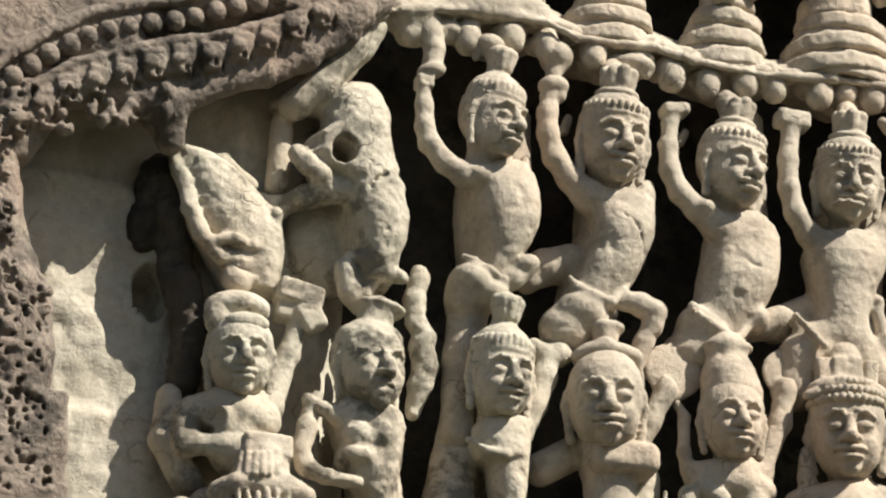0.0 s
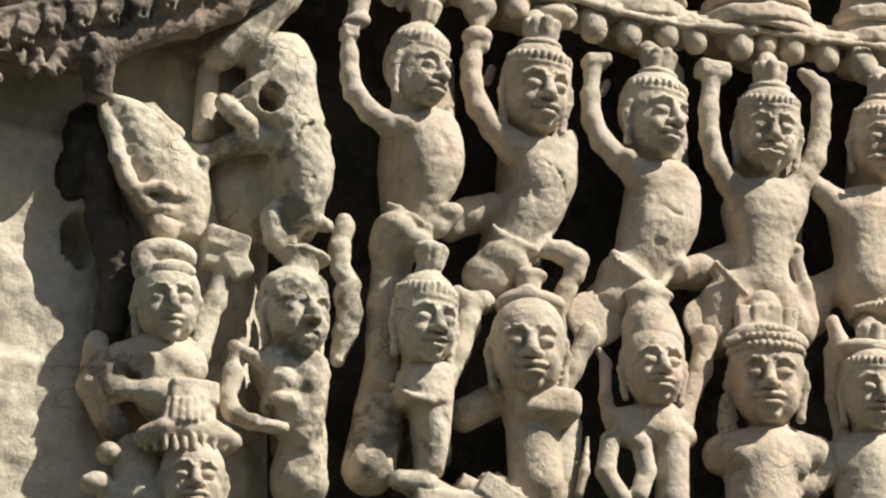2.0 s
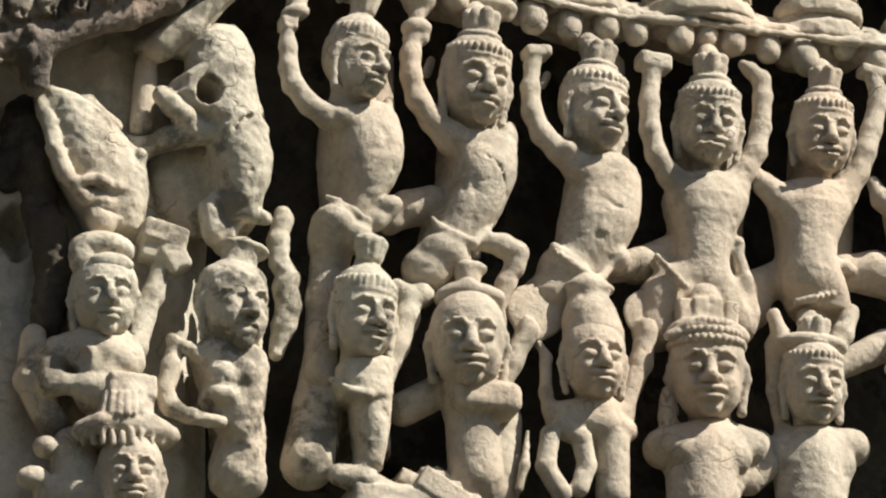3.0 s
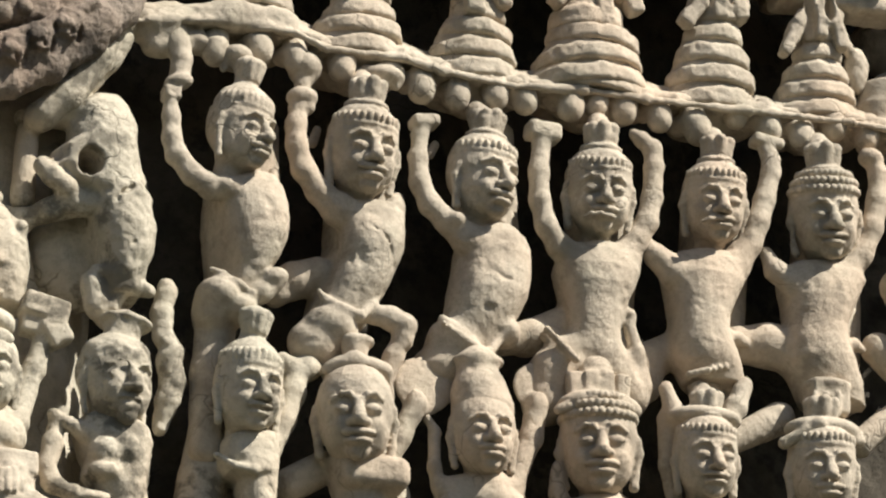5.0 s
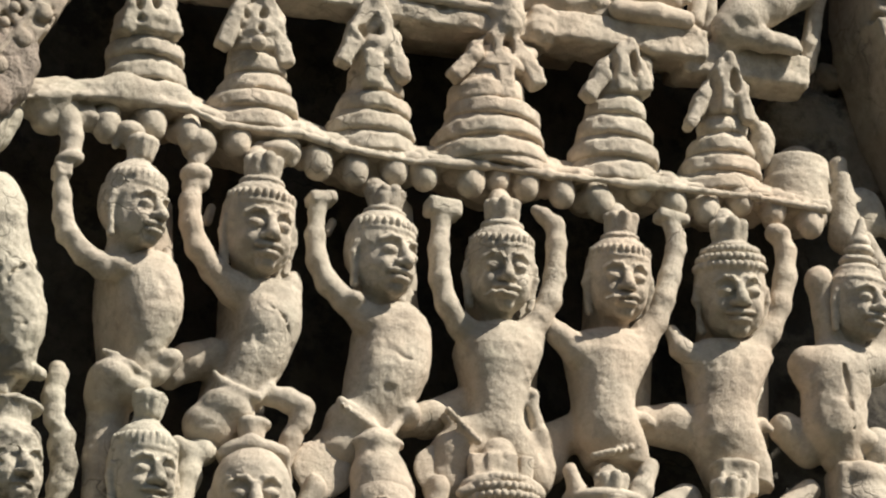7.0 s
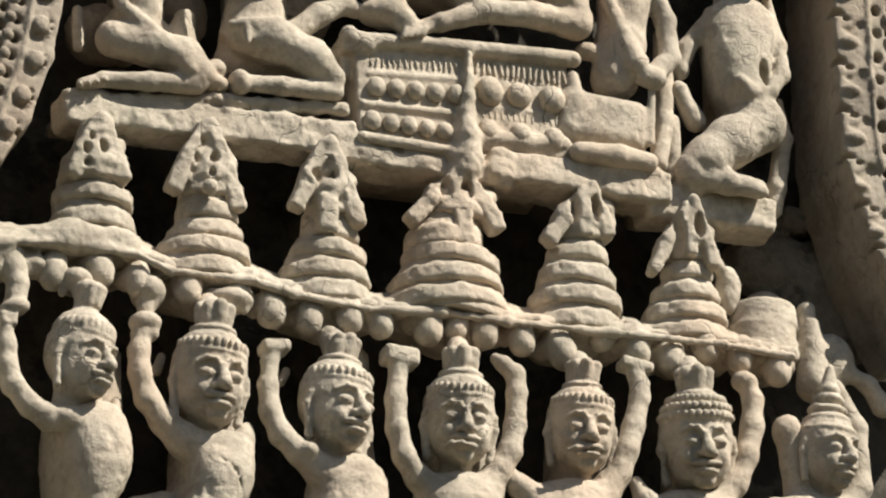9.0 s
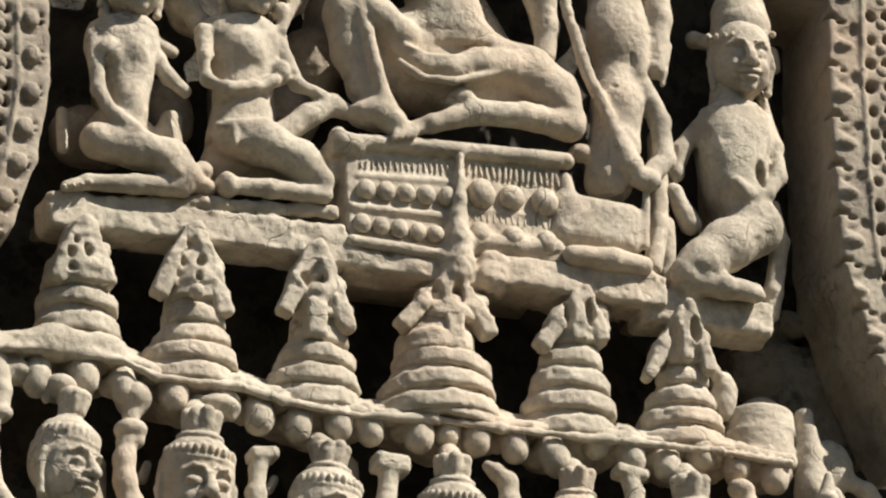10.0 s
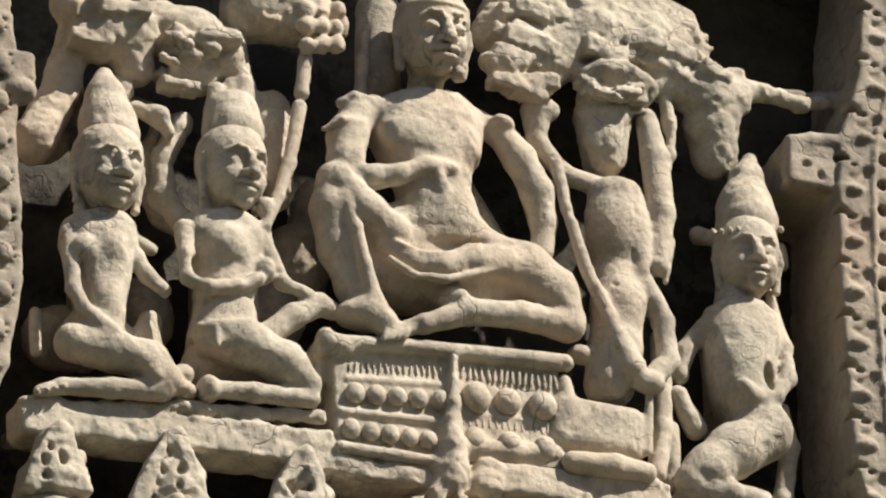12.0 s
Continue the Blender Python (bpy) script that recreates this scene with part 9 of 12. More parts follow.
c.block(-0.012, 0.188, -0.141, 0.027, 0.025, 0.033, spin=-14, edge=0.007, blend=0.005)
c.egg(-0.025, 0.215, -0.145, 0.020, 0.011, 0.015, spin=-20, blend=0.004)
c.egg(-0.032, 0.225, -0.177, 0.008, 0.032, 0.012, blend=0.003, cut=True)
c.egg(-0.007, 0.225, -0.163, 0.007, 0.027, 0.010, blend=0.003, cut=True)
c.egg(0.013, 0.215, -0.161, 0.008, 0.037, 0.024, spin=10, blend=0.004, cut=True)
c.block(0.054, 0.188, -0.121, 0.027, 0.025, 0.033, spin=-6, edge=0.007, blend=0.005)
c.egg(0.041, 0.215, -0.125, 0.020, 0.011, 0.015, spin=-20, blend=0.004)
c.egg(0.034, 0.225, -0.158, 0.008, 0.032, 0.012, blend=0.003, cut=True)
c.egg(0.059, 0.225, -0.143, 0.007, 0.027, 0.010, blend=0.003, cut=True)
c.egg(0.078, 0.215, -0.141, 0.008, 0.037, 0.024, spin=10, blend=0.004, cut=True)
c.block(0.120, 0.188, -0.101, 0.027, 0.025, 0.033, spin=-14, edge=0.007, blend=0.005)
c.egg(0.107, 0.215, -0.104, 0.020, 0.011, 0.015, spin=-20, blend=0.004)
c.egg(0.099, 0.225, -0.137, 0.008, 0.032, 0.012, blend=0.003, cut=True)
c.egg(0.124, 0.225, -0.123, 0.007, 0.027, 0.010, blend=0.003, cut=True)
c.egg(0.144, 0.215, -0.121, 0.008, 0.037, 0.024, spin=10, blend=0.004, cut=True)
c.block(0.184, 0.188, -0.071, 0.027, 0.025, 0.033, edge=0.007, blend=0.005)
c.egg(0.170, 0.215, -0.074, 0.020, 0.011, 0.015, spin=-20, blend=0.004)
c.egg(0.163, 0.225, -0.107, 0.008, 0.032, 0.012, blend=0.003, cut=True)
c.egg(0.188, 0.225, -0.093, 0.007, 0.027, 0.010, blend=0.003, cut=True)
c.egg(0.208, 0.215, -0.091, 0.008, 0.037, 0.024, spin=10, blend=0.004, cut=True)
c.block(0.247, 0.188, -0.039, 0.027, 0.025, 0.033, spin=8, edge=0.007, blend=0.005)
c.egg(0.234, 0.215, -0.043, 0.020, 0.011, 0.015, spin=-20, blend=0.004)
c.egg(0.226, 0.225, -0.076, 0.008, 0.032, 0.012, blend=0.003, cut=True)
c.egg(0.252, 0.225, -0.062, 0.007, 0.027, 0.010, blend=0.003, cut=True)
c.egg(0.272, 0.215, -0.059, 0.008, 0.037, 0.024, spin=10, blend=0.004, cut=True)
c.block(0.308, 0.188, -0.000, 0.027, 0.025, 0.033, spin=-6, edge=0.007, blend=0.005)
c.egg(0.295, 0.215, -0.004, 0.020, 0.011, 0.015, spin=-20, blend=0.004)
c.egg(0.287, 0.225, -0.037, 0.008, 0.032, 0.012, blend=0.003, cut=True)
c.egg(0.313, 0.225, -0.022, 0.007, 0.027, 0.010, blend=0.003, cut=True)
c.egg(0.333, 0.215, -0.020, 0.008, 0.037, 0.024, spin=10, blend=0.004, cut=True)
c.block(0.370, 0.188, 0.039, 0.027, 0.025, 0.033, spin=8, edge=0.007, blend=0.005)
c.egg(0.356, 0.215, 0.035, 0.020, 0.011, 0.015, spin=-20, blend=0.004)
c.egg(0.348, 0.225, 0.002, 0.008, 0.032, 0.012, blend=0.003, cut=True)
c.egg(0.374, 0.225, 0.017, 0.007, 0.027, 0.010, blend=0.003, cut=True)
c.egg(0.394, 0.215, 0.019, 0.008, 0.037, 0.024, spin=10, blend=0.004, cut=True)
c.egg(-0.146, 0.188, -0.252, 0.011, 0.017, 0.013, blend=0.005)
c.egg(-0.135, 0.206, -0.270, 0.007, 0.025, 0.008, blend=0.004, cut=True)
c.egg(-0.244, 0.188, -0.318, 0.019, 0.017, 0.013, blend=0.005)
c.egg(-0.233, 0.206, -0.336, 0.007, 0.025, 0.008, blend=0.004, cut=True)
c.egg(-0.052, 0.188, -0.175, 0.017, 0.017, 0.012, blend=0.005)
c.egg(-0.041, 0.206, -0.193, 0.007, 0.025, 0.008, blend=0.004, cut=True)
c.egg(-0.347, 0.188, -0.339, 0.013, 0.017, 0.013, blend=0.005)
c.egg(-0.337, 0.206, -0.356, 0.007, 0.025, 0.008, blend=0.004, cut=True)
c.egg(0.020, 0.188, -0.246, 0.014, 0.017, 0.021, blend=0.005)
c.egg(0.031, 0.206, -0.264, 0.007, 0.025, 0.008, blend=0.004, cut=True)
c.egg(-0.147, 0.188, -0.265, 0.013, 0.017, 0.021, blend=0.005)
c.egg(-0.137, 0.206, -0.283, 0.007, 0.025, 0.008, blend=0.004, cut=True)
c.egg(-0.090, 0.188, -0.285, 0.020, 0.017, 0.014, blend=0.005)
c.egg(-0.079, 0.206, -0.303, 0.007, 0.025, 0.008, blend=0.004, cut=True)
c.egg(-0.216, 0.188, -0.220, 0.012, 0.017, 0.012, blend=0.005)
c.egg(-0.205, 0.206, -0.238, 0.007, 0.025, 0.008, blend=0.004, cut=True)
c.egg(-0.237, 0.188, -0.279, 0.011, 0.017, 0.018, blend=0.005)
c.egg(-0.226, 0.206, -0.296, 0.007, 0.025, 0.008, blend=0.004, cut=True)
c.egg(-0.224, 0.188, -0.240, 0.019, 0.017, 0.016, blend=0.005)
c.egg(-0.213, 0.206, -0.257, 0.007, 0.025, 0.008, blend=0.004, cut=True)
c.egg(-0.232, 0.188, -0.263, 0.018, 0.017, 0.011, blend=0.005)
c.egg(-0.221, 0.206, -0.280, 0.007, 0.025, 0.008, blend=0.004, cut=True)
c.egg(0.016, 0.188, -0.144, 0.019, 0.017, 0.020, blend=0.005)
c.egg(0.026, 0.206, -0.162, 0.007, 0.025, 0.008, blend=0.004, cut=True)
c.egg(-0.342, 0.188, -0.327, 0.015, 0.017, 0.017, blend=0.005)
c.egg(-0.331, 0.206, -0.345, 0.007, 0.025, 0.008, blend=0.004, cut=True)
c.egg(-0.348, 0.188, -0.239, 0.013, 0.017, 0.021, blend=0.005)
c.egg(-0.337, 0.206, -0.257, 0.007, 0.025, 0.008, blend=0.004, cut=True)
c.egg(-0.275, 0.188, -0.307, 0.021, 0.017, 0.021, blend=0.005)
c.egg(-0.265, 0.206, -0.324, 0.007, 0.025, 0.008, blend=0.004, cut=True)
c.egg(-0.221, 0.188, -0.245, 0.016, 0.017, 0.019, blend=0.005)
c.egg(-0.211, 0.206, -0.262, 0.007, 0.025, 0.008, blend=0.004, cut=True)
c.egg(-0.308, 0.188, -0.314, 0.019, 0.017, 0.020, blend=0.005)
c.egg(-0.298, 0.206, -0.332, 0.007, 0.025, 0.008, blend=0.004, cut=True)
c.egg(-0.334, 0.188, -0.345, 0.012, 0.017, 0.015, blend=0.005)
c.egg(-0.324, 0.206, -0.362, 0.007, 0.025, 0.008, blend=0.004, cut=True)
c.egg(-0.120, 0.188, -0.287, 0.014, 0.017, 0.021, blend=0.005)
c.egg(-0.109, 0.206, -0.305, 0.007, 0.025, 0.008, blend=0.004, cut=True)
c.egg(-0.146, 0.188, -0.220, 0.014, 0.017, 0.013, blend=0.005)
c.egg(-0.136, 0.206, -0.238, 0.007, 0.025, 0.008, blend=0.004, cut=True)
c.egg(-0.321, 0.188, -0.245, 0.018, 0.017, 0.022, blend=0.005)
c.egg(-0.311, 0.206, -0.263, 0.007, 0.025, 0.008, blend=0.004, cut=True)
c.egg(-0.291, 0.188, -0.225, 0.021, 0.017, 0.017, blend=0.005)
c.egg(-0.280, 0.206, -0.243, 0.007, 0.025, 0.008, blend=0.004, cut=True)
c.egg(-0.199, 0.188, -0.225, 0.017, 0.017, 0.020, blend=0.005)
c.egg(-0.188, 0.206, -0.242, 0.007, 0.025, 0.008, blend=0.004, cut=True)
c.egg(-0.179, 0.188, -0.242, 0.011, 0.017, 0.021, blend=0.005)
c.egg(-0.169, 0.206, -0.260, 0.007, 0.025, 0.008, blend=0.004, cut=True)
c.egg(-0.337, 0.188, -0.291, 0.020, 0.017, 0.012, blend=0.005)
c.egg(-0.327, 0.206, -0.308, 0.007, 0.025, 0.008, blend=0.004, cut=True)
c.egg(-0.074, 0.188, -0.280, 0.017, 0.017, 0.019, blend=0.005)
c.egg(-0.064, 0.206, -0.297, 0.007, 0.025, 0.008, blend=0.004, cut=True)
c.egg(-0.310, 0.188, -0.277, 0.012, 0.017, 0.020, blend=0.005)
c.egg(-0.299, 0.206, -0.294, 0.007, 0.025, 0.008, blend=0.004, cut=True)
c.egg(-0.240, 0.188, -0.261, 0.021, 0.017, 0.020, blend=0.005)
c.egg(-0.229, 0.206, -0.279, 0.007, 0.025, 0.008, blend=0.004, cut=True)
c.egg(0.017, 0.188, -0.196, 0.016, 0.017, 0.019, blend=0.005)
c.egg(0.027, 0.206, -0.214, 0.007, 0.025, 0.008, blend=0.004, cut=True)
c.egg(-0.171, 0.188, -0.224, 0.015, 0.017, 0.012, blend=0.005)
c.egg(-0.161, 0.206, -0.242, 0.007, 0.025, 0.008, blend=0.004, cut=True)
c.egg(-0.207, 0.188, -0.318, 0.021, 0.017, 0.018, blend=0.005)
c.egg(-0.197, 0.206, -0.335, 0.007, 0.025, 0.008, blend=0.004, cut=True)
c.egg(-0.163, 0.188, -0.228, 0.012, 0.017, 0.014, blend=0.005)
c.egg(-0.153, 0.206, -0.246, 0.007, 0.025, 0.008, blend=0.004, cut=True)
c.egg(-0.055, 0.188, -0.265, 0.014, 0.017, 0.019, blend=0.005)
c.egg(-0.045, 0.206, -0.282, 0.007, 0.025, 0.008, blend=0.004, cut=True)
c.egg(-0.059, 0.188, -0.245, 0.018, 0.017, 0.019, blend=0.005)
c.egg(-0.048, 0.206, -0.262, 0.007, 0.025, 0.008, blend=0.004, cut=True)
c.egg(-0.213, 0.188, -0.285, 0.014, 0.017, 0.016, blend=0.005)
c.egg(-0.203, 0.206, -0.302, 0.007, 0.025, 0.008, blend=0.004, cut=True)
c.egg(-0.061, 0.188, -0.245, 0.014, 0.017, 0.021, blend=0.005)
c.egg(-0.050, 0.206, -0.262, 0.007, 0.025, 0.008, blend=0.004, cut=True)
c.egg(-0.106, 0.188, -0.243, 0.011, 0.017, 0.017, blend=0.005)
c.egg(-0.096, 0.206, -0.260, 0.007, 0.025, 0.008, blend=0.004, cut=True)
c.egg(-0.255, 0.188, -0.292, 0.016, 0.017, 0.020, blend=0.005)
c.egg(-0.245, 0.206, -0.309, 0.007, 0.025, 0.008, blend=0.004, cut=True)
c.egg(-0.106, 0.188, -0.269, 0.014, 0.017, 0.018, blend=0.005)
c.egg(-0.096, 0.206, -0.287, 0.007, 0.025, 0.008, blend=0.004, cut=True)
c.egg(-0.072, 0.188, -0.264, 0.014, 0.017, 0.020, blend=0.005)
c.egg(-0.062, 0.206, -0.282, 0.007, 0.025, 0.008, blend=0.004, cut=True)
arch = carved("carved_arch_border", c, BROWN, "dark brown stone arch border with bead row and drilled leaf scrolls", "border")

piece(arch, "bead", BEAD, (-1.035, -0.182, 7.475), 1.09)
piece(arch, "bead", BEAD, (-0.996, -0.182, 7.508), 1.05)
piece(arch, "bead", BEAD, (-0.955, -0.182, 7.540), 1.11)
piece(arch, "bead", BEAD, (-0.913, -0.182, 7.570), 1.11)
piece(arch, "bead", BEAD, (-0.870, -0.182, 7.598), 1.01)
piece(arch, "bead", BEAD, (-0.824, -0.182, 7.619), 1.02)
piece(arch, "bead", BEAD, (-0.777, -0.182, 7.635), 0.94)
piece(arch, "bead", BEAD, (-0.729, -0.182, 7.649), 1.08)
piece(arch, "bead", BEAD, (-0.680, -0.182, 7.662), 1.11)
piece(arch, "bead", BEAD, (-0.633, -0.182, 7.680), 1.00)
piece(arch, "bead", BEAD, (-0.586, -0.182, 7.700), 1.05)
piece(arch, "bead", BEAD, (-0.538, -0.182, 7.718), 1.06)
piece(arch, "bead", BEAD, (-0.490, -0.182, 7.737), 1.06)
piece(arch, "bead", BEAD, (-0.443, -0.182, 7.758), 0.94)
c = Clay(-0.96, 6.98, grain=0.0042, wear=0.004, rough=0.002)
c.limb((-0.119, 0.119, 0.396, 0.0749), (-0.102, 0.119, 0.265, 0.0687), (-0.086, 0.119, 0.148, 0.0687), (-0.045, 0.119, -0.005, 0.0824), (-0.040, 0.119, -0.161, 0.0824), blend=0.013)
c.block(-0.028, 0.119, -0.366, 0.096, 0.087, 0.149, edge=0.015)
c.limb((-0.131, 0.119, 0.395, 0.0749), (-0.129, 0.119, -0.480, 0.0749), blend=0.013)
c.limb((-0.038, 0.138, 0.015, 0.0699), (-0.024, 0.138, -0.114, 0.0699), (-0.031, 0.138, -0.219, 0.0674), blend=0.010)
c.egg(-0.030, 0.200, -0.286, 0.019, 0.010, 0.015, blend=0.005)
c.egg(-0.008, 0.200, -0.147, 0.018, 0.010, 0.018, blend=0.005)
c.egg(-0.116, 0.200, 0.363, 0.016, 0.010, 0.017, blend=0.005)
c.egg(-0.080, 0.200, 0.197, 0.018, 0.010, 0.011, blend=0.005)
c.egg(-0.084, 0.200, -0.025, 0.011, 0.010, 0.012, blend=0.005)
c.egg(-0.107, 0.200, 0.107, 0.013, 0.010, 0.011, blend=0.005)
c.egg(-0.064, 0.200, -0.017, 0.018, 0.010, 0.016, blend=0.005)
c.egg(-0.067, 0.200, 0.183, 0.011, 0.010, 0.015, blend=0.005)
c.egg(-0.095, 0.200, 0.143, 0.012, 0.010, 0.019, blend=0.005)
c.egg(-0.115, 0.200, 0.056, 0.018, 0.010, 0.012, blend=0.005)
c.egg(-0.067, 0.200, -0.087, 0.018, 0.010, 0.020, blend=0.005)
c.egg(-0.050, 0.200, -0.321, 0.020, 0.010, 0.017, blend=0.005)
c.egg(-0.108, 0.200, 0.061, 0.018, 0.010, 0.016, blend=0.005)
c.egg(0.025, 0.200, -0.430, 0.018, 0.010, 0.014, blend=0.005)
c.egg(-0.103, 0.200, -0.392, 0.012, 0.010, 0.016, blend=0.005)
c.egg(-0.092, 0.200, -0.151, 0.018, 0.010, 0.019, blend=0.005)
c.egg(-0.091, 0.200, 0.058, 0.013, 0.010, 0.014, blend=0.005)
c.egg(-0.052, 0.200, -0.453, 0.022, 0.010, 0.020, blend=0.005)
c.egg(-0.077, 0.200, -0.132, 0.022, 0.010, 0.016, blend=0.005)
c.egg(-0.073, 0.200, 0.025, 0.022, 0.010, 0.016, blend=0.005)
c.egg(-0.091, 0.200, 0.136, 0.012, 0.010, 0.017, blend=0.005)
c.egg(-0.076, 0.200, 0.001, 0.020, 0.010, 0.019, blend=0.005)
c.egg(-0.095, 0.200, 0.379, 0.014, 0.010, 0.020, blend=0.005)
c.egg(-0.074, 0.200, -0.293, 0.014, 0.010, 0.012, blend=0.005)
c.egg(-0.062, 0.200, -0.468, 0.018, 0.010, 0.015, blend=0.005)
c.egg(-0.030, 0.200, -0.169, 0.020, 0.010, 0.012, blend=0.005)
c.egg(-0.067, 0.200, -0.273, 0.017, 0.010, 0.014, blend=0.005)
c.egg(-0.087, 0.200, 0.128, 0.016, 0.010, 0.014, blend=0.005)
c.egg(-0.029, 0.200, -0.255, 0.011, 0.010, 0.013, blend=0.005)
c.egg(0.007, 0.200, 0.001, 0.021, 0.010, 0.016, blend=0.005)
c.egg(-0.080, 0.200, 0.379, 0.016, 0.010, 0.016, blend=0.005)
c.egg(-0.025, 0.200, -0.223, 0.016, 0.010, 0.020, blend=0.005)
c.egg(-0.093, 0.200, 0.049, 0.021, 0.010, 0.013, blend=0.005)
c.egg(-0.070, 0.200, 0.131, 0.011, 0.010, 0.019, blend=0.005)
c.egg(-0.051, 0.200, -0.214, 0.014, 0.010, 0.018, blend=0.005)
c.egg(-0.084, 0.200, -0.404, 0.016, 0.010, 0.016, blend=0.005)
c.egg(-0.070, 0.200, -0.046, 0.012, 0.010, 0.016, blend=0.005)
c.egg(-0.096, 0.200, -0.321, 0.013, 0.010, 0.019, blend=0.005)
c.egg(-0.019, 0.200, -0.294, 0.011, 0.010, 0.018, blend=0.005)
c.egg(0.030, 0.200, -0.448, 0.019, 0.010, 0.011, blend=0.005)
c.egg(-0.076, 0.200, -0.344, 0.018, 0.010, 0.020, blend=0.005)
c.egg(-0.090, 0.200, -0.235, 0.014, 0.010, 0.020, blend=0.005)
c.egg(-0.086, 0.200, 0.258, 0.016, 0.010, 0.012, blend=0.005)
c.egg(-0.104, 0.200, -0.159, 0.012, 0.010, 0.014, blend=0.005)
c.egg(-0.121, 0.200, 0.322, 0.018, 0.010, 0.018, blend=0.005)
c.egg(-0.086, 0.200, -0.377, 0.016, 0.010, 0.014, blend=0.005)
c.egg(-0.046, 0.200, -0.132, 0.022, 0.010, 0.014, blend=0.005)
c.egg(-0.084, 0.200, 0.342, 0.012, 0.010, 0.017, blend=0.005)
c.egg(0.007, 0.200, -0.043, 0.017, 0.010, 0.017, blend=0.005)
c.egg(-0.087, 0.200, 0.157, 0.014, 0.010, 0.018, blend=0.005)
c.egg(-0.095, 0.200, -0.066, 0.013, 0.010, 0.014, blend=0.005)
c.egg(-0.084, 0.200, -0.255, 0.019, 0.010, 0.017, blend=0.005)
c.egg(-0.085, 0.200, 0.316, 0.012, 0.010, 0.012, blend=0.005)
c.egg(-0.079, 0.200, -0.131, 0.021, 0.010, 0.015, blend=0.005)
c.egg(-0.071, 0.200, 0.107, 0.011, 0.010, 0.018, blend=0.005)
c.egg(-0.116, 0.200, 0.339, 0.022, 0.010, 0.017, blend=0.005)
c.egg(-0.114, 0.200, 0.189, 0.022, 0.010, 0.017, blend=0.005)
c.egg(-0.087, 0.200, -0.327, 0.018, 0.010, 0.014, blend=0.005)
c.egg(-0.101, 0.200, 0.180, 0.018, 0.010, 0.014, blend=0.005)
c.egg(-0.108, 0.200, 0.047, 0.021, 0.010, 0.017, blend=0.005)
c.egg(-0.044, 0.215, -0.314, 0.007, 0.032, 0.008, blend=0.003, cut=True)
c.egg(-0.032, 0.215, -0.130, 0.007, 0.032, 0.007, blend=0.003, cut=True)
c.egg(-0.114, 0.215, 0.294, 0.005, 0.032, 0.006, blend=0.003, cut=True)
c.egg(-0.037, 0.215, -0.386, 0.007, 0.032, 0.005, blend=0.003, cut=True)
c.egg(0.004, 0.215, -0.018, 0.006, 0.032, 0.007, blend=0.003, cut=True)
c.egg(-0.093, 0.215, -0.027, 0.005, 0.032, 0.006, blend=0.003, cut=True)
c.egg(-0.089, 0.215, 0.053, 0.007, 0.032, 0.006, blend=0.003, cut=True)
c.egg(-0.097, 0.215, 0.158, 0.005, 0.032, 0.007, blend=0.003, cut=True)
c.egg(-0.088, 0.215, 0.176, 0.005, 0.032, 0.009, blend=0.003, cut=True)
c.egg(-0.062, 0.215, 0.061, 0.006, 0.032, 0.008, blend=0.003, cut=True)
c.egg(0.011, 0.215, -0.019, 0.005, 0.032, 0.008, blend=0.003, cut=True)
c.egg(-0.077, 0.215, 0.128, 0.007, 0.032, 0.006, blend=0.003, cut=True)
c.egg(-0.111, 0.215, 0.203, 0.005, 0.032, 0.006, blend=0.003, cut=True)
c.egg(-0.059, 0.215, 0.034, 0.006, 0.032, 0.007, blend=0.003, cut=True)
c.egg(-0.071, 0.215, -0.026, 0.007, 0.032, 0.008, blend=0.003, cut=True)
c.egg(-0.102, 0.215, 0.237, 0.006, 0.032, 0.009, blend=0.003, cut=True)
c.egg(-0.048, 0.215, -0.178, 0.007, 0.032, 0.005, blend=0.003, cut=True)
c.egg(-0.078, 0.215, 0.332, 0.006, 0.032, 0.006, blend=0.003, cut=True)
c.egg(0.018, 0.215, -0.085, 0.006, 0.032, 0.007, blend=0.003, cut=True)
c.egg(-0.112, 0.215, 0.298, 0.007, 0.032, 0.007, blend=0.003, cut=True)
c.egg(-0.087, 0.215, -0.432, 0.005, 0.032, 0.006, blend=0.003, cut=True)
c.egg(-0.104, 0.215, 0.031, 0.005, 0.032, 0.007, blend=0.003, cut=True)
c.egg(-0.107, 0.215, 0.111, 0.005, 0.032, 0.009, blend=0.003, cut=True)
c.egg(-0.088, 0.215, 0.225, 0.006, 0.032, 0.008, blend=0.003, cut=True)
c.egg(-0.100, 0.215, 0.308, 0.005, 0.032, 0.008, blend=0.003, cut=True)
c.egg(-0.022, 0.215, -0.411, 0.007, 0.032, 0.006, blend=0.003, cut=True)
c.egg(-0.091, 0.215, 0.369, 0.006, 0.032, 0.008, blend=0.003, cut=True)
c.egg(-0.077, 0.215, 0.053, 0.007, 0.032, 0.009, blend=0.003, cut=True)
c.egg(-0.088, 0.215, 0.112, 0.007, 0.032, 0.006, blend=0.003, cut=True)
c.egg(-0.099, 0.215, 0.280, 0.005, 0.032, 0.009, blend=0.003, cut=True)
c.egg(-0.059, 0.215, -0.329, 0.005, 0.032, 0.006, blend=0.003, cut=True)
c.egg(-0.107, 0.215, 0.164, 0.006, 0.032, 0.008, blend=0.003, cut=True)
c.egg(-0.108, 0.215, 0.164, 0.007, 0.032, 0.006, blend=0.003, cut=True)
c.egg(-0.098, 0.215, 0.205, 0.006, 0.032, 0.006, blend=0.003, cut=True)
c.egg(-0.068, 0.215, 0.015, 0.007, 0.032, 0.008, blend=0.003, cut=True)
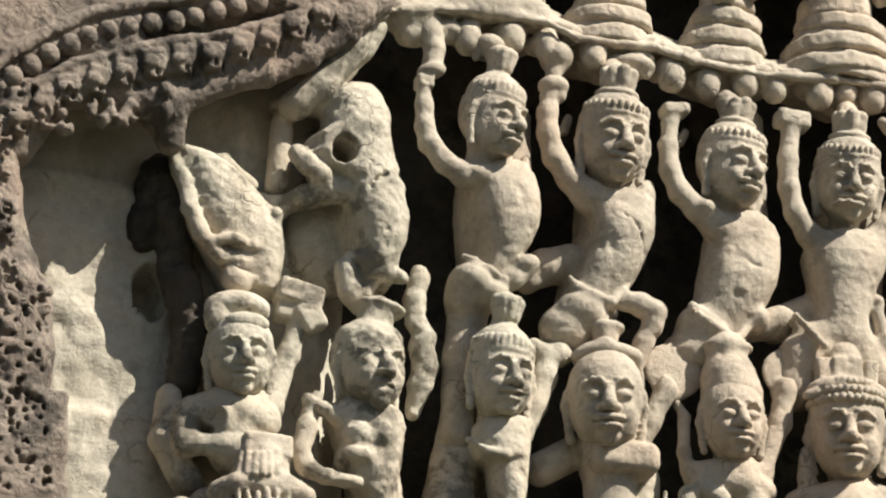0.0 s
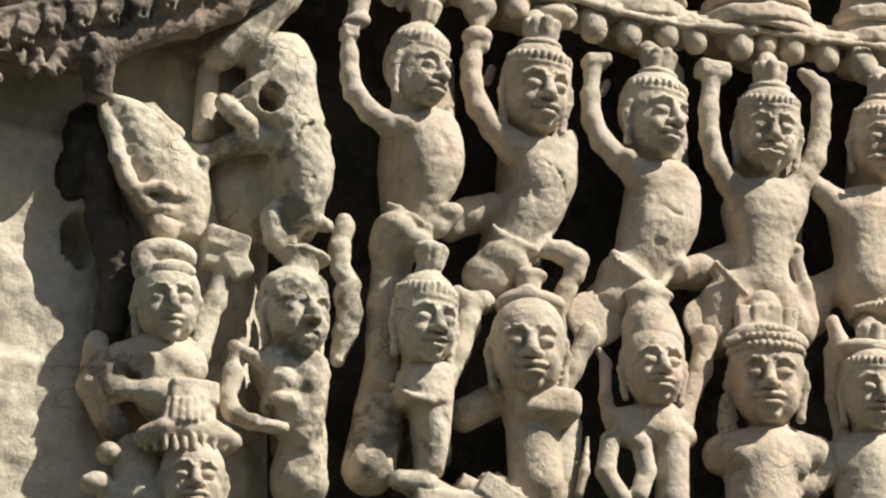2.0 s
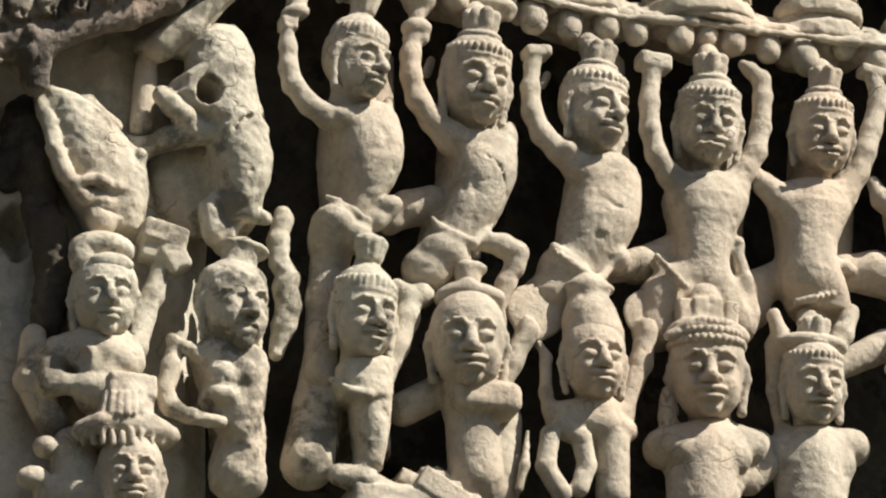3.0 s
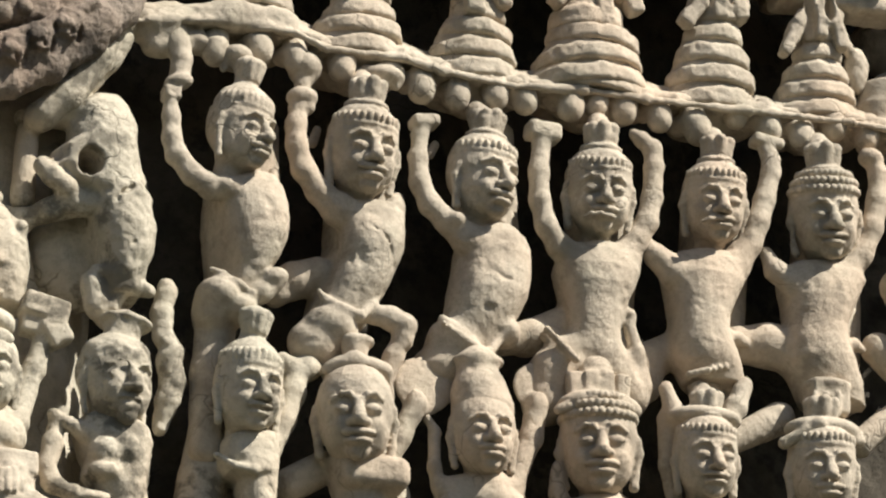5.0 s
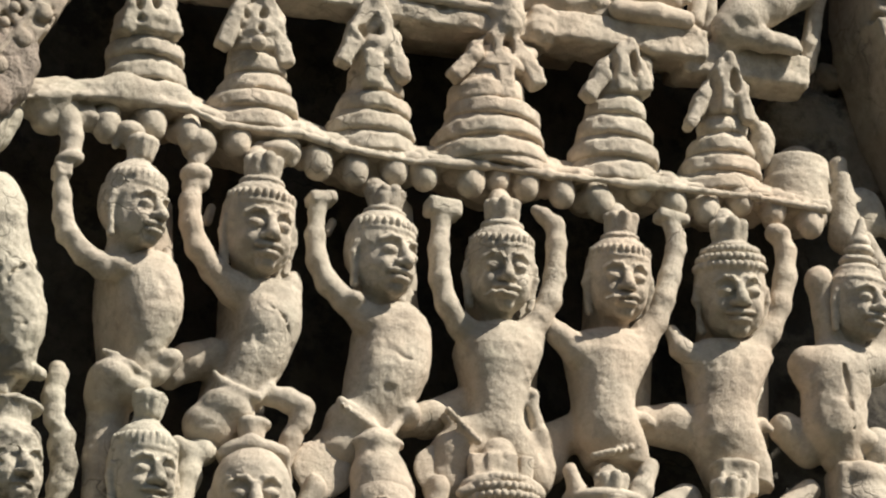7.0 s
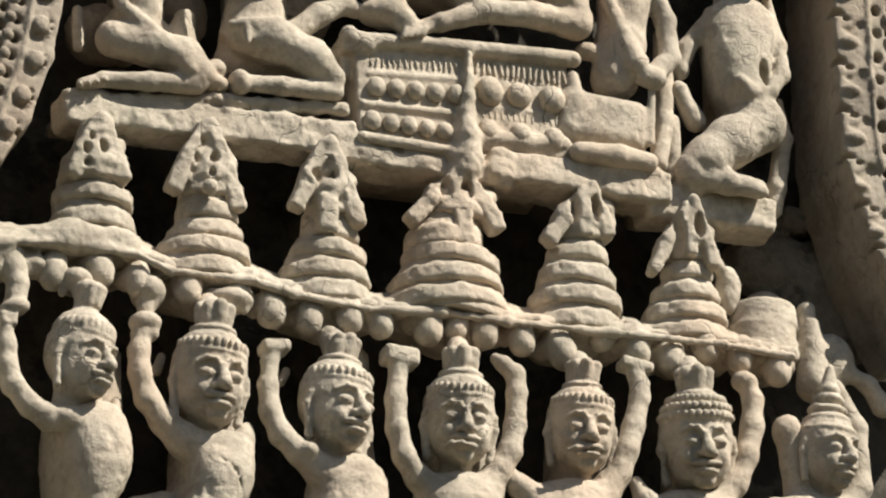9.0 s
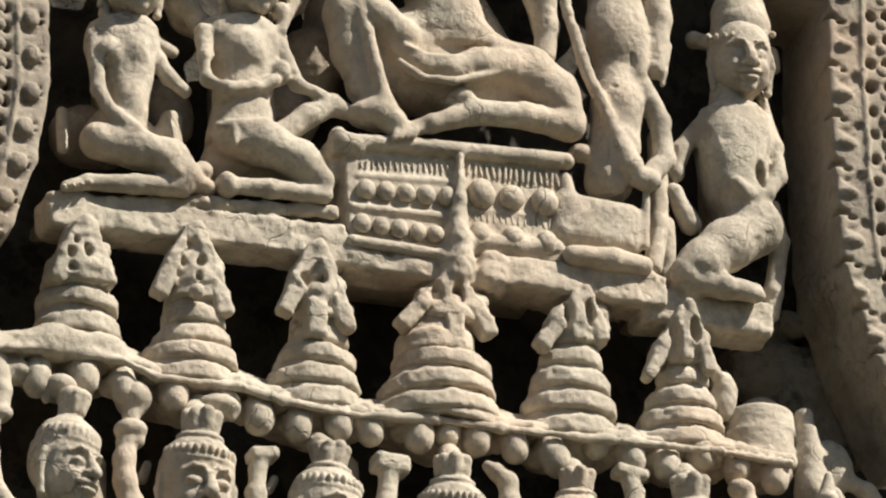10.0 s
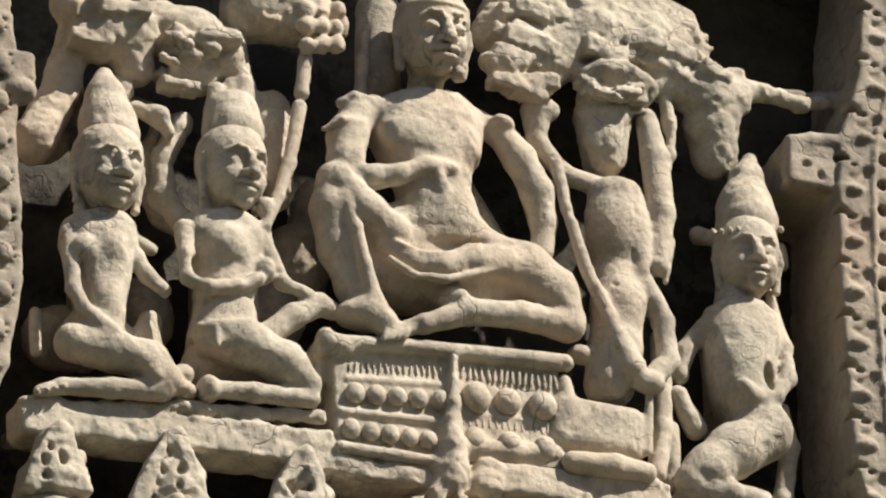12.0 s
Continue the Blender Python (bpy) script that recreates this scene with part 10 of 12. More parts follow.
c.egg(-0.015, 0.215, -0.389, 0.007, 0.032, 0.008, blend=0.003, cut=True)
c.egg(-0.006, 0.215, 0.005, 0.006, 0.032, 0.009, blend=0.003, cut=True)
c.egg(-0.013, 0.215, -0.244, 0.005, 0.032, 0.009, blend=0.003, cut=True)
c.egg(-0.101, 0.215, 0.044, 0.005, 0.032, 0.006, blend=0.003, cut=True)
c.egg(-0.078, 0.215, 0.153, 0.005, 0.032, 0.006, blend=0.003, cut=True)
c.egg(-0.030, 0.215, -0.277, 0.005, 0.032, 0.006, blend=0.003, cut=True)
c.egg(-0.097, 0.215, 0.267, 0.007, 0.032, 0.009, blend=0.003, cut=True)
c.egg(-0.074, 0.215, -0.152, 0.006, 0.032, 0.007, blend=0.003, cut=True)
c.egg(-0.108, 0.215, 0.089, 0.006, 0.032, 0.009, blend=0.003, cut=True)
c.egg(-0.087, 0.215, -0.253, 0.006, 0.032, 0.006, blend=0.003, cut=True)
c.egg(-0.045, 0.215, -0.232, 0.007, 0.032, 0.009, blend=0.003, cut=True)
c.egg(-0.099, 0.215, 0.278, 0.007, 0.032, 0.007, blend=0.003, cut=True)
c.egg(-0.052, 0.215, 0.006, 0.007, 0.032, 0.009, blend=0.003, cut=True)
c.egg(0.015, 0.215, -0.071, 0.006, 0.032, 0.006, blend=0.003, cut=True)
c.egg(-0.046, 0.215, -0.323, 0.005, 0.032, 0.009, blend=0.003, cut=True)
c.egg(-0.088, 0.215, 0.355, 0.006, 0.032, 0.009, blend=0.003, cut=True)
c.egg(-0.097, 0.215, 0.036, 0.005, 0.032, 0.006, blend=0.003, cut=True)
c.egg(-0.060, 0.215, -0.107, 0.007, 0.032, 0.006, blend=0.003, cut=True)
c.egg(-0.096, 0.215, 0.072, 0.007, 0.032, 0.009, blend=0.003, cut=True)
c.egg(-0.021, 0.215, -0.350, 0.006, 0.032, 0.006, blend=0.003, cut=True)
c.egg(-0.037, 0.215, -0.336, 0.005, 0.032, 0.006, blend=0.003, cut=True)
c.egg(-0.080, 0.215, 0.298, 0.007, 0.032, 0.006, blend=0.003, cut=True)
c.egg(-0.058, 0.215, -0.309, 0.006, 0.032, 0.009, blend=0.003, cut=True)
c.egg(-0.004, 0.215, -0.152, 0.006, 0.032, 0.005, blend=0.003, cut=True)
c.egg(-0.033, 0.215, -0.059, 0.005, 0.032, 0.007, blend=0.003, cut=True)
c.egg(-0.108, 0.215, 0.101, 0.005, 0.032, 0.007, blend=0.003, cut=True)
c.egg(-0.019, 0.215, -0.027, 0.006, 0.032, 0.009, blend=0.003, cut=True)
c.egg(0.016, 0.215, -0.316, 0.006, 0.032, 0.008, blend=0.003, cut=True)
c.egg(-0.006, 0.215, -0.078, 0.006, 0.032, 0.008, blend=0.003, cut=True)
c.egg(-0.036, 0.215, -0.205, 0.005, 0.032, 0.006, blend=0.003, cut=True)
c.egg(-0.098, 0.215, 0.305, 0.006, 0.032, 0.009, blend=0.003, cut=True)
c.egg(-0.062, 0.215, -0.239, 0.007, 0.032, 0.007, blend=0.003, cut=True)
c.egg(-0.090, 0.215, -0.244, 0.007, 0.032, 0.008, blend=0.003, cut=True)
c.egg(0.016, 0.215, -0.437, 0.006, 0.032, 0.009, blend=0.003, cut=True)
c.egg(-0.024, 0.215, -0.255, 0.005, 0.032, 0.008, blend=0.003, cut=True)
c.egg(-0.066, 0.215, -0.395, 0.007, 0.032, 0.008, blend=0.003, cut=True)
c.egg(-0.107, 0.215, 0.034, 0.006, 0.032, 0.006, blend=0.003, cut=True)
c.egg(0.009, 0.215, -0.177, 0.007, 0.032, 0.008, blend=0.003, cut=True)
c.egg(-0.102, 0.215, 0.040, 0.006, 0.032, 0.008, blend=0.003, cut=True)
c.egg(-0.054, 0.215, -0.239, 0.007, 0.032, 0.006, blend=0.003, cut=True)
c.egg(-0.097, 0.215, 0.112, 0.006, 0.032, 0.009, blend=0.003, cut=True)
c.egg(-0.082, 0.215, 0.236, 0.007, 0.032, 0.006, blend=0.003, cut=True)
c.egg(-0.088, 0.215, 0.329, 0.007, 0.032, 0.009, blend=0.003, cut=True)
c.egg(-0.048, 0.215, -0.249, 0.006, 0.032, 0.008, blend=0.003, cut=True)
c.egg(-0.058, 0.215, -0.402, 0.005, 0.032, 0.008, blend=0.003, cut=True)
c.egg(-0.070, 0.215, -0.456, 0.005, 0.032, 0.006, blend=0.003, cut=True)
c.egg(-0.029, 0.215, -0.103, 0.005, 0.032, 0.006, blend=0.003, cut=True)
c.egg(-0.023, 0.215, -0.130, 0.006, 0.032, 0.008, blend=0.003, cut=True)
c.egg(-0.092, 0.215, 0.329, 0.007, 0.032, 0.009, blend=0.003, cut=True)
c.egg(-0.068, 0.215, 0.105, 0.006, 0.032, 0.009, blend=0.003, cut=True)
c.egg(-0.077, 0.215, 0.182, 0.007, 0.032, 0.007, blend=0.003, cut=True)
c.egg(-0.106, 0.215, 0.292, 0.005, 0.032, 0.006, blend=0.003, cut=True)
c.egg(-0.083, 0.215, 0.250, 0.005, 0.032, 0.009, blend=0.003, cut=True)
c.egg(0.001, 0.215, -0.250, 0.007, 0.032, 0.008, blend=0.003, cut=True)
c.egg(0.022, 0.215, -0.408, 0.006, 0.032, 0.009, blend=0.003, cut=True)
c.egg(-0.110, 0.215, 0.289, 0.005, 0.032, 0.006, blend=0.003, cut=True)
c.egg(-0.085, 0.215, 0.053, 0.006, 0.032, 0.008, blend=0.003, cut=True)
c.egg(-0.096, 0.215, 0.309, 0.006, 0.032, 0.007, blend=0.003, cut=True)
c.egg(-0.085, 0.215, 0.280, 0.006, 0.032, 0.008, blend=0.003, cut=True)
c.egg(0.013, 0.215, -0.039, 0.007, 0.032, 0.006, blend=0.003, cut=True)
c.egg(-0.010, 0.215, -0.271, 0.005, 0.032, 0.006, blend=0.003, cut=True)
c.egg(-0.062, 0.215, -0.035, 0.007, 0.032, 0.009, blend=0.003, cut=True)
c.egg(-0.094, 0.215, 0.046, 0.006, 0.032, 0.008, blend=0.003, cut=True)
c.egg(-0.027, 0.215, -0.299, 0.005, 0.032, 0.007, blend=0.003, cut=True)
c.egg(-0.033, 0.215, -0.350, 0.005, 0.032, 0.007, blend=0.003, cut=True)
c.egg(-0.079, 0.215, 0.175, 0.005, 0.032, 0.007, blend=0.003, cut=True)
c.egg(-0.092, 0.215, 0.298, 0.007, 0.032, 0.008, blend=0.003, cut=True)
c.egg(-0.062, 0.215, 0.046, 0.005, 0.032, 0.007, blend=0.003, cut=True)
c.egg(-0.096, 0.215, -0.326, 0.007, 0.032, 0.007, blend=0.003, cut=True)
c.egg(-0.105, 0.215, 0.367, 0.006, 0.032, 0.007, blend=0.003, cut=True)
c.egg(-0.098, 0.215, -0.073, 0.005, 0.032, 0.009, blend=0.003, cut=True)
c.egg(-0.048, 0.215, -0.001, 0.005, 0.032, 0.007, blend=0.003, cut=True)
c.egg(-0.010, 0.215, -0.438, 0.006, 0.032, 0.006, blend=0.003, cut=True)
c.egg(-0.069, 0.215, 0.040, 0.006, 0.032, 0.008, blend=0.003, cut=True)
c.egg(-0.016, 0.215, -0.394, 0.006, 0.032, 0.006, blend=0.003, cut=True)
c.egg(-0.079, 0.215, 0.365, 0.006, 0.032, 0.009, blend=0.003, cut=True)
c.egg(0.015, 0.215, -0.325, 0.006, 0.032, 0.009, blend=0.003, cut=True)
c.egg(0.010, 0.215, -0.266, 0.005, 0.032, 0.009, blend=0.003, cut=True)
c.egg(0.013, 0.215, 0.025, 0.007, 0.032, 0.006, blend=0.003, cut=True)
c.egg(-0.074, 0.215, 0.014, 0.006, 0.032, 0.007, blend=0.003, cut=True)
c.egg(-0.085, 0.215, -0.201, 0.005, 0.032, 0.007, blend=0.003, cut=True)
c.egg(-0.097, 0.215, 0.317, 0.007, 0.032, 0.009, blend=0.003, cut=True)
c.egg(-0.112, 0.215, 0.206, 0.007, 0.032, 0.009, blend=0.003, cut=True)
c.egg(-0.086, 0.215, -0.142, 0.005, 0.032, 0.009, blend=0.003, cut=True)
c.egg(-0.090, 0.215, -0.434, 0.005, 0.032, 0.007, blend=0.003, cut=True)
c.egg(-0.074, 0.215, 0.150, 0.006, 0.032, 0.009, blend=0.003, cut=True)
c.egg(-0.088, 0.215, 0.249, 0.007, 0.032, 0.008, blend=0.003, cut=True)
c.egg(-0.110, 0.215, 0.301, 0.006, 0.032, 0.007, blend=0.003, cut=True)
c.egg(-0.085, 0.215, 0.059, 0.006, 0.032, 0.009, blend=0.003, cut=True)
c.egg(-0.083, 0.215, 0.171, 0.005, 0.032, 0.008, blend=0.003, cut=True)
c.egg(-0.083, 0.215, -0.256, 0.006, 0.032, 0.008, blend=0.003, cut=True)
c.egg(-0.079, 0.215, 0.379, 0.006, 0.032, 0.007, blend=0.003, cut=True)
c.egg(-0.005, 0.215, -0.142, 0.005, 0.032, 0.007, blend=0.003, cut=True)
c.egg(-0.098, 0.215, 0.349, 0.006, 0.032, 0.006, blend=0.003, cut=True)
c.egg(-0.088, 0.215, 0.120, 0.006, 0.032, 0.009, blend=0.003, cut=True)
c.egg(-0.082, 0.215, 0.057, 0.007, 0.032, 0.009, blend=0.003, cut=True)
c.egg(0.026, 0.215, -0.429, 0.005, 0.032, 0.006, blend=0.003, cut=True)
c.egg(-0.084, 0.215, -0.428, 0.006, 0.032, 0.008, blend=0.003, cut=True)
c.egg(-0.056, 0.215, -0.077, 0.007, 0.032, 0.007, blend=0.003, cut=True)
c.egg(-0.002, 0.215, -0.090, 0.005, 0.032, 0.007, blend=0.003, cut=True)
c.egg(-0.036, 0.215, -0.045, 0.005, 0.032, 0.007, blend=0.003, cut=True)
c.egg(-0.112, 0.215, 0.328, 0.006, 0.032, 0.006, blend=0.003, cut=True)
c.egg(-0.061, 0.215, -0.455, 0.005, 0.032, 0.009, blend=0.003, cut=True)
c.egg(-0.067, 0.215, -0.263, 0.007, 0.032, 0.008, blend=0.003, cut=True)
c.egg(-0.077, 0.215, 0.042, 0.005, 0.032, 0.007, blend=0.003, cut=True)
c.egg(-0.042, 0.215, -0.375, 0.007, 0.032, 0.006, blend=0.003, cut=True)
c.egg(-0.112, 0.215, 0.259, 0.007, 0.032, 0.008, blend=0.003, cut=True)
c.egg(-0.115, 0.215, 0.372, 0.007, 0.032, 0.007, blend=0.003, cut=True)
c.egg(-0.090, 0.215, -0.377, 0.006, 0.032, 0.006, blend=0.003, cut=True)
c.egg(-0.025, 0.215, -0.240, 0.006, 0.032, 0.006, blend=0.003, cut=True)
c.egg(-0.080, 0.215, -0.442, 0.005, 0.032, 0.008, blend=0.003, cut=True)
c.egg(-0.112, 0.215, 0.298, 0.006, 0.032, 0.008, blend=0.003, cut=True)
c.egg(-0.007, 0.215, -0.384, 0.005, 0.032, 0.008, blend=0.003, cut=True)
c.egg(-0.081, 0.215, -0.352, 0.007, 0.032, 0.006, blend=0.003, cut=True)
c.egg(-0.110, 0.215, 0.117, 0.007, 0.032, 0.008, blend=0.003, cut=True)
c.egg(-0.038, 0.215, -0.397, 0.005, 0.032, 0.006, blend=0.003, cut=True)
c.egg(-0.064, 0.215, 0.154, 0.005, 0.032, 0.006, blend=0.003, cut=True)
c.egg(-0.105, 0.215, 0.070, 0.006, 0.032, 0.008, blend=0.003, cut=True)
c.egg(-0.080, 0.215, -0.186, 0.005, 0.032, 0.007, blend=0.003, cut=True)
c.egg(-0.045, 0.215, -0.213, 0.006, 0.032, 0.009, blend=0.003, cut=True)
c.egg(-0.101, 0.215, 0.254, 0.006, 0.032, 0.008, blend=0.003, cut=True)
c.egg(-0.027, 0.215, -0.394, 0.006, 0.032, 0.007, blend=0.003, cut=True)
c.egg(0.004, 0.215, -0.291, 0.005, 0.032, 0.006, blend=0.003, cut=True)
c.egg(-0.093, 0.215, 0.154, 0.007, 0.032, 0.007, blend=0.003, cut=True)
c.egg(-0.023, 0.215, -0.160, 0.007, 0.032, 0.006, blend=0.003, cut=True)
c.egg(-0.057, 0.215, -0.286, 0.005, 0.032, 0.008, blend=0.003, cut=True)
c.egg(-0.025, 0.215, -0.346, 0.005, 0.032, 0.009, blend=0.003, cut=True)
c.egg(-0.076, 0.215, 0.046, 0.007, 0.032, 0.006, blend=0.003, cut=True)
c.egg(-0.067, 0.215, 0.026, 0.005, 0.032, 0.006, blend=0.003, cut=True)
c.egg(-0.049, 0.215, -0.239, 0.007, 0.032, 0.006, blend=0.003, cut=True)
c.egg(-0.101, 0.215, 0.115, 0.007, 0.032, 0.009, blend=0.003, cut=True)
c.egg(-0.033, 0.215, -0.391, 0.005, 0.032, 0.007, blend=0.003, cut=True)
c.egg(-0.110, 0.215, 0.180, 0.006, 0.032, 0.007, blend=0.003, cut=True)
c.egg(-0.090, 0.215, 0.288, 0.007, 0.032, 0.009, blend=0.003, cut=True)
c.egg(-0.093, 0.215, -0.028, 0.007, 0.032, 0.006, blend=0.003, cut=True)
c.limb((-0.031, 0.215, -0.275, 0.0050), (-0.022, 0.215, -0.478, 0.0050), blend=0.004, cut=True)
c.limb((-0.087, 0.220, -0.274, 0.0050), (0.030, 0.215, -0.278, 0.0050), blend=0.004, cut=True)
jamb = carved("carved_jamb", c, BROWN, "pitted brown stone jamb with worn scrollwork", "border")

c = Clay(-0.25, 7.69)
c.limb((-0.110, 0.087, -0.127, 0.0325), (-0.062, 0.100, -0.085, 0.0375), (0.000, 0.106, 0.012, 0.0375), (0.045, 0.106, 0.109, 0.0325), (0.078, 0.106, 0.184, 0.0300), blend=0.013)
c.limb((0.041, 0.119, 0.130, 0.0225), (0.115, 0.075, 0.106, 0.0275))
c.egg(-0.119, 0.075, -0.137, 0.037, 0.032, 0.030)
c.limb((-0.134, 0.037, -0.150, 0.0250), (-0.143, 0.031, -0.312, 0.0275))
carved("stone_strut", c, PALE, "slanting stone strut with lichen below the arch", "border")

c = Clay(1.94, 8.55, grain=0.0056, wear=0.003)
c.block(0.165, 0.056, 0.974, 0.147, 0.131, 0.129, spin=10.1, edge=0.008, blend=0.007)
c.block(0.134, 0.056, 0.764, 0.147, 0.131, 0.117, spin=6.5, edge=0.008, blend=0.007)
c.block(0.087, 0.056, 0.549, 0.147, 0.131, 0.094, spin=19.7, edge=0.008, blend=0.007)
c.block(0.059, 0.056, 0.438, 0.147, 0.131, 0.078, spin=7.1, edge=0.008, blend=0.007)
c.block(0.046, 0.056, 0.283, 0.147, 0.131, 0.112, spin=3.0, edge=0.008, blend=0.007)
c.block(0.040, 0.056, 0.064, 0.147, 0.131, 0.138, spin=0.5, edge=0.008, blend=0.007)
c.block(0.041, 0.056, -0.167, 0.147, 0.131, 0.121, spin=-1.0, edge=0.008, blend=0.007)
c.block(0.067, 0.056, -0.344, 0.147, 0.131, 0.120, spin=-15.4, edge=0.008, blend=0.007)
c.block(0.133, 0.056, -0.527, 0.147, 0.131, 0.122, spin=-24.2, edge=0.008, blend=0.007)
c.block(-0.145, 0.050, 0.443, 0.056, 0.125, 0.058, spin=4, edge=0.011, blend=0.007)
c.limb((-0.185, 0.160, 0.493, 0.0145), (-0.140, 0.168, 0.500, 0.0169), (-0.078, 0.168, 0.504, 0.0169), blend=0.007)
c.egg(-0.160, 0.188, 0.437, 0.013, 0.036, 0.009, blend=0.004, cut=True)
c.egg(-0.128, 0.188, 0.414, 0.010, 0.036, 0.013, blend=0.004, cut=True)
c.limb((-0.268, 0.050, 0.681, 0.0169), (-0.184, 0.075, 0.656, 0.0169), (-0.074, 0.075, 0.657, 0.0181), (0.026, 0.100, 0.668, 0.0193), blend=0.013)
c.limb((0.125, 0.190, 1.130, 0.0060), (0.083, 0.190, 0.899, 0.0060), (0.059, 0.190, 0.689, 0.0060), (0.003, 0.190, 0.535, 0.0060), (-0.014, 0.190, 0.403, 0.0060), (-0.025, 0.190, 0.203, 0.0060), (-0.028, 0.190, -0.049, 0.0060), (-0.024, 0.190, -0.268, 0.0060), (0.033, 0.190, -0.477, 0.0060), (0.123, 0.190, -0.679, 0.0060), blend=0.005)
c.egg(0.046, 0.188, 1.116, 0.019, 0.048, 0.008, spin=8, blend=0.004, cut=True)
c.limb((0.062, 0.188, 1.069, 0.0072), (0.085, 0.188, 1.067, 0.0096), (0.103, 0.188, 1.088, 0.0120), blend=0.004, cut=True)
c.egg(0.073, 0.188, 1.101, 0.010, 0.024, 0.005, blend=0.004, cut=True)
c.egg(0.073, 0.190, 1.036, 0.021, 0.012, 0.012, blend=0.005)
c.egg(0.022, 0.188, 0.982, 0.019, 0.048, 0.008, spin=8, blend=0.004, cut=True)
c.limb((0.038, 0.188, 0.935, 0.0072), (0.061, 0.188, 0.933, 0.0096), (0.079, 0.188, 0.954, 0.0120), blend=0.004, cut=True)
c.egg(0.049, 0.188, 0.966, 0.010, 0.024, 0.005, blend=0.004, cut=True)
c.egg(0.049, 0.190, 0.903, 0.021, 0.012, 0.012, blend=0.005)
c.egg(0.001, 0.188, 0.849, 0.019, 0.048, 0.008, spin=8, blend=0.004, cut=True)
c.limb((0.017, 0.188, 0.802, 0.0072), (0.039, 0.188, 0.801, 0.0096), (0.057, 0.188, 0.821, 0.0120), blend=0.004, cut=True)
c.egg(0.028, 0.188, 0.834, 0.010, 0.024, 0.005, blend=0.004, cut=True)
c.egg(0.027, 0.190, 0.771, 0.021, 0.012, 0.012, blend=0.005)
c.egg(-0.014, 0.188, 0.719, 0.019, 0.048, 0.008, spin=8, blend=0.004, cut=True)
c.limb((0.002, 0.188, 0.672, 0.0072), (0.024, 0.188, 0.670, 0.0096), (0.042, 0.188, 0.691, 0.0120), blend=0.004, cut=True)
c.egg(0.013, 0.188, 0.703, 0.010, 0.024, 0.005, blend=0.004, cut=True)
c.egg(0.012, 0.190, 0.640, 0.021, 0.012, 0.012, blend=0.005)
c.egg(-0.050, 0.188, 0.589, 0.019, 0.048, 0.008, spin=8, blend=0.004, cut=True)
c.limb((-0.034, 0.188, 0.543, 0.0072), (-0.012, 0.188, 0.541, 0.0096), (0.006, 0.188, 0.561, 0.0120), blend=0.004, cut=True)
c.egg(-0.024, 0.188, 0.574, 0.010, 0.024, 0.005, blend=0.004, cut=True)
c.egg(-0.024, 0.190, 0.512, 0.021, 0.012, 0.012, blend=0.005)
c.egg(-0.081, 0.188, 0.461, 0.019, 0.048, 0.008, spin=8, blend=0.004, cut=True)
c.limb((-0.066, 0.188, 0.415, 0.0072), (-0.044, 0.188, 0.413, 0.0096), (-0.026, 0.188, 0.433, 0.0120), blend=0.004, cut=True)
c.egg(-0.055, 0.188, 0.445, 0.010, 0.024, 0.005, blend=0.004, cut=True)
c.egg(-0.056, 0.190, 0.384, 0.021, 0.012, 0.012, blend=0.005)
c.egg(-0.093, 0.188, 0.334, 0.019, 0.048, 0.008, spin=8, blend=0.004, cut=True)
c.limb((-0.077, 0.188, 0.289, 0.0072), (-0.056, 0.188, 0.286, 0.0096), (-0.038, 0.188, 0.306, 0.0120), blend=0.004, cut=True)
c.egg(-0.067, 0.188, 0.319, 0.010, 0.024, 0.005, blend=0.004, cut=True)
c.egg(-0.067, 0.190, 0.258, 0.021, 0.012, 0.012, blend=0.005)
c.egg(-0.100, 0.188, 0.209, 0.019, 0.048, 0.008, spin=8, blend=0.004, cut=True)
c.limb((-0.084, 0.188, 0.164, 0.0072), (-0.063, 0.188, 0.162, 0.0096), (-0.045, 0.188, 0.182, 0.0120), blend=0.004, cut=True)
c.egg(-0.074, 0.188, 0.194, 0.010, 0.024, 0.005, blend=0.004, cut=True)
c.egg(-0.074, 0.190, 0.133, 0.021, 0.012, 0.012, blend=0.005)
c.egg(-0.101, 0.188, 0.086, 0.019, 0.048, 0.008, spin=8, blend=0.004, cut=True)
c.limb((-0.086, 0.188, 0.041, 0.0072), (-0.065, 0.188, 0.039, 0.0096), (-0.047, 0.188, 0.059, 0.0120), blend=0.004, cut=True)
c.egg(-0.076, 0.188, 0.071, 0.010, 0.024, 0.005, blend=0.004, cut=True)
c.egg(-0.076, 0.190, 0.011, 0.021, 0.012, 0.012, blend=0.005)
c.egg(-0.103, 0.188, -0.035, 0.019, 0.048, 0.008, spin=8, blend=0.004, cut=True)
c.limb((-0.087, 0.188, -0.080, 0.0072), (-0.066, 0.188, -0.082, 0.0096), (-0.048, 0.188, -0.063, 0.0120), blend=0.004, cut=True)
c.egg(-0.077, 0.188, -0.051, 0.010, 0.024, 0.005, blend=0.004, cut=True)
c.egg(-0.077, 0.190, -0.110, 0.021, 0.012, 0.012, blend=0.005)
c.egg(-0.101, 0.188, -0.156, 0.019, 0.048, 0.008, spin=8, blend=0.004, cut=True)
c.limb((-0.086, 0.188, -0.200, 0.0072), (-0.064, 0.188, -0.202, 0.0096), (-0.047, 0.188, -0.183, 0.0120), blend=0.004, cut=True)
c.egg(-0.075, 0.188, -0.171, 0.010, 0.024, 0.005, blend=0.004, cut=True)
c.egg(-0.076, 0.190, -0.230, 0.021, 0.012, 0.012, blend=0.005)
c.egg(-0.099, 0.188, -0.275, 0.019, 0.048, 0.008, spin=8, blend=0.004, cut=True)
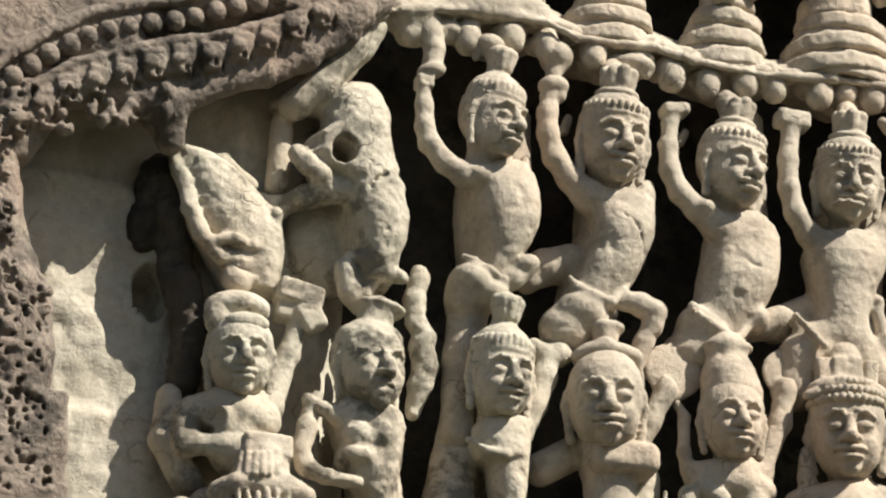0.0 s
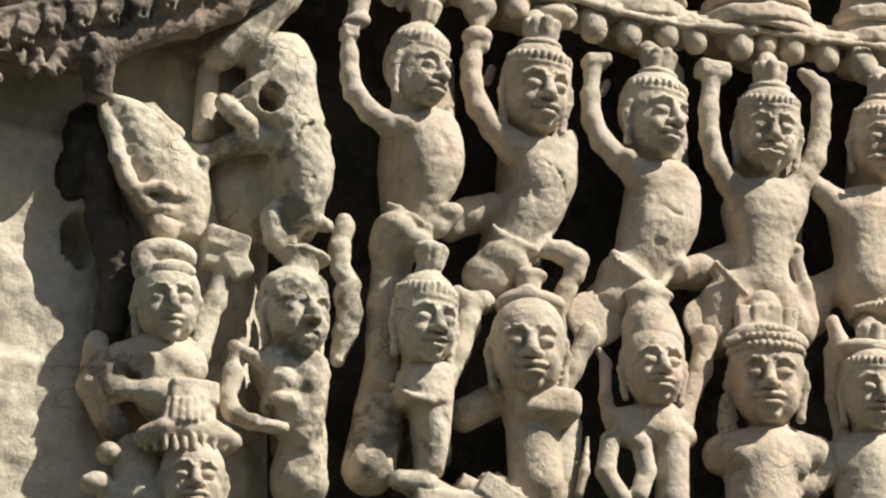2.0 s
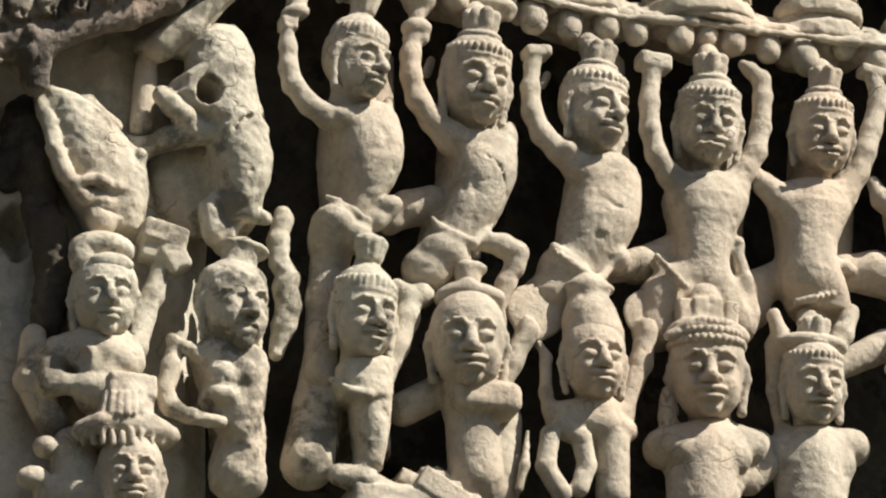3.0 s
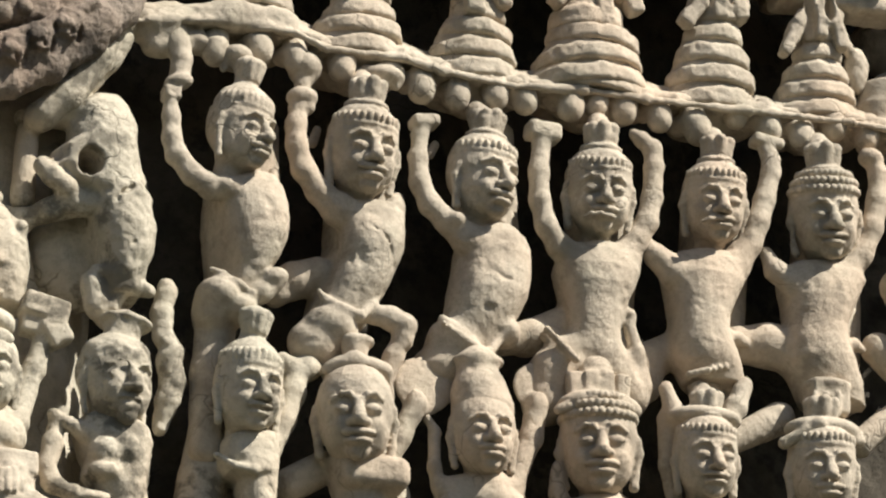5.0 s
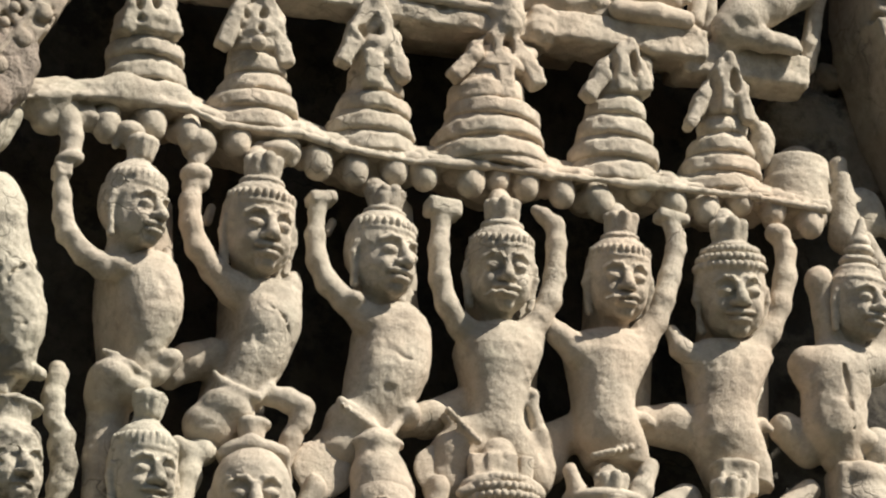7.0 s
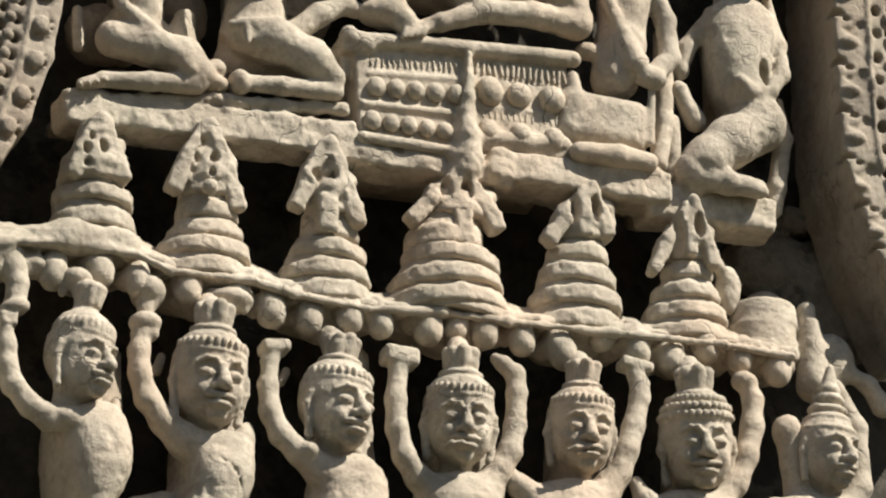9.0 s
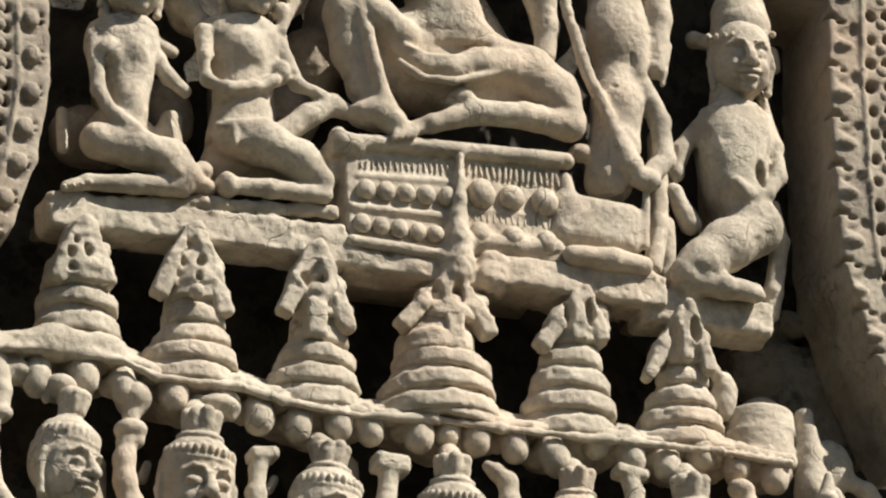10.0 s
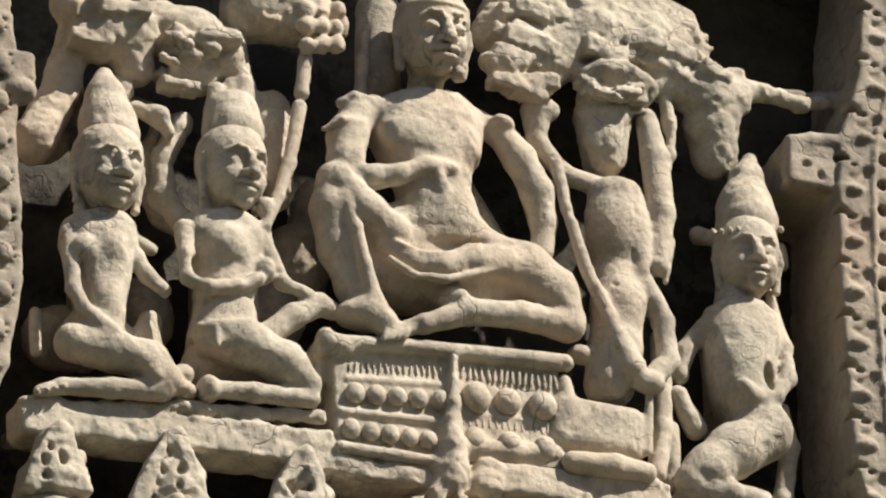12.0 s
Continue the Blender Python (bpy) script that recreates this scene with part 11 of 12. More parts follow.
c.limb((-0.083, 0.188, -0.319, 0.0072), (-0.062, 0.188, -0.321, 0.0096), (-0.045, 0.188, -0.302, 0.0120), blend=0.004, cut=True)
c.egg(-0.073, 0.188, -0.290, 0.010, 0.024, 0.005, blend=0.004, cut=True)
c.egg(-0.073, 0.190, -0.348, 0.021, 0.012, 0.012, blend=0.005)
c.egg(-0.070, 0.188, -0.383, 0.019, 0.048, 0.008, spin=8, blend=0.004, cut=True)
c.limb((-0.055, 0.188, -0.427, 0.0072), (-0.033, 0.188, -0.429, 0.0096), (-0.016, 0.188, -0.410, 0.0120), blend=0.004, cut=True)
c.egg(-0.044, 0.188, -0.398, 0.010, 0.024, 0.005, blend=0.004, cut=True)
c.egg(-0.045, 0.190, -0.456, 0.021, 0.012, 0.012, blend=0.005)
c.egg(-0.040, 0.188, -0.490, 0.019, 0.048, 0.008, spin=8, blend=0.004, cut=True)
c.limb((-0.024, 0.188, -0.534, 0.0072), (-0.003, 0.188, -0.536, 0.0096), (0.014, 0.188, -0.518, 0.0120), blend=0.004, cut=True)
c.egg(-0.014, 0.188, -0.505, 0.010, 0.024, 0.005, blend=0.004, cut=True)
c.egg(-0.014, 0.190, -0.563, 0.021, 0.012, 0.012, blend=0.005)
c.egg(0.005, 0.188, -0.589, 0.019, 0.048, 0.008, spin=8, blend=0.004, cut=True)
c.limb((0.020, 0.188, -0.632, 0.0072), (0.041, 0.188, -0.635, 0.0096), (0.058, 0.188, -0.616, 0.0120), blend=0.004, cut=True)
c.egg(0.030, 0.188, -0.604, 0.010, 0.024, 0.005, blend=0.004, cut=True)
c.egg(0.030, 0.190, -0.661, 0.021, 0.012, 0.012, blend=0.005)
c.egg(0.049, 0.188, -0.687, 0.019, 0.048, 0.008, spin=8, blend=0.004, cut=True)
c.limb((0.064, 0.188, -0.731, 0.0072), (0.085, 0.188, -0.733, 0.0096), (0.102, 0.188, -0.715, 0.0120), blend=0.004, cut=True)
c.egg(0.074, 0.188, -0.703, 0.010, 0.024, 0.005, blend=0.004, cut=True)
c.egg(0.074, 0.190, -0.759, 0.021, 0.012, 0.012, blend=0.005)
c.egg(0.145, 0.190, 1.102, 0.012, 0.053, 0.013, blend=0.005, cut=True)
c.egg(0.185, 0.190, 1.110, 0.012, 0.053, 0.013, blend=0.005, cut=True)
c.egg(0.225, 0.190, 1.117, 0.012, 0.053, 0.013, blend=0.005, cut=True)
c.egg(0.133, 0.190, 1.037, 0.012, 0.053, 0.013, blend=0.005, cut=True)
c.egg(0.173, 0.190, 1.044, 0.012, 0.053, 0.013, blend=0.005, cut=True)
c.egg(0.213, 0.190, 1.052, 0.012, 0.053, 0.013, blend=0.005, cut=True)
c.egg(0.122, 0.190, 0.972, 0.012, 0.053, 0.013, blend=0.005, cut=True)
c.egg(0.161, 0.190, 0.979, 0.012, 0.053, 0.013, blend=0.005, cut=True)
c.egg(0.201, 0.190, 0.987, 0.012, 0.053, 0.013, blend=0.005, cut=True)
c.egg(0.110, 0.190, 0.907, 0.012, 0.053, 0.013, blend=0.005, cut=True)
c.egg(0.149, 0.190, 0.915, 0.012, 0.053, 0.013, blend=0.005, cut=True)
c.egg(0.189, 0.190, 0.922, 0.012, 0.053, 0.013, blend=0.005, cut=True)
c.egg(0.100, 0.190, 0.843, 0.012, 0.053, 0.013, blend=0.005, cut=True)
c.egg(0.140, 0.190, 0.850, 0.012, 0.053, 0.013, blend=0.005, cut=True)
c.egg(0.179, 0.190, 0.858, 0.012, 0.053, 0.013, blend=0.005, cut=True)
c.egg(0.092, 0.190, 0.780, 0.012, 0.053, 0.013, blend=0.005, cut=True)
c.egg(0.132, 0.190, 0.787, 0.012, 0.053, 0.013, blend=0.005, cut=True)
c.egg(0.172, 0.190, 0.794, 0.012, 0.053, 0.013, blend=0.005, cut=True)
c.egg(0.085, 0.190, 0.716, 0.012, 0.053, 0.013, blend=0.005, cut=True)
c.egg(0.124, 0.190, 0.723, 0.012, 0.053, 0.013, blend=0.005, cut=True)
c.egg(0.164, 0.190, 0.730, 0.012, 0.053, 0.013, blend=0.005, cut=True)
c.egg(0.075, 0.190, 0.653, 0.012, 0.053, 0.013, blend=0.005, cut=True)
c.egg(0.115, 0.190, 0.660, 0.012, 0.053, 0.013, blend=0.005, cut=True)
c.egg(0.154, 0.190, 0.667, 0.012, 0.053, 0.013, blend=0.005, cut=True)
c.egg(0.053, 0.190, 0.591, 0.012, 0.053, 0.013, blend=0.005, cut=True)
c.egg(0.092, 0.190, 0.598, 0.012, 0.053, 0.013, blend=0.005, cut=True)
c.egg(0.131, 0.190, 0.604, 0.012, 0.053, 0.013, blend=0.005, cut=True)
c.egg(0.030, 0.190, 0.529, 0.012, 0.053, 0.013, blend=0.005, cut=True)
c.egg(0.069, 0.190, 0.535, 0.012, 0.053, 0.013, blend=0.005, cut=True)
c.egg(0.108, 0.190, 0.542, 0.012, 0.053, 0.013, blend=0.005, cut=True)
c.egg(0.017, 0.190, 0.466, 0.012, 0.053, 0.013, blend=0.005, cut=True)
c.egg(0.056, 0.190, 0.473, 0.012, 0.053, 0.013, blend=0.005, cut=True)
c.egg(0.095, 0.190, 0.480, 0.012, 0.053, 0.013, blend=0.005, cut=True)
c.egg(0.009, 0.190, 0.405, 0.012, 0.053, 0.013, blend=0.005, cut=True)
c.egg(0.048, 0.190, 0.411, 0.012, 0.053, 0.013, blend=0.005, cut=True)
c.egg(0.087, 0.190, 0.418, 0.012, 0.053, 0.013, blend=0.005, cut=True)
c.egg(0.004, 0.190, 0.343, 0.012, 0.053, 0.013, blend=0.005, cut=True)
c.egg(0.043, 0.190, 0.350, 0.012, 0.053, 0.013, blend=0.005, cut=True)
c.egg(0.082, 0.190, 0.356, 0.012, 0.053, 0.013, blend=0.005, cut=True)
c.egg(0.001, 0.190, 0.282, 0.012, 0.053, 0.013, blend=0.005, cut=True)
c.egg(0.039, 0.190, 0.289, 0.012, 0.053, 0.013, blend=0.005, cut=True)
c.egg(0.078, 0.190, 0.295, 0.012, 0.053, 0.013, blend=0.005, cut=True)
c.egg(-0.003, 0.190, 0.222, 0.012, 0.053, 0.013, blend=0.005, cut=True)
c.egg(0.036, 0.190, 0.228, 0.012, 0.053, 0.013, blend=0.005, cut=True)
c.egg(0.074, 0.190, 0.235, 0.012, 0.053, 0.013, blend=0.005, cut=True)
c.egg(-0.005, 0.190, 0.162, 0.012, 0.053, 0.013, blend=0.005, cut=True)
c.egg(0.033, 0.190, 0.168, 0.012, 0.053, 0.013, blend=0.005, cut=True)
c.egg(0.072, 0.190, 0.174, 0.012, 0.053, 0.013, blend=0.005, cut=True)
c.egg(-0.006, 0.190, 0.102, 0.012, 0.053, 0.013, blend=0.005, cut=True)
c.egg(0.032, 0.190, 0.109, 0.012, 0.053, 0.013, blend=0.005, cut=True)
c.egg(0.071, 0.190, 0.115, 0.012, 0.053, 0.013, blend=0.005, cut=True)
c.egg(-0.007, 0.190, 0.043, 0.012, 0.053, 0.013, blend=0.005, cut=True)
c.egg(0.031, 0.190, 0.049, 0.012, 0.053, 0.013, blend=0.005, cut=True)
c.egg(0.070, 0.190, 0.055, 0.012, 0.053, 0.013, blend=0.005, cut=True)
c.egg(-0.008, 0.190, -0.016, 0.012, 0.053, 0.013, blend=0.005, cut=True)
c.egg(0.031, 0.190, -0.010, 0.012, 0.053, 0.013, blend=0.005, cut=True)
c.egg(0.069, 0.190, -0.004, 0.012, 0.053, 0.013, blend=0.005, cut=True)
c.egg(-0.008, 0.190, -0.075, 0.012, 0.053, 0.013, blend=0.005, cut=True)
c.egg(0.030, 0.190, -0.069, 0.012, 0.053, 0.013, blend=0.005, cut=True)
c.egg(0.068, 0.190, -0.063, 0.012, 0.053, 0.013, blend=0.005, cut=True)
c.egg(-0.007, 0.190, -0.133, 0.012, 0.053, 0.013, blend=0.005, cut=True)
c.egg(0.031, 0.190, -0.127, 0.012, 0.053, 0.013, blend=0.005, cut=True)
c.egg(0.069, 0.190, -0.121, 0.012, 0.053, 0.013, blend=0.005, cut=True)
c.egg(-0.007, 0.190, -0.191, 0.012, 0.053, 0.013, blend=0.005, cut=True)
c.egg(0.031, 0.190, -0.185, 0.012, 0.053, 0.013, blend=0.005, cut=True)
c.egg(0.070, 0.190, -0.179, 0.012, 0.053, 0.013, blend=0.005, cut=True)
c.egg(-0.006, 0.190, -0.248, 0.012, 0.053, 0.013, blend=0.005, cut=True)
c.egg(0.032, 0.190, -0.243, 0.012, 0.053, 0.013, blend=0.005, cut=True)
c.egg(0.070, 0.190, -0.237, 0.012, 0.053, 0.013, blend=0.005, cut=True)
c.egg(-0.002, 0.190, -0.305, 0.012, 0.053, 0.013, blend=0.005, cut=True)
c.egg(0.036, 0.190, -0.299, 0.012, 0.053, 0.013, blend=0.005, cut=True)
c.egg(0.074, 0.190, -0.294, 0.012, 0.053, 0.013, blend=0.005, cut=True)
c.egg(0.012, 0.190, -0.357, 0.012, 0.053, 0.013, blend=0.005, cut=True)
c.egg(0.050, 0.190, -0.352, 0.012, 0.053, 0.013, blend=0.005, cut=True)
c.egg(0.088, 0.190, -0.346, 0.012, 0.053, 0.013, blend=0.005, cut=True)
c.egg(0.027, 0.190, -0.410, 0.012, 0.053, 0.013, blend=0.005, cut=True)
c.egg(0.064, 0.190, -0.404, 0.012, 0.053, 0.013, blend=0.005, cut=True)
c.egg(0.102, 0.190, -0.399, 0.012, 0.053, 0.013, blend=0.005, cut=True)
c.egg(0.041, 0.190, -0.462, 0.012, 0.053, 0.013, blend=0.005, cut=True)
c.egg(0.079, 0.190, -0.456, 0.012, 0.053, 0.013, blend=0.005, cut=True)
c.egg(0.117, 0.190, -0.451, 0.012, 0.053, 0.013, blend=0.005, cut=True)
c.egg(0.057, 0.190, -0.513, 0.012, 0.053, 0.013, blend=0.005, cut=True)
c.egg(0.094, 0.190, -0.508, 0.012, 0.053, 0.013, blend=0.005, cut=True)
c.egg(0.132, 0.190, -0.502, 0.012, 0.053, 0.013, blend=0.005, cut=True)
c.egg(0.078, 0.190, -0.561, 0.012, 0.053, 0.013, blend=0.005, cut=True)
c.egg(0.116, 0.190, -0.556, 0.012, 0.053, 0.013, blend=0.005, cut=True)
c.egg(0.154, 0.190, -0.550, 0.012, 0.053, 0.013, blend=0.005, cut=True)
c.egg(0.099, 0.190, -0.609, 0.012, 0.053, 0.013, blend=0.005, cut=True)
c.egg(0.137, 0.190, -0.603, 0.012, 0.053, 0.013, blend=0.005, cut=True)
c.egg(0.175, 0.190, -0.598, 0.012, 0.053, 0.013, blend=0.005, cut=True)
c.egg(0.121, 0.190, -0.656, 0.012, 0.053, 0.013, blend=0.005, cut=True)
c.egg(0.158, 0.190, -0.651, 0.012, 0.053, 0.013, blend=0.005, cut=True)
c.egg(0.196, 0.190, -0.646, 0.012, 0.053, 0.013, blend=0.005, cut=True)
c.egg(0.142, 0.190, -0.704, 0.012, 0.053, 0.013, blend=0.005, cut=True)
c.egg(0.180, 0.190, -0.699, 0.012, 0.053, 0.013, blend=0.005, cut=True)
c.egg(0.217, 0.190, -0.694, 0.012, 0.053, 0.013, blend=0.005, cut=True)
pilaster = carved("carved_pilaster", c, DRAB, "tall stone border with drilled scrolls and a bead row", "border")

piece(pilaster, "bead", STUD, (2.115, -0.175, 9.698), 0.69)
piece(pilaster, "bead", STUD, (2.156, -0.175, 9.706), 0.63)
piece(pilaster, "bead", STUD, (2.104, -0.175, 9.633), 0.75)
piece(pilaster, "bead", STUD, (2.144, -0.175, 9.640), 0.69)
piece(pilaster, "bead", STUD, (2.092, -0.175, 9.568), 0.68)
piece(pilaster, "bead", STUD, (2.132, -0.175, 9.575), 0.66)
piece(pilaster, "bead", STUD, (2.080, -0.175, 9.503), 0.69)
piece(pilaster, "bead", STUD, (2.120, -0.175, 9.510), 0.75)
piece(pilaster, "bead", STUD, (2.070, -0.175, 9.438), 0.68)
piece(pilaster, "bead", STUD, (2.110, -0.175, 9.446), 0.65)
piece(pilaster, "bead", STUD, (2.062, -0.175, 9.374), 0.69)
piece(pilaster, "bead", STUD, (2.102, -0.175, 9.382), 0.74)
piece(pilaster, "bead", STUD, (2.055, -0.175, 9.311), 0.67)
piece(pilaster, "bead", STUD, (2.094, -0.175, 9.318), 0.70)
piece(pilaster, "bead", STUD, (2.045, -0.175, 9.248), 0.74)
piece(pilaster, "bead", STUD, (2.085, -0.175, 9.255), 0.66)
piece(pilaster, "bead", STUD, (2.022, -0.175, 9.185), 0.73)
piece(pilaster, "bead", STUD, (2.062, -0.175, 9.192), 0.69)
piece(pilaster, "bead", STUD, (2.000, -0.175, 9.122), 0.64)
piece(pilaster, "bead", STUD, (2.039, -0.175, 9.129), 0.63)
piece(pilaster, "bead", STUD, (1.987, -0.175, 9.060), 0.74)
piece(pilaster, "bead", STUD, (2.026, -0.175, 9.067), 0.68)
piece(pilaster, "bead", STUD, (1.979, -0.175, 8.998), 0.68)
piece(pilaster, "bead", STUD, (2.018, -0.175, 9.004), 0.74)
piece(pilaster, "bead", STUD, (1.973, -0.175, 8.936), 0.69)
piece(pilaster, "bead", STUD, (2.012, -0.175, 8.943), 0.69)
piece(pilaster, "bead", STUD, (1.970, -0.175, 8.875), 0.66)
piece(pilaster, "bead", STUD, (2.009, -0.175, 8.881), 0.72)
piece(pilaster, "bead", STUD, (1.966, -0.175, 8.814), 0.65)
piece(pilaster, "bead", STUD, (2.005, -0.175, 8.821), 0.68)
piece(pilaster, "bead", STUD, (1.964, -0.175, 8.754), 0.72)
piece(pilaster, "bead", STUD, (2.002, -0.175, 8.760), 0.70)
piece(pilaster, "bead", STUD, (1.963, -0.175, 8.694), 0.64)
piece(pilaster, "bead", STUD, (2.001, -0.175, 8.700), 0.65)
piece(pilaster, "bead", STUD, (1.962, -0.175, 8.635), 0.71)
piece(pilaster, "bead", STUD, (2.001, -0.175, 8.641), 0.71)
piece(pilaster, "bead", STUD, (1.961, -0.175, 8.576), 0.63)
piece(pilaster, "bead", STUD, (2.000, -0.175, 8.582), 0.75)
piece(pilaster, "bead", STUD, (1.961, -0.175, 8.517), 0.64)
piece(pilaster, "bead", STUD, (1.999, -0.175, 8.522), 0.64)
piece(pilaster, "bead", STUD, (1.961, -0.175, 8.458), 0.63)
piece(pilaster, "bead", STUD, (2.000, -0.175, 8.464), 0.68)
piece(pilaster, "bead", STUD, (1.962, -0.175, 8.400), 0.70)
piece(pilaster, "bead", STUD, (2.000, -0.175, 8.406), 0.73)
piece(pilaster, "bead", STUD, (1.963, -0.175, 8.342), 0.64)
piece(pilaster, "bead", STUD, (2.001, -0.175, 8.348), 0.71)
piece(pilaster, "bead", STUD, (1.967, -0.175, 8.285), 0.63)
piece(pilaster, "bead", STUD, (2.005, -0.175, 8.291), 0.70)
piece(pilaster, "bead", STUD, (1.981, -0.175, 8.233), 0.65)
piece(pilaster, "bead", STUD, (2.019, -0.175, 8.238), 0.67)
piece(pilaster, "bead", STUD, (1.995, -0.175, 8.180), 0.63)
piece(pilaster, "bead", STUD, (2.033, -0.175, 8.186), 0.71)
piece(pilaster, "bead", STUD, (2.010, -0.175, 8.128), 0.64)
piece(pilaster, "bead", STUD, (2.048, -0.175, 8.133), 0.72)
piece(pilaster, "bead", STUD, (2.025, -0.175, 8.077), 0.66)
piece(pilaster, "bead", STUD, (2.063, -0.175, 8.082), 0.70)
piece(pilaster, "bead", STUD, (2.047, -0.175, 8.028), 0.70)
piece(pilaster, "bead", STUD, (2.085, -0.175, 8.034), 0.68)
piece(pilaster, "bead", STUD, (2.068, -0.175, 7.980), 0.73)
piece(pilaster, "bead", STUD, (2.106, -0.175, 7.986), 0.74)
piece(pilaster, "bead", STUD, (2.090, -0.175, 7.933), 0.66)
piece(pilaster, "bead", STUD, (2.128, -0.175, 7.938), 0.66)
piece(pilaster, "bead", STUD, (2.111, -0.175, 7.885), 0.73)
piece(pilaster, "bead", STUD, (2.149, -0.175, 7.890), 0.64)
# Unseen overhang, added so its shadow darkens the top of the wall.
c = Clay(1.15, 9.84, grain=0.012)
c.block(0, 0.06, 0, 1.6, 0.24, 0.16, edge=0.02)
shade_arch = carved("overhead_arch", c, BROWN, "unseen plain stone arch added to shade the upper wall", "border")

c = Clay(0.05, 8.62, grain=0.0056, wear=0.003)
c.block(-0.179, 0.050, 0.534, 0.145, 0.125, 0.141, spin=-2.3, edge=0.008, blend=0.007)
c.block(-0.166, 0.050, 0.330, 0.145, 0.125, 0.079, spin=-5.8, edge=0.008, blend=0.007)
c.block(-0.164, 0.050, 0.213, 0.145, 0.125, 0.086, spin=3.3, edge=0.008, blend=0.007)
c.block(-0.163, 0.050, 0.048, 0.145, 0.125, 0.084, spin=-4.3, edge=0.008, blend=0.007)
c.block(-0.157, 0.050, -0.105, 0.145, 0.125, 0.103, spin=-0.3, edge=0.008, blend=0.007)
c.block(-0.170, 0.050, -0.264, 0.145, 0.125, 0.106, spin=9.2, edge=0.008, blend=0.007)
c.block(-0.206, 0.050, -0.415, 0.145, 0.125, 0.096, spin=18.3, edge=0.008, blend=0.007)
c.block(-0.260, 0.050, -0.534, 0.145, 0.125, 0.092, spin=30.9, edge=0.008, blend=0.007)
c.block(-0.330, 0.050, -0.641, 0.145, 0.125, 0.072, spin=35.7, edge=0.008, blend=0.007)
c.egg(-0.014, 0.163, 0.246, 0.035, 0.031, 0.028)
c.block(-0.027, 0.138, 0.298, 0.045, 0.047, 0.034, edge=0.012)
c.limb((-0.095, 0.175, 0.631, 0.0071), (-0.081, 0.175, 0.625, 0.0083), (-0.066, 0.175, 0.642, 0.0059), blend=0.004, cut=True)
c.egg(-0.061, 0.175, 0.673, 0.005, 0.031, 0.005, blend=0.003, cut=True)
c.egg(-0.058, 0.175, 0.654, 0.005, 0.031, 0.005, blend=0.003, cut=True)
c.egg(-0.082, 0.180, 0.658, 0.019, 0.011, 0.022, blend=0.005)
c.limb((-0.092, 0.175, 0.540, 0.0071), (-0.077, 0.175, 0.535, 0.0083), (-0.062, 0.175, 0.551, 0.0059), blend=0.004, cut=True)
c.egg(-0.057, 0.175, 0.582, 0.005, 0.031, 0.005, blend=0.003, cut=True)
c.egg(-0.055, 0.175, 0.563, 0.005, 0.031, 0.005, blend=0.003, cut=True)
c.egg(-0.078, 0.180, 0.567, 0.019, 0.011, 0.022, blend=0.005)
c.limb((-0.088, 0.175, 0.450, 0.0071), (-0.073, 0.175, 0.444, 0.0083), (-0.059, 0.175, 0.461, 0.0059), blend=0.004, cut=True)
c.egg(-0.053, 0.175, 0.492, 0.005, 0.031, 0.005, blend=0.003, cut=True)
c.egg(-0.051, 0.175, 0.473, 0.005, 0.031, 0.005, blend=0.003, cut=True)
c.egg(-0.075, 0.180, 0.477, 0.019, 0.011, 0.022, blend=0.005)
c.limb((-0.083, 0.175, 0.361, 0.0071), (-0.069, 0.175, 0.355, 0.0083), (-0.054, 0.175, 0.371, 0.0059), blend=0.004, cut=True)
c.egg(-0.049, 0.175, 0.402, 0.005, 0.031, 0.005, blend=0.003, cut=True)
c.egg(-0.047, 0.175, 0.383, 0.005, 0.031, 0.005, blend=0.003, cut=True)
c.egg(-0.070, 0.180, 0.387, 0.019, 0.011, 0.022, blend=0.005)
c.limb((-0.074, 0.175, 0.273, 0.0071), (-0.060, 0.175, 0.268, 0.0083), (-0.045, 0.175, 0.284, 0.0059), blend=0.004, cut=True)
c.egg(-0.040, 0.175, 0.314, 0.005, 0.031, 0.005, blend=0.003, cut=True)
c.egg(-0.038, 0.175, 0.296, 0.005, 0.031, 0.005, blend=0.003, cut=True)
c.egg(-0.061, 0.180, 0.299, 0.019, 0.011, 0.022, blend=0.005)
c.limb((-0.074, 0.175, 0.184, 0.0071), (-0.060, 0.175, 0.179, 0.0083), (-0.045, 0.175, 0.195, 0.0059), blend=0.004, cut=True)
c.egg(-0.040, 0.175, 0.225, 0.005, 0.031, 0.005, blend=0.003, cut=True)
c.egg(-0.038, 0.175, 0.207, 0.005, 0.031, 0.005, blend=0.003, cut=True)
c.egg(-0.061, 0.180, 0.210, 0.019, 0.011, 0.022, blend=0.005)
c.limb((-0.079, 0.175, 0.095, 0.0071), (-0.065, 0.175, 0.090, 0.0083), (-0.050, 0.175, 0.105, 0.0059), blend=0.004, cut=True)
c.egg(-0.045, 0.175, 0.135, 0.005, 0.031, 0.005, blend=0.003, cut=True)
c.egg(-0.043, 0.175, 0.117, 0.005, 0.031, 0.005, blend=0.003, cut=True)
c.egg(-0.066, 0.180, 0.121, 0.019, 0.011, 0.022, blend=0.005)
c.limb((-0.072, 0.175, 0.008, 0.0071), (-0.058, 0.175, 0.003, 0.0083), (-0.044, 0.175, 0.019, 0.0059), blend=0.004, cut=True)
c.egg(-0.039, 0.175, 0.048, 0.005, 0.031, 0.005, blend=0.003, cut=True)
c.egg(-0.036, 0.175, 0.030, 0.005, 0.031, 0.005, blend=0.003, cut=True)
c.egg(-0.059, 0.180, 0.034, 0.019, 0.011, 0.022, blend=0.005)
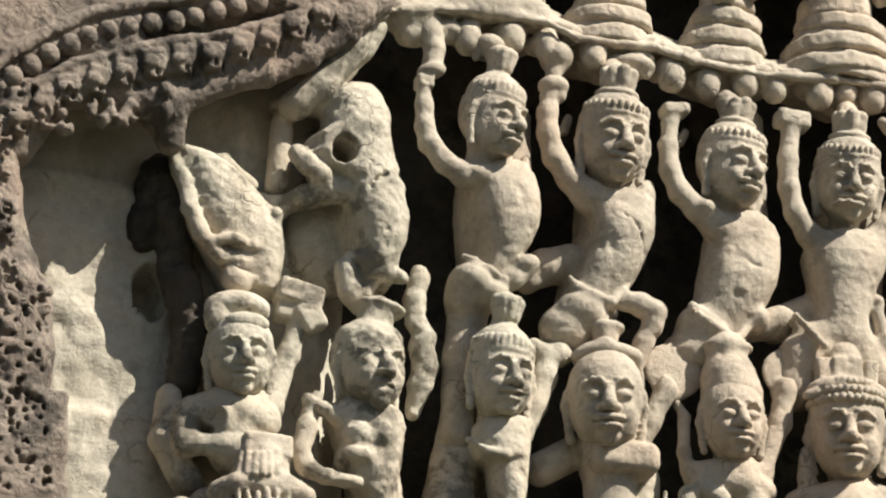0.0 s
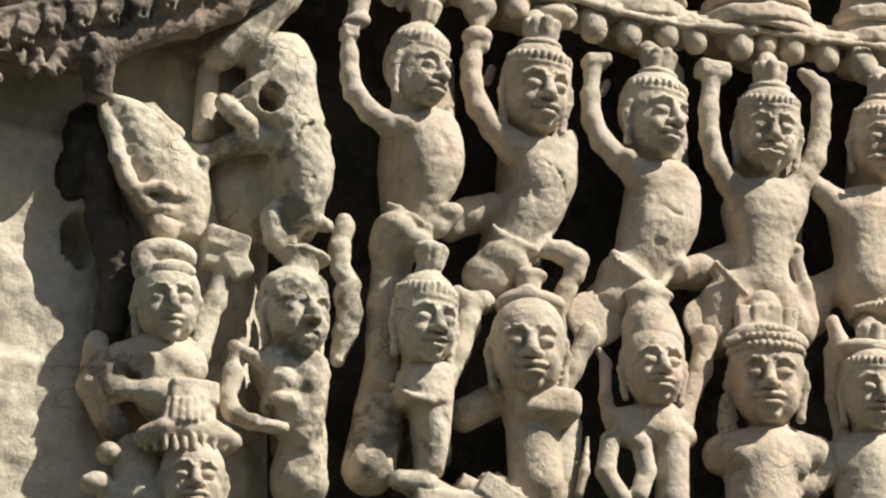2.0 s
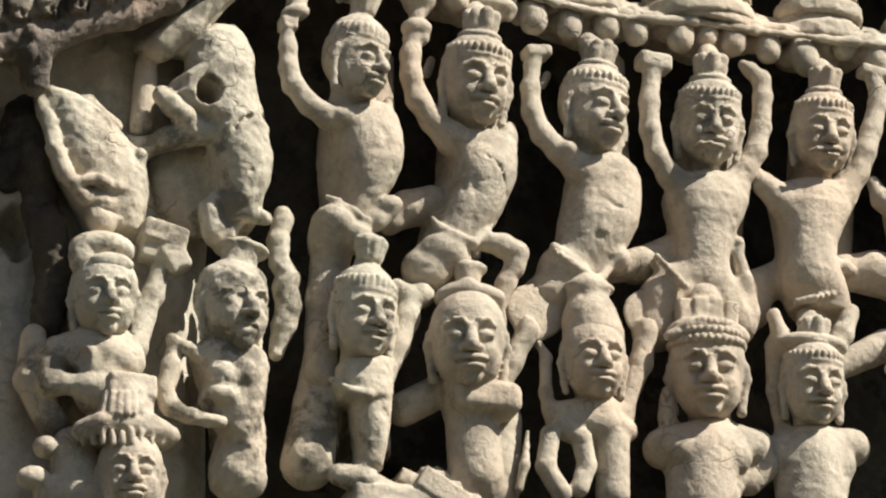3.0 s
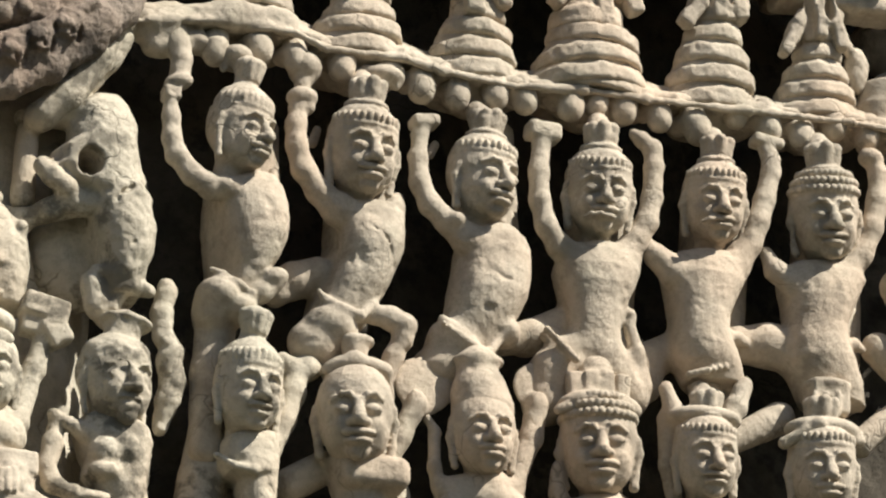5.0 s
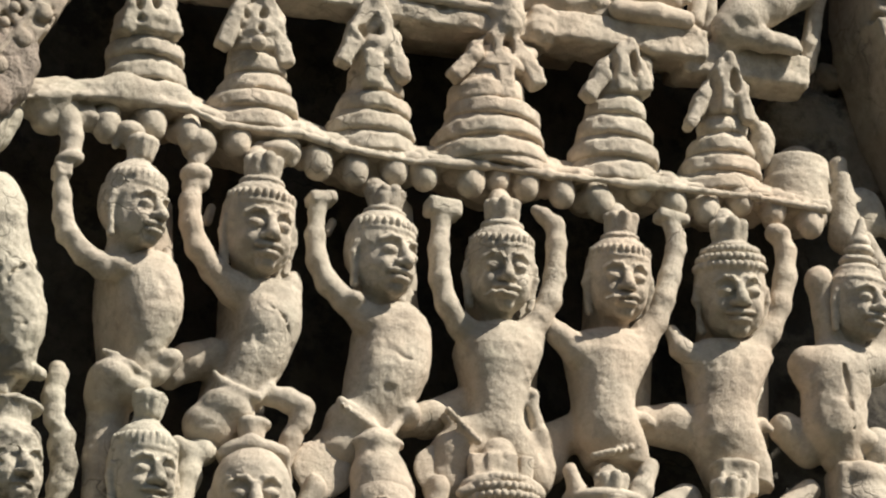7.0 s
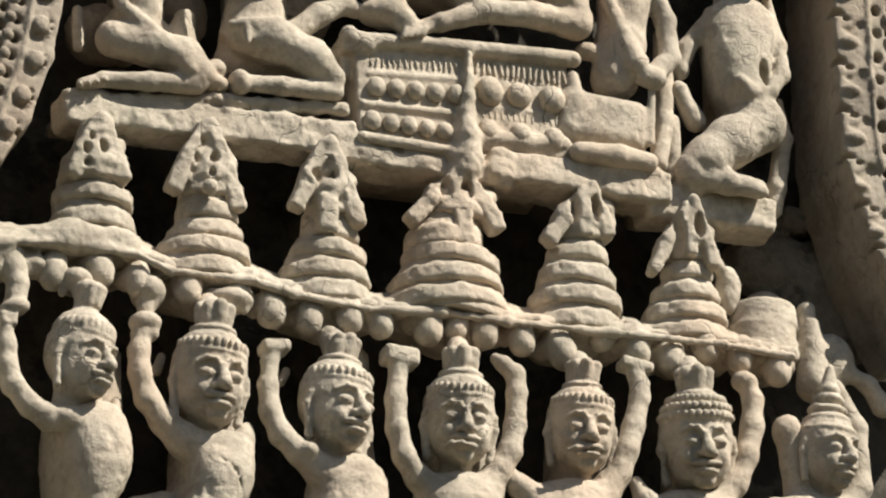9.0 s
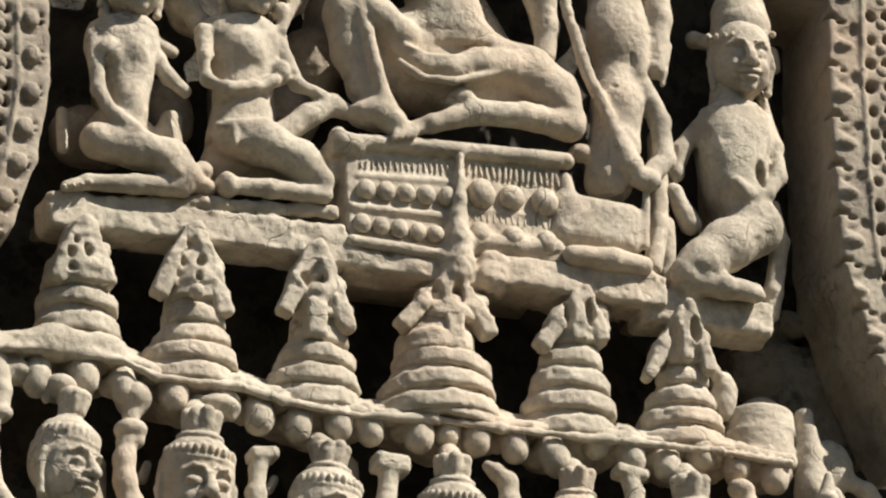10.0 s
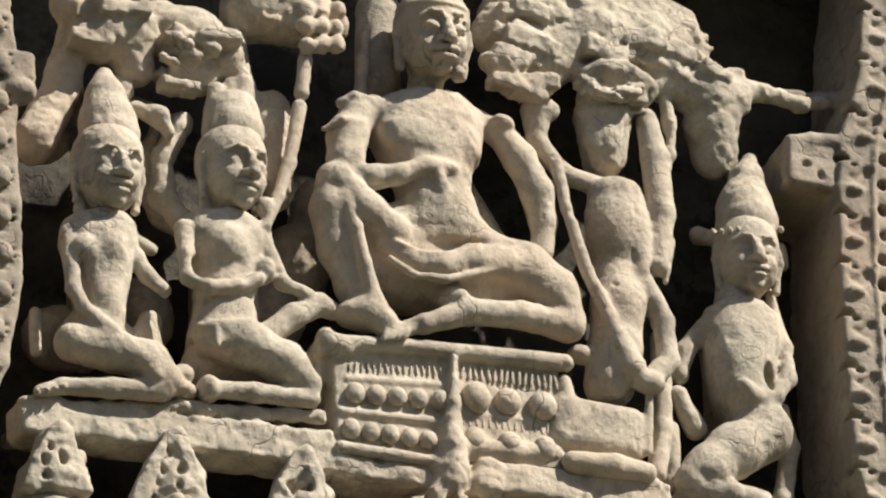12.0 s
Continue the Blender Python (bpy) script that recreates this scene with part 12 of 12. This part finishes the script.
c.limb((-0.068, 0.175, -0.078, 0.0071), (-0.054, 0.175, -0.083, 0.0083), (-0.039, 0.175, -0.068, 0.0059), blend=0.004, cut=True)
c.egg(-0.034, 0.175, -0.038, 0.005, 0.031, 0.005, blend=0.003, cut=True)
c.egg(-0.032, 0.175, -0.056, 0.005, 0.031, 0.005, blend=0.003, cut=True)
c.egg(-0.055, 0.180, -0.052, 0.019, 0.011, 0.022, blend=0.005)
c.limb((-0.067, 0.175, -0.165, 0.0071), (-0.053, 0.175, -0.170, 0.0083), (-0.039, 0.175, -0.155, 0.0059), blend=0.004, cut=True)
c.egg(-0.034, 0.175, -0.126, 0.005, 0.031, 0.005, blend=0.003, cut=True)
c.egg(-0.031, 0.175, -0.143, 0.005, 0.031, 0.005, blend=0.003, cut=True)
c.egg(-0.054, 0.180, -0.139, 0.019, 0.011, 0.022, blend=0.005)
c.limb((-0.070, 0.175, -0.251, 0.0071), (-0.056, 0.175, -0.257, 0.0083), (-0.042, 0.175, -0.242, 0.0059), blend=0.004, cut=True)
c.egg(-0.037, 0.175, -0.212, 0.005, 0.031, 0.005, blend=0.003, cut=True)
c.egg(-0.034, 0.175, -0.230, 0.005, 0.031, 0.005, blend=0.003, cut=True)
c.egg(-0.057, 0.180, -0.226, 0.019, 0.011, 0.022, blend=0.005)
c.limb((-0.084, 0.175, -0.338, 0.0071), (-0.070, 0.175, -0.343, 0.0083), (-0.056, 0.175, -0.328, 0.0059), blend=0.004, cut=True)
c.egg(-0.051, 0.175, -0.299, 0.005, 0.031, 0.005, blend=0.003, cut=True)
c.egg(-0.049, 0.175, -0.317, 0.005, 0.031, 0.005, blend=0.003, cut=True)
c.egg(-0.071, 0.180, -0.313, 0.019, 0.011, 0.022, blend=0.005)
c.limb((-0.100, 0.175, -0.424, 0.0071), (-0.086, 0.175, -0.429, 0.0083), (-0.071, 0.175, -0.414, 0.0059), blend=0.004, cut=True)
c.egg(-0.066, 0.175, -0.386, 0.005, 0.031, 0.005, blend=0.003, cut=True)
c.egg(-0.064, 0.175, -0.403, 0.005, 0.031, 0.005, blend=0.003, cut=True)
c.egg(-0.087, 0.180, -0.399, 0.019, 0.011, 0.022, blend=0.005)
c.limb((-0.127, 0.175, -0.508, 0.0071), (-0.113, 0.175, -0.513, 0.0083), (-0.099, 0.175, -0.498, 0.0059), blend=0.004, cut=True)
c.egg(-0.094, 0.175, -0.470, 0.005, 0.031, 0.005, blend=0.003, cut=True)
c.egg(-0.092, 0.175, -0.487, 0.005, 0.031, 0.005, blend=0.003, cut=True)
c.egg(-0.114, 0.180, -0.483, 0.019, 0.011, 0.022, blend=0.005)
c.limb((-0.158, 0.175, -0.589, 0.0071), (-0.144, 0.175, -0.594, 0.0083), (-0.130, 0.175, -0.580, 0.0059), blend=0.004, cut=True)
c.egg(-0.125, 0.175, -0.551, 0.005, 0.031, 0.005, blend=0.003, cut=True)
c.egg(-0.123, 0.175, -0.569, 0.005, 0.031, 0.005, blend=0.003, cut=True)
c.egg(-0.145, 0.180, -0.564, 0.019, 0.011, 0.022, blend=0.005)
c.limb((-0.203, 0.175, -0.664, 0.0071), (-0.189, 0.175, -0.669, 0.0083), (-0.175, 0.175, -0.655, 0.0059), blend=0.004, cut=True)
c.egg(-0.170, 0.175, -0.627, 0.005, 0.031, 0.005, blend=0.003, cut=True)
c.egg(-0.168, 0.175, -0.644, 0.005, 0.031, 0.005, blend=0.003, cut=True)
c.egg(-0.190, 0.180, -0.640, 0.019, 0.011, 0.022, blend=0.005)
c.limb((-0.249, 0.175, -0.737, 0.0071), (-0.235, 0.175, -0.742, 0.0083), (-0.222, 0.175, -0.728, 0.0059), blend=0.004, cut=True)
c.egg(-0.217, 0.175, -0.700, 0.005, 0.031, 0.005, blend=0.003, cut=True)
c.egg(-0.215, 0.175, -0.717, 0.005, 0.031, 0.005, blend=0.003, cut=True)
c.egg(-0.237, 0.180, -0.713, 0.019, 0.011, 0.022, blend=0.005)
c.limb((-0.299, 0.175, -0.806, 0.0071), (-0.285, 0.175, -0.812, 0.0083), (-0.272, 0.175, -0.798, 0.0059), blend=0.004, cut=True)
c.egg(-0.267, 0.175, -0.770, 0.005, 0.031, 0.005, blend=0.003, cut=True)
c.egg(-0.265, 0.175, -0.787, 0.005, 0.031, 0.005, blend=0.003, cut=True)
c.egg(-0.287, 0.180, -0.782, 0.019, 0.011, 0.022, blend=0.005)
c.limb((-0.113, 0.177, 0.653, 0.0059), (-0.102, 0.177, 0.396, 0.0059), (-0.088, 0.177, 0.264, 0.0059), (-0.097, 0.177, 0.117, 0.0059), (-0.085, 0.177, -0.026, 0.0059), (-0.084, 0.177, -0.208, 0.0059), (-0.113, 0.177, -0.392, 0.0059), (-0.166, 0.177, -0.552, 0.0059), (-0.247, 0.177, -0.689, 0.0059), (-0.316, 0.177, -0.785, 0.0059), blend=0.005)
c.egg(-0.138, 0.177, 0.649, 0.010, 0.047, 0.013, blend=0.004, cut=True)
c.egg(-0.177, 0.177, 0.628, 0.010, 0.047, 0.013, blend=0.004, cut=True)
c.egg(-0.136, 0.177, 0.602, 0.010, 0.047, 0.013, blend=0.004, cut=True)
c.egg(-0.175, 0.177, 0.581, 0.010, 0.047, 0.013, blend=0.004, cut=True)
c.egg(-0.134, 0.177, 0.555, 0.010, 0.047, 0.013, blend=0.004, cut=True)
c.egg(-0.173, 0.177, 0.534, 0.010, 0.047, 0.013, blend=0.004, cut=True)
c.egg(-0.132, 0.177, 0.509, 0.010, 0.047, 0.013, blend=0.004, cut=True)
c.egg(-0.170, 0.177, 0.488, 0.010, 0.047, 0.013, blend=0.004, cut=True)
c.egg(-0.130, 0.177, 0.463, 0.010, 0.047, 0.013, blend=0.004, cut=True)
c.egg(-0.168, 0.177, 0.442, 0.010, 0.047, 0.013, blend=0.004, cut=True)
c.egg(-0.128, 0.177, 0.416, 0.010, 0.047, 0.013, blend=0.004, cut=True)
c.egg(-0.166, 0.177, 0.396, 0.010, 0.047, 0.013, blend=0.004, cut=True)
c.egg(-0.124, 0.177, 0.371, 0.010, 0.047, 0.013, blend=0.004, cut=True)
c.egg(-0.163, 0.177, 0.350, 0.010, 0.047, 0.013, blend=0.004, cut=True)
c.egg(-0.120, 0.177, 0.326, 0.010, 0.047, 0.013, blend=0.004, cut=True)
c.egg(-0.158, 0.177, 0.305, 0.010, 0.047, 0.013, blend=0.004, cut=True)
c.egg(-0.115, 0.177, 0.281, 0.010, 0.047, 0.013, blend=0.004, cut=True)
c.egg(-0.153, 0.177, 0.260, 0.010, 0.047, 0.013, blend=0.004, cut=True)
c.egg(-0.114, 0.177, 0.235, 0.010, 0.047, 0.013, blend=0.004, cut=True)
c.egg(-0.153, 0.177, 0.215, 0.010, 0.047, 0.013, blend=0.004, cut=True)
c.egg(-0.116, 0.177, 0.189, 0.010, 0.047, 0.013, blend=0.004, cut=True)
c.egg(-0.155, 0.177, 0.169, 0.010, 0.047, 0.013, blend=0.004, cut=True)
c.egg(-0.119, 0.177, 0.143, 0.010, 0.047, 0.013, blend=0.004, cut=True)
c.egg(-0.157, 0.177, 0.123, 0.010, 0.047, 0.013, blend=0.004, cut=True)
c.egg(-0.119, 0.177, 0.097, 0.010, 0.047, 0.013, blend=0.004, cut=True)
c.egg(-0.158, 0.177, 0.078, 0.010, 0.047, 0.013, blend=0.004, cut=True)
c.egg(-0.116, 0.177, 0.053, 0.010, 0.047, 0.013, blend=0.004, cut=True)
c.egg(-0.154, 0.177, 0.033, 0.010, 0.047, 0.013, blend=0.004, cut=True)
c.egg(-0.112, 0.177, 0.008, 0.010, 0.047, 0.013, blend=0.004, cut=True)
c.egg(-0.151, 0.177, -0.011, 0.010, 0.047, 0.013, blend=0.004, cut=True)
c.egg(-0.109, 0.177, -0.036, 0.010, 0.047, 0.013, blend=0.004, cut=True)
c.egg(-0.147, 0.177, -0.056, 0.010, 0.047, 0.013, blend=0.004, cut=True)
c.egg(-0.109, 0.177, -0.081, 0.010, 0.047, 0.013, blend=0.004, cut=True)
c.egg(-0.147, 0.177, -0.100, 0.010, 0.047, 0.013, blend=0.004, cut=True)
c.egg(-0.109, 0.177, -0.126, 0.010, 0.047, 0.013, blend=0.004, cut=True)
c.egg(-0.147, 0.177, -0.145, 0.010, 0.047, 0.013, blend=0.004, cut=True)
c.egg(-0.108, 0.177, -0.170, 0.010, 0.047, 0.013, blend=0.004, cut=True)
c.egg(-0.146, 0.177, -0.189, 0.010, 0.047, 0.013, blend=0.004, cut=True)
c.egg(-0.108, 0.177, -0.215, 0.010, 0.047, 0.013, blend=0.004, cut=True)
c.egg(-0.146, 0.177, -0.234, 0.010, 0.047, 0.013, blend=0.004, cut=True)
c.egg(-0.115, 0.177, -0.260, 0.010, 0.047, 0.013, blend=0.004, cut=True)
c.egg(-0.153, 0.177, -0.279, 0.010, 0.047, 0.013, blend=0.004, cut=True)
c.egg(-0.123, 0.177, -0.304, 0.010, 0.047, 0.013, blend=0.004, cut=True)
c.egg(-0.160, 0.177, -0.323, 0.010, 0.047, 0.013, blend=0.004, cut=True)
c.egg(-0.130, 0.177, -0.349, 0.010, 0.047, 0.013, blend=0.004, cut=True)
c.egg(-0.167, 0.177, -0.368, 0.010, 0.047, 0.013, blend=0.004, cut=True)
c.egg(-0.137, 0.177, -0.393, 0.010, 0.047, 0.013, blend=0.004, cut=True)
c.egg(-0.174, 0.177, -0.412, 0.010, 0.047, 0.013, blend=0.004, cut=True)
c.egg(-0.150, 0.177, -0.436, 0.010, 0.047, 0.013, blend=0.004, cut=True)
c.egg(-0.188, 0.177, -0.455, 0.010, 0.047, 0.013, blend=0.004, cut=True)
c.egg(-0.164, 0.177, -0.480, 0.010, 0.047, 0.013, blend=0.004, cut=True)
c.egg(-0.202, 0.177, -0.498, 0.010, 0.047, 0.013, blend=0.004, cut=True)
c.egg(-0.178, 0.177, -0.522, 0.010, 0.047, 0.013, blend=0.004, cut=True)
c.egg(-0.216, 0.177, -0.541, 0.010, 0.047, 0.013, blend=0.004, cut=True)
c.egg(-0.194, 0.177, -0.564, 0.010, 0.047, 0.013, blend=0.004, cut=True)
c.egg(-0.231, 0.177, -0.582, 0.010, 0.047, 0.013, blend=0.004, cut=True)
c.egg(-0.217, 0.177, -0.603, 0.010, 0.047, 0.013, blend=0.004, cut=True)
c.egg(-0.254, 0.177, -0.621, 0.010, 0.047, 0.013, blend=0.004, cut=True)
c.egg(-0.240, 0.177, -0.642, 0.010, 0.047, 0.013, blend=0.004, cut=True)
c.egg(-0.277, 0.177, -0.659, 0.010, 0.047, 0.013, blend=0.004, cut=True)
c.egg(-0.263, 0.177, -0.680, 0.010, 0.047, 0.013, blend=0.004, cut=True)
c.egg(-0.300, 0.177, -0.698, 0.010, 0.047, 0.013, blend=0.004, cut=True)
c.egg(-0.288, 0.177, -0.717, 0.010, 0.047, 0.013, blend=0.004, cut=True)
c.egg(-0.324, 0.177, -0.735, 0.010, 0.047, 0.013, blend=0.004, cut=True)
c.egg(-0.313, 0.177, -0.753, 0.010, 0.047, 0.013, blend=0.004, cut=True)
c.egg(-0.350, 0.177, -0.770, 0.010, 0.047, 0.013, blend=0.004, cut=True)
c.egg(-0.339, 0.177, -0.789, 0.010, 0.047, 0.013, blend=0.004, cut=True)
c.egg(-0.376, 0.177, -0.806, 0.010, 0.047, 0.013, blend=0.004, cut=True)
pilaster_left = carved("carved_pilaster", c, DRAB, "stone border with drilled scrolls beside the kneeling women", "border")

piece(pilaster_left, "bead", STUD, (-0.102, -0.163, 9.275), 0.64)
piece(pilaster_left, "bead", STUD, (-0.100, -0.163, 9.228), 0.64)
piece(pilaster_left, "bead", STUD, (-0.098, -0.163, 9.181), 0.70)
piece(pilaster_left, "bead", STUD, (-0.096, -0.163, 9.135), 0.61)
piece(pilaster_left, "bead", STUD, (-0.094, -0.163, 9.089), 0.67)
piece(pilaster_left, "bead", STUD, (-0.092, -0.163, 9.042), 0.68)
piece(pilaster_left, "bead", STUD, (-0.089, -0.163, 8.997), 0.67)
piece(pilaster_left, "bead", STUD, (-0.084, -0.163, 8.952), 0.60)
piece(pilaster_left, "bead", STUD, (-0.079, -0.163, 8.907), 0.69)
piece(pilaster_left, "bead", STUD, (-0.079, -0.163, 8.861), 0.63)
piece(pilaster_left, "bead", STUD, (-0.081, -0.163, 8.815), 0.69)
piece(pilaster_left, "bead", STUD, (-0.083, -0.163, 8.769), 0.67)
piece(pilaster_left, "bead", STUD, (-0.084, -0.163, 8.723), 0.64)
piece(pilaster_left, "bead", STUD, (-0.080, -0.163, 8.678), 0.68)
piece(pilaster_left, "bead", STUD, (-0.077, -0.163, 8.634), 0.67)
piece(pilaster_left, "bead", STUD, (-0.074, -0.163, 8.589), 0.63)
piece(pilaster_left, "bead", STUD, (-0.073, -0.163, 8.545), 0.67)
piece(pilaster_left, "bead", STUD, (-0.073, -0.163, 8.500), 0.65)
piece(pilaster_left, "bead", STUD, (-0.072, -0.163, 8.455), 0.67)
piece(pilaster_left, "bead", STUD, (-0.073, -0.163, 8.411), 0.66)
piece(pilaster_left, "bead", STUD, (-0.080, -0.163, 8.366), 0.68)
piece(pilaster_left, "bead", STUD, (-0.087, -0.163, 8.321), 0.62)
piece(pilaster_left, "bead", STUD, (-0.094, -0.163, 8.277), 0.65)
piece(pilaster_left, "bead", STUD, (-0.101, -0.163, 8.232), 0.60)
piece(pilaster_left, "bead", STUD, (-0.114, -0.163, 8.189), 0.68)
piece(pilaster_left, "bead", STUD, (-0.128, -0.163, 8.146), 0.68)
piece(pilaster_left, "bead", STUD, (-0.142, -0.163, 8.103), 0.68)
piece(pilaster_left, "bead", STUD, (-0.158, -0.163, 8.061), 0.60)
piece(pilaster_left, "bead", STUD, (-0.181, -0.163, 8.022), 0.65)
piece(pilaster_left, "bead", STUD, (-0.204, -0.163, 7.984), 0.65)
piece(pilaster_left, "bead", STUD, (-0.227, -0.163, 7.945), 0.61)
piece(pilaster_left, "bead", STUD, (-0.252, -0.163, 7.908), 0.62)
piece(pilaster_left, "bead", STUD, (-0.277, -0.163, 7.872), 0.70)
piece(pilaster_left, "bead", STUD, (-0.303, -0.163, 7.836), 0.69)
